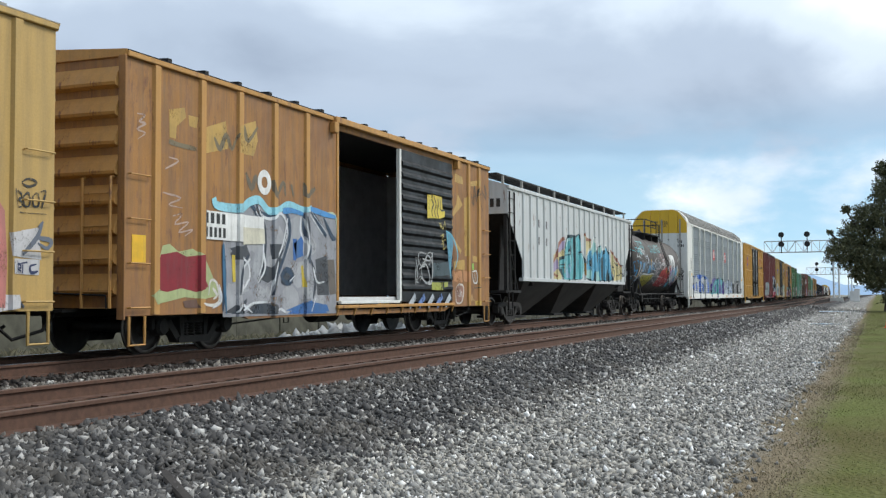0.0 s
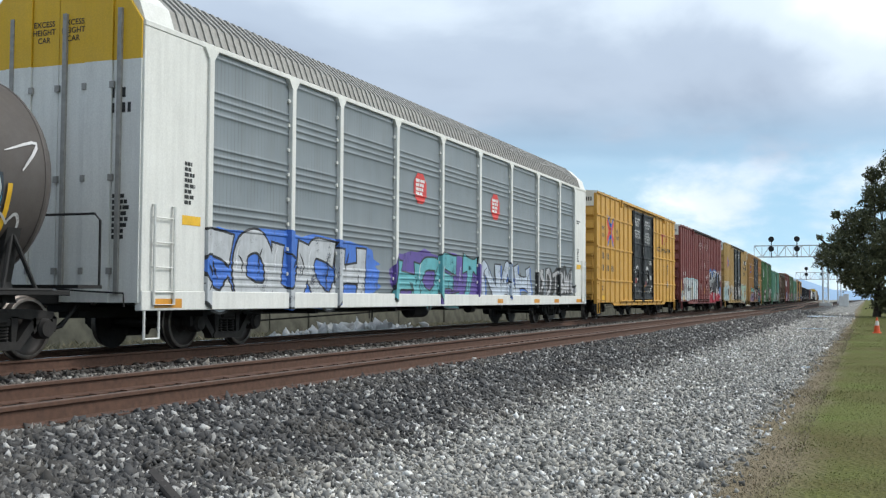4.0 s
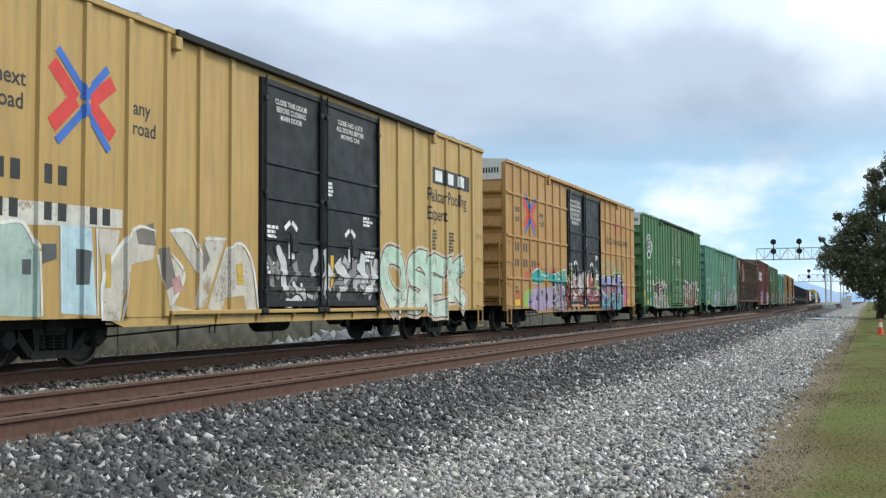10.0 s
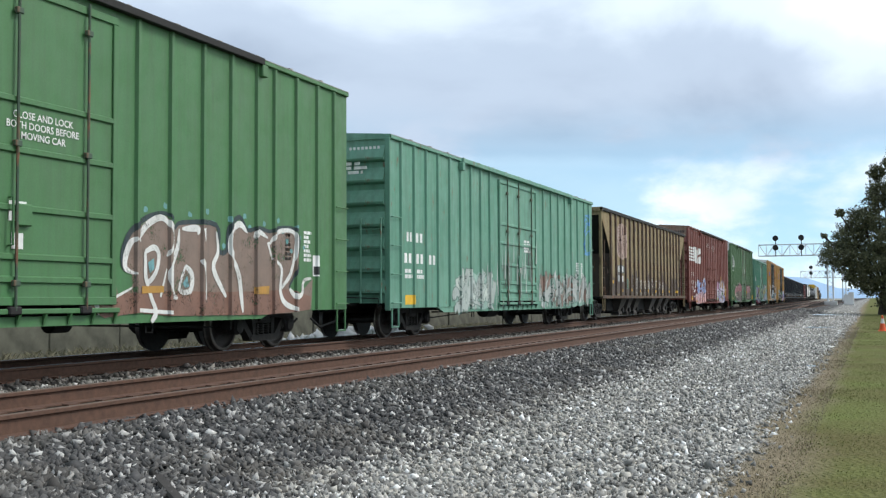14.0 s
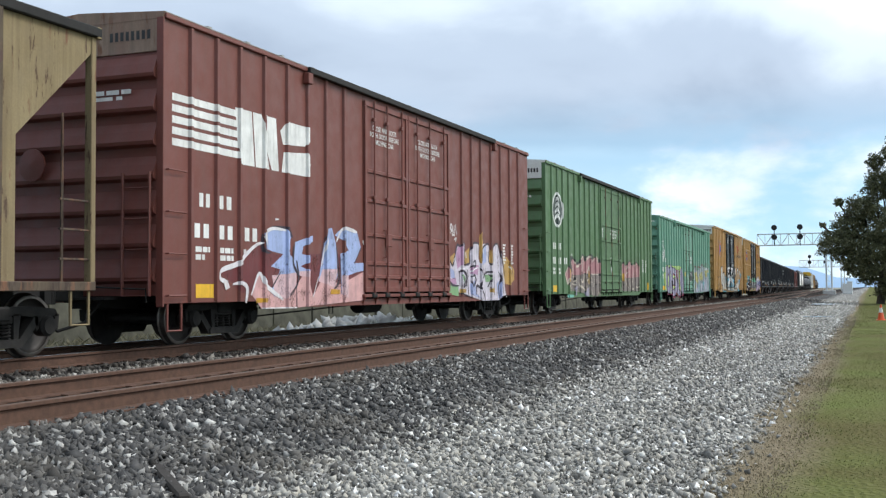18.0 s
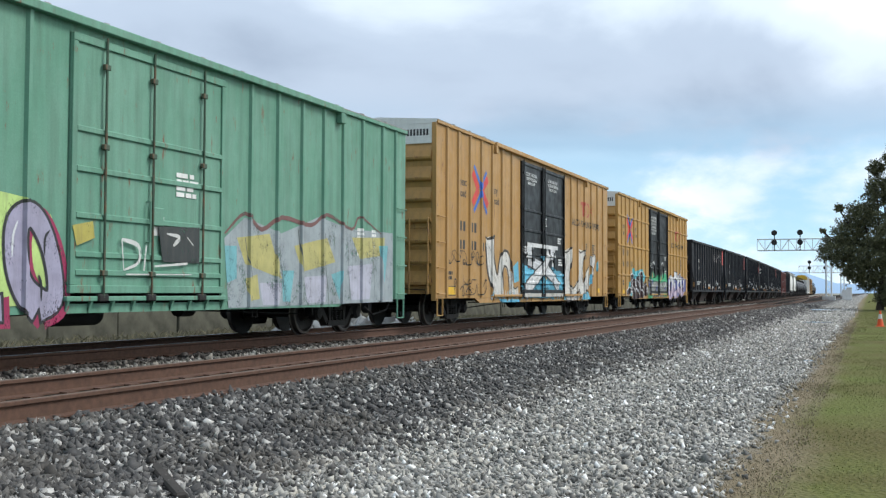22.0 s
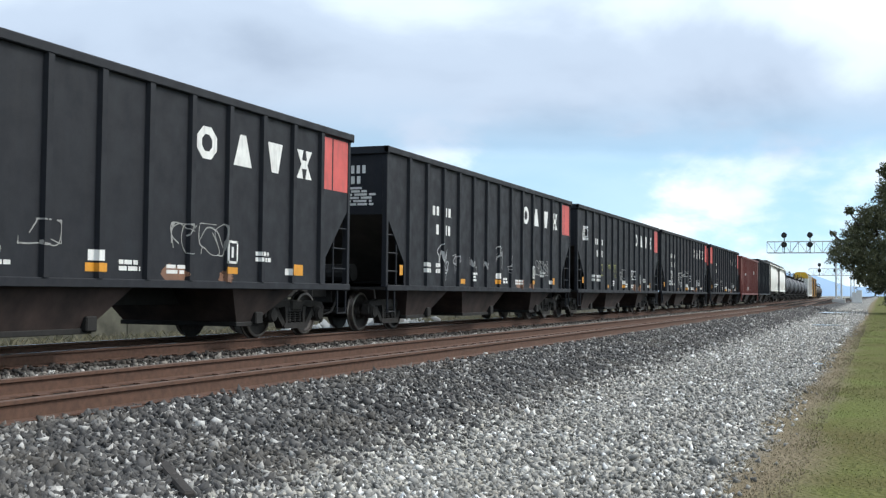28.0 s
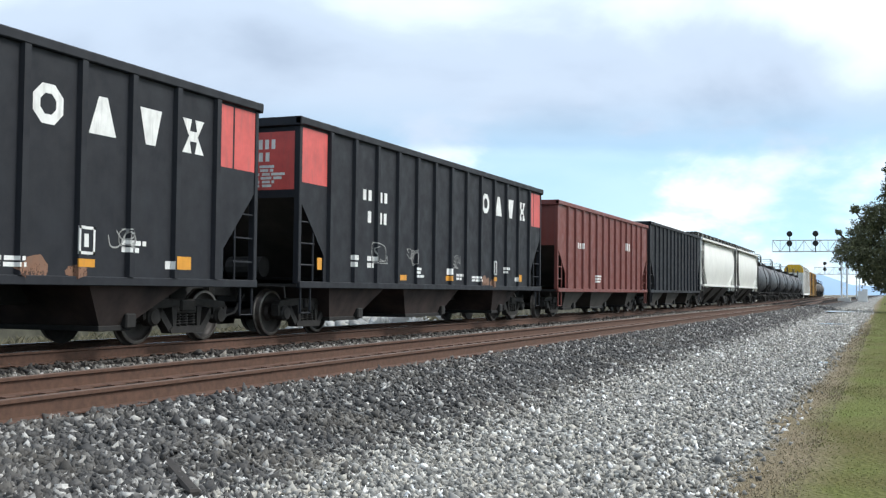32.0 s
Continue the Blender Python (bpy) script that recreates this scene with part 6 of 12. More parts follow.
# ---- the train, car by car ----
RED, BLUE = spray("red_mark", (0.60, 0.035, 0.03)), spray("blue_mark", (0.03, 0.13, 0.48))
CYAN, SKYBLUE, GREYP, LIGHT = (0.10, 0.50, 0.52), (0.06, 0.28, 0.62), (0.34, 0.35, 0.38), (0.70, 0.72, 0.74)
FADED_RED = spray("faded_red_mark", (0.42, 0.06, 0.035))
T60 = [0.72, 1.54, 2.42, 3.34, 4.25, 5.13, 6.05]
T60R = [12.95, 13.9, 14.9, 15.95, 16.95, 17.9]
DOOR_A, DOOR_M, DOOR_B = 6.95, 9.25, 11.92


def door_side(x=1.575):
    z0, z1 = 0.84, 4.92
    return Side(x + 0.029, [(DOOR_A + 0.07, 0.10, 0.032), (DOOR_M - 0.07, 0.10, 0.032), (DOOR_M + 0.07, 0.10, 0.032), (DOOR_B - 0.07, 0.10, 0.032)], [(z0 + (z1 - z0) * f, 0.06, 0.036) for f in (0.08, 0.15, 0.30, 0.48, 0.635)], 0.02)


def pool_boxcar(label, offset, body, rails, seed, dx=0.0, top=5.06, notice="two", ledge=(4.4, 14.4)):
    """A sixty-foot yellow boxcar with two black doors and its markings."""
    car, side = boxcar(label, offset, top=top, body=body, ribs=T60 + T60R, rails=rails, doors=((DOOR_A, DOOR_M, "rods", DOOR_BLACK), (DOOR_M, DOOR_B, "rods", DOOR_BLACK)), end_top=WHITE_CAR, track_span=(4.4, 15.0), ledge=ledge)
    rng = random.Random(seed)
    a = 1.86 + dx
    for k, (p, c) in enumerate((((0.0, 4.10, 0.46, 3.68), RED), ((0.0, 3.26, 0.46, 3.68), RED), ((1.24, 4.04, 0.74, 3.68), RED), ((1.24, 3.28, 0.74, 3.68), RED), ((0.1, 4.30, 0.64, 3.80), BLUE), ((0.1, 3.06, 0.64, 3.56), BLUE), ((1.12, 4.22, 0.58, 3.70), BLUE), ((1.16, 3.06, 0.6, 3.64), BLUE))):
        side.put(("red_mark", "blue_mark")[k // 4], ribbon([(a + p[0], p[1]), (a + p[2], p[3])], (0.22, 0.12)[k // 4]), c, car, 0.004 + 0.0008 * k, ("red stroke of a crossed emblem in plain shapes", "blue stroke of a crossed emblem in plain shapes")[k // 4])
    side.put("slogan", text_tris(["next", "load"], 0.86 + dx, 3.90, 0.30) + text_tris(["any", "road"], 3.55 + dx, 3.90, 0.30), STENCIL_BLACK, car, 0.004, "black slogan lettering")
    side.put("reporting_mark", bars(0.87 + dx, 1.42 + dx, 2.48, 2.74, 2) + bars(1.72 + dx, 2.28 + dx, 2.48, 2.74, 2), STENCIL_BLACK, car)
    side.put("number_mark", bars(0.87 + dx, 1.38 + dx, 2.00, 2.24, 2) + bars(1.72 + dx, 2.28 + dx, 2.00, 2.24, 2) + bars(2.62 + dx, 3.17 + dx, 2.00, 2.24, 2), STENCIL_BLACK, car)
    if not (notice == "short" and dx < 0):
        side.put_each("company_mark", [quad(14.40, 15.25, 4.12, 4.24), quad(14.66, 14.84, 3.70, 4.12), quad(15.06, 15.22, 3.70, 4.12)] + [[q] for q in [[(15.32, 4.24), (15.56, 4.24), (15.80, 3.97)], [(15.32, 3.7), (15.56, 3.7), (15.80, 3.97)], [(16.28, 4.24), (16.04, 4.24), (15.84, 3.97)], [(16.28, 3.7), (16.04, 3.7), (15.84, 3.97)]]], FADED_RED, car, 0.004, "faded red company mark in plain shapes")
    side.put("motto", text_tris(["Railcar Pooling", "Experts"], 14.75, 3.74, 0.46) if notice == "short" and not rails and dx < 0 else text_tris(["RAILCAR POOLING EXPERTS"], 12.98, 3.55, 0.34), STENCIL_BLACK, car, 0.004)
    side.put_each("data_lettering", [bar_lines(0.8, 1.35, 1.15, 1.40, 2, rng), bar_lines(16.2, 16.6, 2.1, 2.7, 7, rng), bar_lines(15.0, 15.4, 2.1, 2.7, 7, rng)], STENCIL_BLACK, car)
    side.put_each("yellow_label", [quad(0.82, 1.38, 0.80, 1.0), quad(16.9, 17.4, 0.85, 1.02)], LABEL_YELLOW, car)
    side.put("label_border", quad(0.80, 1.40, 0.775, 0.80) + quad(0.80, 1.40, 1.0, 1.02), STENCIL_BLACK, car)
    side.put("dark_frame", quad(15.9, 16.4, 1.45, 1.80), STENCIL_BLACK, car)
    side.put_each("white_card", [quad(15.96, 16.12, 1.5, 1.75), quad(16.2, 16.34, 1.55, 1.75)], STENCIL_WHITE, car, 0.007)
    ds = door_side()
    left = ["CLOSE THIS DOOR", "BEFORE CLOSING", "MAIN DOOR", "", "CIERRE ESTA PUERTA", "ANTES DE CERRAR", "LA PUERTA PRINCIPAL"]
    right = ["CLOSE AND LOCK", "BOTH DOORS BEFORE", "MOVING CAR", "", "CIERRE Y PONGA", "SEGURO EN AMBAS", "PUERTAS ANTES DE", "MOVER EL CARRO"]
    if notice == "short":
        left, right = left[:3], ["CLOSE AND LOCK", "ALL DOORS BEFORE", "MOVING CAR"]
    if notice == "one":
        left, right = ["CERRAR Y BLOQUEAR", "AMBAS PUERTAS ANTES", "DE MOVER EL CARRO", "CLOSE AND LOCK", "BOTH DOORS BEFORE", "MOVING CAR"], []
    size = 0.155 if notice == "one" else 0.138
    for u, lines in ((8.05, left), (10.5, right)):
        if lines:
            ds.put("door_notice", text_tris(lines, u, 4.62, size, "mid"), STENCIL_WHITE, car, 0.005, "white door notice lettering")
    small = [bar_lines(7.15, 7.6, 2.05, 2.3, 3, rng), bar_lines(7.15, 7.55, 1.4, 1.65, 3, rng), bar_lines(11.1, 11.6, 2.5, 2.72, 3, rng), bar_lines(9.5, 9.8, 3.0, 3.3, 4, rng), bar_lines(11.2, 11.7, 1.75, 2.0, 3, rng), bar_lines(11.3, 11.6, 1.2, 1.5, 3, rng)]
    for u in (8.05, 10.5):
        small += [ribbon([(u - 0.24, 2.27), (u - 0.04, 2.40)], 0.09), ribbon([(u + 0.03, 2.40), (u + 0.22, 2.27)], 0.09), quad(u - 0.1, u + 0.12, 1.72, 2.05), quad(u + 0.35, u + 0.42, 1.1, 1.28), quad(u - 0.25, u - 0.2, 1.15, 1.25)]
    ds.put_each("door_label", small, STENCIL_WHITE, car, 0.005)
    ds.put_each("red_label", [quad(7.65, 7.78, 1.6, 1.82), quad(10.1, 10.2, 1.5, 1.7)], RED, car, 0.006)
    ds.put("yellow_strip", quad(9.62, 9.74, 1.2, 1.85), LABEL_YELLOW, car, 0.006)
    end_flat(car, bars(0.45, 1.42, 4.76, 4.92, 11), STENCIL_BLACK, 0.036, "end_lettering")
    return car, side, ds


# a pale yellow boxcar at the head
car, side = boxcar("pale yellow boxcar with graffiti near its end", -4.45, 15.6, 4.40, 0.72, YELLOW_PALE, ribs=[0.8, 2, 3.1, 4.2, 5.3, 10.6, 11.7, 12.8, 14.0, 14.9], doors=((6.3, 9.4, "rods", YELLOW_PALE),), rib_w=0.13)
graffiti(side, car, "OX", 11.6, 14.6, 0.75, 2.0, (0.50, 0.50, 0.52), (0.55, 0.14, 0.13), cloud=(0.30, 0.10, 0.16), seed=3)
daubs(side, car, ["14.81,1.70 15.31,1.79 15.37,1.38 14.83,1.41", "14.65,0.93 14.95,0.93 15.00,0.77 14.66,0.72", "14.85,1.38 15.34,1.38 15.33,1.18 14.86,1.19"], (0.5, 0.49, 0.5), 0.008, "greyish white sprayed patch")
daubs(side, car, ["14.63,2.09 14.73,1.97 14.78,1.36 14.76,0.77 14.66,0.77"], (0.46, 0.17, 0.15), 0.009)
brush(side, car, ["15.04,1.43 15.28,1.66 15.39,1.87", "15.28,1.66 15.54,1.63 15.47,1.53 15.30,1.59", "15.39,1.87 15.31,1.79", "14.98,0.88 15.07,0.77"], 0.06, (0.12, 0.14, 0.18), 0.011)
brush(side, car, ["14.91,1.33 14.91,1.20", "14.91,1.32 14.99,1.28 14.92,1.25 15.00,1.20", "15.04,1.31 15.04,1.20", "14.99,1.32 15.12,1.34", "15.28,1.32 15.17,1.29 15.19,1.21 15.31,1.23"], 0.035, (0.03, 0.04, 0.1), 0.012)
brush(side, car, ["14.86,2.25 14.90,2.02", "14.89,2.23 14.99,2.16 14.91,2.12 15.02,2.06 14.91,2.02", "15.04,2.17 15.13,2.22 15.15,2.07 15.06,2.05 15.04,2.17", "15.20,2.18 15.29,2.23 15.31,2.08 15.22,2.06 15.20,2.18", "15.34,2.25 15.43,2.26 15.36,2.04", "14.99,2.34 15.13,2.40 15.27,2.36 15.13,2.30 14.99,2.34", "14.93,1.96 15.45,1.97"], 0.03, (0.03, 0.03, 0.03), 0.01)

# the rusty ochre boxcar with one door open
car, side = boxcar("rusty ochre boxcar with an open side door and grey graffiti", 12.57, 15.6, 4.36, 0.62, RUST_BOX, RUST_RIB, ribs=[0.70, 1.88, 2.98, 4.12, 5.28, 13.95, 14.75], rib_w=0.13, doors=((6.52, 9.49, "open", DOOR_BLACK), (9.49, 12.77, "corrugated", DOOR_BLACK)), end_ribs=8, seam_roof=True, track_span=(6.3, 13.0), deep=0.52)
part("door_edge", MB().box(1.56, 1.65, 9.42, 9.52, 0.78, 4.2, 0.01), WHITE_CAR, car, "white edge of the sliding door")
part("door_sill_edge", MB().box(1.58, 1.66, 6.56, 9.42, 0.74, 0.80, 0.008), WHITE_CAR, car, "white edge below the open doorway")
part("door_lintel", MB().box(1.54, 1.60, 6.5, 6.58, 0.8, 4.22, 0.008), RUST_RIB, car)
shapes(side, car, "graffiti_field", ["2.5,0.56 6.5,0.56 6.5,2.44 6.0,2.46 5.4,2.54 4.6,2.54 3.9,2.38 3.5,2.52 3.0,2.36 2.5,2.36"], (0.27, 0.275, 0.30), 0.004, "broad grey field of an abstract graffiti piece")
side.put("graffiti_mist", sum([blob(2.6 + 0.3 * k, 3.0 + 0.33 * k, 0.62 + 0.5 * ((k * 7) % 3), 1.1 + 0.5 * ((k * 7) % 3), random.Random(k), 14, 0.3) for k in range(11)], []), sprayed((0.35, 0.355, 0.375)), car, 0.0055)
strokes(side, car, "graffiti_stroke", ["2.49,1.75 2.54,1.18 2.50,0.66", "3.01,2.37 3.26,2.50 3.49,2.35 3.50,2.10", "3.52,2.54 3.61,2.36 4.01,2.32 4.34,2.46 4.57,2.38 4.67,2.09 4.53,1.74 4.25,1.30", "5.17,2.45 5.17,2.12 5.43,1.83 5.32,1.52", "5.37,2.59 5.69,2.35 6.07,2.06", "5.96,2.42 6.29,2.08 6.46,2.03", "4.34,1.26 4.53,1.38 4.77,1.29 4.58,1.14 4.34,1.26"], 0.10, (0.02, 0.045, 0.085), 0.009, "dark blue outline of a graffiti piece", 0.5)
strokes(side, car, "graffiti_light", ["3.56,2.48 3.69,2.31 3.99,2.27 4.29,2.39 4.48,2.30 4.57,2.09 4.42,1.74", "5.07,2.41 5.05,2.11 5.27,1.82 5.17,1.57", "5.29,2.53 5.93,2.08", "3.02,1.55 3.24,1.47 3.30,1.24 3.10,1.01", "3.57,1.13 3.80,1.39 3.74,1.71", "3.93,1.11 3.93,0.83", "2.38,1.10 2.44,0.83 2.19,0.71", "5.53,1.45 5.69,1.17 5.99,1.18", "3.11,0.66 3.40,0.78 3.84,0.80", "5.48,0.61 5.64,0.87"], 0.05, (0.62, 0.64, 0.66), 0.012, "white highlight of a graffiti piece")
shapes(side, car, "graffiti_shard", ["2.69,1.70 3.10,1.76 3.31,1.61 3.02,1.51", "3.97,1.82 4.38,1.84 4.29,1.59 4.01,1.61", "3.70,1.41 3.94,1.41 3.84,1.27 3.66,1.25", "2.74,0.61 3.23,0.87 3.15,0.60", "3.27,0.60 3.53,0.76 4.02,0.76 4.11,0.59"], (0.035, 0.045, 0.06), 0.0075)
shapes(side, car, "graffiti_shard", ["5.75,1.60 6.40,1.62 6.48,0.95 6.24,0.92"], (0.12, 0.10, 0.085), 0.0072)
shapes(side, car, "graffiti_shard", ["4.58,0.58 5.07,0.74 5.48,0.82 6.13,0.57", "4.77,1.95 4.92,1.96 4.89,1.56 4.79,1.56", "5.05,2.01 5.17,2.02 5.13,1.67 5.03,1.66"], (0.03, 0.12, 0.36), 0.0085)
shapes(side, car, "graffiti_bar", ["2.75,1.59 2.85,1.59 2.87,1.14 2.78,1.14", "5.07,1.47 5.15,1.47 5.23,1.07 5.13,1.07"], (0.55, 0.42, 0.05), 0.0105)
strokes(side, car, "graffiti_edge", ["2.22,2.50 2.33,2.38 3.01,2.39 3.30,2.52 3.61,2.57 3.92,2.41 4.29,2.46 4.62,2.58 5.17,2.52 5.48,2.57"], 0.13, (0.26, 0.56, 0.66), 0.011, "pale cyan upper edge of a graffiti piece", 1.0)
strokes(side, car, "graffiti_edge", ["5.4,2.56 6.01,2.49 6.46,2.46", "4.4,2.44 4.75,2.47 5.15,2.43"], 0.10, (0.06, 0.24, 0.52), 0.0135, "blue upper edge of a graffiti piece", 0.8)
daubs(side, car, ["2.71,1.61 2.89,1.75 3.07,1.69 3.19,1.80 3.32,1.60 3.01,1.52 2.77,1.51", "3.64,1.20 3.79,1.44 4.03,1.41 4.17,1.63 4.45,1.56 4.24,1.27 3.90,1.13", "2.54,0.63 2.89,0.76 3.14,0.62", "3.20,0.62 3.45,0.77 4.04,0.78 4.38,0.67 4.17,0.58", "4.03,1.55 4.33,1.63 4.33,1.84 4.03,1.80", "4.33,1.28 4.66,1.39 4.80,1.14 4.52,1.10", "5.63,1.60 6.11,1.69 6.19,0.92 5.71,0.92"], (0.05, 0.055, 0.065), 0.0076)
daubs(side, car, ["3.38,2.35 3.70,2.23 3.79,1.54 3.57,1.13 3.38,1.26 3.51,1.81", "4.66,2.29 5.17,2.47 5.40,1.89 5.02,1.65 4.73,1.86", "2.77,1.38 3.25,1.53 3.28,0.99 2.89,0.92", "5.17,1.29 5.63,1.22 5.55,0.85 5.10,0.85"], (0.33, 0.34, 0.36), 0.0062)
daubs(side, car, ["4.80,1.86 5.05,1.99 5.17,1.66 4.90,1.59", "4.52,0.64 5.32,0.81 6.11,0.73 6.19,0.60"], (0.04, 0.13, 0.33), 0.0088)
brush(side, car, ["3.57,2.36 3.79,2.10 3.79,1.54 3.64,1.13", "4.65,2.33 4.47,1.85 4.24,1.49 4.04,0.92", "5.24,2.40 5.40,1.89 5.25,1.59", "2.95,0.92 3.03,1.35 3.28,1.60", "4.52,1.35 4.38,1.17 4.66,1.14 4.80,1.28", "5.47,1.59 5.63,1.22 5.55,0.85"], 0.075, (0.02, 0.03, 0.05), 0.0092)
brush(side, car, ["3.50,2.37 3.72,2.09 3.73,1.54 3.57,1.20", "4.58,2.32 4.42,1.85 4.17,1.48 3.97,0.92", "5.17,2.36 5.32,1.89 5.20,1.59", "3.01,0.99 3.10,1.36 3.32,1.54", "4.17,0.61 4.34,0.67 4.52,0.60", "5.47,2.50 6.11,2.11", "2.89,0.63 3.07,0.76 3.39,0.62", "4.66,1.17 4.85,1.28"], 0.045, (0.62, 0.64, 0.66), 0.0122)
brush(side, car, ["5.87,2.48 6.44,2.48 6.52,1.94"], 0.06, (0.42, 0.5, 0.36), 0.012)
brush(side, car, ["2.51,1.77 2.54,1.12 2.60,0.61"], 0.07, (0.03, 0.12, 0.22), 0.012)
side.put("graffiti_ring", octagon(3.78, 2.9, 0.42, 0.42, 0.45, 20), STENCIL_WHITE, car, 0.008, "white sprayed ring")
daubs(side, car, ["0.82,1.51 0.89,1.67 1.06,1.70 1.29,1.59 1.65,1.65 1.97,1.55 2.29,1.11 2.42,0.92 1.98,0.86 1.45,0.89 1.05,0.83 0.71,0.78 0.61,0.92 0.80,1.04"], (0.37, 0.42, 0.2), 0.004, "pale green ragged edge of a red block")
daubs(side, car, ["0.84,1.53 1.24,1.59 1.49,1.52 1.99,1.57 2.02,1.36 1.95,1.24 2.09,1.06 1.76,0.97 1.36,1.03 1.00,0.97 0.80,1.00 0.77,1.28"], (0.225, 0.012, 0.022), 0.006, "dark red sprayed block")
brush(side, car, ["1.89,0.79 2.25,0.76 2.40,0.86 2.31,1.12 2.14,1.15 2.09,0.92", "2.20,1.04 2.33,0.92 2.22,0.86"], 0.05, (0.62, 0.6, 0.55), 0.008)
daubs(side, car, ["1.40,0.83 1.76,0.86 1.82,0.72 1.45,0.73"], (0.13, 0.07, 0.05), 0.008)
side.put("number_plate_panel", quad(1.95, 3.75, 1.82, 2.28), STENCIL_WHITE, car, 0.020)
side.put("number_mark", bars(1.96, 2.6, 2.08, 2.25, 4) + bars(1.96, 2.6, 1.86, 2.02, 5), STENCIL_BLACK, car, 0.023)
daubs(side, car, ["1.03,3.75 1.42,3.84 1.46,3.69 1.22,3.52 1.20,3.32 1.04,3.33", "1.52,3.74 1.79,3.74 1.74,3.56 1.55,3.57", "2.01,3.62 2.57,3.80 2.64,3.35 2.01,3.20", "2.93,3.77 3.49,3.94 3.56,3.60 3.43,3.32 2.94,3.32"], (0.44, 0.275, 0.07), 0.003, "faded ochre patch over older paint")
brush(side, car, ["2.23,3.49 2.40,3.32 2.58,3.57 2.75,3.36 2.93,3.65", "3.12,3.81 3.24,3.56 3.56,3.84", "1.02,3.26 1.27,3.24 1.74,3.23"], 0.09, (0.16, 0.125, 0.07), 0.0045)
brush(side, car, ["3.18,3.01 3.37,2.76 3.50,2.97 3.63,2.71", "4.03,2.96 4.16,2.69 4.44,2.96 4.51,2.72", "4.72,2.95 4.80,2.74", "5.17,3.03 5.24,2.78 5.63,2.96"], 0.1, (0.14, 0.11, 0.07), 0.0045)
brush(side, car, ["0.26,3.57 0.44,3.57 0.31,3.46 0.46,3.45 0.26,3.34 0.45,3.31 0.28,3.20", "0.88,2.47 1.33,2.42 1.03,2.30 1.38,2.27", "1.13,2.13 1.38,2.18 1.18,2.01 1.54,2.06 1.28,1.89 1.65,1.95 1.44,1.84", "1.02,3.02 1.27,2.99 0.93,2.83"], 0.03, (0.42, 0.3, 0.24), 0.0045)
daubs(side, car, ["3.00,2.07 3.76,2.08 3.79,1.82 3.01,1.77"], (0.58, 0.55, 0.44), 0.021)
for k in range(5):
    side.put("sill_stripe", ribbon([(10.0 + 0.55 * k, 0.66), (10.35 + 0.55 * k, 0.90)], 0.16), sprayed(((0.42, 0.46, 0.50), (0.12, 0.2, 0.42))[k % 2]), car, 0.05)
side.put_each("yellow_label", [quad(0.16, 0.48, 1.40, 1.80), quad(8.4, 9.0, 0.66, 0.78)], LABEL_YELLOW, car, 0.006)
odoor = Side(1.575 + 0.075)
daubs(odoor, car, ["11.00,3.30 11.38,3.33 11.92,3.31 11.96,3.04 12.13,3.01 12.11,2.84 11.82,2.78 11.47,2.77 11.01,2.74"], (0.6, 0.46, 0.06), 0.004, "yellow sprayed bubble letters")
brush(odoor, car, ["11.23,3.21 11.38,3.10 11.27,2.93 11.35,2.78", "11.42,3.29 11.54,3.09 11.45,2.92 11.54,2.78", "11.65,3.25 11.70,3.11 11.62,2.92 11.72,2.78", "11.82,3.26 11.84,3.00 12.13,3.01", "11.08,3.23 11.12,2.96"], 0.045, (0.03, 0.03, 0.02), 0.006)
brush(odoor, car, ["11.74,2.69 11.87,2.55 11.83,2.67 11.99,2.53 12.11,2.73 12.19,2.55", "11.83,2.35 12.04,2.40 11.92,2.23 12.19,2.30", "11.88,2.14 12.04,2.21 12.00,2.04 12.21,2.11"], 0.03, (0.52, 0.42, 0.12), 0.005)
daubs(odoor, car, ["12.20,2.47 12.60,2.42 12.69,2.20 12.56,1.80 12.48,1.30 12.35,1.74"], (0.1, 0.26, 0.36), 0.005)
brush(odoor, car, ["12.20,2.50 12.64,2.37 12.97,2.00 12.93,1.77 12.75,1.53", "12.46,2.47 12.43,1.96 12.53,1.30", "12.25,2.45 12.34,2.18"], 0.055, (0.1, 0.36, 0.48), 0.007)
daubs(odoor, car, ["11.26,1.22 11.97,1.22 11.98,1.03 11.27,1.04", "12.06,1.23 12.31,1.24 12.31,1.13 12.06,1.10"], (0.34, 0.36, 0.07), 0.005)
daubs(odoor, car, ["11.26,1.68 12.48,1.74 12.48,1.41 11.26,1.35"], (0.05, 0.075, 0.085), 0.003)
odoor.put("tag", scrawl(10.3, 11.3, 1.2, 1.9, random.Random(2), 4, 0.035), sprayed((0.35, 0.36, 0.36)), car)
daubs(side, car, ["12.86,2.39 13.47,2.06 13.40,1.97 12.87,2.30", "13.20,3.53 13.55,3.25 12.86,2.90 12.85,3.02 13.11,3.25", "12.70,3.25 12.79,3.27 12.84,2.56 12.72,2.55", "13.65,3.44 13.95,3.49 13.97,1.94 13.69,1.92", "12.90,1.77 13.67,1.83 13.69,1.57 12.90,1.57", "14.29,1.96 14.62,1.94 14.62,1.79 14.29,1.80", "13.01,4.02 13.54,3.97 13.59,3.79 13.01,3.79", "14.00,3.89 14.82,4.02 14.82,3.86 14.05,3.78"], (0.46, 0.285, 0.07), 0.003, "faded ochre patch over older paint")
daubs(side, car, ["12.91,1.54 13.48,1.53 13.53,1.24 12.91,1.25", "13.57,1.56 13.98,1.52 13.98,1.25 13.60,1.27"], (0.46, 0.215, 0.09), 0.0035)
daubs(side, car, ["14.44,0.76 14.92,0.76 14.92,0.63 14.47,0.64"], (0.5, 0.33, 0.05), 0.004)
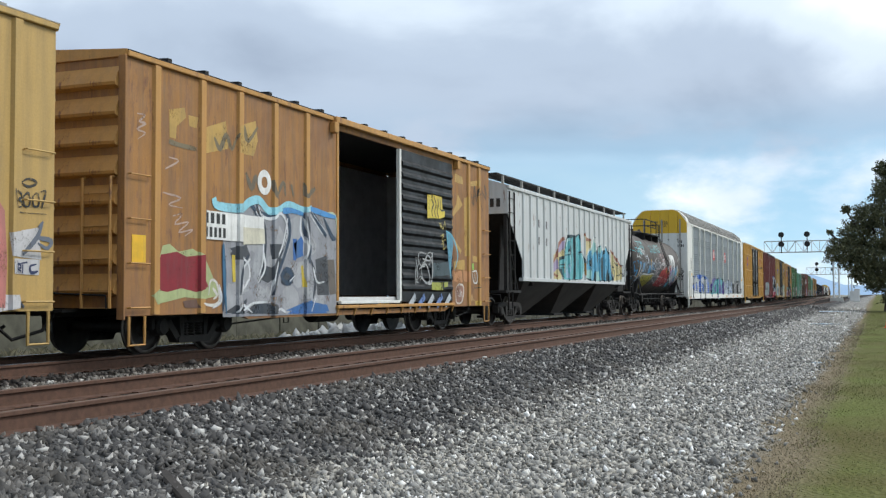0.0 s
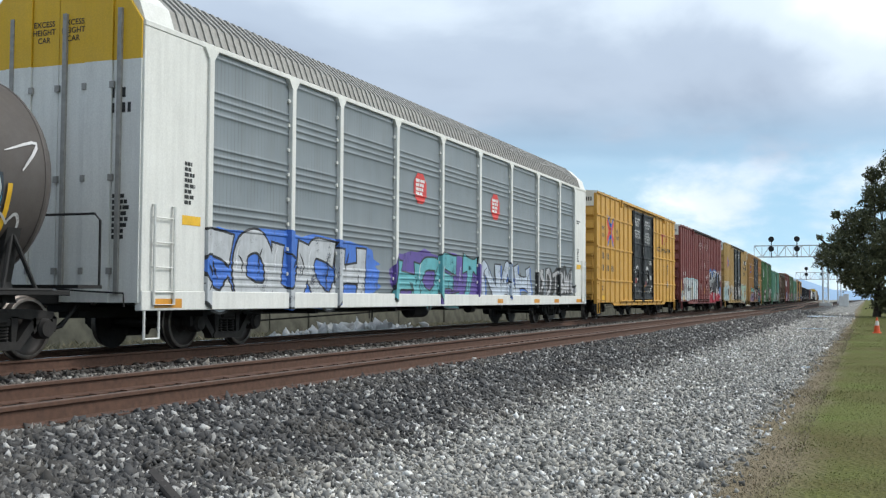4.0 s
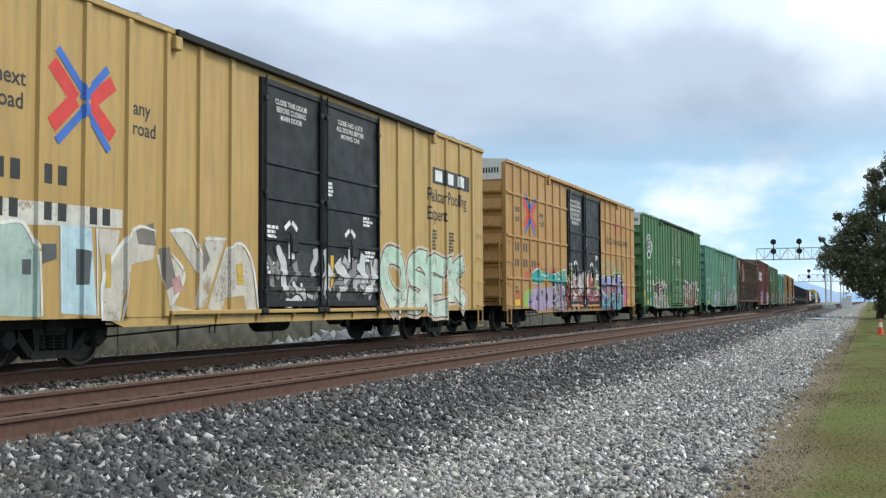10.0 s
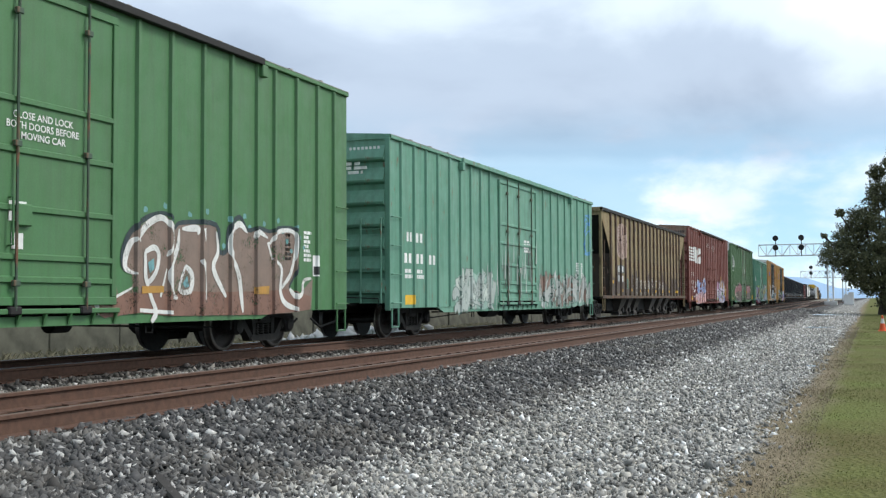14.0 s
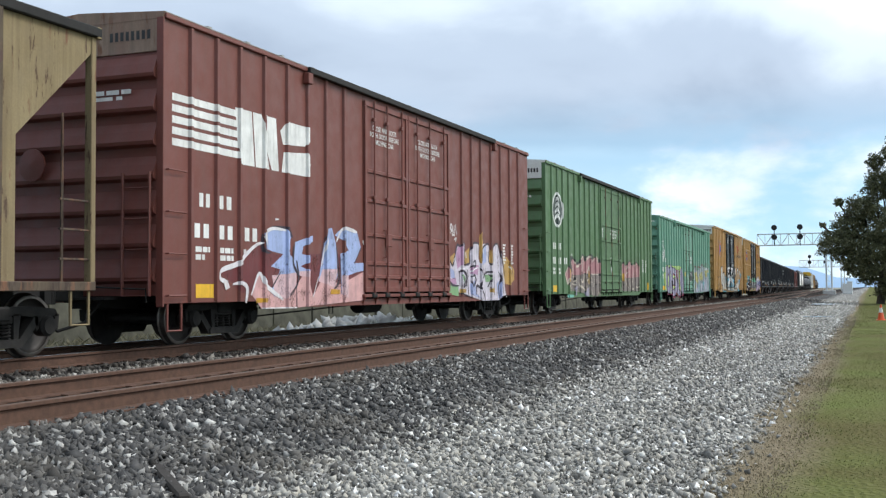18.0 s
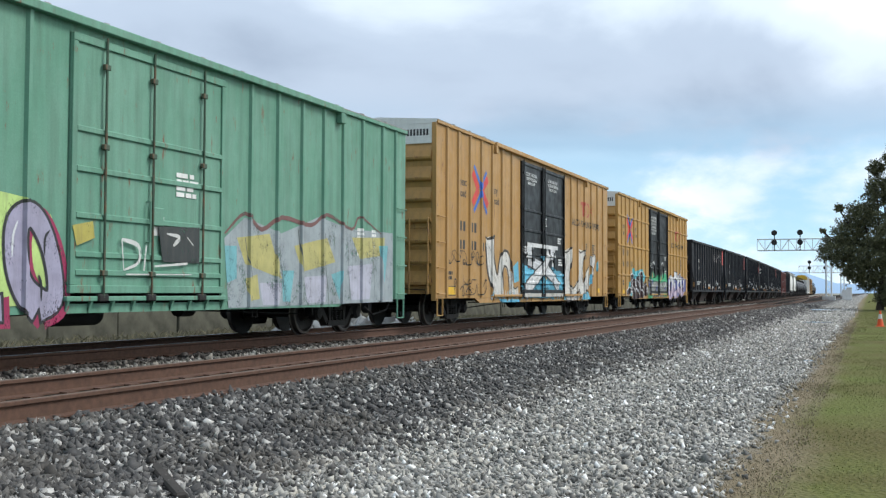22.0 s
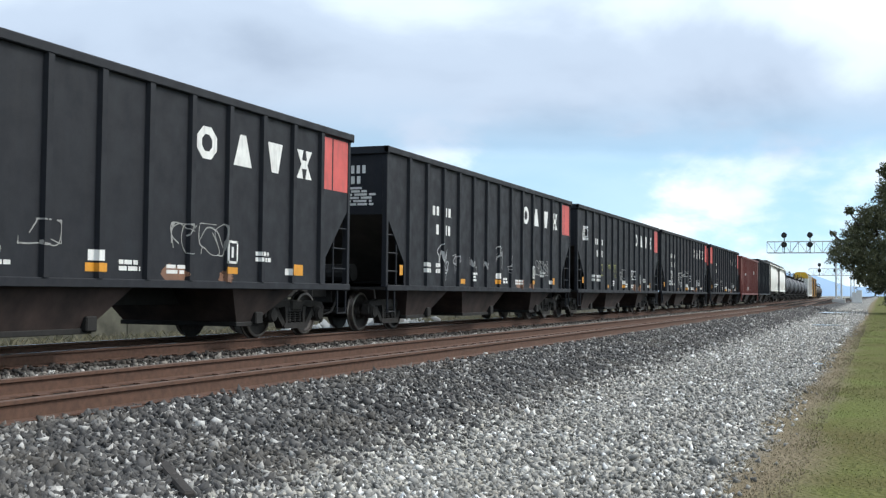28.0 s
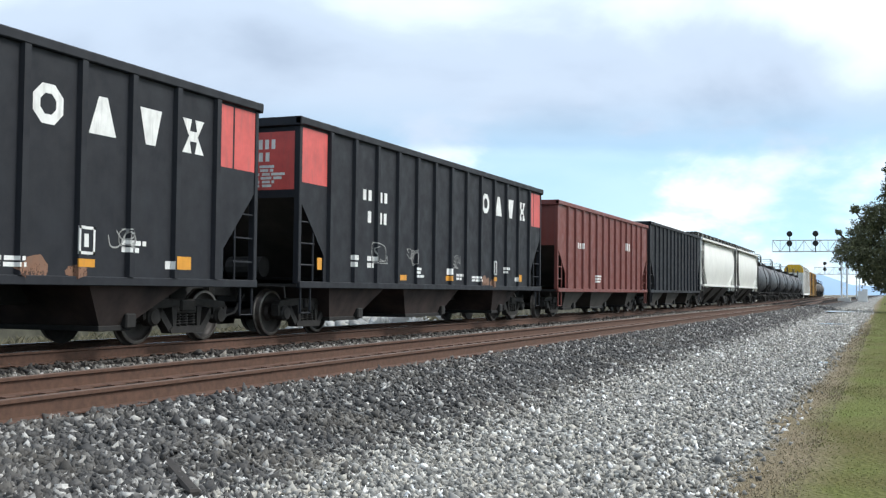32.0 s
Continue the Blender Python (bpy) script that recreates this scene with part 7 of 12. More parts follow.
brush(side, car, ["14.14,3.64 14.38,3.33 14.43,3.84 14.60,3.42 14.71,3.81 14.83,3.32", "14.27,3.50 15.00,3.67", "15.05,3.74 15.35,3.55 15.23,3.93 15.47,3.60", "14.77,3.51 15.12,3.20", "14.44,3.30 14.22,3.37"], 0.035, (0.045, 0.04, 0.03), 0.005)
daubs(side, car, ["13.05,1.11 13.24,1.19 13.56,1.18 13.60,0.97 13.44,0.74 13.10,0.71 13.03,0.91"], (0.27, 0.14, 0.1), 0.004)
brush(side, car, ["13.05,1.10 13.24,1.18 13.54,1.16 13.59,0.97 13.44,0.73 13.10,0.72 13.03,0.91 13.05,1.10", "13.15,1.03 13.24,0.86", "13.34,1.06 13.31,0.86 13.43,1.00 13.49,0.85"], 0.045, (0.6, 0.55, 0.5), 0.006)
brush(side, car, ["14.24,1.53 14.57,1.54 14.61,1.27 14.35,1.25 14.24,1.53", "14.43,1.50 14.46,1.28"], 0.05, (0.62, 0.62, 0.6), 0.006)
daubs(side, car, ["14.21,1.74 14.35,1.76 14.38,1.59 14.24,1.57"], (0.25, 0.5, 0.08), 0.005)
brush(side, car, ["14.19,1.43 14.91,1.10", "14.63,1.29 14.30,1.04", "14.41,1.10 14.91,1.12"], 0.04, (0.05, 0.045, 0.04), 0.005)
daubs(side, car, ["13.94,0.85 14.20,0.94 14.39,0.76 13.99,0.74"], (0.42, 0.25, 0.1), 0.007)

# the light grey covered hopper
car, side = covered_hopper("light grey covered hopper with turquoise graffiti", 29.9, 17.0, GREY_HOPPER, ribs=[1.42 + 0.745 * k for k in range(20)])
daubs(side, car, ["4.75,2.22 5.27,2.40 6.13,2.80 6.29,2.58 6.04,2.24 5.41,2.15 5.47,1.75 5.75,1.73 5.71,1.43 4.77,1.42", "8.81,3.09 9.02,3.08 9.77,2.95 9.77,2.78 9.04,2.29", "13.03,2.70 13.91,2.25 15.11,2.10 14.87,1.55 13.48,1.46 13.14,2.00"], (0.58, 0.5, 0.26), 0.003, "pale yellow cloud of a graffiti piece")
daubs(side, car, ["5.13,2.32 5.73,2.72 6.23,2.82 6.13,2.56 5.55,2.36", "4.75,1.96 5.10,2.12 5.19,1.80 4.76,1.65"], (0.36, 0.3, 0.46), 0.004)
brush(side, car, ["4.75,2.00 5.14,2.31 5.26,2.53 5.92,2.85 6.23,2.82", "8.81,3.16 9.17,2.97 9.92,2.97", "4.76,1.62 5.11,1.54", "13.03,2.70 13.46,2.53 14.86,2.09"], 0.14, (0.3, 0.12, 0.07), 0.005)
daubs(side, car, ["5.37,2.01 5.46,2.19 6.04,2.27 6.23,2.71 6.54,3.00 7.09,3.04 7.51,3.01 8.07,3.12 8.28,2.55 8.82,2.28 8.90,1.87 8.50,1.49 7.13,1.41 6.06,1.41 5.38,1.75", "8.97,1.88 9.32,2.48 9.93,2.78 10.32,3.10 10.66,2.64 11.27,2.97 11.73,2.67 12.25,2.88 12.72,2.60 13.37,1.51 12.63,1.42 9.80,1.41 9.05,1.51"], (0.018, 0.045, 0.055), 0.006, "dark outline of turquoise letters")
daubs(side, car, ["5.46,2.07 6.14,2.17 6.16,2.28 6.31,2.67 6.62,2.92 6.89,2.89 6.92,2.64 6.60,2.52 6.55,2.39 6.94,2.34 7.04,1.77 6.91,1.45 5.86,1.43 5.81,1.81 5.44,1.80", "6.96,2.86 7.21,2.96 7.29,1.93 7.19,1.46 6.87,1.45 7.03,1.92", "7.60,2.93 8.04,3.06 8.18,2.53 7.86,2.36 7.85,1.48 7.33,1.46 7.65,2.11", "7.92,2.35 8.28,2.49 8.73,2.14 8.74,1.70 8.37,1.48 7.75,1.46 7.97,1.98"], (0.12, 0.42, 0.46), 0.0085, "turquoise sprayed letter")
daubs(side, car, ["9.08,2.03 9.40,2.49 9.90,2.71 9.90,2.29 9.55,2.20 9.56,1.99 9.83,1.92 9.69,1.59 9.05,1.57 9.00,1.88", "9.96,2.78 10.32,3.03 10.55,2.57 10.72,2.42 11.08,1.46 10.44,1.42 10.35,1.86 10.11,1.45 9.80,1.47 10.02,2.11", "10.87,2.64 11.27,2.90 11.68,2.63 11.61,2.40 11.28,2.28 11.44,1.47 11.03,1.46", "11.76,2.48 12.21,2.80 12.57,2.51 12.78,2.54 13.21,1.52 12.67,1.47 12.42,2.06 12.14,1.45 11.77,1.48"], (0.1, 0.36, 0.54), 0.0085, "blue sprayed letter")
daubs(side, car, ["9.05,1.80 9.71,1.87 9.95,1.76 9.80,1.49 9.08,1.54", "10.40,1.78 11.02,1.81 11.08,1.46 10.44,1.42", "9.85,2.75 10.32,3.01 10.50,2.63 10.01,2.37", "10.83,2.63 11.27,2.88 11.55,2.67 11.10,2.50"], (0.3, 0.52, 0.5), 0.0105)
daubs(side, car, ["6.56,1.96 6.84,2.05 6.95,1.77 6.68,1.61", "6.25,1.73 6.46,1.88 6.68,1.50 6.31,1.48"], (0.3, 0.44, 0.58), 0.0105)
brush(side, car, ["6.34,2.58 6.49,2.81 6.82,2.87", "6.55,2.38 6.83,2.31 6.98,1.92", "5.51,2.02 5.51,1.82", "8.41,2.45 8.70,2.11 8.68,1.78 8.50,1.57", "7.06,2.73 7.13,2.37", "7.70,2.84 7.83,2.51", "6.29,2.36 6.35,1.88", "5.94,2.06 5.96,1.47"], 0.1, (0.44, 0.66, 0.66), 0.012)
brush(side, car, ["9.01,2.17 9.47,2.56 9.93,2.75 10.24,3.07 10.58,2.64 11.27,2.95 11.64,2.66 12.21,2.88 12.61,2.62 13.07,2.58"], 0.09, (0.66, 0.68, 0.66), 0.0135)
brush(side, car, ["7.16,2.63 7.52,2.67 7.47,2.10 7.38,1.94", "6.14,2.28 6.94,2.32", "9.66,2.21 9.56,1.99", "5.42,1.92 6.04,1.96", "5.42,1.83 6.00,1.84", "10.42,2.22 10.77,1.70", "13.14,2.10 13.69,1.82 13.47,1.51", "13.69,2.24 14.38,1.96 13.92,1.63", "13.46,2.43 13.69,2.13"], 0.06, (0.02, 0.05, 0.06), 0.0145)
daubs(side, car, ["6.02,2.03 6.16,2.04 6.17,1.65 6.03,1.65", "8.79,2.07 8.96,2.08 8.94,1.63 8.82,1.62"], (0.42, 0.2, 0.04), 0.0155)
side.put("tag", scrawl(14.4, 15.5, 1.7, 2.15, random.Random(3), 4, 0.035), STENCIL_BLACK, car, 0.012)
side.put("number_mark", bars(2.9, 3.25, 3.05, 3.3, 2) + bars(3.75, 4.1, 3.05, 3.3, 2) + bars(2.9, 3.25, 2.5, 2.75, 2) + bars(3.75, 4.1, 2.5, 2.75, 2), STENCIL_BLACK, car)
end_flat(car, bars(0.2, 1.4, 3.5, 3.75, 6), STENCIL_BLACK, 0.006, "end_lettering")

# the black tank car under layers of tags
car, side = tank_car("black tank car covered with bright layered graffiti tags", 47.85)
rng = random.Random(21)
daubs(side, car, ["1.00,2.41 1.22,2.50 1.34,2.14 1.24,1.77 0.92,1.39 0.81,1.60 1.07,1.90", "1.44,2.45 1.92,2.42 1.75,1.95 1.51,2.08", "3.58,2.28 4.42,2.38 4.27,2.02 3.52,1.89", "1.41,1.63 1.93,1.80 1.76,1.49 1.42,1.40", "9.15,2.10 11.26,2.45 11.56,1.99 9.66,1.46", "2.16,2.36 2.68,2.41 2.56,2.00 2.17,1.97"], (0.06, 0.25, 0.46), 0.005, "blue patch of layered graffiti")
daubs(side, car, ["1.99,2.12 2.29,2.45 2.81,2.46 3.80,2.51 4.41,2.56 4.92,1.79 2.44,1.67", "4.90,2.33 6.33,2.63 6.54,1.68 5.10,1.35"], (0.055, 0.065, 0.08), 0.004)
daubs(side, car, ["1.89,1.15 2.30,1.79 2.82,1.85 4.12,1.88 5.05,1.89 4.92,1.68 4.44,1.33 3.83,1.15 2.84,1.17 2.45,1.08"], (0.34, 0.31, 0.03), 0.0065, "olive yellow body of sprayed letters")
daubs(side, car, ["6.45,1.67 6.93,2.09 7.34,2.21 8.20,2.32 9.64,2.46 9.96,2.03 9.66,1.41 8.23,1.32 6.55,1.38"], (0.34, 0.018, 0.022), 0.0065, "red body of sprayed letters")
brush(side, car, ["2.24,1.74 2.13,1.27 2.45,1.24 2.56,1.80", "2.77,1.21 2.89,1.82 3.18,1.26 3.31,1.84", "3.52,1.81 3.39,1.26 3.83,1.23", "3.50,1.56 3.82,1.61", "3.49,1.81 3.89,1.83", "4.06,1.24 4.27,1.85 4.44,1.33", "4.13,1.50 4.44,1.51", "4.62,1.87 4.57,1.42", "4.92,1.86 4.63,1.65 4.93,1.34", "6.93,1.89 7.56,1.51", "7.34,2.01 7.15,1.40", "7.98,2.15 7.89,1.42", "8.44,2.17 8.45,1.49 9.16,1.50", "7.56,1.82 8.21,1.95", "9.39,2.23 9.40,1.68"], 0.06, (0.012, 0.012, 0.012), 0.0085)
brush(side, car, ["1.93,1.23 2.30,1.81 2.82,1.89 3.81,1.88 5.08,1.93 4.89,1.68 4.52,1.47", "2.43,1.99 2.55,2.32", "2.82,2.02 2.88,2.38", "3.16,2.04 3.22,2.45", "3.51,2.10 3.95,2.26", "2.05,1.81 2.29,2.37", "1.68,2.17 1.92,2.34", "5.42,2.37 5.52,1.82", "5.77,2.49 5.88,1.74", "6.24,2.24 6.16,1.57", "5.09,1.71 5.79,1.55", "6.43,2.25 7.12,2.50"], 0.055, (0.6, 0.61, 0.62), 0.0098)
daubs(side, car, ["9.20,2.96 9.63,3.02 10.55,2.98 10.57,2.18 10.22,2.18 10.10,2.77 9.84,2.70 9.80,2.25 9.52,2.23 9.53,2.70 9.33,2.68"], (0.68, 0.68, 0.66), 0.012, "white painted block")
brush(side, car, ["0.98,3.10 1.15,2.90", "1.20,3.09 1.26,2.84", "1.37,3.08 1.49,2.83 1.66,3.08", "1.72,3.05 1.78,2.79 1.96,3.00", "2.02,2.97 1.97,2.81 2.21,2.84", "0.92,3.05 2.28,2.77", "4.47,3.27 4.72,2.94", "4.63,3.34 5.05,3.07", "4.96,3.33 5.23,2.91", "5.31,3.28 5.58,2.94", "4.40,3.00 5.94,2.98"], 0.055, (0.07, 0.46, 0.52), 0.011)
brush(side, car, ["0.82,2.97 1.15,2.90", "0.98,2.95 0.94,2.69", "1.21,2.79 1.16,2.64 1.38,2.67 1.38,2.81", "1.49,2.79 1.46,2.60 1.67,2.66", "1.73,2.78 1.79,2.48", "1.91,2.72 1.86,2.41", "1.97,2.50 2.42,2.31", "4.25,2.55 4.74,2.41 5.77,2.73 6.15,2.23", "4.90,2.51 5.08,2.25 5.41,2.55", "4.74,2.14 5.42,2.09 5.78,2.30", "4.41,2.47 4.26,2.11", "5.43,2.00 6.15,1.95", "5.25,1.90 5.61,1.73", "6.12,3.19 6.50,3.33 7.11,3.00 6.71,2.76", "7.98,2.35 8.20,2.47 8.43,2.33", "8.43,2.49 8.55,2.34 8.90,2.47", "9.02,2.53 9.26,2.38", "11.55,2.71 12.15,2.87 11.85,2.48", "6.51,2.94 6.91,2.78", "8.22,1.74 8.22,1.43 8.80,1.44 8.79,1.71 8.22,1.74"], 0.04, (0.58, 0.57, 0.57), 0.0125)
for k in range(7):
    side.put("tag", scrawl(1.3 + 1.4 * k, 2.1 + 1.4 * k, 1.9 + 0.5 * ((k * 5) % 3) / 2, 2.2 + 0.5 * ((k * 5) % 3) / 2, rng, 3, 0.035), sprayed(((0.55, 0.55, 0.55), (0.45, 0.50, 0.55), (0.10, 0.34, 0.58), (0.5, 0.42, 0.42))[k % 4]), car, 0.026, "spray tag that cannot be read")
burst(side, car, 9.4, 11.4, 1.3, 2.4, [(0.03, 0.06, 0.09), (0.05, 0.35, 0.5), (0.35, 0.22, 0.40), (0.40, 0.44, 0.45)], 33, 24)
for u, v, c, k in ((1.8, 3.05, CYAN, 5), (5.8, 3.05, CYAN, 4), (1.7, 2.7, (0.6, 0.62, 0.62), 5), (6.2, 2.2, (0.6, 0.55, 0.56), 6), (6.4, 2.6, (0.42, 0.22, 0.22), 4), (8.6, 2.35, (0.6, 0.62, 0.62), 4), (1.0, 1.5, (0.45, 0.45, 0.45), 4), (6.0, 1.5, (0.5, 0.45, 0.45), 5), (10.4, 1.6, (0.5, 0.5, 0.5), 4)):
    side.put("tag", scrawl(u, u + 1.5, v, v + 0.33, rng, k, 0.035), sprayed(c), car, 0.022, "spray tag that cannot be read")
side.put_each("yellow_strip", [quad(1.42, 1.5, 1.7, 2.3), quad(4.05, 4.12, 2.1, 2.6), quad(8.2, 8.28, 2.0, 2.4), quad(9.0, 9.08, 2.0, 2.4), quad(11.6, 11.68, 1.7, 2.3)], LABEL_YELLOW, car, 0.024)
for k in range(20):
    z = 1.3 + (k // 2) * 0.235
    reach = math.sqrt(max(0.1, 1.3 ** 2 - (z - 2.33) ** 2))
    a = rng.uniform(-0.95, -0.75) * reach if k % 2 else rng.uniform(-0.05, 0.1) * reach
    tr = scrawl(a, a + rng.uniform(0.65, 0.85) * reach, z, z + 0.19, rng, 6, 0.024)
    vs, fs = [], []
    for t in tr:
        o = len(vs)
        for p in t:
            rad = min(0.995, math.hypot(p[0], p[1] - 2.43) / 1.45)
            vs.append((p[0], 0.75 + 0.55 * (1 - math.sqrt(1 - rad * rad)) - 0.02, p[1]))
        fs.append((o, o + 1, o + 2))
    me = bpy.data.meshes.new("tag")
    me.from_pydata(vs, [], fs)
    part("tag", me, sprayed(((0.05, 0.26, 0.62), (0.55, 0.55, 0.55), CYAN, (0.6, 0.6, 0.6), (0.45, 0.47, 0.5), (0.05, 0.2, 0.5), (0.5, 0.5, 0.5))[k % 7]), car, "spray tag on the tank head")

# the car carrier
car, side = autorack("grey and white enclosed car carrier with yellow end doors", 62.02)
side.put("graffiti_background", blob(0.9, 8.4, 0.70, 2.05, random.Random(3), 50, 0.15), sprayed((0.05, 0.16, 0.55)), car, 0.003)
graffiti(side, car, "COUCH", 1.3, 7.7, 0.64, 2.05, (0.44, 0.46, 0.48), (0.01, 0.01, 0.012), seed=3)
side.put("graffiti_background", blob(9.0, 15.2, 0.7, 2.0, random.Random(5), 50, 0.12), sprayed((0.10, 0.06, 0.28)), car, 0.003)
graffiti(side, car, "HOET", 9.3, 14.8, 0.64, 1.95, (0.10, 0.36, 0.40), (0.01, 0.02, 0.02), seed=13)
graffiti(side, car, "NAH", 15.2, 19.8, 0.64, 2.05, (0.42, 0.48, 0.56), (0.01, 0.012, 0.02), under=(0.03, 0.13, 0.5), seed=15)
daubs(side, car, ["21.63,1.88 22.28,1.92 22.56,1.72 23.07,1.93 23.94,1.95 24.03,2.06 24.37,1.98 24.57,1.68 24.92,1.96 25.15,1.98 25.26,1.30 25.82,1.55 25.87,1.29 24.84,0.98 23.31,0.92 22.78,1.10 22.50,0.92 21.77,0.88"], (0.012, 0.012, 0.013), 0.003, "black block shadow of silver letters")
brush(side, car, ["21.82,1.78 21.83,1.04", "21.82,1.76 22.15,1.74 22.31,1.46 22.16,1.11 21.83,1.02", "22.59,1.64 23.33,1.78", "22.96,1.68 22.89,1.07", "23.49,1.77 23.45,1.03", "23.44,1.75 23.88,1.66 23.52,1.42 23.99,1.22 23.45,1.03", "24.11,1.85 24.23,1.11 24.43,1.60 24.58,1.08 24.70,1.74", "24.89,1.55 24.88,1.06", "24.87,1.81 24.93,1.78", "25.10,1.86 25.10,1.16 25.72,1.28"], 0.2, (0.4, 0.4, 0.41), 0.006)
brush(side, car, ["21.39,1.75 21.15,1.67 21.42,1.40 21.10,1.08", "20.65,1.68 21.03,1.73", "20.70,1.66 20.66,1.07", "20.65,1.38 20.98,1.41"], 0.18, (0.4, 0.4, 0.41), 0.006)
daubs(side, car, ["20.49,1.70 21.50,1.85 21.46,0.96 20.45,0.99"], (0.012, 0.012, 0.013), 0.0028)
cs = Side(1.57)
for u in (10.75, 16.4):
    side.put("company_mark", octagon(u, 3.5, 0.8, 0.75), RED, car, 0.01, "red octagon mark in plain shapes")
    side.put("company_bars", bar_lines(u - 0.28, u + 0.28, 3.3, 3.72, 4, random.Random(2)), STENCIL_WHITE, car, 0.014)
cs.put_each("data_lettering", [bar_lines(1.05, 1.35, 2.3, 3.0, 8, random.Random(4)), bar_lines(25.7, 26.3, 3.6, 3.75, 2, random.Random(6)), bar_lines(25.8, 26.1, 2.2, 2.7, 6, random.Random(7))], STENCIL_BLACK, car)
cs.put_each("yellow_label", [quad(1.0, 1.5, 2.0, 2.15), quad(25.7, 26.3, 1.95, 2.12)], LABEL_YELLOW, car)
sl = Side(1.59)
sl.put_each("reflector_plate", [quad(0.3, 1.0, 0.7, 0.84), quad(20.2, 20.8, 0.72, 0.84), quad(22.6, 23.2, 0.72, 0.84), quad(25.6, 26.5, 0.72, 0.84), quad(16.5, 17.0, 0.72, 0.84)], LABEL_ORANGE, car)
end_flat(car, text_tris(["EXCESS", "HEIGHT", "CAR"], -0.29, 5.12, 0.125, "mid") + text_tris(["EXCESS", "HEIGHT", "CAR"], 0.27, 5.12, 0.125, "mid") + bars(1.0, 1.3, 3.85, 4.0, 3) + bars(1.0, 1.4, 3.62, 3.77, 4) + bar_lines(1.05, 1.4, 1.7, 2.4, 8, random.Random(3)), STENCIL_BLACK, 0.036, "end_lettering")

# yellow pool boxcar, clean
pool_boxcar("clean bright yellow boxcar with two black doors", 90.89, YELLOW_FRESH, (4.23, 2.96, 1.62), 1)

# maroon boxcar
M60 = [0.70, 1.43, 2.13, 2.93, 3.74, 4.51, 5.25, 6.04]
M60R = [12.85, 13.6, 14.35, 15.2, 16.05, 16.9, 17.75]


def plain_boxcar(label, offset, body, seed, top=5.06, doors=None, end_top=None, ribs=None, mark=STENCIL_WHITE, deep=0.57, data=True):
    car, side = boxcar(label, offset, top=top, body=body, ribs=ribs or (M60 + M60R), rib_w=0.06, doors=doors or ((DOOR_A, DOOR_M, "rods", body), (DOOR_M, DOOR_B, "rods", body)), end_top=end_top, track_span=(4.45, 15.4), deep=deep)
    rng = random.Random(seed)
    side.put_each("data_lettering", [bar_lines(0.85, 1.3, 1.35, 1.6, 2, rng), bar_lines(1.55, 2.0, 1.35, 1.6, 2, rng), bar_lines(17.0, 17.3, 1.6, 2.2, 7, rng), bar_lines(16.3, 16.6, 1.6, 2.2, 7, rng)], mark, car)
    side.put("number_mark", bars(0.82, 1.32, 1.74, 1.97, 2) + bars(1.52, 2.02, 1.74, 1.97, 2) + bars(2.3, 2.8, 1.74, 1.97, 2), mark, car)
    side.put("reporting_mark", bars(0.95, 1.32, 2.24, 2.46, 2) + bars(1.5, 1.98, 2.24, 2.46, 2), mark, car)
    side.put("yellow_label", quad(0.86, 1.36, 0.78, 1.0), LABEL_YELLOW, car)
    end_flat(car, bars(0.6, 1.4, top - 0.30, top - 0.16, 8), STENCIL_BLACK if end_top else mark, 0.036, "end_lettering")
    end_flat(car, bar_lines(0.3, 1.2, 3.7, 4.0, 3, rng), mark, 0.065, "end_data")
    return car, side, door_side()


def close_notice(ds, car, u=10.5, v=4.45, mat=STENCIL_WHITE):
    ds.put("door_notice", text_tris(["CLOSE AND LOCK", "BOTH DOORS BEFORE", "MOVING CAR"], u, v, 0.15, "mid"), mat, car, 0.005, "white door notice lettering")


car, side, ds = plain_boxcar("maroon boxcar with white paint wash and black graffiti", 111.68, MAROON, 3, end_top=WHITE_CAR)
close_notice(ds, car)
close_notice(ds, car, 8.0)
ds.put_each("door_label", [bar_lines(9.6, 9.9, 2.9, 3.2, 3, random.Random(2)), quad(10.35, 10.65, 2.2, 2.35), bar_lines(10.9, 11.5, 2.25, 2.45, 2, random.Random(3)), quad(10.7, 10.9, 1.35, 1.75), quad(8.0, 8.2, 1.4, 1.9)], STENCIL_WHITE, car)
ds.put("yellow_strip", quad(9.6, 9.72, 1.2, 1.6), LABEL_YELLOW, car)
daubs(side, car, ["0.17,0.76 0.62,1.33 0.86,1.36 0.84,1.88 0.98,2.09 1.57,2.08 2.25,2.13 2.68,2.05 3.04,2.02 4.20,2.10 5.23,2.07 6.77,2.03 7.38,1.86 7.31,1.76 6.77,1.51 6.72,0.86 3.43,0.81 2.80,0.73 2.04,0.77 1.95,0.87 0.91,0.77"], (0.44, 0.475, 0.48), 0.003, "patchy white paint wash over old graffiti")
daubs(side, car, ["2.13,1.94 2.42,1.98 2.43,1.65 2.18,1.43", "3.04,1.97 3.70,2.01 3.65,1.87 3.09,1.65", "4.73,1.98 5.23,2.01 5.19,0.92 4.74,1.10", "5.35,1.96 6.00,1.93 5.96,0.93 5.36,0.92", "1.48,1.26 2.03,1.27 2.00,0.82 1.53,0.82", "2.27,1.28 3.05,1.30 3.01,0.92 2.28,0.89", "6.25,1.81 6.64,1.83 6.59,0.93 6.33,0.93"], (0.6, 0.62, 0.62), 0.0042, "white paint wash")
daubs(side, car, ["2.69,1.60 3.09,1.65 3.10,1.35 2.61,1.34", "4.20,1.84 4.46,1.88 4.47,1.71 4.20,1.70", "3.14,1.51 3.71,1.51 3.69,1.37 3.14,1.35"], (0.12, 0.11, 0.115), 0.0052)
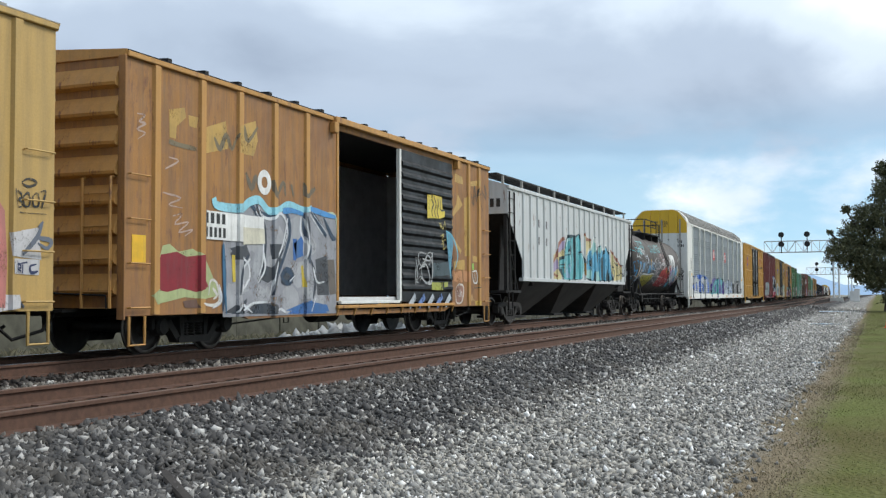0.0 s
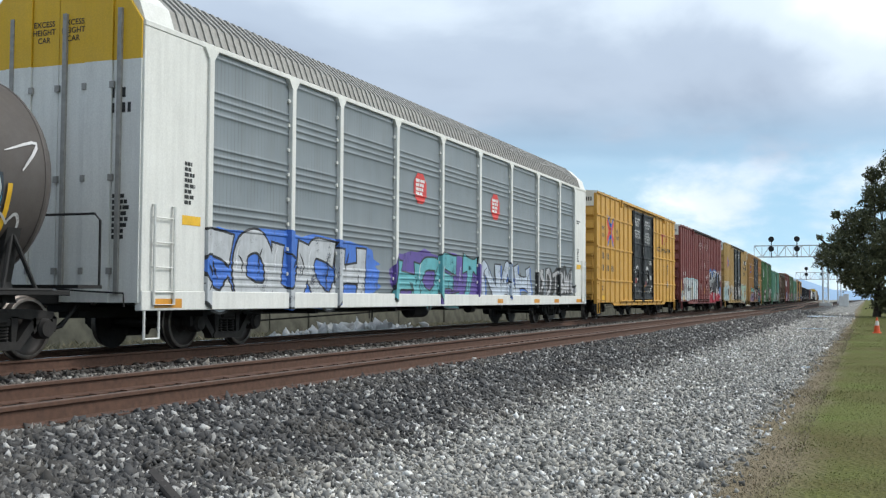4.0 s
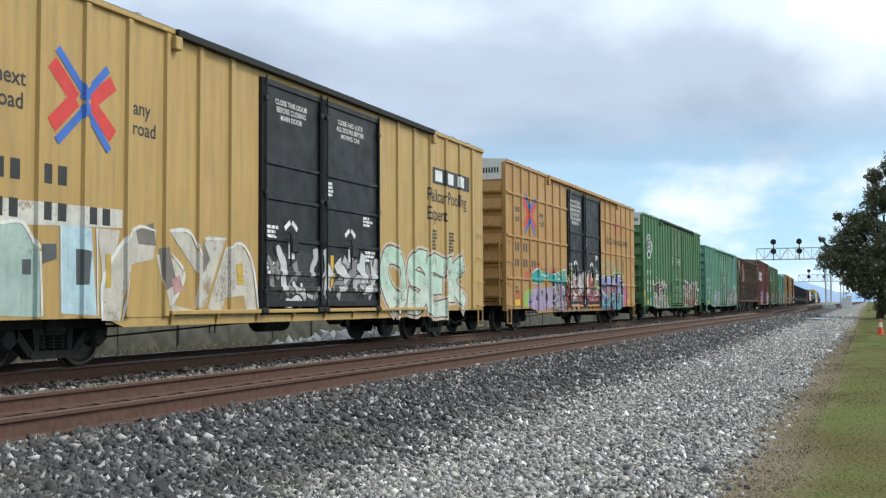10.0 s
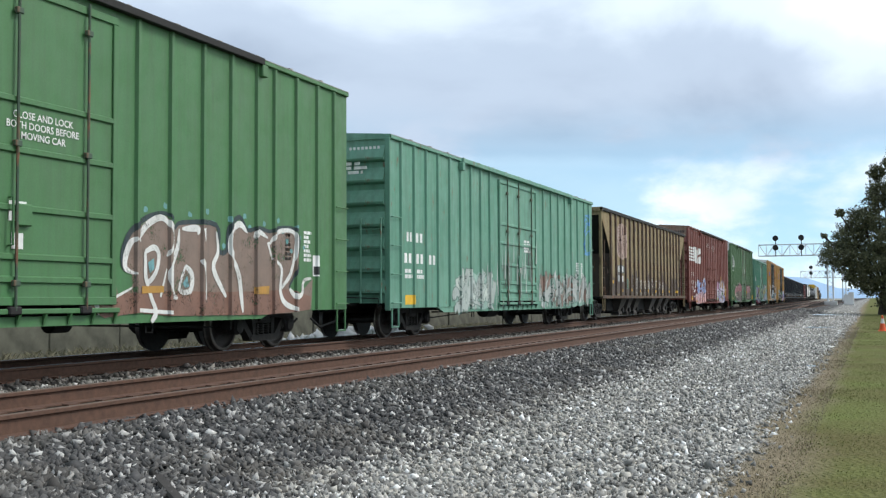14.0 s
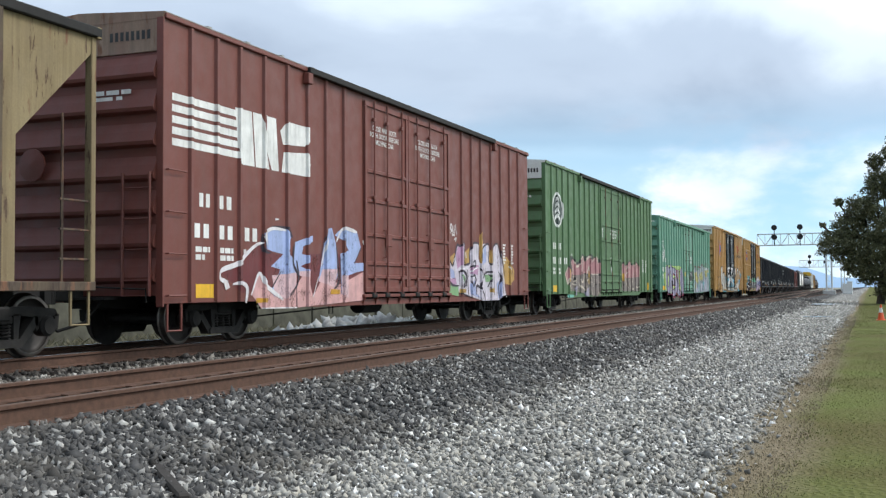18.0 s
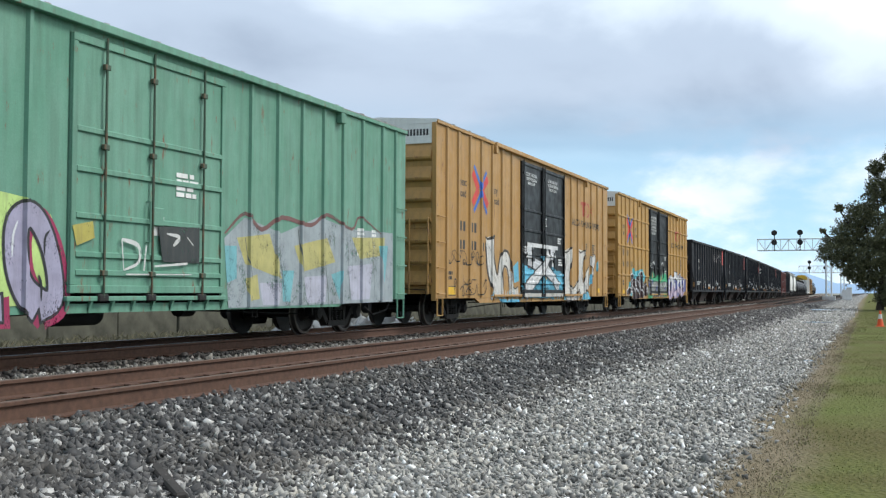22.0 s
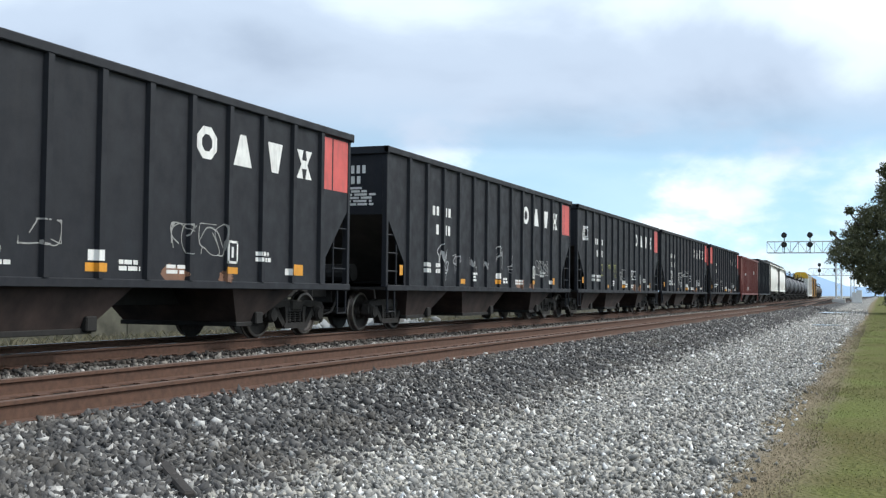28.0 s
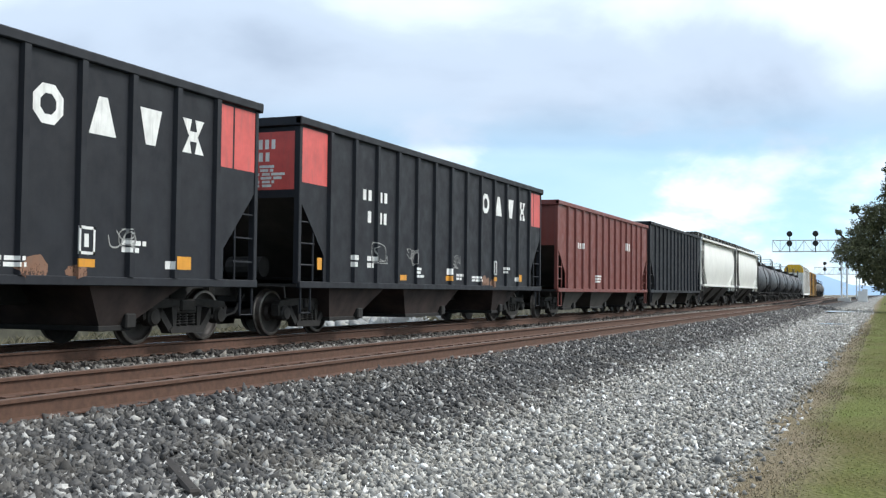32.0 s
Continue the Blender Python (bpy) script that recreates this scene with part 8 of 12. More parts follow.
daubs(side, car, ["3.85,1.62 4.57,1.65 4.51,0.87 3.92,0.92"], (0.36, 0.34, 0.27), 0.0052)
daubs(side, car, ["1.58,1.98 2.05,2.01 2.06,1.40 1.59,1.39", "2.47,1.99 2.86,2.01 2.86,1.77 2.47,1.75", "0.84,2.00 1.31,2.04 1.33,1.09 0.86,1.08"], (0.13, 0.034, 0.034), 0.006, "maroon panel kept clear for the car data")
daubs(side, car, ["0.97,1.87 1.30,1.86 1.30,1.77 0.97,1.77", "1.63,1.95 2.01,1.96 2.01,1.78 1.64,1.76", "2.49,1.96 2.84,1.96 2.84,1.80 2.50,1.81"], (0.13, 0.034, 0.034), 0.0062)
brush(side, car, ["1.57,2.06 2.42,2.11 3.04,2.05 4.20,2.10 4.73,2.10 5.88,2.05 6.90,2.04 7.38,2.06", "0.17,0.76 0.65,1.27 0.82,1.36", "5.17,2.01 5.25,0.86", "5.76,2.13 5.89,1.11", "6.77,2.03 6.72,0.93", "0.95,2.01 1.24,2.08"], 0.085, (0.36, 0.55, 0.57), 0.0075)
brush(side, car, ["3.04,2.00 3.06,0.87", "3.50,2.03 3.53,0.92", "4.62,2.04 4.64,0.92", "6.25,1.75 6.27,0.93", "1.46,1.95 1.45,0.82", "0.90,1.06 1.27,0.77", "1.19,1.06 0.98,0.77"], 0.05, (0.64, 0.66, 0.66), 0.0085)
brush(side, car, ["3.89,2.13 4.19,2.27 4.46,2.23 4.73,2.10", "6.24,2.39 6.37,2.20 6.77,2.03 7.31,2.13", "6.25,1.94 6.64,1.77 6.52,1.38", "6.01,1.49 6.38,1.63 6.64,1.44"], 0.05, (0.2, 0.15, 0.15), 0.0095)
daubs(side, car, ["0.27,1.96 0.40,1.97 0.42,1.17 0.29,1.17", "0.88,1.30 1.24,1.31 1.24,1.18 0.88,1.18"], (0.54, 0.32, 0.03), 0.008)
side.put("data_lettering", bars(1.02, 1.32, 1.76, 2.0, 2, None, 0.7) + bars(1.62, 2.0, 1.76, 2.0, 2, None, 0.7) + bars(2.42, 2.75, 1.76, 2.0, 2, None, 0.7), STENCIL_WHITE, car, 0.010)
daubs(side, car, ["11.94,2.95 12.38,3.05 12.35,2.84 12.66,2.90 13.06,2.99 13.31,2.80 14.02,2.82 14.43,2.97 14.58,2.77 15.18,2.91 15.71,2.91 16.09,2.75 16.50,2.67 17.22,2.82 17.60,2.70 18.00,2.17 18.41,1.57 18.35,0.88 12.16,1.06 11.96,1.79 11.92,2.29"], (0.055, 0.19, 0.46), 0.003, "blue sprayed cloud behind black letters")
daubs(side, car, ["12.18,1.85 12.32,2.47 13.06,2.73 13.63,2.25 13.55,1.67 13.64,1.50 13.53,0.63 12.55,0.61 12.27,1.11 12.17,1.57", "13.66,2.58 14.25,2.77 14.39,2.70 14.35,2.38 14.98,2.73 15.13,2.63 15.19,2.02 15.14,0.61 13.62,0.63 13.64,1.63 13.55,1.72 13.67,2.28", "15.20,2.67 15.93,2.79 16.21,2.59 16.57,1.86 16.81,1.40 16.78,0.79 15.17,0.64 15.14,2.17", "16.71,2.60 17.47,2.87 17.80,2.35 17.94,1.86 17.49,1.60 17.36,1.30 17.75,1.06 17.37,0.76 16.79,0.76 16.85,1.40 16.57,1.92"], (0.014, 0.014, 0.016), 0.0045, "black body of a sprayed letter")
daubs(side, car, ["12.22,1.20 13.52,1.32 15.11,1.26 16.75,1.29 17.62,1.30 17.75,1.00 17.37,0.73 16.07,0.71 13.53,0.61 12.55,0.61 12.32,0.93"], (0.4, 0.022, 0.045), 0.0065, "red lower band of a graffiti piece")
daubs(side, car, ["13.11,2.70 13.49,2.39 13.63,2.03 13.46,1.92 13.24,2.35", "14.25,2.71 14.44,2.65 14.35,2.38 14.17,2.16 14.13,2.52", "14.98,2.73 15.16,2.61 15.14,2.01 14.99,2.16 14.93,2.54", "15.98,2.77 16.21,2.59 16.57,1.86 16.33,1.96 16.10,2.41", "12.61,1.59 12.71,2.09 12.87,2.13 13.00,1.72 12.76,1.69", "12.81,1.33 13.51,1.65 13.26,1.42 12.93,1.18", "15.56,2.06 15.73,1.77 15.95,1.66 15.95,1.19 15.61,1.21", "14.19,1.14 14.46,1.45 14.60,1.61 14.63,1.46 14.57,0.80 14.10,0.78", "16.99,1.53 17.55,1.66 17.36,1.30 17.12,1.32", "16.92,2.02 17.04,2.24 17.23,2.07 17.05,1.85", "17.53,2.78 17.80,2.35 17.87,1.92 17.67,2.15", "17.56,0.82 18.01,1.12 18.34,1.50 18.28,0.88"], (0.4, 0.42, 0.42), 0.008)
brush(side, car, ["12.39,0.83 12.22,1.25 12.18,1.85 12.32,2.47 13.06,2.72 13.49,2.39 13.63,2.03 13.58,1.67 13.64,1.48", "12.30,1.85 12.36,2.28 12.63,2.46", "12.73,1.35 13.51,1.65", "12.73,1.35 12.85,1.18 13.18,1.22 13.30,1.42 13.64,1.48", "13.67,2.03 13.66,2.58 14.25,2.77 14.39,2.70 14.35,2.38", "14.04,1.77 14.35,2.23 14.39,2.60 15.13,2.77 15.19,2.02", "15.18,2.64 15.93,2.78 16.21,2.59 16.33,2.02 16.57,1.83 16.85,1.40 16.74,0.88", "16.62,2.04 16.71,2.60 17.49,2.87 17.73,2.40 17.94,1.80", "13.65,1.08 13.61,0.88", "14.06,0.88 14.19,1.14 14.42,1.40 14.56,1.66 14.66,1.46 14.57,0.83", "15.54,2.09 15.63,1.21 15.95,1.16 16.00,1.50 15.84,1.72", "17.62,0.82 17.95,1.12 18.34,1.57", "12.56,2.06 12.67,2.11 12.96,2.08 13.02,1.72"], 0.075, (0.66, 0.67, 0.66), 0.011)
daubs(side, car, ["12.19,1.55 12.29,1.55 12.28,1.11 12.19,1.11", "15.20,1.55 15.33,1.56 15.29,1.12 15.21,1.12"], (0.62, 0.4, 0.03), 0.013)
side.put("tag", scrawl(17.9, 18.5, 2.3, 2.9, random.Random(2), 3, 0.03), STENCIL_WHITE, car)

# pale yellow pool boxcar
car, side, ds = pool_boxcar("pale yellow boxcar with black doors and pale graffiti", 132.48, YELLOW_PALE, (), 2, -0.1, notice="short")
daubs(side, car, ["-0.31,2.20 3.23,2.25 3.23,1.99 -0.30,1.85"], (0.56, 0.54, 0.48), 0.003, "whitewashed panel behind the number")
daubs(side, car, ["-0.58,1.69 -0.01,1.84 0.16,0.77 -0.49,0.75", "0.86,1.90 1.25,1.93 1.53,1.58 1.55,0.74 0.89,0.76"], (0.34, 0.45, 0.4), 0.0045, "pale green block of a graffiti piece")
daubs(side, car, ["0.18,1.80 0.70,1.89 0.80,0.76 0.24,0.77", "1.94,1.96 2.57,1.95 2.70,0.74 1.98,0.78"], (0.42, 0.58, 0.64), 0.0045, "pale blue block of a graffiti piece")
daubs(side, car, ["2.26,1.65 2.58,1.63 2.54,1.17 2.27,1.16", "1.26,1.47 1.42,1.48 1.42,1.28 1.27,1.28", "1.56,1.68 1.88,1.70 1.89,1.50 1.58,1.42", "0.38,1.50 0.58,1.51 0.59,1.14 0.39,1.13"], (0.07, 0.08, 0.085), 0.0065)
daubs(side, car, ["2.79,1.46 3.53,2.01 4.02,2.00 3.96,1.57 3.36,1.46 3.20,0.66 2.81,0.67", "2.68,1.95 3.18,1.95 2.96,1.17 2.85,1.17", "4.02,1.65 4.48,1.59 4.75,1.36 4.49,0.88 5.03,0.79 4.36,0.74", "4.34,2.02 4.88,2.01 5.17,1.61 5.38,2.00 5.91,1.98 5.32,0.87 5.03,0.83 5.10,1.37", "5.91,1.81 6.39,1.92 6.72,1.58 6.89,0.78 6.56,0.74 6.47,1.04 5.92,1.00 5.77,0.79 5.39,0.79"], (0.5, 0.465, 0.4), 0.0048, "cream grey sprayed letter")
daubs(side, car, ["3.53,2.01 3.95,2.11 4.02,1.77 3.59,1.78", "4.08,1.73 4.34,1.78 4.55,1.19 4.22,1.11", "5.23,1.95 5.46,1.62 5.24,1.37"], (0.16, 0.14, 0.12), 0.0062)
brush(side, car, ["2.81,0.67 2.85,1.31 3.49,1.99 4.02,2.00", "4.34,2.02 4.88,2.03 5.17,1.66", "5.31,1.95 5.91,1.98", "5.91,1.81 6.39,1.92 6.75,1.58 6.95,0.78", "4.41,1.67 4.75,1.36 4.42,0.88", "3.36,1.46 3.25,0.66", "1.96,1.96 2.00,0.78", "2.68,1.95 2.72,0.74", "1.53,1.58 1.58,0.75", "0.86,1.90 1.25,1.94 1.53,1.62", "4.36,0.76 4.55,1.19", "5.39,0.83 5.91,1.81"], 0.06, (0.66, 0.66, 0.62), 0.009)
daubs(side, car, ["2.87,1.60 2.98,1.61 2.99,1.13 2.88,1.13", "6.23,1.57 6.42,1.59 6.47,1.22 6.26,1.22"], (0.5, 0.33, 0.06), 0.011)
daubs(side, car, ["4.41,1.27 4.61,1.35 4.72,1.12 4.48,1.03"], (0.46, 0.25, 0.25), 0.0105)
burst(ds, car, 7.2, 11.7, 0.9, 1.85, [(0.02, 0.02, 0.02), (0.45, 0.45, 0.44), (0.22, 0.21, 0.2), (0.55, 0.55, 0.54)], 6, 34)
graffiti(side, car, "OSEK", 12.1, 17.4, 0.60, 2.2, (0.46, 0.62, 0.50), (0.58, 0.46, 0.36), edge=(0.085, 0.05, 0.045), low=(0.54, 0.63, 0.54), weight=0.3, rim=0.06, seed=6)
side.put("white_plate", quad(15.1, 17.7, 3.86, 4.26), STENCIL_BLACK, car, 0.010)
side.put("white_plate_lettering", bars(15.25, 17.6, 3.92, 4.2, 3), STENCIL_WHITE, car, 0.013)

# orange-yellow pool boxcar with bright graffiti
car, side, ds = pool_boxcar("orange-yellow boxcar with black doors and multicoloured graffiti", 153.29, ORANGE_BOX, (4.19, 2.91, 1.63), 3, notice="one", ledge=None)
daubs(side, car, ["1.84,1.24 2.41,1.32 2.67,1.12 2.15,0.74 1.84,0.77", "3.65,1.95 4.03,2.00 3.80,1.82", "6.09,2.06 6.36,2.11 6.27,1.91"], (0.24, 0.46, 0.09), 0.003, "yellow-green field of a graffiti piece")
daubs(side, car, ["0.94,1.26 1.41,1.27 1.35,0.93 0.95,0.96", "1.83,1.84 2.28,1.86 2.21,1.63 1.83,1.62", "7.01,1.24 7.30,1.32 7.30,0.92 7.01,0.85"], (0.46, 0.1, 0.04), 0.003)
daubs(side, car, ["2.41,1.25 3.51,1.47 3.80,1.34 4.57,1.42 5.39,1.37 6.63,1.54 7.01,1.32 6.81,0.77 5.38,0.78 3.80,0.62 2.81,0.67 2.15,0.80"], (0.35, 0.27, 0.41), 0.0045, "mauve body of a graffiti piece")
daubs(side, car, ["2.54,1.84 3.29,2.00 3.65,1.85 4.03,1.97 4.57,1.78 4.73,1.89 5.39,1.73 5.91,1.90 6.82,2.05 6.97,1.55 5.56,1.59 5.39,1.51 3.95,1.69 3.65,1.51 2.54,1.55"], (0.02, 0.29, 0.26), 0.0055, "teal body of a graffiti piece")
daubs(side, car, ["3.01,0.99 3.22,1.20 3.29,0.96", "4.18,1.21 4.41,1.10 4.18,0.93", "6.08,1.23 6.82,1.24 6.44,0.93", "2.67,1.19 2.54,0.93 2.28,0.87", "3.29,1.53 3.65,1.51 3.51,1.40", "5.39,1.51 5.82,1.56 5.64,1.41", "3.65,1.27 3.88,1.31 3.80,1.06"], (0.02, 0.035, 0.04), 0.0068)
brush(side, car, ["1.83,1.68 2.28,1.92 2.54,1.81 3.22,2.14 3.65,1.99 4.41,1.99 4.73,1.89 5.39,2.10 5.91,2.01 6.98,2.14"], 0.045, (0.45, 0.06, 0.04), 0.0066)
brush(side, car, ["2.54,1.81 3.29,1.99 3.37,1.84", "3.65,1.82 4.41,1.77 4.57,1.96", "5.05,1.72 5.91,1.90 5.82,1.75", "6.36,1.96 6.82,2.03 6.92,1.59", "2.95,1.39 2.88,0.67", "3.51,1.44 3.73,0.65", "4.41,1.39 4.57,0.93 4.03,0.79", "5.05,1.36 5.38,0.85", "6.08,1.45 5.90,0.78", "2.41,1.22 2.67,1.29", "2.54,1.53 3.65,1.49"], 0.045, (0.62, 0.62, 0.58), 0.008)
daubs(side, car, ["5.01,1.92 5.21,1.96 5.41,1.93 5.46,1.99 5.69,1.94 6.16,1.86 6.20,1.81 6.32,1.80 6.25,2.01 6.70,2.06 6.81,1.57 6.83,1.37 6.75,1.23 6.59,1.20 6.56,1.01 6.64,0.77 6.72,0.71 6.48,0.59 5.04,0.62"], (0.02, 0.026, 0.03), 0.0086, "black body of a graffiti piece")
daubs(side, car, ["5.01,1.83 5.21,1.89 5.40,1.85 5.49,1.73 5.50,1.60 5.02,1.57", "5.48,1.96 6.12,1.82 6.12,1.58 5.75,1.56 5.53,1.62 5.45,1.85", "6.18,1.78 6.35,1.78 6.30,1.97 6.63,2.01 6.78,1.57 6.15,1.57"], (0.02, 0.27, 0.24), 0.0098)
daubs(side, car, ["5.02,1.38 5.17,1.52 5.44,1.55 5.40,1.38 5.34,1.29 5.57,1.21 5.47,0.99 5.27,1.11 5.03,1.15", "5.71,1.53 6.05,1.56 6.09,1.39 6.50,1.44 6.51,1.17 6.14,1.16 6.40,0.83 6.60,0.75 5.43,0.75 5.53,1.01 5.66,1.17 5.86,1.07 5.78,1.34", "5.06,0.95 5.23,1.02 5.33,0.84 5.10,0.84", "5.03,0.76 5.43,0.82 5.36,0.63 5.04,0.63", "5.79,0.72 6.48,0.72 6.45,0.60 5.83,0.62"], (0.34, 0.255, 0.35), 0.0098)
daubs(side, car, ["5.10,1.32 5.20,1.35 5.23,1.25 5.12,1.22", "5.56,1.01 5.72,1.02 5.70,0.91 5.58,0.89", "6.37,1.30 6.47,1.33 6.48,1.21 6.36,1.18", "6.10,1.04 6.22,1.01 6.26,0.91 6.12,0.93", "5.27,1.54 5.43,1.54 5.39,1.38 5.32,1.43", "5.49,1.01 5.59,1.11 5.58,0.94"], (0.06, 0.27, 0.27), 0.0108)
daubs(side, car, ["5.52,1.43 5.66,1.42 5.67,1.21 5.52,1.30", "5.74,1.99 6.15,2.05 6.16,1.88 5.86,1.96", "6.32,0.95 6.52,0.93 6.50,0.84", "5.43,0.81 5.67,0.79 5.64,0.65 5.48,0.66", "6.76,1.89 6.89,1.94 6.91,1.37 6.82,1.33 6.80,1.58"], (0.35, 0.42, 0.05), 0.0112)
daubs(side, car, ["5.55,1.39 5.63,1.39 5.63,1.27 5.56,1.31"], (0.02, 0.026, 0.03), 0.0122)
brush(side, car, ["5.01,1.84 5.21,1.89 5.39,1.86 5.47,1.78 5.51,1.60", "5.48,1.96 5.79,1.89 6.17,1.83", "5.69,1.72 5.83,1.70 5.98,1.70", "6.13,1.82 6.13,1.58", "6.18,1.79 6.35,1.79 6.30,1.98 6.64,2.02 6.79,1.57", "5.45,1.55 5.42,1.41 5.35,1.29 5.58,1.21 5.48,0.97", "5.02,1.39 5.16,1.47 5.17,1.54", "6.05,1.56 6.09,1.40 6.51,1.44 6.52,1.16", "6.05,1.28 6.09,1.38", "6.15,1.14 6.40,0.83", "5.66,1.17 5.85,1.07", "5.03,0.94 5.24,1.03 5.34,0.84", "6.57,0.81 6.65,0.74", "6.49,0.72 6.45,0.60", "5.03,0.77 5.10,0.83"], 0.045, (0.66, 0.67, 0.65), 0.0125)
brush(side, car, ["6.80,1.24 6.75,1.07 6.69,0.91", "6.76,0.83 7.09,0.75"], 0.04, (0.66, 0.67, 0.65), 0.0125)
brush(side, car, ["5.01,1.92 5.21,1.97 5.41,1.93"], 0.05, (0.4, 0.06, 0.04), 0.0125)
daubs(ds, car, ["6.83,1.72 7.07,1.95 7.25,1.71 7.50,2.04 7.64,1.73 7.87,1.91 8.15,1.72 8.44,1.92 8.95,1.97 9.38,1.94 9.71,2.02 10.00,1.94 10.01,0.77 6.84,0.74"], (0.17, 0.045, 0.035), 0.0028)
daubs(ds, car, ["9.94,2.04 10.41,1.94 10.81,2.09 11.15,1.84 11.50,1.95 11.73,1.49 11.73,0.77 9.87,0.77"], (0.17, 0.045, 0.035), 0.0028)
daubs(ds, car, ["6.91,1.81 7.24,1.96 7.55,1.58 7.53,1.39 7.08,1.39", "6.75,1.28 6.92,1.23 6.92,1.00 6.67,0.90", "7.08,1.36 7.42,1.38 7.42,1.30 7.12,1.28"], (0.26, 0.055, 0.03), 0.004)
daubs(ds, car, ["7.29,1.96 7.46,2.15 7.54,1.98 7.51,1.50 7.38,1.72", "9.43,2.10 9.63,2.14 9.60,1.85 9.46,1.81"], (0.17, 0.34, 0.05), 0.004)
daubs(ds, car, ["7.64,1.90 7.87,1.97 8.05,1.46 7.78,1.38", "8.15,2.10 8.29,2.18 8.40,1.85 8.38,1.64 8.25,1.91", "8.52,1.92 8.86,1.95 8.94,1.24 8.44,1.22 8.41,1.50", "7.65,1.33 7.87,1.31 8.02,1.21 7.65,1.19"], (0.4, 0.41, 0.44), 0.004)
daubs(ds, car, ["7.95,1.91 8.18,1.96 8.21,1.73 8.00,1.68"], (0.52, 0.47, 0.06), 0.004)
daubs(ds, car, ["8.45,1.43 8.70,1.54 8.81,1.23 8.50,1.21", "9.06,1.84 9.28,1.84 9.22,1.65 9.08,1.67", "7.17,1.26 7.48,1.27 7.43,1.10 7.17,1.09", "8.38,1.00 8.97,0.99 8.96,0.74 8.35,0.75", "6.92,0.96 7.53,0.93 7.57,0.76 7.09,0.74"], (0.45, 0.055, 0.04), 0.004)
daubs(ds, car, ["8.99,2.00 9.39,2.06 9.39,1.75 9.17,1.23 9.03,1.39", "9.54,1.65 9.96,2.00 9.96,1.47 9.60,1.46", "7.64,1.17 8.12,1.19 8.12,1.03 7.65,1.01", "7.55,0.95 7.88,0.99 7.94,0.76 7.52,0.76", "7.93,0.90 8.27,0.98 8.50,0.81 8.16,0.75", "9.05,0.89 9.45,0.93 9.51,0.76 9.17,0.74"], (0.56, 0.5, 0.5), 0.004)
daubs(ds, car, ["8.62,1.77 8.77,1.78 8.82,1.62 8.67,1.58", "7.69,1.88 7.80,1.90 7.85,1.74 7.71,1.70", "8.55,1.43 8.67,1.44 8.70,1.29 8.57,1.28"], (0.6, 0.6, 0.6), 0.0055)
brush(ds, car, ["6.91,1.82 7.14,1.94", "6.95,1.78 7.02,1.59 7.12,1.40", "7.64,1.87 7.69,1.65 7.76,1.39", "8.32,2.15 8.39,1.88 8.35,1.61 8.41,1.41", "8.54,1.91 8.51,1.62 8.53,1.32", "7.84,1.97 7.91,1.71", "9.94,1.98 9.58,1.75 9.56,1.63", "9.11,2.01 9.09,1.58 9.17,1.24", "7.65,1.17 8.13,1.19", "7.70,1.00 7.65,0.82"], 0.04, (0.72, 0.72, 0.72), 0.0066)
brush(ds, car, ["7.59,1.96 7.65,1.19", "8.06,1.95 8.16,1.20", "8.98,1.98 9.01,1.02", "7.25,1.38 7.65,1.37", "6.91,1.31 7.02,1.02 7.52,0.99", "8.16,1.14 8.96,1.11", "9.43,2.03 9.50,0.96", "7.92,1.45 7.88,1.22 8.16,1.18"], 0.06, (0.02, 0.026, 0.03), 0.0062)
daubs(ds, car, ["10.19,1.96 10.86,2.04 10.90,1.69 10.11,1.55", "10.17,0.99 11.52,1.04 11.52,0.80 10.18,0.77", "9.07,1.83 9.24,1.80 9.21,1.59 9.08,1.63"], (0.42, 0.07, 0.04), 0.004)
daubs(ds, car, ["11.01,1.78 11.20,1.93 11.43,1.44 11.03,1.24", "10.63,2.16 10.90,2.22 10.86,2.04 10.61,2.00"], (0.14, 0.36, 0.09), 0.004)
daubs(ds, car, ["9.57,1.76 9.91,1.95 9.96,1.49 9.61,1.47", "9.55,1.39 10.19,1.45 10.11,1.24 9.64,1.18", "9.18,0.98 9.43,1.02 9.43,0.86 9.21,0.84"], (0.54, 0.48, 0.48), 0.004)
daubs(ds, car, ["9.58,1.16 11.00,1.42 10.83,1.03 9.51,0.93"], (0.27, 0.035, 0.09), 0.004)
daubs(ds, car, ["9.79,2.07 10.01,2.13 10.11,1.92 9.79,1.86", "11.07,2.24 11.37,2.21 11.33,1.98 11.07,2.02"], (0.24, 0.24, 0.26), 0.004)
daubs(ds, car, ["10.83,1.20 11.52,1.26 11.52,1.06 10.90,1.03", "8.34,1.21 8.73,1.18 8.67,0.94 8.34,0.98"], (0.15, 0.05, 0.03), 0.004)
brush(ds, car, ["10.45,1.11 10.90,1.17 11.42,1.18", "10.53,1.93 10.86,1.91", "9.88,1.89 9.58,1.69", "9.57,1.39 10.17,1.44", "11.05,1.79 11.20,1.92 11.33,1.71", "10.33,0.98 10.98,1.02"], 0.035, (0.7, 0.7, 0.7), 0.0066)
brush(ds, car, ["9.42,1.97 9.51,1.23", "10.09,2.09 10.12,1.11", "10.94,2.23 10.97,1.25", "9.53,1.48 10.17,1.47", "9.50,1.21 10.98,1.25", "11.50,1.81 11.52,0.80", "10.21,0.77 11.51,0.79"], 0.06, (0.02, 0.026, 0.03), 0.0062)
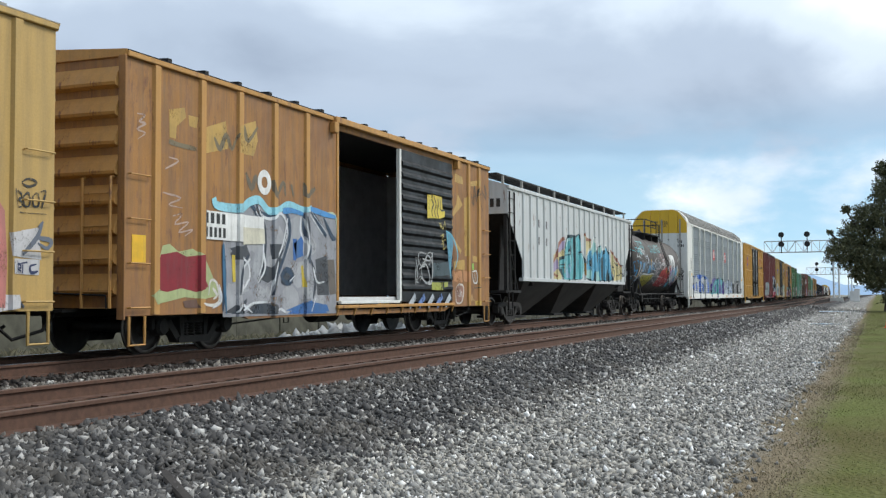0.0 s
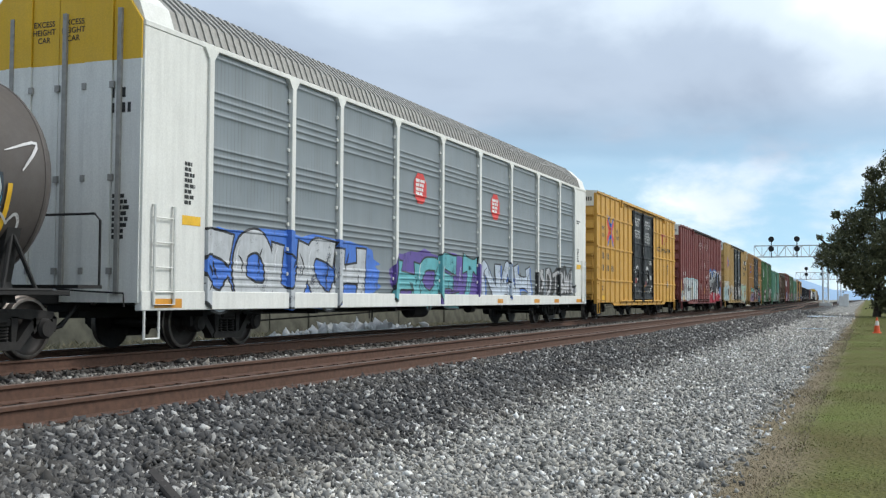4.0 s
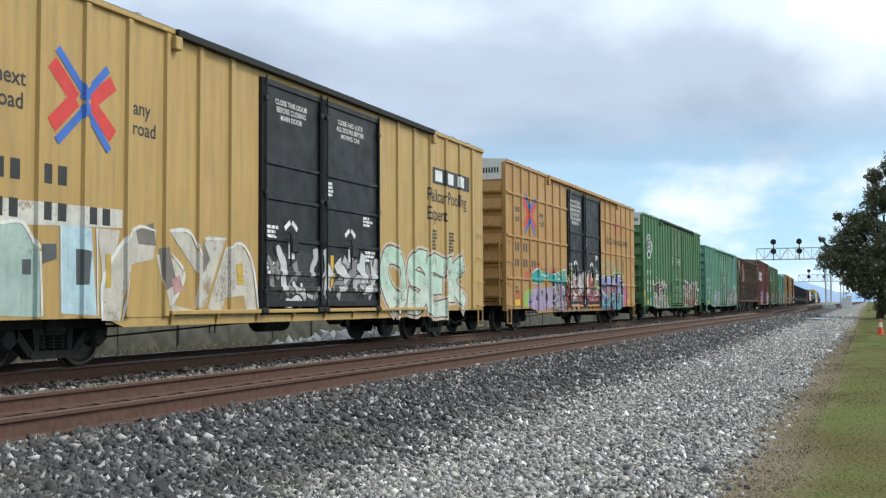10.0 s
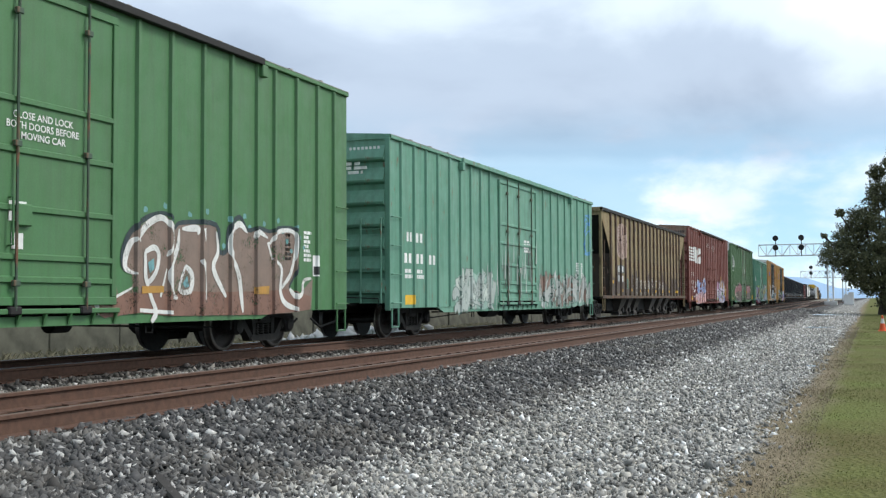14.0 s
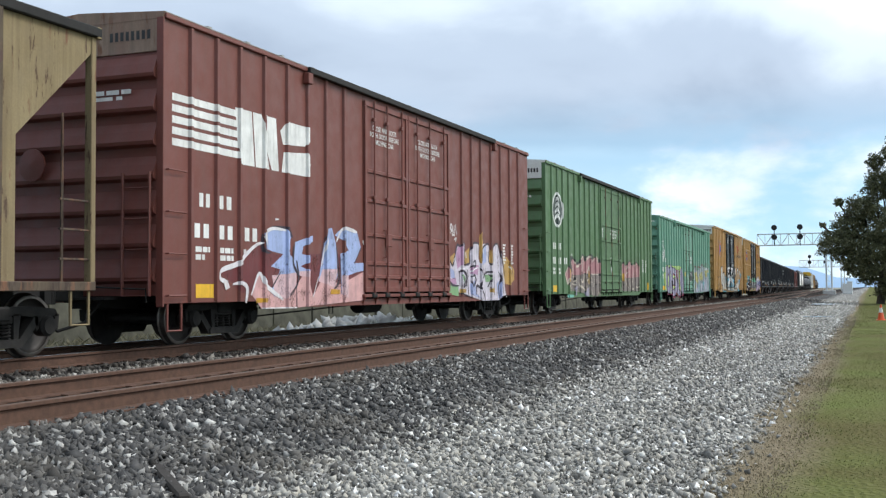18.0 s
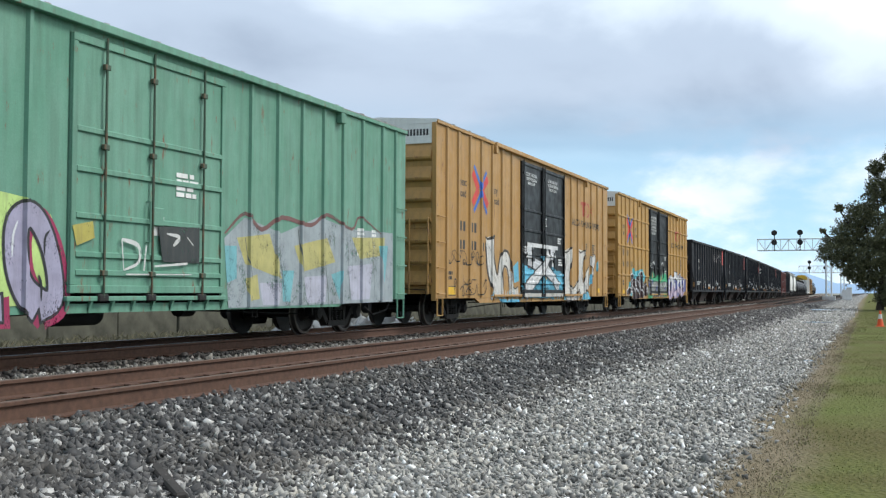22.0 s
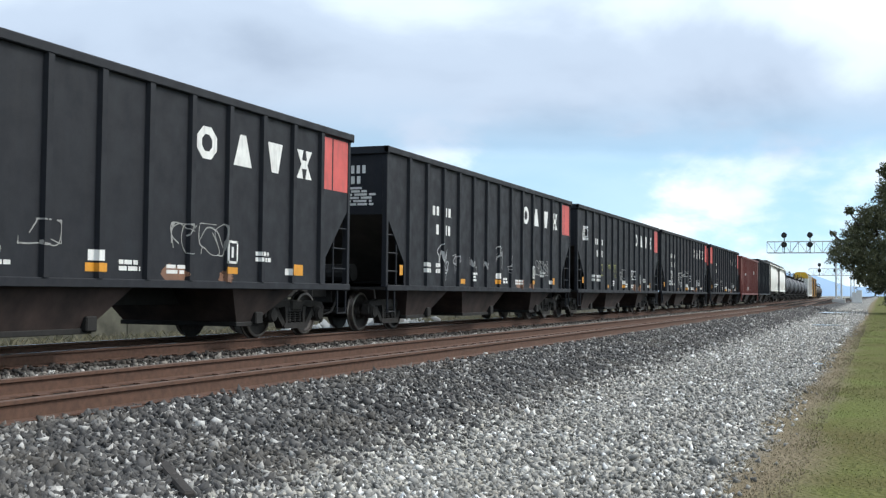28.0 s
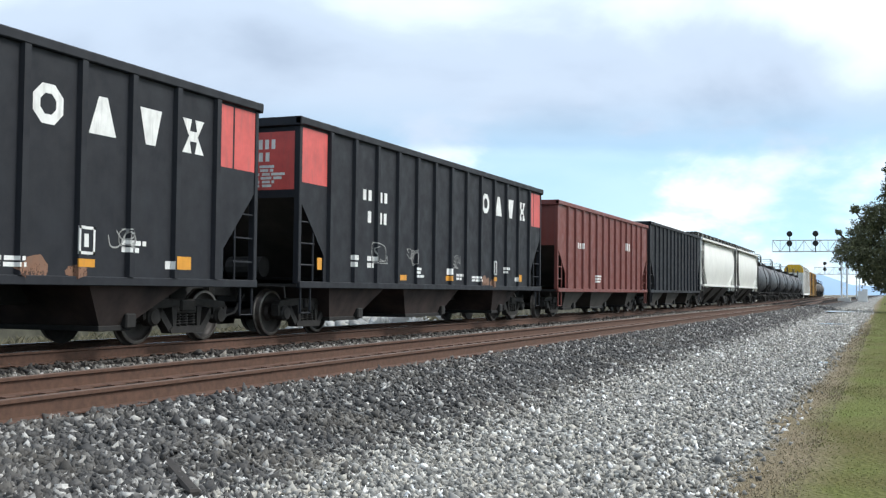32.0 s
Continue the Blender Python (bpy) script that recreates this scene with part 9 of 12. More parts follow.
daubs(side, car, ["6.68,0.73 7.43,0.74 7.43,0.61 7.09,0.60", "7.52,0.73 7.97,0.74 8.16,0.71 7.70,0.59", "8.36,0.72 8.96,0.72 8.86,0.58 8.45,0.58", "9.17,0.72 9.95,0.73 9.84,0.59 9.23,0.59"], (0.23, 0.2, 0.19), 0.004)
daubs(side, car, ["6.72,0.76 7.52,0.76 7.43,0.70 6.84,0.69", "8.31,0.75 9.01,0.75 8.96,0.70 8.36,0.69"], (0.42, 0.05, 0.035), 0.0055)
brush(side, car, ["7.65,0.60 7.83,0.74 8.05,0.60", "8.38,0.59 8.58,0.73 8.76,0.60", "9.33,0.59 9.58,0.72 9.81,0.60", "8.81,0.63 9.04,0.74"], 0.05, (0.5, 0.5, 0.5), 0.007)
daubs(side, car, ["11.94,1.65 12.15,1.98 12.50,2.07 13.66,2.06 14.29,2.12 15.45,2.22 16.21,1.95 16.82,1.51 17.03,1.11 16.75,0.71 15.95,0.75 12.16,0.76 11.94,1.02"], (0.46, 0.12, 0.19), 0.003, "pink cloud of a graffiti piece")
brush(side, car, ["12.03,1.39 12.02,1.80 12.14,1.91 12.44,1.97 12.74,1.91 12.88,1.94 14.33,1.99 14.67,2.08 15.72,2.13 15.97,1.89 16.14,1.87 16.07,1.61 15.97,1.44"], 0.15, (0.3, 0.36, 0.12), 0.0042)
daubs(side, car, ["12.02,1.80 12.14,1.91 12.44,1.97 12.74,1.91 12.88,1.94 14.33,1.99 14.67,2.08 15.72,2.13 15.97,1.89 16.14,1.87 16.07,1.61 15.97,1.44 16.13,1.22 16.30,1.18 16.07,1.00 16.02,0.74 15.79,0.58 14.84,0.58 14.69,0.57 12.20,0.60 12.16,0.81 11.84,0.86 11.67,1.16 11.80,1.26 12.03,1.42"], (0.016, 0.02, 0.03), 0.005, "black body of sprayed violet letters")
daubs(side, car, ["12.07,1.72 12.18,1.85 12.44,1.93 12.71,1.87 12.79,1.65 12.75,1.54 12.39,1.60 12.16,1.53 12.19,1.40 12.08,1.39", "12.96,1.88 13.79,1.91 13.74,1.60 12.93,1.61", "13.97,1.89 14.19,1.91 14.21,1.72 14.58,1.97 14.77,2.00 14.75,1.80 14.58,1.62 14.04,1.60", "14.85,1.84 14.97,2.00 15.61,2.03 15.82,1.85 15.55,1.75 15.45,1.57 15.24,1.52 15.22,1.76", "12.15,1.39 12.24,1.52 12.33,1.40 12.87,1.18 13.03,0.99 13.06,0.83 12.92,0.80 12.72,0.99 12.34,1.22 12.15,1.26", "13.17,1.54 13.47,1.55 13.39,1.18 13.17,1.18", "14.60,1.51 14.79,1.50 14.76,1.26 14.61,1.25", "15.24,1.51 15.50,1.57 15.72,1.41 15.67,1.28 15.50,1.31 15.24,1.30", "11.72,1.18 11.90,1.29 11.94,1.24 12.12,1.38 12.14,1.19 11.98,1.17 11.99,1.11 11.80,1.12", "16.14,1.32 16.30,1.36 16.30,1.00 16.15,1.03"], (0.26, 0.25, 0.5), 0.0064, "violet face of a sprayed letter")
daubs(side, car, ["12.19,1.06 12.41,1.09 12.53,0.84 13.08,0.84 13.16,0.75 12.27,0.74", "12.72,1.17 12.91,1.17 13.05,0.99 13.08,0.80 12.88,0.80", "13.17,1.18 13.37,1.18 13.42,0.91 13.62,1.06 13.73,1.12 13.93,0.96 13.71,0.85 13.62,0.72 13.24,0.74 13.18,0.94", "13.93,1.07 14.16,1.22 14.53,1.27 14.68,1.17 14.69,0.75 13.93,0.76", "14.83,0.88 15.37,0.90 15.56,1.02 15.56,1.24 15.67,1.28 15.78,1.22 16.00,1.15 15.98,0.87 15.78,0.60 14.84,0.60", "15.11,1.26 15.34,1.30 15.35,1.00 15.11,0.93", "11.98,1.01 12.12,1.03 12.12,0.78 11.88,0.88"], (0.085, 0.27, 0.3), 0.0072, "teal foot of a sprayed letter")
daubs(side, car, ["12.20,0.73 13.08,0.73 13.00,0.60 12.24,0.60", "13.98,0.74 14.64,0.74 14.59,0.58 13.93,0.59"], (0.06, 0.12, 0.18), 0.0076)
daubs(side, car, ["13.12,0.71 13.54,0.72 13.37,0.59 13.08,0.60", "12.50,1.73 12.60,1.76 12.62,1.67 12.52,1.64", "13.21,1.40 13.30,1.43 13.30,1.32 13.22,1.33", "12.87,1.07 12.95,1.04 12.92,0.94 12.87,0.99", "14.86,0.78 15.01,0.81 15.04,0.66 14.88,0.66"], (0.13, 0.1, 0.34), 0.0084)
daubs(side, car, ["12.87,1.52 13.15,1.53 13.09,1.13 12.92,1.23 12.73,1.35", "13.58,1.51 13.92,1.55 13.93,1.40 13.71,1.19 13.53,1.10", "13.93,1.39 14.51,1.46 14.15,1.31 13.94,1.19", "14.83,1.41 15.08,1.45 14.98,1.30 15.04,0.99 14.86,0.98", "13.60,0.60 13.73,0.74 13.82,0.60", "12.51,0.99 12.58,1.09 12.72,0.99 12.68,0.88", "14.90,1.75 15.08,1.77 15.05,1.53 14.90,1.52"], (0.42, 0.11, 0.16), 0.0088)
daubs(side, car, ["14.18,0.99 14.34,1.06 14.55,0.99 14.44,0.82 14.23,0.84", "15.40,1.27 15.56,1.25 15.55,1.04 15.37,0.92"], (0.02, 0.015, 0.02), 0.0092)
brush(side, car, ["12.87,1.52 12.73,1.35 13.09,1.13", "13.58,1.51 13.53,1.10 13.93,1.40", "13.94,1.19 14.51,1.46", "15.08,1.45 14.98,1.30 15.04,0.99 14.86,0.98", "12.51,0.99 12.68,0.87"], 0.045, (0.3, 0.36, 0.12), 0.01)
brush(side, car, ["12.25,1.52 12.33,1.40 12.50,1.30 12.87,1.18 13.03,0.99 13.06,0.83", "12.17,1.85 12.44,1.94 12.71,1.88 12.79,1.65 12.76,1.55", "12.96,1.89 13.35,1.90 13.79,1.91 13.74,1.61", "13.97,1.89 14.19,1.91 14.21,1.72 14.58,1.97 14.77,2.01", "14.86,1.63 14.97,2.01", "15.13,2.02 15.61,2.03 15.82,1.87", "12.41,1.09 12.47,0.94 12.55,0.83", "13.46,1.50 13.38,1.04", "13.93,0.99 13.93,1.10 14.16,1.24 14.54,1.28", "14.16,0.83 14.16,0.99 14.31,1.06", "14.68,1.01 14.69,0.76 14.62,0.58", "14.85,0.89 15.19,0.90", "15.56,1.02 15.61,1.25", "15.61,1.62 15.78,1.43 15.75,1.24 15.84,1.17 16.13,1.17", "15.61,1.81 16.00,1.81 15.97,1.60", "16.00,0.87 15.79,0.60", "11.72,1.18 11.91,1.30", "11.99,1.17 12.14,1.19 12.13,1.36", "11.84,0.88 11.91,0.96 11.98,0.89", "13.71,1.18 13.89,0.98", "13.62,0.74 13.72,0.85", "11.98,1.01 12.14,1.04", "14.75,1.74 14.74,1.02", "13.20,0.82 13.17,0.75", "13.00,0.59 13.06,0.72"], 0.045, (0.68, 0.7, 0.74), 0.0108)
brush(side, car, ["12.19,1.81 12.33,1.79 12.52,1.85", "13.03,1.69 13.15,1.74 13.23,1.81 13.40,1.83", "13.40,1.68 13.48,1.64", "15.03,1.94 15.18,1.90 15.28,1.95", "15.67,0.74 15.78,0.81 15.92,0.80", "13.28,0.99 13.33,0.91 13.36,0.98", "14.34,1.23 14.44,1.14"], 0.03, (0.11, 0.09, 0.3), 0.0104)
brush(side, car, ["12.15,1.53 12.39,1.59 12.77,1.54", "12.93,1.60 13.74,1.59 14.04,1.59 14.58,1.61"], 0.06, (0.012, 0.014, 0.02), 0.0102)
side.put("graffiti_mist", sum([blob(12.0 + 0.3 * k, 12.16 + 0.3 * k, 2.1 + 0.13 * ((k * 5) % 4), 2.22 + 0.13 * ((k * 5) % 4), random.Random(k), 12, 0.2) for k in range(12)], []), sprayed((0.12, 0.50, 0.46)), car, 0.003)

# green boxcar with the tree emblem
G60 = [0.71, 1.42, 2.12, 2.91, 3.73, 4.50, 5.28, 6.04, 6.89, 7.6]
G60R = [12.0, 12.81, 13.67, 14.49, 15.3, 15.9, 16.7, 17.51, 18.2]


def tree_emblem(side, car, cu=1.51, cv=3.60):
    ring = octagon(cu, cv, 1.22, 1.16, 0.86, 32)
    tree = quad(cu - 0.04, cu + 0.05, cv - 0.44, cv + 0.42)
    for k in range(4):
        b = cv - 0.36 + k * 0.22
        w = 0.36 - 0.06 * k
        tree += [[(cu - w, b - 0.03), (cu - w, b + 0.07), (cu, b + 0.30)], [(cu - w, b - 0.03), (cu, b + 0.30), (cu, b + 0.14)], [(cu, b + 0.14), (cu, b + 0.30), (cu + w, b + 0.07)], [(cu, b + 0.14), (cu + w, b + 0.07), (cu + w, b - 0.03)]]
    side.put("emblem_disc", octagon(cu, cv, 1.05, 1.0, 0.0, 32), bpy.data.materials.get("emblem_dark") or spray("emblem_dark", (0.03, 0.045, 0.04)), car, 0.003)
    side.put("tree_emblem", ring + tree, STENCIL_WHITE, car, 0.006, "white ring with a stylized fir tree")


def green_boxcar(label, offset, body, seed):
    car, side, _ = plain_boxcar(label, offset, body, seed, doors=((7.79, 11.52, "rods", body),), end_top=WHITE_CAR, ribs=G60 + G60R)
    tree_emblem(side, car)
    ds = Side(1.604)
    ds.put("door_notice", text_tris(["CLOSE AND LOCK", "BOTH DOORS BEFORE", "MOVING CAR"], 10.05, 3.3, 0.13, "mid"), STENCIL_WHITE, car, 0.012)
    ds.put_each("door_label", [quad(9.45, 9.75, 1.9, 2.15), bar_lines(8.0, 8.25, 2.9, 3.3, 4, random.Random(seed)), quad(9.5, 9.7, 1.55, 1.75)], STENCIL_WHITE, car, 0.012)
    return car, side, ds


car, side, ds = green_boxcar("green boxcar with a white tree emblem and grey graffiti", 174.09, GREEN, 4)
daubs(side, car, ["2.69,1.16 3.45,1.17 3.83,1.17 6.22,1.12 6.86,0.69 6.70,0.57 2.52,0.65 2.57,0.92"], (0.26, 0.275, 0.24), 0.0035, "grey lower field of a graffiti piece")
daubs(side, car, ["4.21,1.37 4.75,1.51 4.61,0.92 4.28,1.11", "4.75,1.91 5.32,2.07 5.54,1.81 5.18,1.63", "2.86,0.92 3.15,0.95 3.09,0.80 2.92,0.80"], (0.5, 0.29, 0.27), 0.0045, "pink field of a graffiti piece")
daubs(side, car, ["5.47,2.01 5.92,2.00 5.92,1.82 5.54,1.81", "4.02,2.01 4.41,2.09 4.35,1.93"], (0.44, 0.38, 0.13), 0.004)
daubs(side, car, ["2.74,1.77 4.15,1.90 4.24,1.47 3.83,1.43 3.76,1.20 3.45,1.36 2.80,1.34", "4.35,1.73 4.73,1.81 4.73,1.65 4.48,1.57 4.35,1.37 4.08,1.17 3.80,1.20 3.85,1.41 4.28,1.55", "4.82,1.90 5.11,1.86 5.20,1.59 5.50,1.77 5.96,1.77 5.84,1.48 5.49,1.27 6.19,1.12 5.99,1.09 5.17,1.22 4.82,1.38"], (0.09, 0.058, 0.055), 0.0055, "brown sprayed letter with a white outline")
daubs(side, car, ["3.03,1.34 3.43,1.34 3.39,1.11 3.15,1.06", "4.48,1.38 4.75,1.41 4.68,1.11 4.55,1.11", "3.21,0.80 4.48,0.57 3.45,0.64"], (0.62, 0.6, 0.57), 0.006)
brush(side, car, ["2.69,1.73 4.22,1.92 4.35,1.73 4.69,1.84 4.75,1.91 5.18,1.86 5.25,1.63 5.54,1.79 5.99,1.79 5.89,1.51 5.54,1.29 6.22,1.12 6.70,0.59", "2.80,1.33 3.45,1.34", "2.69,1.73 2.80,1.33 3.03,0.74", "4.28,1.76 4.21,1.47 3.83,1.43 3.76,0.92", "4.75,1.75 4.68,1.61 4.28,1.50 4.35,1.11", "5.18,1.52 5.03,1.25 5.61,1.19", "5.25,1.19 5.46,0.57", "4.35,1.11 4.75,0.92"], 0.075, (0.64, 0.62, 0.59), 0.0075)
daubs(side, car, ["3.28,1.11 3.60,1.12 3.60,0.98 3.28,0.98", "6.30,1.14 6.70,1.16 6.70,1.02 6.30,1.00"], (0.42, 0.24, 0.04), 0.009)
brush(side, car, ["3.29,1.91 3.33,2.07 3.45,2.14 3.60,2.08 3.60,1.93"], 0.035, (0.62, 0.62, 0.6), 0.006)
side.put("graffiti_mist", sum([blob(12.0 + 0.16 * k, 12.1 + 0.16 * k, 1.75 + 0.09 * ((k * 5) % 7), 1.84 + 0.09 * ((k * 5) % 7), random.Random(k), 10, 0.3) for k in range(32)], []), sprayed((0.13, 0.30, 0.30)), car, 0.003)
daubs(side, car, ["11.01,1.34 11.30,1.36 11.53,1.22 11.61,0.95 11.92,1.11 11.91,1.27 11.74,1.35 11.70,1.57 11.84,1.85 12.27,2.10 12.72,2.18 12.88,2.05 13.12,2.09 14.06,2.12 14.11,1.67 14.39,1.73 14.48,2.10 14.76,2.24 15.01,2.07 15.37,2.15 15.73,2.09 16.51,2.22 16.80,2.00 16.68,1.47 16.45,1.13 16.80,0.98 17.35,1.31 17.29,0.72 16.51,0.66 15.63,0.65 12.89,0.67 12.06,0.73 11.31,0.67 11.02,0.78"], (0.205, 0.145, 0.115), 0.004, "grey brown body of a graffiti piece")
daubs(side, car, ["11.01,0.95 11.71,1.00 12.89,1.05 14.07,1.03 15.63,1.06 16.45,1.10 17.28,0.96 17.22,0.71 15.63,0.64 12.89,0.66 12.06,0.72 11.31,0.66 11.02,0.77"], (0.2, 0.105, 0.075), 0.006)
brush(side, car, ["11.81,1.31 11.70,1.40 11.70,1.62 11.87,1.90 12.26,2.14 12.72,2.22 12.92,2.05", "12.92,2.00 13.12,2.11 14.06,2.13 14.14,1.72 14.37,1.73 14.43,2.09 14.76,2.31 15.01,2.10 15.37,2.16 15.75,2.12 16.06,2.20 16.62,2.22 16.84,2.00 16.68,1.42 16.45,1.13 16.69,1.01", "11.01,1.29 11.23,1.41 11.53,1.30"], 0.08, (0.02, 0.035, 0.04), 0.0085)
brush(side, car, ["11.98,1.81 11.84,1.71 11.74,1.49 11.77,1.35 11.98,1.29", "12.01,1.77 12.23,2.01 12.57,2.15 12.80,2.04 12.88,1.81 12.73,1.57", "12.20,1.62 12.42,1.69 12.53,1.58 12.46,1.32 12.24,1.18 12.20,1.62", "12.24,1.18 12.35,0.95 12.47,0.72 12.36,0.58", "12.73,1.38 12.58,0.95", "13.04,2.01 13.00,1.72 12.81,1.33 12.89,1.00 13.01,0.93", "13.12,2.01 13.54,2.04 13.54,1.94", "13.21,1.44 13.38,1.30 13.34,1.05 13.05,1.07 13.21,1.44", "13.67,2.05 13.71,1.85", "13.63,1.55 13.72,1.35 13.76,0.90", "14.06,2.02 14.11,1.69 13.98,1.41 14.35,0.95", "14.48,2.07 14.45,1.73 14.72,1.37 14.82,0.95 14.87,0.69", "14.48,2.04 14.76,2.19 15.01,2.05", "15.21,1.98 15.37,2.09 15.68,2.00", "15.68,1.92 15.84,1.62", "15.73,1.89 16.06,2.13 16.57,2.16 16.68,1.94 16.51,1.41 16.17,1.12", "15.95,1.62 16.17,1.46 16.12,1.07 16.29,0.84 16.74,0.72", "11.04,1.31 11.33,1.34 11.50,1.24", "11.14,1.30 11.11,1.00 11.18,0.70", "11.54,0.95 11.92,1.09", "16.45,1.10 16.69,0.96 16.92,1.01 16.98,1.25 17.28,1.31", "12.06,0.76 12.89,0.71"], 0.095, (0.66, 0.66, 0.63), 0.0105)
daubs(side, car, ["12.27,1.46 12.41,1.53 12.42,1.37 12.31,1.30", "13.13,1.15 13.25,1.29 13.31,1.12 13.21,1.09"], (0.15, 0.34, 0.36), 0.0125)
daubs(side, car, ["12.13,1.11 12.65,1.12 12.66,1.02 12.13,1.00", "15.22,1.12 15.74,1.15 15.72,1.00 15.22,1.00"], (0.42, 0.22, 0.04), 0.0135)
side.put("patch", quad(7.02, 7.62, 1.42, 1.92), sprayed((0.045, 0.06, 0.05)), car, 0.005, "dark painted-over patch")
side.put("patch", quad(6.9, 7.4, 0.98, 1.14), sprayed((0.42, 0.24, 0.05)), car, 0.005, "faded orange label")
side.put("stencil_frame", quad(17.35, 17.6, 1.35, 1.75), STENCIL_WHITE, car, 0.005)
side.put("stencil_card", quad(17.38, 17.57, 1.38, 1.54), STENCIL_BLACK, car, 0.008)
side.put("patch", quad(0.1, 0.55, 1.18, 1.46), sprayed((0.42, 0.25, 0.06)), car, 0.005, "faded orange label")
side.put("tag_patch", quad(1.5, 1.95, 0.72, 1.1), sprayed((0.20, 0.50, 0.46)), car, 0.006)

# teal boxcar, lower roof
O60 = [0.6, 1.36, 2.10, 2.86, 3.66, 4.43, 5.22, 6.0, 6.76]
O60R = [12.08, 13.0, 13.9, 14.76, 15.6, 16.5, 17.5, 18.2]


def teal_boxcar(label, offset, seed):
    car, side, _ = plain_boxcar(label, offset, TEAL, seed, top=4.50, doors=((7.52, 11.24, "rods", TEAL),), ribs=O60 + O60R)
    Side(1.604).put_each("door_label", [quad(9.3, 9.6, 1.7, 2.0), bar_lines(9.9, 10.6, 2.3, 2.7, 4, random.Random(seed))], STENCIL_WHITE, car, 0.012)
    return car, side


car, side = teal_boxcar("teal green boxcar with faded white graffiti", 195.0, 5)
burst(side, car, 4.0, 7.2, 0.6, 1.6, [(0.28, 0.42, 0.36), (0.5, 0.55, 0.5), (0.4, 0.45, 0.42)], 12, 50)
burst(side, car, 11.6, 18.2, 0.6, 1.7, [(0.20, 0.33, 0.27), (0.5, 0.52, 0.5), (0.22, 0.13, 0.10), (0.4, 0.42, 0.4)], 13, 80)
side.put("tag", scrawl(17.5, 18.4, 2.6, 4.0, random.Random(2), 4, 0.05), sprayed((0.10, 0.3, 0.6)), car)
drips(side, car, 6.5, 18.5, 0.62, 2.0, [(0.44, 0.48, 0.45), (0.05, 0.07, 0.06), (0.36, 0.40, 0.37)], 77, 36)
drips(Side(1.64), car, 7.7, 11.1, 0.85, 3.2, [(0.05, 0.065, 0.055), (0.42, 0.46, 0.43)], 78, 16)

# weathered tan hopper
LR = [1.54 + 0.945 * k for k in range(19)]
car, side = hopper("weathered tan hopper with peeling rusty paint", 215.43, 20.4, 4.52, 0.98, TAN_RUST, ribs=LR, pockets=tuple((a, b, a + 0.25, b - 0.22) for a, b in ((4.2, 5.35), (5.8, 6.75), (7.35, 8.5), (11.2, 12.45), (13.2, 14.35), (15.05, 16.2))), rust=False, cut=1.48, rib_w=0.15, posts=RUST_POST, knee=4.25, elbow=2.88)
rust_band = sprayed((0.075, 0.05, 0.038))
# added near-black box that stands for the shade between the pockets
part("shade_filler_box", MB().box(-1.0, 1.0, 3.2, 17.2, 0.36, 0.97, 0.03), DARK_STEEL, car)
for k, (a, b) in enumerate(((4.2, 5.35), (5.8, 6.75), (7.35, 8.5), (9.5, 10.4), (11.2, 12.45), (13.2, 14.35), (15.05, 16.2))):
    rng = random.Random(k)
    fringe = MB()
    for n in range(7):
        y, d = a + 0.28 + (b - a - 0.6) * n / 6, rng.uniform(0.04, 0.16)
        fringe.box(0.9, 1.26, y - 0.05, y + 0.06, 0.30 - d, 0.34, 0.008)
    part("gate_fringe", fringe, FUNNEL, car, "ragged crust hanging from a discharge gate")
rivets = MB()
for side_y in (-0.115, 0.115):
    for n in range(26):
        rivets.box(0.0, 0.012, side_y - 0.016, side_y + 0.016, 1.12 + 0.125 * n, 1.16 + 0.125 * n)
rivet_mesh = shared("rivet_rows", lambda: rivets, RUST_POST)
for y in LR:
    tagged(part("rivet_strip", rivet_mesh, RUST_POST, car), kind="stuff").matrix_local = pose(1.56, y, 0)
side.put_each("rust_patch", [blob(u, u + w, v, v + 1.7 * w, random.Random(int(u * 70 + v)), 12, 0.5) for u, v, w in [(0.3 + 0.41 * k + 0.2 * math.sin(5 * k), 1.2 + 3.1 * ((k * 0.618) % 1), 0.03 + 0.12 * ((k * 0.37) % 1) ** 2) for k in range(46)]], sprayed((0.075, 0.030, 0.019)), car, 0.0022, "rust blister where the paint has peeled")
side.put_each("rust_patch", [blob(u, u + w, v, v + 3.2 * w, random.Random(int(u * 31 + v * 7)), 10, 0.55) for u, v, w in [(1.75 + 0.945 * (k % 18) + 0.62 * ((k * 0.618) % 1), 1.75 + 2.3 * ((k * 0.271) % 1), 0.03 + 0.05 * ((k * 0.43) % 1) ** 2) for k in range(90)]], sprayed((0.065, 0.034, 0.024)), car, 0.0026, "rust blister where the paint has peeled")
side.put_each("rust_patch", [quad(10.2, 10.85, 1.45, 1.72), quad(12.05, 12.7, 1.5, 1.85), quad(13.0, 13.6, 1.5, 1.8)], sprayed((0.06, 0.02, 0.018)), car, 0.004, "dark red painted-over patch")
for k in range(18):
    side.put("rust_patch", blob(1.62 + 0.945 * k, 2.42 + 0.945 * k, 1.0, 1.75 + 0.35 * math.sin(k * 1.7), random.Random(k), 20, 0.3), rust_band, car, 0.0025, "rusty grime along the lower panels")
disc = sprayed((0.40, 0.28, 0.235))
side.put("faded_disc", octagon(3.75, 3.35, 2.2, 1.5, 0.0, 32), disc, car, 0.003, "faded pale disc with peeling paint")
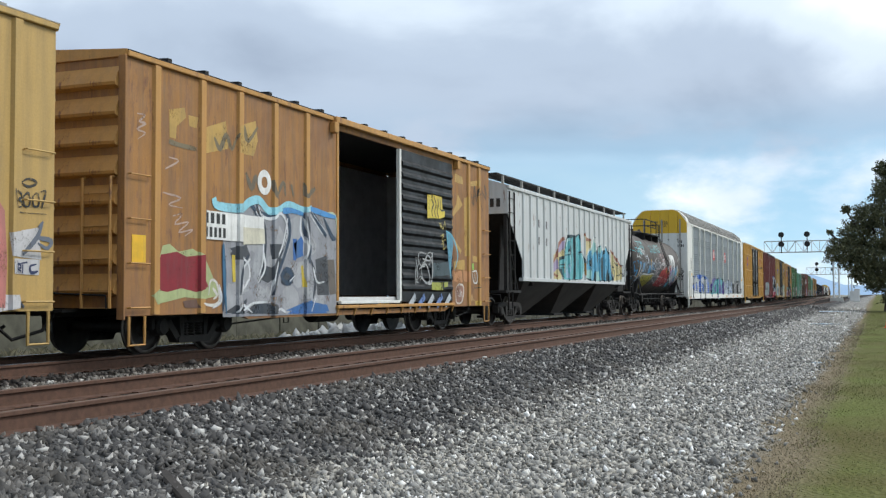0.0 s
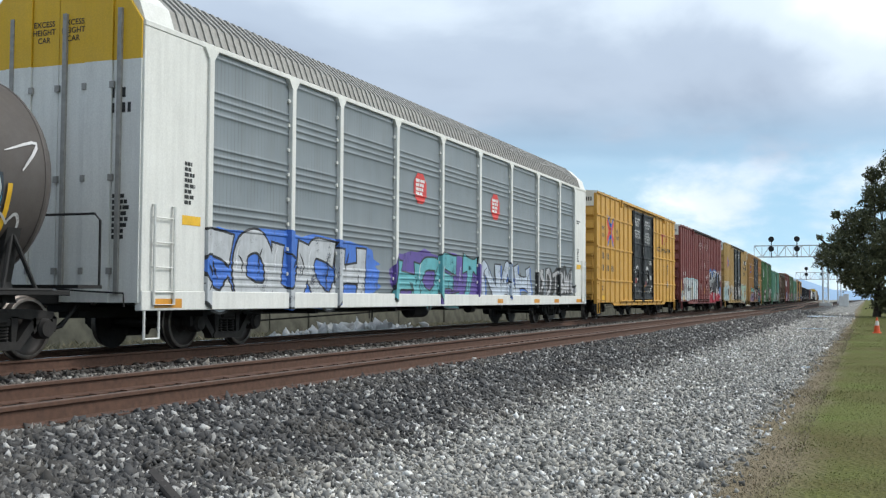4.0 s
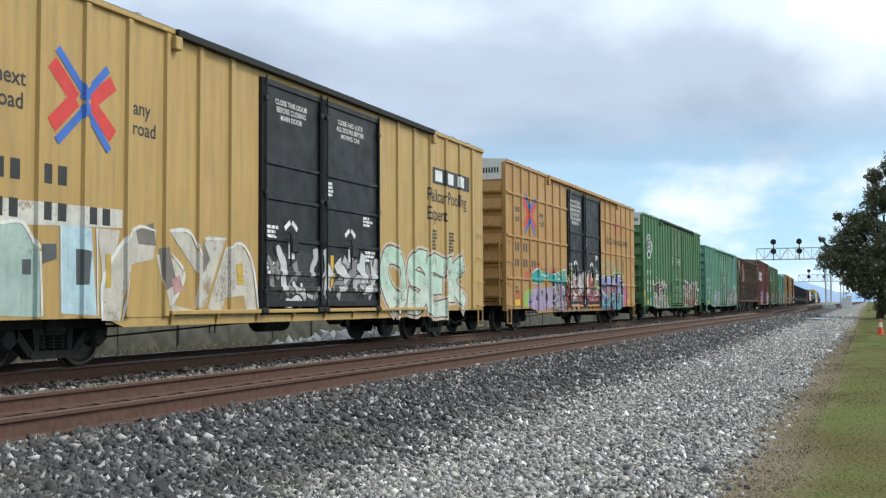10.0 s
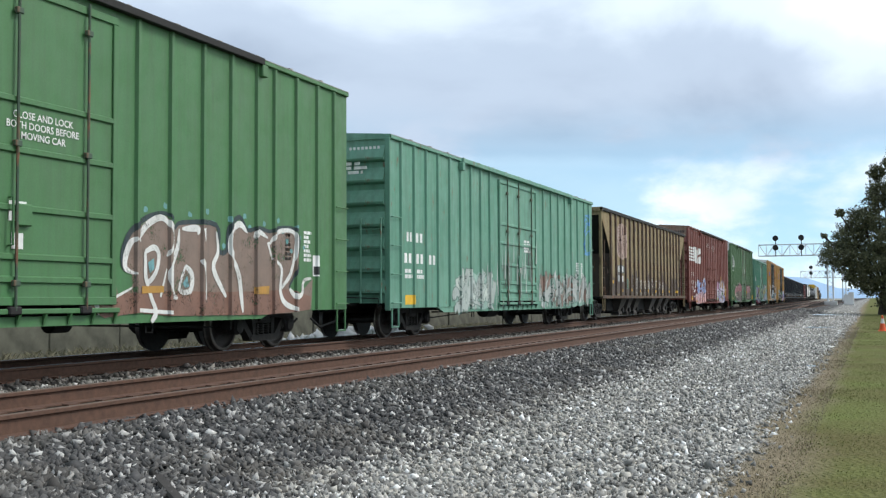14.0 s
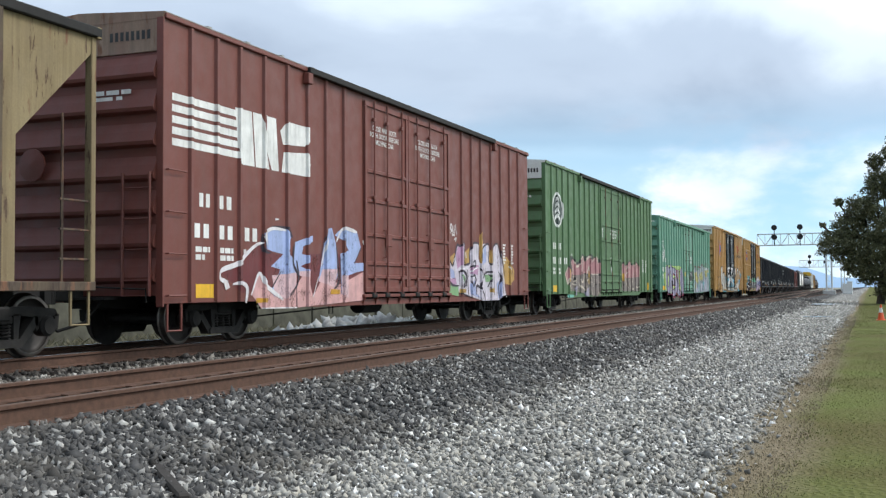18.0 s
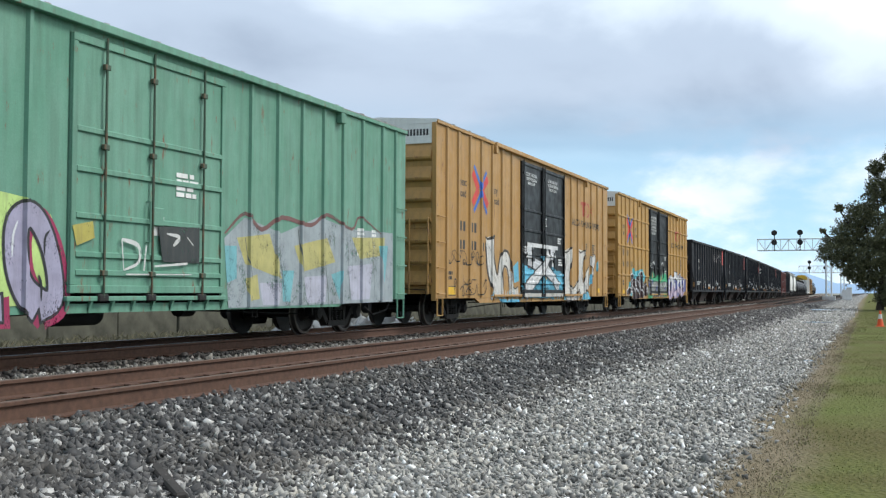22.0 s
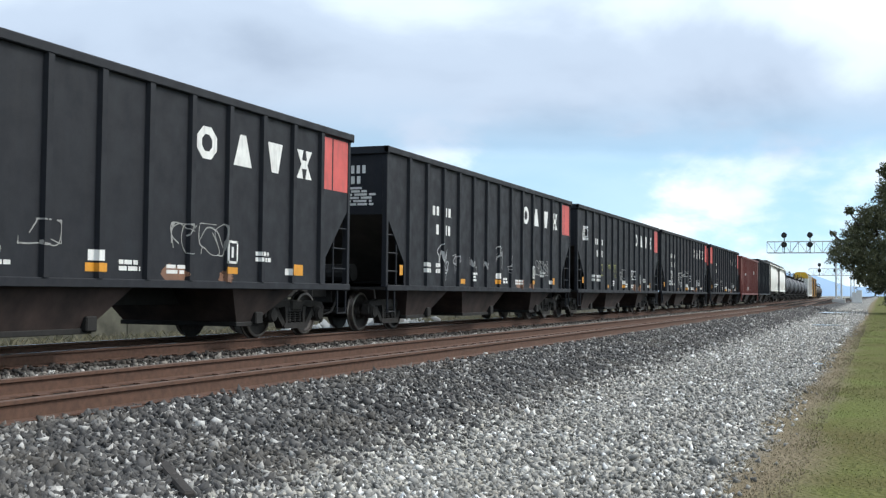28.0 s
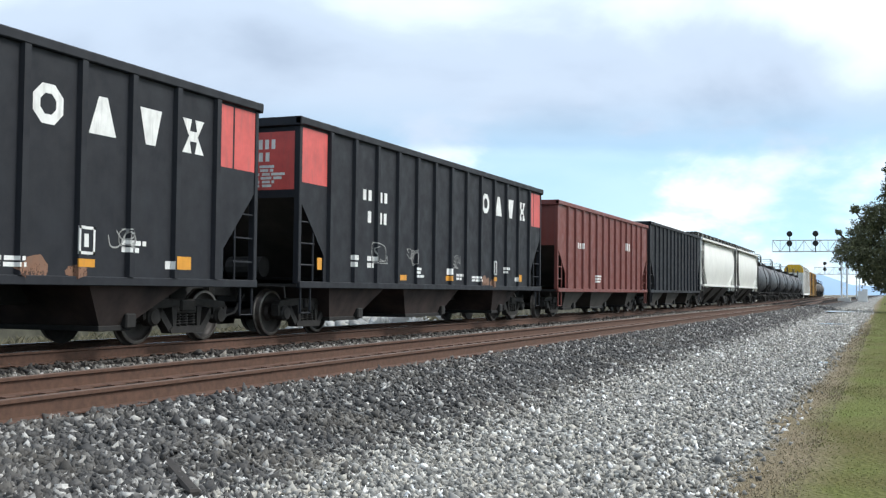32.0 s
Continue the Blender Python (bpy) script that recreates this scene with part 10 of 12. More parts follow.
side.put_each("rust_patch", [blob(u, u + w, v, v + h, random.Random(int(u * 90)), 14, 0.45) for u, v, w, h in [(2.75 + 0.105 * k, 2.66 + 0.13 * ((k * 7) % 10), 0.05 + 0.035 * (k % 4), 0.14 + 0.08 * ((k * 3) % 5)) for k in range(19)]], sprayed((0.085, 0.028, 0.018)), car, 0.005)
side.put("number_panel", quad(2.6, 4.25, 2.0, 2.32) + quad(2.6, 3.3, 1.6, 1.9), sprayed((0.06, 0.065, 0.07)), car, 0.004)
side.put("reporting_mark", bars(2.62, 4.2, 2.04, 2.28, 4, None, 0.5) + bars(2.62, 4.2, 1.62, 1.88, 4, None, 0.45), STENCIL_WHITE, car, 0.007)
side.put_each("yellow_label", [quad(a, a + 0.45, b, b + 0.13) for a, b in ((1.68, 1.53), (3.5, 1.18), (5.4, 1.2), (7.3, 1.18), (9.2, 1.18), (11.2, 1.18), (13.1, 1.18), (15.0, 1.18), (17.3, 1.18))], LABEL_YELLOW, car, 0.005)
side.put("green_patch", quad(4.40, 5.05, 1.32, 1.76), sprayed((0.06, 0.13, 0.09)), car)
rng = random.Random(17)
for k in range(8):
    side.put("tag", scrawl(6.35 + 0.945 * k, 7.05 + 0.945 * k, 1.38, 1.72 + 0.12 * rng.random(), rng, 3, 0.035), sprayed((0.56, 0.53, 0.47)), car, 0.006, "pale scrawled tag that cannot be read")
    side.put("tag", scrawl(6.3 + 0.945 * k, 7.1 + 0.945 * k, 1.08, 1.18, rng, 4, 0.025), sprayed((0.30, 0.27, 0.23)), car, 0.006)

# red-brown boxcar with the white striped mark
car, side, ds = plain_boxcar("red-brown boxcar with a white striped company mark", 237.38, BROWN_RED, 6, end_top=WORN_TAN)
close_notice(ds, car)
close_notice(ds, car, 8.0)
stripes = []
for k in range(5):
    stripes += quad(0.22, 2.2, 3.14 + 0.175 * k, 3.255 + 0.175 * k)
for k in range(5):
    side.put("company_stripe", stripes[2 * k:2 * k + 2], STENCIL_WHITE, car, 0.004, "white stripe of a company mark")
for block in ("2.12,3.05 2.62,3.05 2.52,4.0 2.0,4.0", "2.66,3.05 3.12,3.05 2.86,4.0 2.56,4.0", "3.02,3.4 3.2,3.05 3.45,3.05 3.35,4.0 2.94,4.0", "3.55,3.05 4.55,3.05 4.65,3.3 4.5,3.5 3.62,3.42", "3.6,3.56 4.42,3.62 4.62,3.78 4.6,4.0 3.75,4.0 3.5,3.8"):
    side.put("company_block", outline_fan(block), STENCIL_WHITE, car, 0.0045, "white slanted block of a company mark in plain shapes")
daubs(side, car, ["1.53,1.19 1.72,1.27 2.16,1.38 2.67,1.68 2.89,1.69 3.31,1.54 4.73,1.59 5.88,1.62 7.18,1.40 6.91,0.74 4.09,0.65 2.77,0.73 2.50,0.89 2.17,0.84 1.92,1.02"], (0.135, 0.022, 0.024), 0.0035, "dark red shadow of a graffiti piece")
daubs(side, car, ["2.50,0.84 2.76,1.20 3.03,0.99 3.41,0.77 4.09,0.99 4.51,1.29 4.73,0.76 5.17,1.18 5.88,1.00 6.91,1.26 7.25,1.30 6.91,0.67 4.10,0.57 2.85,0.57"], (0.6, 0.34, 0.33), 0.005, "pink lower field of a graffiti piece")
daubs(side, car, ["2.89,1.90 3.17,2.02 3.69,2.01 3.89,1.87 3.74,1.61 4.04,1.45 4.09,1.05 3.69,0.74 3.31,0.77 3.17,0.88 3.50,1.27 3.17,1.32 3.60,1.55 3.22,1.59 2.94,1.64", "4.04,1.79 4.73,1.94 4.73,1.82 4.35,1.72 4.30,1.57 4.62,1.55 4.62,1.44 4.25,1.34 4.62,1.26 4.62,1.14 4.20,1.17 3.99,1.39", "5.29,2.09 5.52,2.13 5.70,1.80 5.76,1.18 5.58,0.94 5.40,1.30 5.17,1.06 4.95,1.06 5.12,1.60", "5.64,1.99 6.01,2.17 6.64,2.11 6.84,1.78 6.51,1.45 7.25,1.47 7.32,1.33 6.64,1.26 6.25,1.19 6.25,0.74 5.94,0.81 5.88,1.62 6.26,1.70 6.07,1.88"], (0.33, 0.41, 0.66), 0.0065, "pale blue sprayed letter")
daubs(side, car, ["3.20,1.16 4.09,1.22 4.09,0.99 3.69,0.74 3.31,0.77", "4.20,1.25 4.62,1.26 4.62,1.14 4.20,1.16", "5.12,1.30 5.76,1.31 5.64,0.94 4.95,1.06", "5.94,1.19 6.25,1.19 6.25,0.74 5.95,0.81"], (0.62, 0.42, 0.44), 0.0085)
brush(side, car, ["2.87,1.89 2.87,1.61 3.17,1.56", "3.20,0.94 3.52,1.24", "4.09,1.45 4.15,1.05 3.74,0.71", "3.99,1.73 3.97,1.39 4.20,1.14", "5.70,1.80 5.82,1.12 5.62,0.91", "5.23,1.97 5.00,1.42", "5.88,1.56 5.92,0.81", "6.84,1.78 6.54,1.46", "2.76,1.20 3.17,0.88", "3.17,2.03 3.74,2.03 3.94,1.87", "4.09,0.99 4.10,0.57"], 0.06, (0.03, 0.02, 0.035), 0.0105)
brush(side, car, ["1.53,1.18 1.64,1.25 2.08,1.35 2.33,1.51 2.67,1.69 2.89,1.73", "2.98,1.69 2.94,1.88 3.21,2.00 3.69,1.99", "5.35,2.06 5.06,1.36", "5.70,1.86 6.01,2.14 6.64,2.09", "2.50,0.81 2.76,1.19 2.99,0.98 3.60,0.72", "2.85,0.58 4.10,0.57", "4.73,0.76 4.95,1.15", "6.91,1.92 7.18,1.73 7.60,1.61", "7.18,1.43 7.32,1.33 6.97,1.07", "1.53,1.19 1.54,1.09 1.72,1.04", "1.92,1.00 2.17,1.02 2.37,0.94 2.33,0.68", "7.60,1.20 8.04,1.41 8.49,1.28", "7.75,1.58 8.04,1.90 8.26,1.42", "3.31,2.17 3.45,2.18"], 0.075, (0.7, 0.68, 0.7), 0.012)
daubs(side, car, ["1.64,1.04 1.76,1.07 1.83,0.94 1.70,0.90", "2.25,1.59 2.33,1.60 2.35,1.52 2.26,1.51"], (0.64, 0.6, 0.6), 0.013)
daubs(side, car, ["2.66,0.76 3.08,0.75 3.06,0.68 2.66,0.68", "5.46,0.91 5.86,0.90 5.84,0.81 5.44,0.81"], (0.52, 0.27, 0.02), 0.0145)
daubs(side, car, ["12.00,1.70 12.38,1.83 12.39,1.42 12.07,1.41", "13.05,1.85 13.45,2.00 13.53,1.46 13.05,1.49", "14.25,2.32 14.36,2.48 14.48,2.34 14.56,2.20 14.34,1.43 14.25,1.88", "15.06,1.97 15.40,2.05 15.41,1.52 15.06,1.51", "16.23,1.77 16.62,1.84 17.35,1.47 17.35,1.17 16.93,1.00 16.43,1.05"], (0.46, 0.27, 0.07), 0.003, "ochre cloud of a graffiti piece")
daubs(side, car, ["11.95,1.83 12.00,1.70 12.18,1.50 12.53,2.04 12.72,2.01 13.08,2.11 13.05,1.53 13.46,1.55 13.45,1.88 13.80,2.12 14.21,2.12 14.18,1.72 14.33,1.58 14.44,2.14 14.81,2.16 15.06,2.10 15.02,1.61 15.36,1.62 15.40,2.05 15.76,2.21 15.94,1.97 16.23,1.71 16.33,1.33 16.53,0.71 16.05,0.66 15.96,0.57 14.50,0.57 13.47,0.70 12.68,0.80 11.96,1.11"], (0.58, 0.53, 0.6), 0.0045, "pale body of a graffiti piece")
daubs(side, car, ["12.38,1.88 12.60,2.05 12.98,2.03 12.95,1.57 12.54,1.42", "13.53,1.50 14.18,1.55 14.11,1.28 13.46,1.31", "12.01,1.15 12.42,1.20 12.49,1.02 12.07,1.02"], (0.44, 0.24, 0.38), 0.006)
daubs(side, car, ["14.41,1.94 14.81,2.11 14.81,1.65 14.49,1.54", "13.46,1.03 13.89,1.13 13.97,0.79 14.35,0.64 13.54,0.75", "12.01,1.45 12.30,1.37 12.37,1.15 12.07,1.19", "15.68,1.04 16.04,1.16 16.24,0.72 15.86,0.61"], (0.33, 0.38, 0.6), 0.006)
daubs(side, car, ["11.96,1.02 12.61,0.98 12.62,0.71 11.96,0.77", "12.80,1.27 12.99,1.30 13.16,1.17 12.93,0.98", "14.65,1.29 15.23,1.30 15.15,1.09 14.74,1.09"], (0.2, 0.36, 0.17), 0.0065)
brush(side, car, ["11.95,1.70 12.18,1.50 12.36,1.72 12.53,2.04 12.75,2.02 13.08,2.10 13.05,1.53", "13.05,1.53 13.46,1.59 13.45,1.88 13.80,2.14 14.21,2.10 14.18,1.77", "14.37,1.63 14.41,1.94 14.81,2.14 15.06,2.10 15.02,1.66 15.36,1.62 15.40,2.07 15.76,2.19 15.99,1.98 16.28,1.66 16.43,1.27", "12.61,1.34 12.86,1.37 13.19,1.31 13.22,1.03 12.99,0.94", "12.70,1.03 12.70,1.34 13.05,1.35 13.22,1.17 12.93,0.94", "13.46,1.45 13.88,1.66 13.92,1.52 13.49,1.50", "13.53,1.22 13.81,1.27 13.96,1.13 13.68,0.94 13.53,1.13", "13.97,0.74 14.04,0.99 14.58,0.79 14.74,0.57", "14.57,1.19 14.73,1.34 15.28,1.36 15.32,1.15 15.24,1.04", "14.98,1.30 15.24,1.20 14.90,0.94", "15.49,1.36 15.50,0.73", "15.81,1.42 16.04,1.21 15.86,0.94 15.96,0.57", "15.99,1.92 16.18,1.38 16.33,0.72", "11.96,1.11 12.19,1.00 12.67,0.98", "12.68,0.80 13.47,0.70", "13.29,1.40 13.36,0.75", "14.26,1.48 14.42,1.24 14.27,0.94"], 0.065, (0.035, 0.022, 0.04), 0.009)
brush(side, car, ["12.27,1.59 12.57,2.00", "14.57,1.89 14.64,2.05", "13.49,1.36 14.11,1.48", "15.49,1.57 15.76,2.15", "12.73,1.43 13.32,1.45", "13.60,1.13 13.89,1.23", "16.18,1.54 16.43,1.05", "16.43,0.83 16.58,0.66", "13.15,1.86 13.21,1.72", "16.82,1.57 16.93,1.45"], 0.06, (0.72, 0.72, 0.74), 0.0105)
daubs(side, car, ["12.69,0.90 13.19,0.90 13.19,0.80 12.69,0.80", "15.09,0.91 15.52,0.91 15.52,0.79 15.09,0.80"], (0.4, 0.24, 0.05), 0.012)
brush(side, car, ["12.00,2.52 12.14,2.56 12.05,2.44 12.16,2.41 12.02,2.31", "12.22,2.52 12.18,2.32 12.28,2.29 12.29,2.42", "12.34,2.54 12.30,2.29 12.38,2.34", "12.43,2.57 12.35,2.25", "12.43,2.57 12.52,2.29", "12.29,2.16 12.47,2.22 12.41,2.12"], 0.045, (0.66, 0.64, 0.64), 0.006)

# second green boxcar
car, side, ds = green_boxcar("dark green boxcar with a tree emblem and pink graffiti", 258.14, GREEN_OLIVE, 7)
daubs(side, car, ["2.45,1.42 2.82,1.69 3.09,1.73 3.12,2.07 3.57,2.03 3.88,1.85 4.28,1.87 4.95,2.17 5.22,2.09 5.69,2.13 6.29,2.23 6.71,2.10 7.26,2.16 7.96,1.86 8.09,1.06 7.38,1.05 3.36,0.92 2.76,1.04"], (0.03, 0.034, 0.03), 0.003, "black shadow of a graffiti piece")
daubs(side, car, ["2.42,1.40 2.85,1.67 2.92,1.58 3.35,1.50 3.43,1.43 3.21,1.16 2.93,1.23 2.90,1.11 2.78,1.06", "3.27,1.86 3.49,1.97 3.92,1.72 4.44,1.80 4.95,2.12 5.23,1.90 5.79,2.10 6.19,2.12 6.39,1.96 6.71,2.07 7.20,2.13 7.37,1.89 7.78,1.92 7.84,1.49 7.38,1.44 6.30,1.41 5.70,1.45 5.23,1.46 4.53,1.39 3.88,1.32 3.43,1.41"], (0.4, 0.185, 0.2), 0.0045, "dusky pink body of a graffiti piece")
daubs(side, car, ["3.35,1.36 7.84,1.49 7.97,1.05 7.39,0.57 3.15,0.83 3.00,1.11"], (0.2, 0.165, 0.15), 0.0058, "grey lower field of a graffiti piece")
daubs(side, car, ["3.50,1.29 3.81,1.30 3.73,1.12", "4.70,1.42 4.92,1.43 4.83,1.24 4.62,1.29", "5.51,1.45 5.80,1.48 5.75,1.26", "7.38,1.44 7.84,1.52 7.79,1.30", "5.24,1.25 5.52,1.14 5.33,0.98", "6.83,1.05 7.04,1.17 7.10,0.81"], (0.028, 0.026, 0.024), 0.0075)
daubs(side, car, ["3.66,0.92 4.13,0.97 4.05,0.62 3.74,0.68", "5.15,0.76 5.81,0.93 5.91,0.59 5.25,0.60"], (0.34, 0.32, 0.42), 0.0078)
brush(side, car, ["2.42,1.39 2.78,1.05 2.89,1.23 3.28,1.23", "2.42,1.40 2.85,1.67", "3.27,1.84 3.58,1.27", "3.57,1.90 3.92,1.70 4.40,1.72", "4.36,1.72 4.95,2.08 4.87,1.51", "5.32,1.85 5.50,1.97 5.89,2.09 6.19,2.09", "5.14,1.52 4.97,1.14 4.45,1.23", "5.51,1.42 5.89,1.71 5.80,1.26 5.38,1.17", "6.09,1.83 6.35,1.04", "6.39,1.93 6.81,2.04", "6.92,2.05 7.20,2.10 7.37,1.83", "6.82,1.34 6.51,0.93", "7.15,1.29 6.99,0.69", "4.04,1.28 3.89,0.92", "3.07,1.06 3.29,0.78", "3.29,1.07 3.73,1.02", "4.29,1.13 4.54,0.92 4.71,0.98 5.24,0.82", "5.52,0.98 5.91,0.59", "7.38,1.17 7.97,0.99", "7.39,0.75 7.74,0.57", "7.78,1.88 8.02,1.62 7.85,1.30", "3.58,1.12 3.96,1.27", "6.19,1.44 7.38,1.44", "6.30,0.87 6.51,0.58"], 0.075, (0.6, 0.53, 0.43), 0.01)
brush(side, car, ["3.23,2.05 3.34,2.13 3.49,2.07"], 0.04, (0.66, 0.66, 0.62), 0.01)
daubs(side, car, ["3.08,1.59 3.19,1.59 3.18,1.14 3.08,1.14", "5.80,1.54 5.94,1.54 5.92,1.07 5.78,1.07", "8.65,1.48 9.18,1.49 9.18,1.39 8.65,1.38", "11.80,1.52 12.01,1.53 12.01,1.20 11.81,1.19"], (0.56, 0.33, 0.02), 0.012)
daubs(side, car, ["2.75,0.68 3.59,0.67 3.59,0.57 2.75,0.57"], (0.16, 0.46, 0.38), 0.004)
daubs(side, car, ["11.42,1.80 12.18,2.02 12.36,1.84 12.90,1.94 13.47,2.08 13.66,1.89 14.47,1.96 14.79,2.06 15.67,1.88 15.56,1.28 15.33,0.86 11.34,0.79"], (0.4, 0.19, 0.2), 0.0045, "dusky pink body of a graffiti piece")
daubs(side, car, ["11.42,1.30 15.56,1.41 15.33,0.76 11.34,0.76"], (0.2, 0.165, 0.15), 0.006)
brush(side, car, ["11.34,1.77 11.58,1.88 12.18,2.04 12.45,1.86 12.90,1.98 13.47,2.10 13.76,1.91 14.79,2.08 15.74,1.86"], 0.06, (0.03, 0.03, 0.028), 0.004)
brush(side, car, ["11.42,1.77 11.84,0.86", "12.09,1.98 12.10,0.86", "12.81,1.86 12.45,1.31 12.91,0.86", "13.57,2.04 13.28,1.41 13.47,0.86", "14.47,1.96 13.86,0.94 14.27,0.86", "14.90,2.02 14.69,1.02 15.56,0.94", "15.56,1.83 15.67,1.03", "11.50,1.37 11.84,1.60", "12.54,1.47 12.90,1.63", "11.34,0.79 11.67,1.23"], 0.065, (0.58, 0.51, 0.42), 0.009)
side.put("yellow_label", quad(17.4, 17.75, 0.8, 1.15), LABEL_YELLOW, car, 0.005)

# second teal boxcar
car, side = teal_boxcar("teal green boxcar with lilac and yellow-green graffiti", 278.88, 8)
side.put("graffiti_background", blob(1.2, 7.4, 0.6, 2.15, random.Random(12), 30, 0.10), sprayed((0.44, 0.60, 0.20)), car, 0.003)
graffiti(side, car, "CREWLO", 1.9, 7.4, 0.5, 2.05, (0.33, 0.31, 0.42), (0.02, 0.02, 0.025), under=(0.30, 0.02, 0.08), seed=20)
daubs(side, car, ["11.30,1.76 11.93,2.14 13.18,1.93 14.60,2.32 16.03,2.16 18.10,2.18 18.12,0.65 11.45,0.59"], (0.3, 0.34, 0.36), 0.003, "faded lavender field of a graffiti piece")
daubs(side, car, ["11.68,1.78 12.75,1.90 13.20,1.10 11.95,1.34", "13.64,1.72 14.95,1.93 15.31,1.46 13.96,1.24", "16.04,1.99 17.66,2.06 17.67,1.67 16.43,1.56", "11.95,1.09 12.35,1.17 12.44,0.74 12.09,0.70"], (0.44, 0.4, 0.15), 0.005)
daubs(side, car, ["11.31,1.63 11.68,1.64 11.69,1.09 11.39,1.01", "13.20,1.25 13.65,1.26 13.51,0.68 13.24,0.69", "17.36,1.87 17.84,1.89 17.68,1.07", "15.13,1.21 15.60,1.30 15.50,0.70"], (0.16, 0.4, 0.44), 0.0055)
daubs(side, car, ["12.43,1.02 13.20,1.03 13.12,0.63 12.55,0.63", "14.03,1.15 14.96,1.19 14.90,0.67 14.17,0.65", "15.86,1.39 17.04,1.47 16.92,0.71 16.06,0.70"], (0.42, 0.42, 0.5), 0.005)
brush(side, car, ["11.30,1.83 11.93,2.21 12.47,1.96 13.18,2.22 14.27,2.14 14.94,2.39 16.03,2.16 16.42,2.44 17.45,2.14"], 0.07, (0.17, 0.075, 0.07), 0.007)
brush(side, car, ["11.94,1.79 12.22,0.67", "13.04,1.84 13.36,0.63", "13.79,2.03 14.04,0.68", "14.77,2.01 15.04,0.67", "15.85,1.98 15.98,0.70", "17.03,2.03 17.17,0.76"], 0.035, (0.1, 0.12, 0.12), 0.008)
daubs(Side(1.63), car, ["9.42,1.84 10.48,1.88 10.49,1.31 9.53,1.31"], (0.03, 0.035, 0.035), 0.02, "black painted patch on the door")
brush(Side(1.63), car, ["8.57,1.61 8.62,1.17", "8.57,1.61 8.94,1.53 8.95,1.29 8.62,1.17", "9.13,1.54 9.08,1.17", "9.33,1.24 10.16,1.30", "9.62,1.74 9.94,1.70 9.79,1.56", "10.15,1.71 10.31,1.59", "8.67,1.11 10.27,1.13"], 0.06, (0.6, 0.6, 0.58), 0.024)
daubs(Side(1.63), car, ["7.55,1.75 7.96,1.83 8.00,1.60 7.64,1.48", "9.53,1.55 9.83,1.59 9.88,1.42 9.63,1.38"], (0.42, 0.36, 0.08), 0.016)
side.put("tag", scrawl(0.8, 1.3, 2.5, 3.3, random.Random(8), 4, 0.03), STENCIL_WHITE, car)

# two more pool boxcars
car, side, ds = pool_boxcar("worn yellow boxcar with black doors and white graffiti", 299.56, ORANGE_BOX, (), 4, 0.8, notice="short")
daubs(side, car, ["6.25,1.63 6.72,1.82 6.83,1.21 6.35,1.14", "4.91,0.67 7.04,0.64 6.85,0.57 5.07,0.57"], (0.11, 0.42, 0.6), 0.003, "bright blue field of a graffiti piece")
daubs(side, car, ["3.76,2.39 4.48,2.47 4.41,2.28 4.46,1.84 4.73,1.36 4.92,1.77 5.15,2.01 5.61,2.05 5.88,1.88 6.03,1.30 6.26,0.98 6.74,1.04 6.65,0.72 5.87,0.72 5.76,1.29 5.58,1.57 5.29,1.59 5.13,1.43 5.23,0.77 5.23,0.71 4.60,0.72 4.29,0.96 3.92,1.43 3.81,1.90"], (0.62, 0.6, 0.56), 0.0045, "broad white sprayed letter with a dark outline")
brush(side, car, ["3.73,2.27 3.79,1.90 3.91,1.43 4.30,0.94 4.60,0.71", "4.48,2.43 4.42,2.23 4.48,1.82 4.73,1.37 4.92,1.76 5.15,2.03 5.61,2.08 5.92,1.89 6.07,1.32 6.31,0.98 6.74,1.04", "5.23,0.74 5.11,1.43 5.29,1.60 5.61,1.59 5.79,1.29 5.88,0.74", "3.70,2.41 3.97,2.36 4.55,2.48"], 0.085, (0.04, 0.032, 0.028), 0.0065)
brush(side, car, ["3.99,2.24 4.06,1.63 4.44,1.06 4.83,0.77", "4.26,2.22 4.31,1.69 4.63,1.16", "5.28,1.74 5.20,1.99", "5.88,1.72 6.08,1.08", "6.64,0.98 6.46,0.73", "4.90,1.17 4.95,0.82", "4.10,1.49 4.29,1.20"], 0.05, (0.46, 0.43, 0.4), 0.0075)
ds.put("graffiti_background", blob(7.0, 11.8, 0.68, 1.7, random.Random(14), 40, 0.2), sprayed((0.05, 0.25, 0.36)), car, 0.003)
shapes(ds, car, "graffiti_field", ["7.0,1.75 8.36,1.54 7.69,0.98 7.0,0.93", "9.01,2.04 9.61,2.06 9.37,1.81", "9.12,1.0 9.42,1.45 10.18,1.03", "10.35,1.43 11.56,1.47 11.62,1.0 10.99,1.1"], (0.12, 0.46, 0.64), 0.006, "bright blue field of a graffiti piece")
bold(ds, car, "7.66,1.93 8.50,1.76 9.38,1.66", 0.34, (0.52, 0.53, 0.54), (0.02, 0.02, 0.022), 0.05, 0.010)
bold(ds, car, "9.38,1.68 10.35,1.40 11.18,1.0", 0.34, (0.56, 0.57, 0.58), (0.02, 0.02, 0.022), 0.05, 0.0155)
bold(ds, car, "7.4,0.90 8.37,1.30 9.38,1.68 9.95,2.15", 0.40, (0.60, 0.60, 0.60), (0.02, 0.02, 0.022), 0.05, 0.021)
for u in (7.7, 10.4):
    bold(ds, car, f"{u},1.95 {u},2.30", 0.42, (0.56, 0.57, 0.58), (0.02, 0.02, 0.022), 0.03, 0.027)
ds.put("graffiti_bar", quad(7.5, 11.0, 2.29, 2.42), sprayed((0.62, 0.62, 0.62)), car, 0.033, "white bar across the top of a graffiti piece")
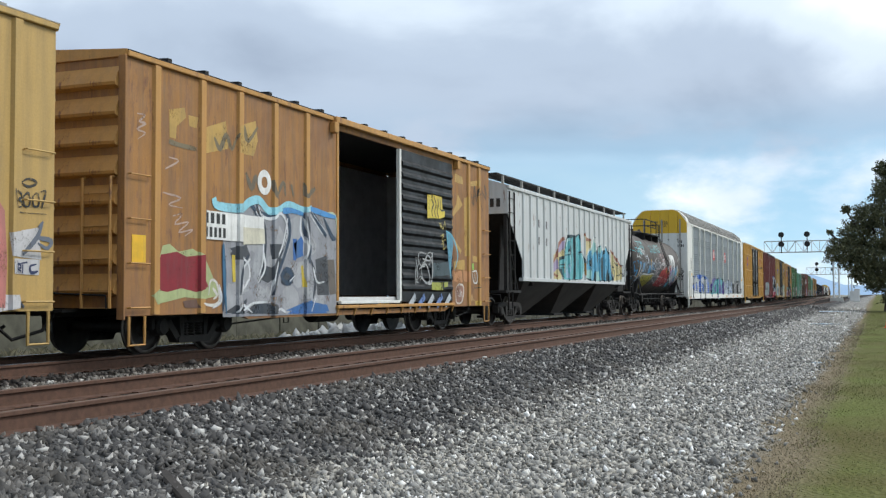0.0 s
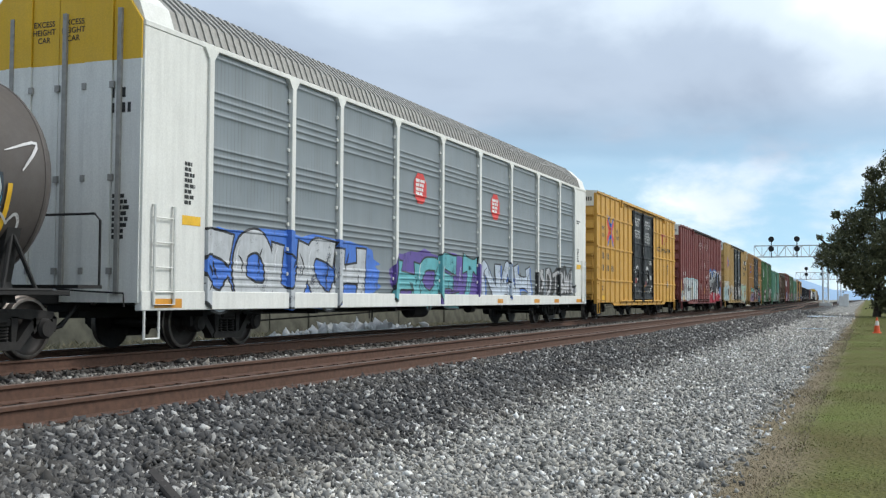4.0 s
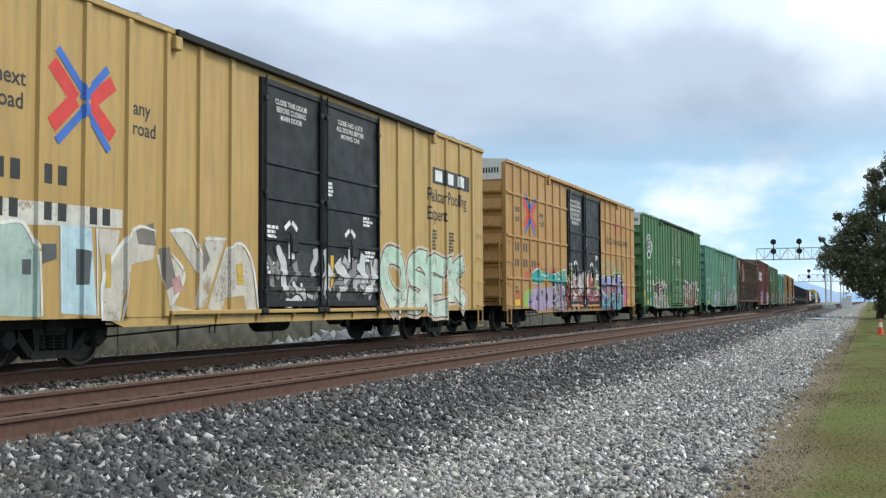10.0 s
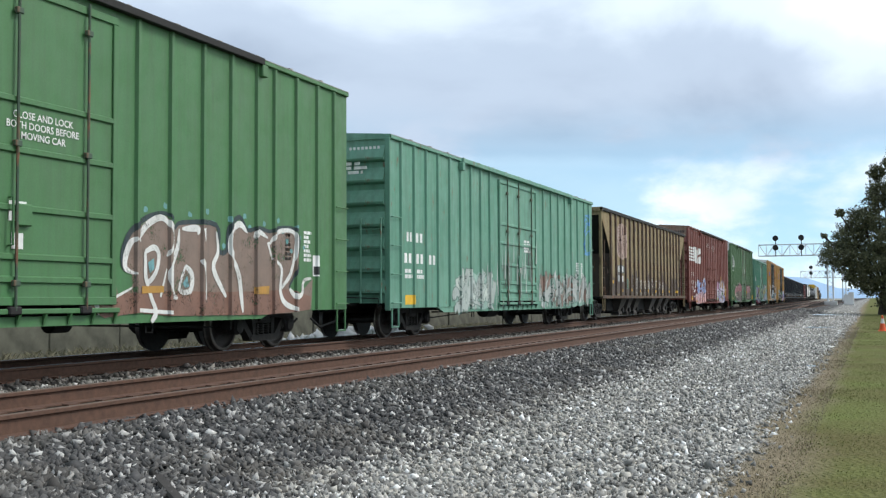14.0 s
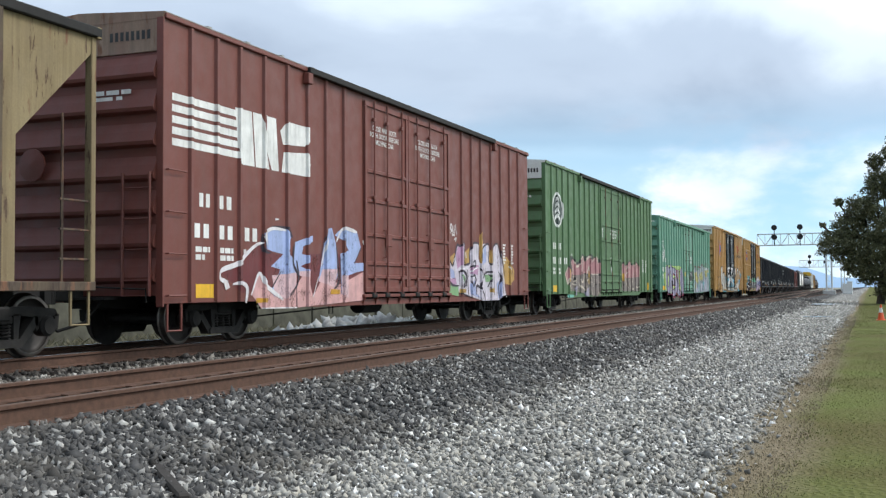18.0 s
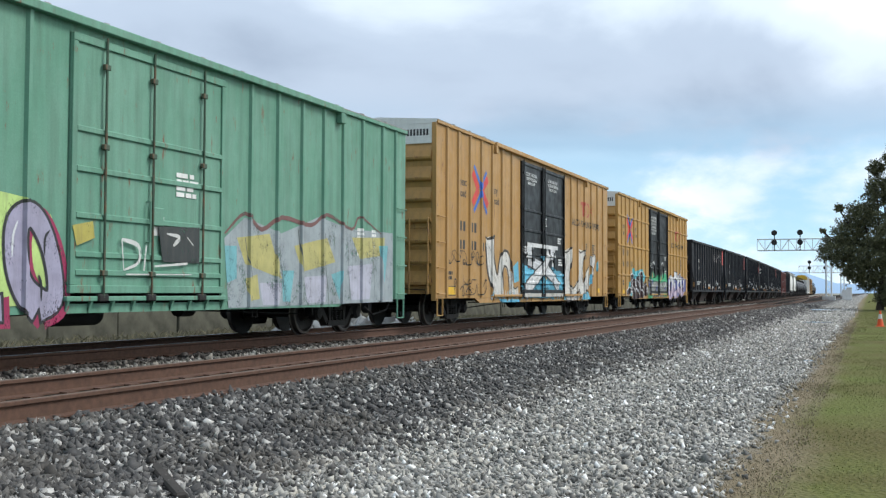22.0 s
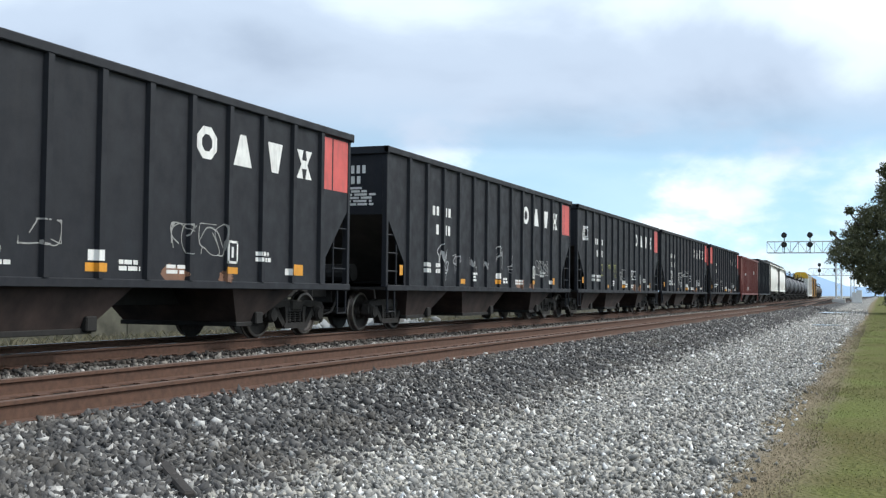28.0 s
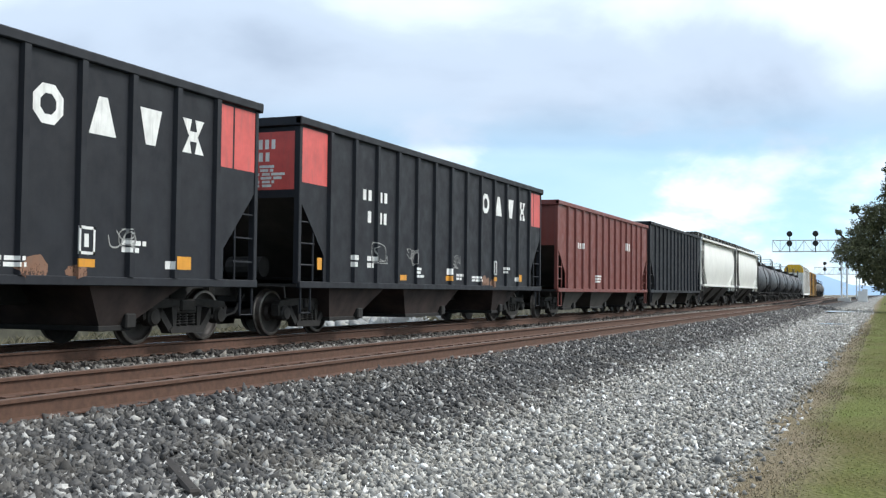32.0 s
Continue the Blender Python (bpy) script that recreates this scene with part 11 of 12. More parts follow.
daubs(side, car, ["11.88,2.29 13.10,2.50 13.07,2.26 12.74,1.44 12.86,1.12 13.36,1.03 13.84,1.28 13.99,1.74 14.02,2.20 14.09,2.46 14.94,2.41 14.77,2.10 14.70,1.57 14.75,1.20 14.96,1.50 15.70,1.89 15.57,1.00 14.81,0.83 14.56,0.57 14.13,0.99 13.67,0.76 12.14,0.79 12.16,1.06 12.21,1.78"], (0.64, 0.62, 0.58), 0.005, "broad white sprayed letter with a dark outline")
daubs(side, car, ["12.14,0.74 13.67,0.73 14.38,0.77 14.06,0.61 13.30,0.57 12.40,0.61"], (0.56, 0.53, 0.5), 0.0052)
brush(side, car, ["11.88,2.29 12.04,2.10 12.21,1.78 12.09,1.39 12.16,1.06 12.14,0.79", "11.88,2.28 12.42,2.28 13.10,2.50 13.07,2.24 12.74,1.42 12.86,1.09 13.36,1.02 13.87,1.28 13.99,1.74 14.03,2.20 14.09,2.45", "14.05,2.43 14.34,2.33 14.96,2.42 14.79,2.07 14.57,1.56", "14.61,1.54 14.75,1.20 14.96,1.50 15.70,1.88", "15.70,1.86 15.59,1.49 15.57,1.00", "14.81,0.83 14.56,0.57 14.13,0.98 13.67,0.76", "14.89,0.83 15.25,0.94 15.63,0.86", "12.14,0.77 13.29,0.78 14.38,0.78", "12.21,0.70 12.47,0.57 13.01,0.57"], 0.075, (0.045, 0.035, 0.03), 0.0075)
brush(side, car, ["12.36,2.15 12.40,1.61 12.45,1.06", "12.65,2.27 12.64,1.62 12.59,1.06", "14.34,2.22 14.40,1.56 14.29,1.09", "14.55,2.24 14.49,1.40", "13.00,0.98 13.58,0.93", "12.26,0.92 13.29,0.88", "15.14,1.48 15.14,1.05", "14.21,0.88 14.47,0.68"], 0.05, (0.48, 0.45, 0.42), 0.009)
daubs(side, car, ["14.37,1.14 15.25,1.05 15.34,1.05 15.14,1.48 15.24,1.48 15.43,1.11"], (0.5, 0.47, 0.44), 0.0085)
heart = smooth_path("16.16,1.62 15.75,1.95 15.80,2.27 16.13,2.18 16.48,2.36 16.72,2.2 16.52,1.9 16.16,1.62", 5)
hc = (16.2, 2.05)
side.put("graffiti_heart", [[hc, p, q] for p, q in zip(heart, heart[1:])], sprayed((0.05, 0.04, 0.035)), car, 0.012, "white sprayed heart with a dark outline")
side.put("heart_fill", [[hc, (hc[0] + (p[0] - hc[0]) * 0.86, hc[1] + (p[1] - hc[1]) * 0.86), (hc[0] + (q[0] - hc[0]) * 0.86, hc[1] + (q[1] - hc[1]) * 0.86)] for p, q in zip(heart, heart[1:])], sprayed((0.64, 0.62, 0.60)), car, 0.015)
strokes(side, car, "graffiti_stroke", ["16.16,1.62 16.0,1.4 15.95,1.1"], 0.06, (0.05, 0.04, 0.035), 0.0125)
shapes(side, car, "graffiti_field", ["12.05,0.6 12.35,0.6 12.3,1.5 12.05,1.7", "14.4,0.6 15.9,0.6 15.5,0.9 14.9,0.85", "15.7,1.1 16.15,1.3 16.0,1.6 15.75,1.5", "16.8,1.7 17.05,1.65 17.1,2.05 16.9,2.1"], (0.12, 0.44, 0.62), 0.004, "bright blue field of a graffiti piece")
drips(side, car, 4.2, 15.5, 0.62, 1.0, [(0.5, 0.5, 0.48), (0.2, 0.4, 0.5)], 7, 50)
side.put("paint_overspray", quad(6.95, 11.7, 0.72, 0.83), sprayed((0.46, 0.44, 0.40)), car, 0.075)
side.put("tag", scrawl(0.9, 3.6, 1.6, 1.95, random.Random(3), 7, 0.025) + scrawl(1.3, 3.8, 0.8, 1.2, random.Random(4), 6, 0.025), STENCIL_BLACK, car, 0.005, "black marker tags that cannot be read")

car, side, ds = pool_boxcar("yellow boxcar with black doors and green and black graffiti", 320.29, YELLOW_BOX, (4.19, 2.91, 1.63), 5, notice="one", ledge=None)
daubs(side, car, ["3.00,1.92 3.26,1.99 3.38,1.80 5.28,1.97 5.78,1.77 6.00,1.55 5.70,1.31 3.16,1.44", "2.37,1.37 2.51,1.23 2.31,1.04 2.21,1.13", "2.56,0.85 3.07,0.85 3.03,0.71 2.60,0.71", "4.14,0.96 4.75,0.96 4.66,0.78 4.23,0.78"], (0.09, 0.42, 0.5), 0.003, "cyan cloud of a graffiti piece")
daubs(side, car, ["2.43,1.74 2.53,1.81 2.64,1.68 3.12,1.71 3.24,1.49 3.87,1.49 4.16,1.74 4.29,1.54 4.73,1.77 5.00,1.85 5.29,1.74 5.39,1.53 5.70,1.31 6.11,1.35 6.54,1.15 6.72,0.74 5.71,0.69 4.80,0.67 4.66,0.78 4.23,0.80 3.88,1.01 3.41,0.90 3.15,0.58 3.10,0.85 2.53,0.85 2.12,0.76 1.61,0.72 1.85,0.96 2.38,1.08 2.59,1.04 2.55,1.23 2.41,1.27 2.44,1.51"], (0.036, 0.015, 0.018), 0.0045, "dark maroon body of a graffiti piece")
daubs(side, car, ["3.15,0.58 3.41,0.93 3.88,1.03 4.23,0.78 5.71,0.72 5.71,0.63 3.57,0.57"], (0.036, 0.015, 0.018), 0.0047)
brush(side, car, ["1.61,0.72 1.85,0.95 2.35,1.08 2.59,0.95", "2.32,0.71 2.53,0.85 3.10,0.88 3.15,0.58", "2.44,1.51 2.43,1.65 2.50,1.79 2.64,1.68 3.12,1.71 3.20,1.49 2.87,1.38 3.05,1.27 2.98,1.10 2.84,1.04", "2.44,1.49 2.54,1.52 2.59,1.37 2.48,1.23 2.41,1.32", "2.87,1.21 3.25,1.10 3.37,0.90 3.88,1.03 4.13,1.01 4.31,0.80 4.71,0.80", "3.24,1.32 3.87,1.47 3.72,1.21 4.00,1.19", "4.16,1.45 4.30,1.17 4.57,1.12 4.60,1.50", "4.65,1.47 5.03,0.97 5.31,1.16 5.70,1.08 5.45,1.36 5.30,1.52", "4.73,1.61 4.77,1.77 5.05,1.84 5.29,1.69", "4.20,1.74 4.29,1.54 4.78,1.56", "5.31,1.02 5.71,0.80 5.62,0.58", "5.90,1.14 6.11,1.29 6.33,1.03 6.65,1.10 6.72,0.71", "6.38,1.03 6.52,0.98 6.46,0.89 6.35,0.95 6.38,1.03", "2.81,0.95 2.87,1.21", "3.92,1.16 3.84,1.01", "1.79,0.94 1.86,0.76"], 0.055, (0.68, 0.67, 0.68), 0.0065)
daubs(ds, car, ["6.69,1.51 7.38,1.60 8.65,1.45 10.09,1.39 11.73,1.43 11.66,0.65 6.71,0.68"], (0.24, 0.245, 0.235), 0.004, "grey field of a graffiti piece on the doors")
daubs(ds, car, ["6.86,1.55 7.03,1.65 7.38,1.66 7.74,1.87 8.12,1.82 8.39,1.57 9.49,1.82 10.09,1.63 10.71,1.94 11.63,1.76 11.69,1.39 10.88,1.44 10.09,1.35 9.50,1.37 8.65,1.45 8.13,1.34 7.38,1.48", "6.71,0.80 7.77,0.74 7.65,0.58 6.71,0.59", "10.73,0.80 11.70,0.94 11.71,0.65 10.90,0.65"], (0.03, 0.34, 0.15), 0.0055, "green cloud of a graffiti piece on the doors")
daubs(ds, car, ["7.38,1.54 7.87,1.43 7.75,1.24", "8.53,1.25 9.07,1.13 8.80,0.93", "6.69,1.34 6.98,1.28 6.93,1.04", "10.89,1.08 11.47,1.16 11.39,1.02", "9.35,1.47 9.71,1.45 9.64,1.34"], (0.035, 0.055, 0.26), 0.007)
daubs(ds, car, ["7.04,1.28 7.27,1.41 7.34,0.98 7.10,0.92", "8.00,1.37 8.52,1.42 8.53,1.19 8.14,1.12", "8.94,0.93 9.28,1.27 9.51,0.93", "9.94,1.28 10.56,1.33 10.41,1.15", "7.76,0.99 8.14,1.05 8.27,0.80 7.83,0.77"], (0.34, 0.34, 0.31), 0.0072)
brush(ds, car, ["7.03,1.34 7.11,0.80", "7.51,1.30 7.64,0.80", "8.01,1.24 7.95,0.74", "8.39,1.19 8.67,0.80", "9.07,1.13 9.22,0.73", "9.57,1.27 9.73,0.73", "10.25,1.29 10.11,0.73", "10.88,1.30 11.06,0.87", "6.76,0.98 7.39,1.05", "8.27,0.80 9.51,0.87", "9.80,1.00 10.73,1.08"], 0.05, (0.05, 0.055, 0.055), 0.009)
side.put("graffiti_background", blob(12.1, 18.0, 0.7, 1.8, random.Random(11), 40, 0.2), sprayed((0.16, 0.18, 0.42)), car, 0.003)
graffiti(side, car, "DEKV", 12.6, 17.4, 0.55, 1.9, (0.66, 0.66, 0.68), (0.03, 0.02, 0.04), low=(0.56, 0.44, 0.56), seed=28)

# black coal hoppers
for k, (off, red) in enumerate(((340.95, False), (357.05, False), (373.85, False), (389.88, False), (405.8, False), (422.25, True))):
    car, side = hopper(("black open hopper with red corner panels", "black open hopper with a red end and corner panels")[red], off)
    hopper_marks(car, side, 40 + k, red)
    if k == 2:
        brush(side, car, ["3.25,2.08 2.93,1.88 3.05,1.76 3.05,1.59 3.18,1.90 3.23,1.62 3.36,1.91 3.44,1.94 3.23,1.42", "3.55,1.92 3.49,1.64 3.31,1.42 3.54,1.35 3.61,1.49 3.66,1.62 3.53,1.61 3.49,1.43 3.66,1.44", "3.53,1.38 3.50,1.17"], 0.028, (0.5, 0.51, 0.52), 0.005)
        brush(side, car, ["3.95,1.79 4.19,1.83 4.00,1.66 4.16,1.59 4.20,1.76 4.32,1.79 4.28,1.63 4.46,1.83 4.33,1.63", "4.10,1.62 4.11,1.35", "4.22,1.62 4.17,1.41"], 0.024, (0.42, 0.42, 0.43), 0.005)
        brush(side, car, ["5.16,1.80 5.21,1.59 5.27,1.76 5.31,1.54 5.37,1.71 5.44,1.48 5.50,1.66 5.55,1.43 5.45,1.51 5.69,1.55 5.65,1.36"], 0.02, (0.4, 0.4, 0.4), 0.005)
        brush(side, car, ["6.23,1.76 6.27,1.55 6.33,1.72 6.38,1.50 6.46,1.68 6.52,1.47 6.63,1.56 6.52,1.41"], 0.02, (0.4, 0.4, 0.4), 0.005)
        brush(side, car, ["7.23,2.10 7.46,2.17 7.41,1.92 7.26,1.75", "7.35,1.98 7.24,1.78", "7.76,2.14 7.56,2.09 7.53,1.89 7.73,1.94 7.80,2.04 7.78,1.55"], 0.026, (0.5, 0.5, 0.5), 0.005)
        brush(side, car, ["8.53,1.99 8.45,1.64 8.28,1.63 8.46,1.44", "8.32,1.57 8.51,1.54"], 0.018, (0.4, 0.4, 0.4), 0.005)
    if k == 3:
        side.put("tag", scrawl(0.75, 1.5, 2.85, 3.3, random.Random(91), 4, 0.05), sprayed((0.60, 0.60, 0.60)), car, 0.005, "white spray tag that cannot be read")
        for j, u in enumerate((2.3, 3.5, 4.75, 5.75)):
            side.put("tag", scrawl(u, u + 0.3, 1.55, 2.0, random.Random(93 + j), 1, 0.03), sprayed((0.36, 0.36, 0.06)), car, 0.005, "yellow crayon mark that cannot be read")
        side.put("tag", scrawl(9.0, 9.6, 1.5, 1.85, random.Random(97), 4, 0.04), sprayed((0.55, 0.55, 0.55)), car, 0.005, "white spray tag that cannot be read")
    if k == 4:
        for j, (u, v) in enumerate(((2.45, 1.45), (4.85, 1.4), (6.1, 1.85), (7.2, 1.85), (8.4, 1.6))):
            side.put("tag", scrawl(u, u + 0.62, v, v + (0.6 if j < 2 else 0.3), random.Random(99 + j), 4, 0.03), sprayed((0.52, 0.52, 0.52)), car, 0.005, "white chalk scrawl that cannot be read")
    side.put_each("rust_patch", [blob(8.7 + 0.2 * k, 9.3 + 0.2 * k, 0.98, 1.25, random.Random(k), 16, 0.4), blob(10.4, 10.8, 0.98, 1.2, random.Random(k + 7), 16, 0.4)], sprayed((0.20, 0.10, 0.06)), car, 0.003, "rust-scorched patch above the pockets")
car, side = hopper("oxide red open hopper", 439.15, 14.3, 3.86, 0.95, RED_HOPPER, rust=False)
side.put("number_mark", bars(2.3, 3.3, 2.4, 2.6, 4) + bars(10, 11, 2.6, 2.9, 3) + bar_lines(5, 6, 1.2, 1.5, 3, random.Random(2)), STENCIL_WHITE, car)
hopper("black open hopper without markings", 454.2, 14.3, 4.1, 0.95, BLACK_CAR, rust=False)
covered_hopper("white round-sided covered hopper", 469.4, 15.2, WHITE_CAR, True)
covered_hopper("white round-sided covered hopper", 485.6, 15.2, WHITE_CAR, True)
for k in range(6):
    tank_car("plain blue-black tank car", 501.7 + 15.3 * k, 14.6, 2.30, 1.42, TANK_BLUE, 0.7, 13.9)
autorack("brownish grey car carrier with yellow end", 594.2, panel=steel("weathered_brown_panel", (0.27, 0.20, 0.15), 0.15, 0.6), detail=False)
for k in range(2):
    pool_boxcar("distant yellow boxcar with black doors", 622.9 + 20.75 * k, YELLOW_BOX, (), 60 + k)
for k in range(5):
    tank_car("plain black tank car", 664.6 + 17.0 * k, 16.2, 2.35, 1.45, TANK_BLACK, 0.75, 15.45)

# ---- lineside ----
GALV = steel("galvanized_signal_steel", (0.58, 0.60, 0.61), 0.12, 0.55, 0.2)
CONCRETE = steel("weathered_concrete", (0.088, 0.088, 0.068), 0.45, 0.9, 0.0, 1.6)
PALE_CONCRETE = steel("pale_concrete", (0.52, 0.52, 0.50), 0.12, 0.85, 0.0, 3)
CABINET = paint("white_cabinet_paint", (0.72, 0.73, 0.72), 0.1)


def signal_bridge(y, k, label):
    """A cantilever truss over the tracks with round-target signals. k scales it with distance."""
    b = tagged(new("signal_bridge"), label, "signal", "signal bridges")
    b.location = (0, y, 0)
    x0, x1, zb, zt = -16.7, -5.9, 7.58, 9.38
    for xx in (-6.35, -5.55):
        part("mast", MB().tube([(xx, 0, -0.3), (xx, 0, zt + 0.3)], 0.13, 10), GALV, b)
    part("mast_lacing", sum_tubes([((-6.35 if i % 2 else -5.55, 0, -0.2 + 0.8 * i), (-5.55 if i % 2 else -6.35, 0, 0.6 + 0.8 * i)) for i in range(11)], 0.04), GALV, b)
    for dy in (-0.5, 0.5):
        for z in (zb, zt):
            part("chord", MB().box(x0, -5.4, dy - 0.06, dy + 0.06, z - 0.06, z + 0.06), GALV, b)
    n = 9
    for i in range(n + 1):
        xx = x0 + (x1 - x0) * i / n
        part("truss_post", MB().box(xx - 0.04, xx + 0.04, -0.54, -0.46, zb, zt), GALV, b)
        if i < n:
            xn = x0 + (x1 - x0) * (i + 1) / n
            lo, hi = (zb, zt) if i % 2 else (zt, zb)
            for yy in (-0.5, 0.5):
                part("truss_brace", MB().tube([(xx, yy, lo), (xn, yy, hi)], 0.035, 5), GALV, b)
    walk_way = MB()
    for i in range(10):
        walk_way.box(x0, -5.6, -0.45 + 0.09 * i, -0.40 + 0.09 * i, zb + 0.06, zb + 0.10)
    part("walkway", walk_way, GALV, b)
    for xx in (-14.05, -10.15):
        part("signal_pole", MB().tube([(xx, -0.6, zb - 0.1), (xx, -0.6, zt + 1.3)], 0.07, 8), DARK_STEEL, b)
        for z in (8.85, 10.38):
            h = part("signal_head", MB().lathe([(-0.95, 0.42), (-0.90, 0.45), (-0.86, 0.42), (-0.62, 0.2)], 20, "y", (xx, 0, z)), DARK_STEEL, b, "round black signal target", True)
            part("lens", MB().lathe([(-0.99, 0.10), (-0.952, 0.11)], 12, "y", (xx, 0, z)), spray("dark_lens", (0.02, 0.02, 0.02), 0.1, 0.1), h)
    part("concrete_base", MB().box(-6.9, -5.0, -0.9, 0.9, -0.6, 0.35, 0.04), PALE_CONCRETE, b)
    return b


def sum_tubes(pairs, r):
    mb = MB()
    for p, q in pairs:
        mb.tube([p, q], r, 5)
    return mb


near_bridge = signal_bridge(180, 1, "galvanized signal bridge with round black targets over the tracks")
far_bridge = copy_thing(near_bridge, pose(-0.6, 300, -1.5))
tagged(far_bridge, "distant galvanized signal bridge over the tracks")

for x, y, w, d, h in ((-2.9, 176, 0.8, 0.7, 1.9), (-3.8, 186, 0.7, 0.7, 1.6)):
    cab = tagged(new("signal_cabinet"), "white metal signal cabinet beside the track", "cabinet", "signal cabinets")
    cab.location = (x, y, -0.26)
    part("body", MB().box(-w / 2, w / 2, -d / 2, d / 2, 0.1, h, 0.02), CABINET, cab)
    part("roof", MB().box(-w / 2 - 0.05, w / 2 + 0.05, -d / 2 - 0.05, d / 2 + 0.05, h, h + 0.06, 0.015), CABINET, cab)
    part("door", MB().box(-w / 2 + 0.06, w / 2 - 0.06, -d / 2 - 0.02, -d / 2, 0.18, h - 0.08, 0.005), CABINET, cab)
    part("plinth", MB().box(-w / 2 - 0.1, w / 2 + 0.1, -d / 2 - 0.1, d / 2 + 0.1, -0.1, 0.1, 0.01), PALE_CONCRETE, cab)

# traffic cone on the verge
cone = tagged(new("traffic_cone"), "orange traffic cone with a white band on the grass", "cone")
cone.location = (0.44, 53.5, -0.66)
ORANGE = spray("cone_orange", (0.75, 0.10, 0.02))
part("base", MB().box(-0.2, 0.2, -0.2, 0.2, 0, 0.04, 0.01), ORANGE, cone)
part("lower_body", MB().lathe([(0.04, 0.15), (0.36, 0.095)], 20, "z"), ORANGE, cone, smooth=True)
part("white_band", MB().lathe([(0.36, 0.095), (0.58, 0.06)], 20, "z"), STENCIL_WHITE, cone, smooth=True)
part("tip", MB().lathe([(0.58, 0.06), (0.72, 0.035), (0.73, 0.02)], 20, "z"), ORANGE, cone, smooth=True)

# pale puddled patches on the service road
WET = Nodes("wet_pale_mud", 0.12).done((0.35, 0.36, 0.37))
for x, y, a, b in ((-3.4, 87, 1.3, 2.2), (-2.6, 56, 0.9, 0.8), (-1.3, 25.5, 0.12, 0.3)):
    rng = random.Random(int(y))
    pts = [(x + a * math.cos(t) * rng.uniform(0.6, 1.1), y + b * math.sin(t) * rng.uniform(0.6, 1.1)) for t in [k * 0.314 for k in range(20)]]
    z = max(ground_z(p[0], p[1]) for p in pts) + 0.02
    thing("puddle", MB().prism(pts, z - 0.02, z, "z"), WET, "shallow puddle reflecting the sky on gravel", "puddle", "puddles")

# a dark scrap of timber in the ballast
q = MB().box(-0.045, 0.045, -0.36, 0.36, -0.03, 0.03, 0.015)
scrap = thing("timber_scrap", q, steel("dark_old_timber", (0.035, 0.03, 0.027), 0.4, 0.9), "dark broken piece of timber lying in ballast", "timber")
scrap.matrix_world = pose(-4.48, 6.22, -0.415, 8, 0, 51)

# low concrete wall and rubble beyond the train
wall = tagged(new("wall_far"), "low weathered concrete wall beyond the tracks", "wall", kind="structure")
wm = shared("wall_panel", lambda: box(-0.10, 0.10, -1.47, 1.47, -0.9, 0.78, 0.02), CONCRETE)
for k in range(70):
    part("wall_panel", wm, CONCRETE, wall).matrix_local = pose(-21.0 + 0.03 * math.sin(k * 2.3), -20 + 3 * k, 0.03 * math.sin(k * 1.7))
part("wall_coping", MB().box(-21.16, -20.84, -21.5, 190, 0.79, 0.88, 0.02), CONCRETE, wall)
stone_field("rubble", "pale broken concrete rubble beside the far track", 260, lambda rng, n: np.stack([rng.normal(-16.9, 0.5, n), rng.normal(34.5, 2.2, n), np.abs(rng.normal(0, 0.10, n)) - 0.46], 1), (0.06, 0.17), stone_material("broken_pale_concrete", (0.36, 0.36, 0.35), (0.5, 0.5, 0.48), (0.7, 0.7, 0.68), (0.55, 0.54, 0.5)), 9)


def grass_field(name, label, n, x0, x1, y0, y1, h0, h1, colours, seed, power=1.8):
    """Grass blades, two triangles each, joined."""
    rng = np.random.RandomState(seed)
    y = y0 + (y1 - y0) * rng.rand(n) ** power
    x = x0 + (x1 - x0) * rng.rand(n)
    z = np.array([ground_z(a, b) for a, b in zip(x, y)]) - 0.01
    h = rng.uniform(h0, h1, n)
    a = rng.uniform(0, 6.28, n)
    w = rng.uniform(0.0025, 0.005, n) * (1 + y / 30)
    lx, ly = rng.normal(0, 0.5, n) * h, rng.normal(0, 0.5, n) * h
    dx, dy = np.cos(a) * w, np.sin(a) * w
    co = np.stack([np.stack([x - dx, y - dy, z], 1), np.stack([x + dx, y + dy, z], 1), np.stack([x + dx * 0.7 + lx * 0.4, y + dy * 0.7 + ly * 0.4, z + h * 0.6], 1), np.stack([x + lx, y + ly, z + h], 1)], 1)
    idx = (np.array([0, 1, 2, 0, 2, 3])[None] + 4 * np.arange(n)[:, None]).reshape(-1)
    me = bpy.data.meshes.new(name)
    me.vertices.add(n * 4)
    me.vertices.foreach_set("co", co.reshape(-1).astype(np.float32))
    me.loops.add(n * 6)
    me.loops.foreach_set("vertex_index", idx.astype(np.int32))
    me.polygons.add(n * 2)
    me.polygons.foreach_set("loop_start", (np.arange(n * 2) * 3).astype(np.int32))
    me.polygons.foreach_set("loop_total", np.full(n * 2, 3, np.int32))
    me.update()
    m = Nodes(name + "_blades", 0.75)
    g = m.n.new("ShaderNodeNewGeometry")
    me.materials.append(m.done(m.mixc(m.noise(0.7, 4), m.ramp(g.outputs["Random Per Island"], (0.0, colours[0]), (0.5, colours[1]), (1.0, colours[2])), colours[1])))
    return tagged(new(name, me), label, "grass", kind="stuff")


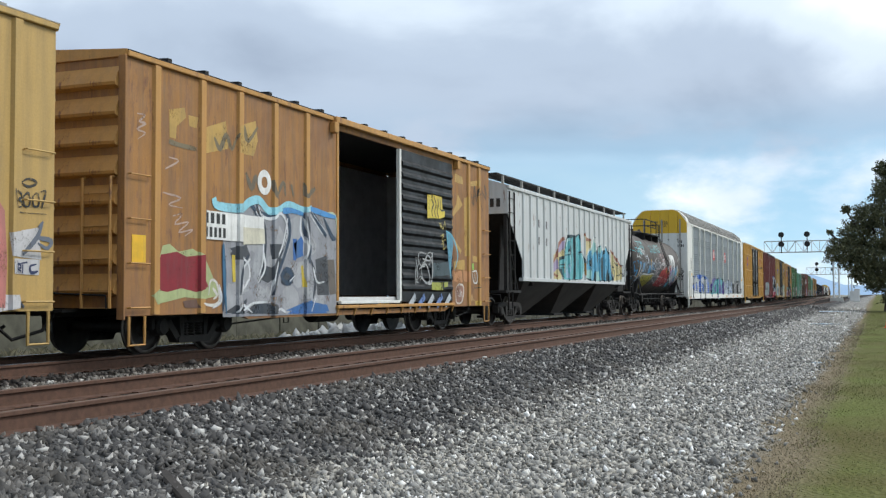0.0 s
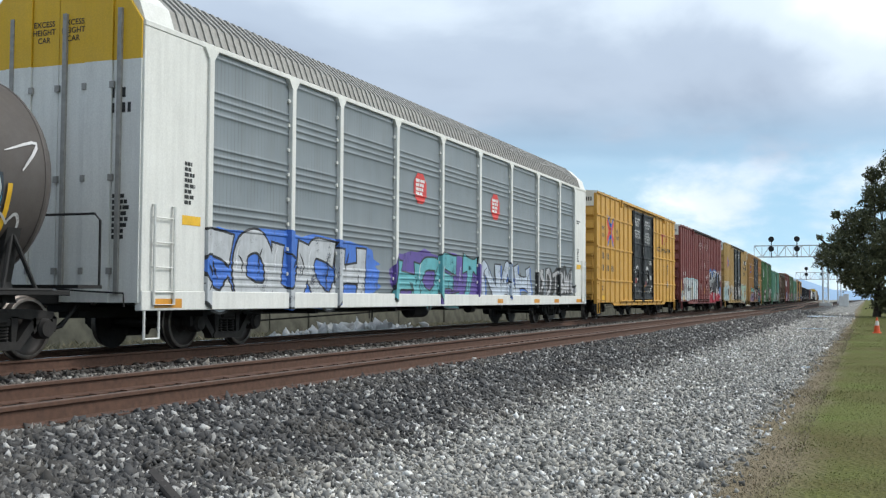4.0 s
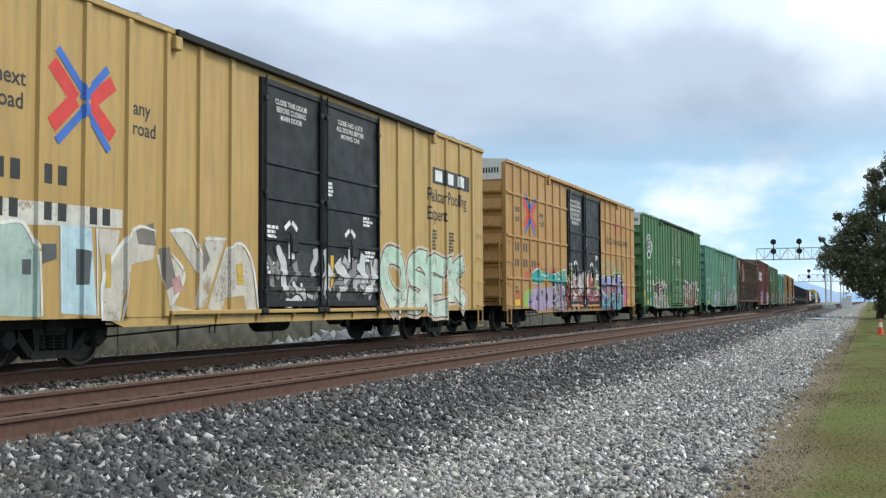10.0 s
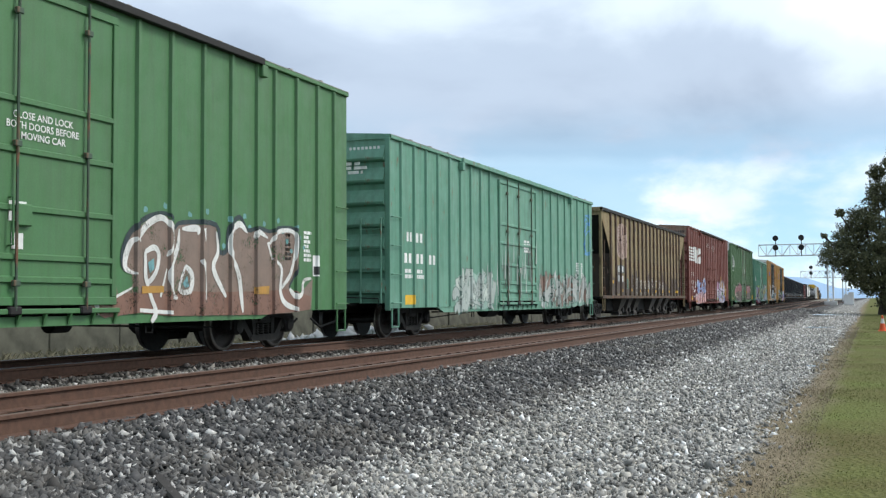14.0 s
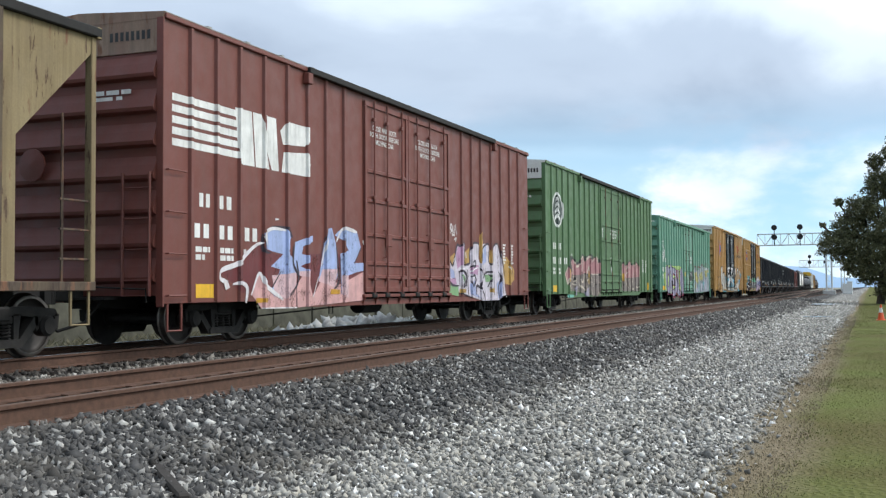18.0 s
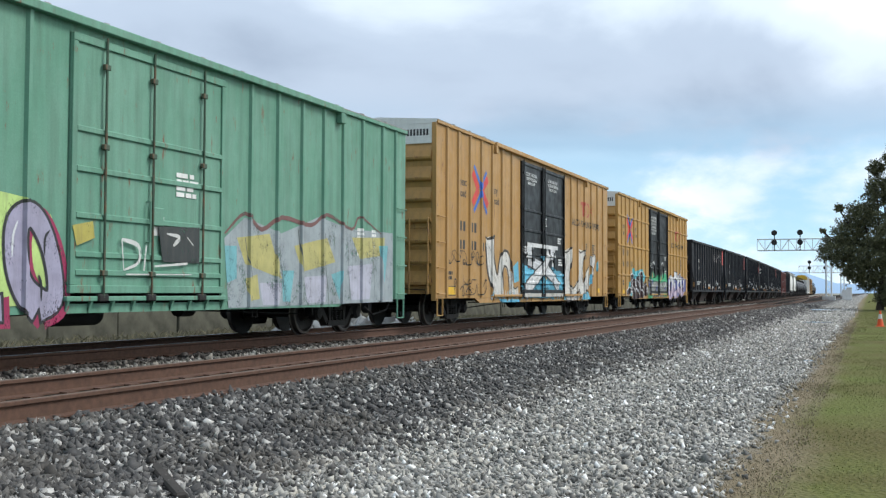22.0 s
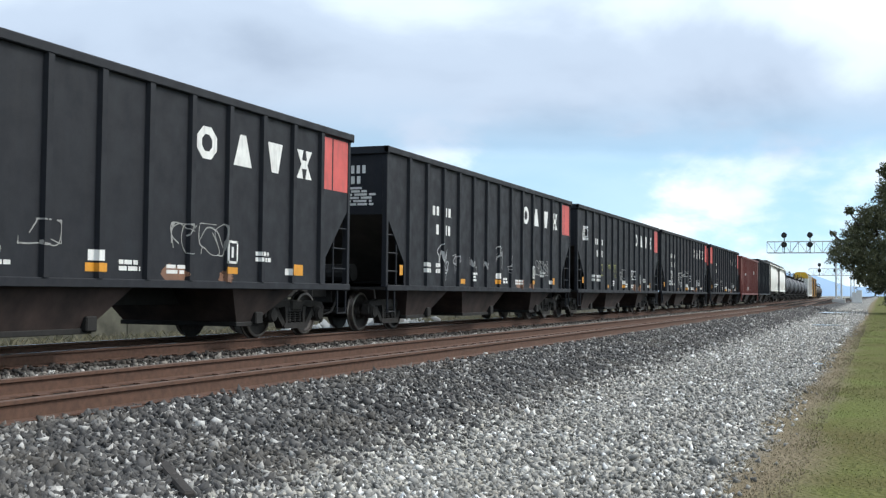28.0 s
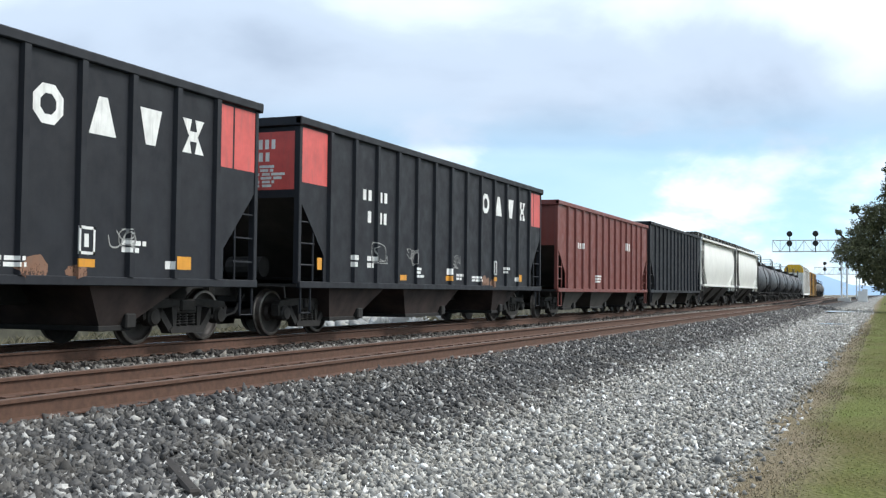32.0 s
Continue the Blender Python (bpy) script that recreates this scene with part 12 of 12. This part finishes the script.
grass_field("grass", "mown green grass verge with straw patches", 120000, -0.8, 4.2, 6, 95, 0.01, 0.03, ((0.14, 0.14, 0.046), (0.15, 0.165, 0.05), (0.175, 0.175, 0.066)), 1, 2.1)
grass_field("dry_grass", "dry straw-coloured grass along the gravel edge", 26000, -1.3, -0.62, 6, 60, 0.01, 0.04, ((0.215, 0.175, 0.11), (0.26, 0.215, 0.145), (0.17, 0.16, 0.075)), 2, 2.0)
grass_field("far_weeds", "dry weeds in front of the far wall", 6000, -21.5, -17.5, 15, 60, 0.08, 0.32, ((0.09, 0.09, 0.05), (0.14, 0.13, 0.08), (0.20, 0.175, 0.12)), 3, 1.2)

# ---- trees ----
BARK = steel("dark_oak_bark", (0.06, 0.048, 0.038), 0.4, 0.95, 0.0, 8)


def leaf_material():
    m = Nodes("oak_leaves", 0.6)
    g = m.n.new("ShaderNodeNewGeometry")
    c = m.ramp(g.outputs["Random Per Island"], (0.0, (0.055, 0.06, 0.03)), (0.6, (0.105, 0.11, 0.05)), (1.0, (0.18, 0.18, 0.085)))
    return m.done(c)


LEAF = leaf_material()


def oak(label, x, y, z, lobes, trunk, leaves, size, seed):
    """A trunk, limbs to each lobe of the crown, and many small leaf clumps about them."""
    tree = tagged(new("tree"), label, "tree")
    tree.location = (x, y, z)
    rng = np.random.RandomState(seed)
    r = random.Random(seed)
    tb = MB()
    top = Vector((0.3, 0, trunk * 7))
    rad = [trunk * 0.75, trunk * 0.55, trunk * 0.5, trunk * 0.42]
    pts = [(0, 0, -0.3), (0.05, 0, 0.6), (0.1, 0.05, trunk * 3), tuple(top)]
    n = 12
    vs = [(p[0] + q * math.cos(2 * math.pi * k / n), p[1] + q * math.sin(2 * math.pi * k / n), p[2]) for p, q in zip(pts, rad) for k in range(n)]
    tb.add(vs, [(i * n + k, i * n + (k + 1) % n, (i + 1) * n + (k + 1) % n, (i + 1) * n + k) for i in range(3) for k in range(n)])
    part("trunk", tb, BARK, tree, smooth=True)
    centres = []
    for cx, cy, cz, cr in lobes:
        a, b = Vector((0.1, 0, trunk * 4.5)), Vector((cx, cy, cz))
        m = a.lerp(b, 0.5) + Vector((r.uniform(-0.5, 0.5), r.uniform(-0.5, 0.5), r.uniform(0, 0.8)))
        part("limb", MB().tube([a, a.lerp(m, 0.5) + Vector((0, 0, 0.2)), m, m.lerp(b, 0.6)], trunk * 0.16, 7), BARK, tree)
        for _ in range(5):
            e = b + Vector((r.uniform(-1, 1), r.uniform(-1, 1), r.uniform(-1, 1))) * cr * 0.7
            part("branch", MB().tube([m.lerp(b, 0.55), b.lerp(e, 0.4), e], trunk * 0.05, 5), BARK, tree)
    vol = np.array([c[3] ** 2 for c in lobes])
    counts = (leaves * vol / vol.sum()).astype(int)
    pos = []
    for (cx, cy, cz, cr), k in zip(lobes, counts):
        d = rng.normal(0, 1, (k, 3))
        d /= np.linalg.norm(d, axis=1)[:, None]
        wob = np.array([0.75 + 0.5 * noise.noise(Vector(v) * 2.3 + Vector((cx, cy, cz))) + 0.22 * noise.noise(Vector(v) * 6 + Vector((cz, cx, cy))) for v in d])
        rr = cr * wob * (rng.rand(k) ** 0.22)
        pos.append(np.array([cx, cy, cz]) + d * rr[:, None] * np.array([1, 1, 0.85]))
    pos = np.concatenate(pos)
    pos = pos[pos[:, 2] > 0.35]
    k = len(pos)
    quad_base = np.array([(-1, 0, 0), (0, -0.45, 0.1), (1, 0, 0), (0, 0.45, 0.1)])
    axis = rng.normal(0, 1, (k, 3))
    axis /= np.linalg.norm(axis, axis=1)[:, None]
    b = np.cross(axis, rng.normal(0, 1, (k, 3)))
    b /= np.linalg.norm(b, axis=1)[:, None]
    c = np.cross(axis, b)
    s = rng.uniform(size * 0.6, size * 1.4, (k, 1, 1))
    co = pos[:, None] + s * (quad_base[None, :, 0:1] * axis[:, None] + quad_base[None, :, 1:2] * b[:, None] + quad_base[None, :, 2:3] * c[:, None])
    me = bpy.data.meshes.new("crown")
    me.vertices.add(k * 4)
    me.vertices.foreach_set("co", co.reshape(-1).astype(np.float32))
    me.loops.add(k * 4)
    me.loops.foreach_set("vertex_index", np.arange(k * 4, dtype=np.int32))
    me.polygons.add(k)
    me.polygons.foreach_set("loop_start", (np.arange(k) * 4).astype(np.int32))
    me.polygons.foreach_set("loop_total", np.full(k, 4, np.int32))
    me.update()
    tagged(part("crown", me, LEAF, tree), kind="stuff")
    return tree


oak("large dark olive oak with dense low crown on the verge", 0.8, 101, -0.65,
    [(-3.3, 0, 5.2, 2.1), (-2.3, 0.5, 6.8, 1.9), (-0.4, -0.5, 4.6, 2.5), (-1.3, 0, 8.4, 1.7), (0.4, 0.3, 10.4, 2.1), (-0.2, 0, 12.4, 0.9), (-1.9, -0.6, 3.5, 1.6), (1.5, 0, 7.0, 3.3), (2.6, 0, 13.0, 2.8), (3.7, 0, 4.0, 3.4), (5.2, 0.5, 10.0, 3.6), (-3.2, 0, 9.0, 0.55), (-4.6, 0, 7.0, 0.35), (-0.9, 0, 2.6, 1.3), (0.9, 0, 1.5, 1.7), (2.6, -0.5, 1.4, 1.6), (6.5, -1, 6.0, 3.8)], 0.55, 130000, 0.10, 5)
oak("smaller oak behind the verge", 14, 140, -0.6, [(-3, 0, 5, 3.6), (2, 0, 8, 4.2), (0, 2, 4, 4), (5, 0, 5, 4)], 0.6, 9000, 0.2, 8)

# far hill and woods at the horizon
hill_mat = Nodes("hazy_blue_hill", 1.0)
HILL = hill_mat.done(hill_mat.mixc(hill_mat.noise(0.01, 5), (0.25, 0.38, 0.55), (0.31, 0.44, 0.60)))
hv, hf = [], []
for i in range(81):
    x = -2600 + 65 * i
    hgt = 12 + 30 * math.exp(-((x + 170) / 70) ** 2) + 55 * abs(noise.noise((x * 0.0016, 3.1, 0))) + 6 * noise.noise((x * 0.02, 1, 0))
    hv += [(x, 2300, -5), (x, 2420, hgt), (x, 2800, -5)]
for i in range(80):
    for k in range(2):
        hf.append((3 * i + k, 3 * i + k + 3, 3 * i + k + 4, 3 * i + k + 1))
thing("backdrop_hills", MB().add(hv, hf), HILL, "hazy blue hills on the horizon", "hills", kind="structure", smooth=True)


# ---- what moves ----


def along(t):
    """Metres the train has run by t seconds; it gathers a little speed."""
    return 12.142 * t + 0.01602 * t * t


def motions():
    times = list(range(33))
    for car, start in CARS:
        rows = []
        for t in times:
            y = start - along(t)
            a, b = bend(y + 2), bend(y + 14)
            turn = math.degrees(math.atan2(a - b, 12.0))
            rows.append((t, pose(TRAIN_X + a + (a - b) / 6, y, 0, 0, 0, turn)))
        walk(car, rows)
    steps = [k / FPS for k in range(32 * FPS + 1)]
    first = {}
    for wheel, dy in WHEELSETS:
        if dy not in first:
            walk(wheel, [(t, pose(0, dy, 0.43, math.degrees(along(t) / 0.43) % 360)) for t in steps])
            first[dy] = wheel
        else:
            data = wheel.animation_data_create()
            data.action = first[dy].animation_data.action
            data.action_slot = first[dy].animation_data.action_slot
            wheel.rotation_mode = "QUATERNION"


motions()
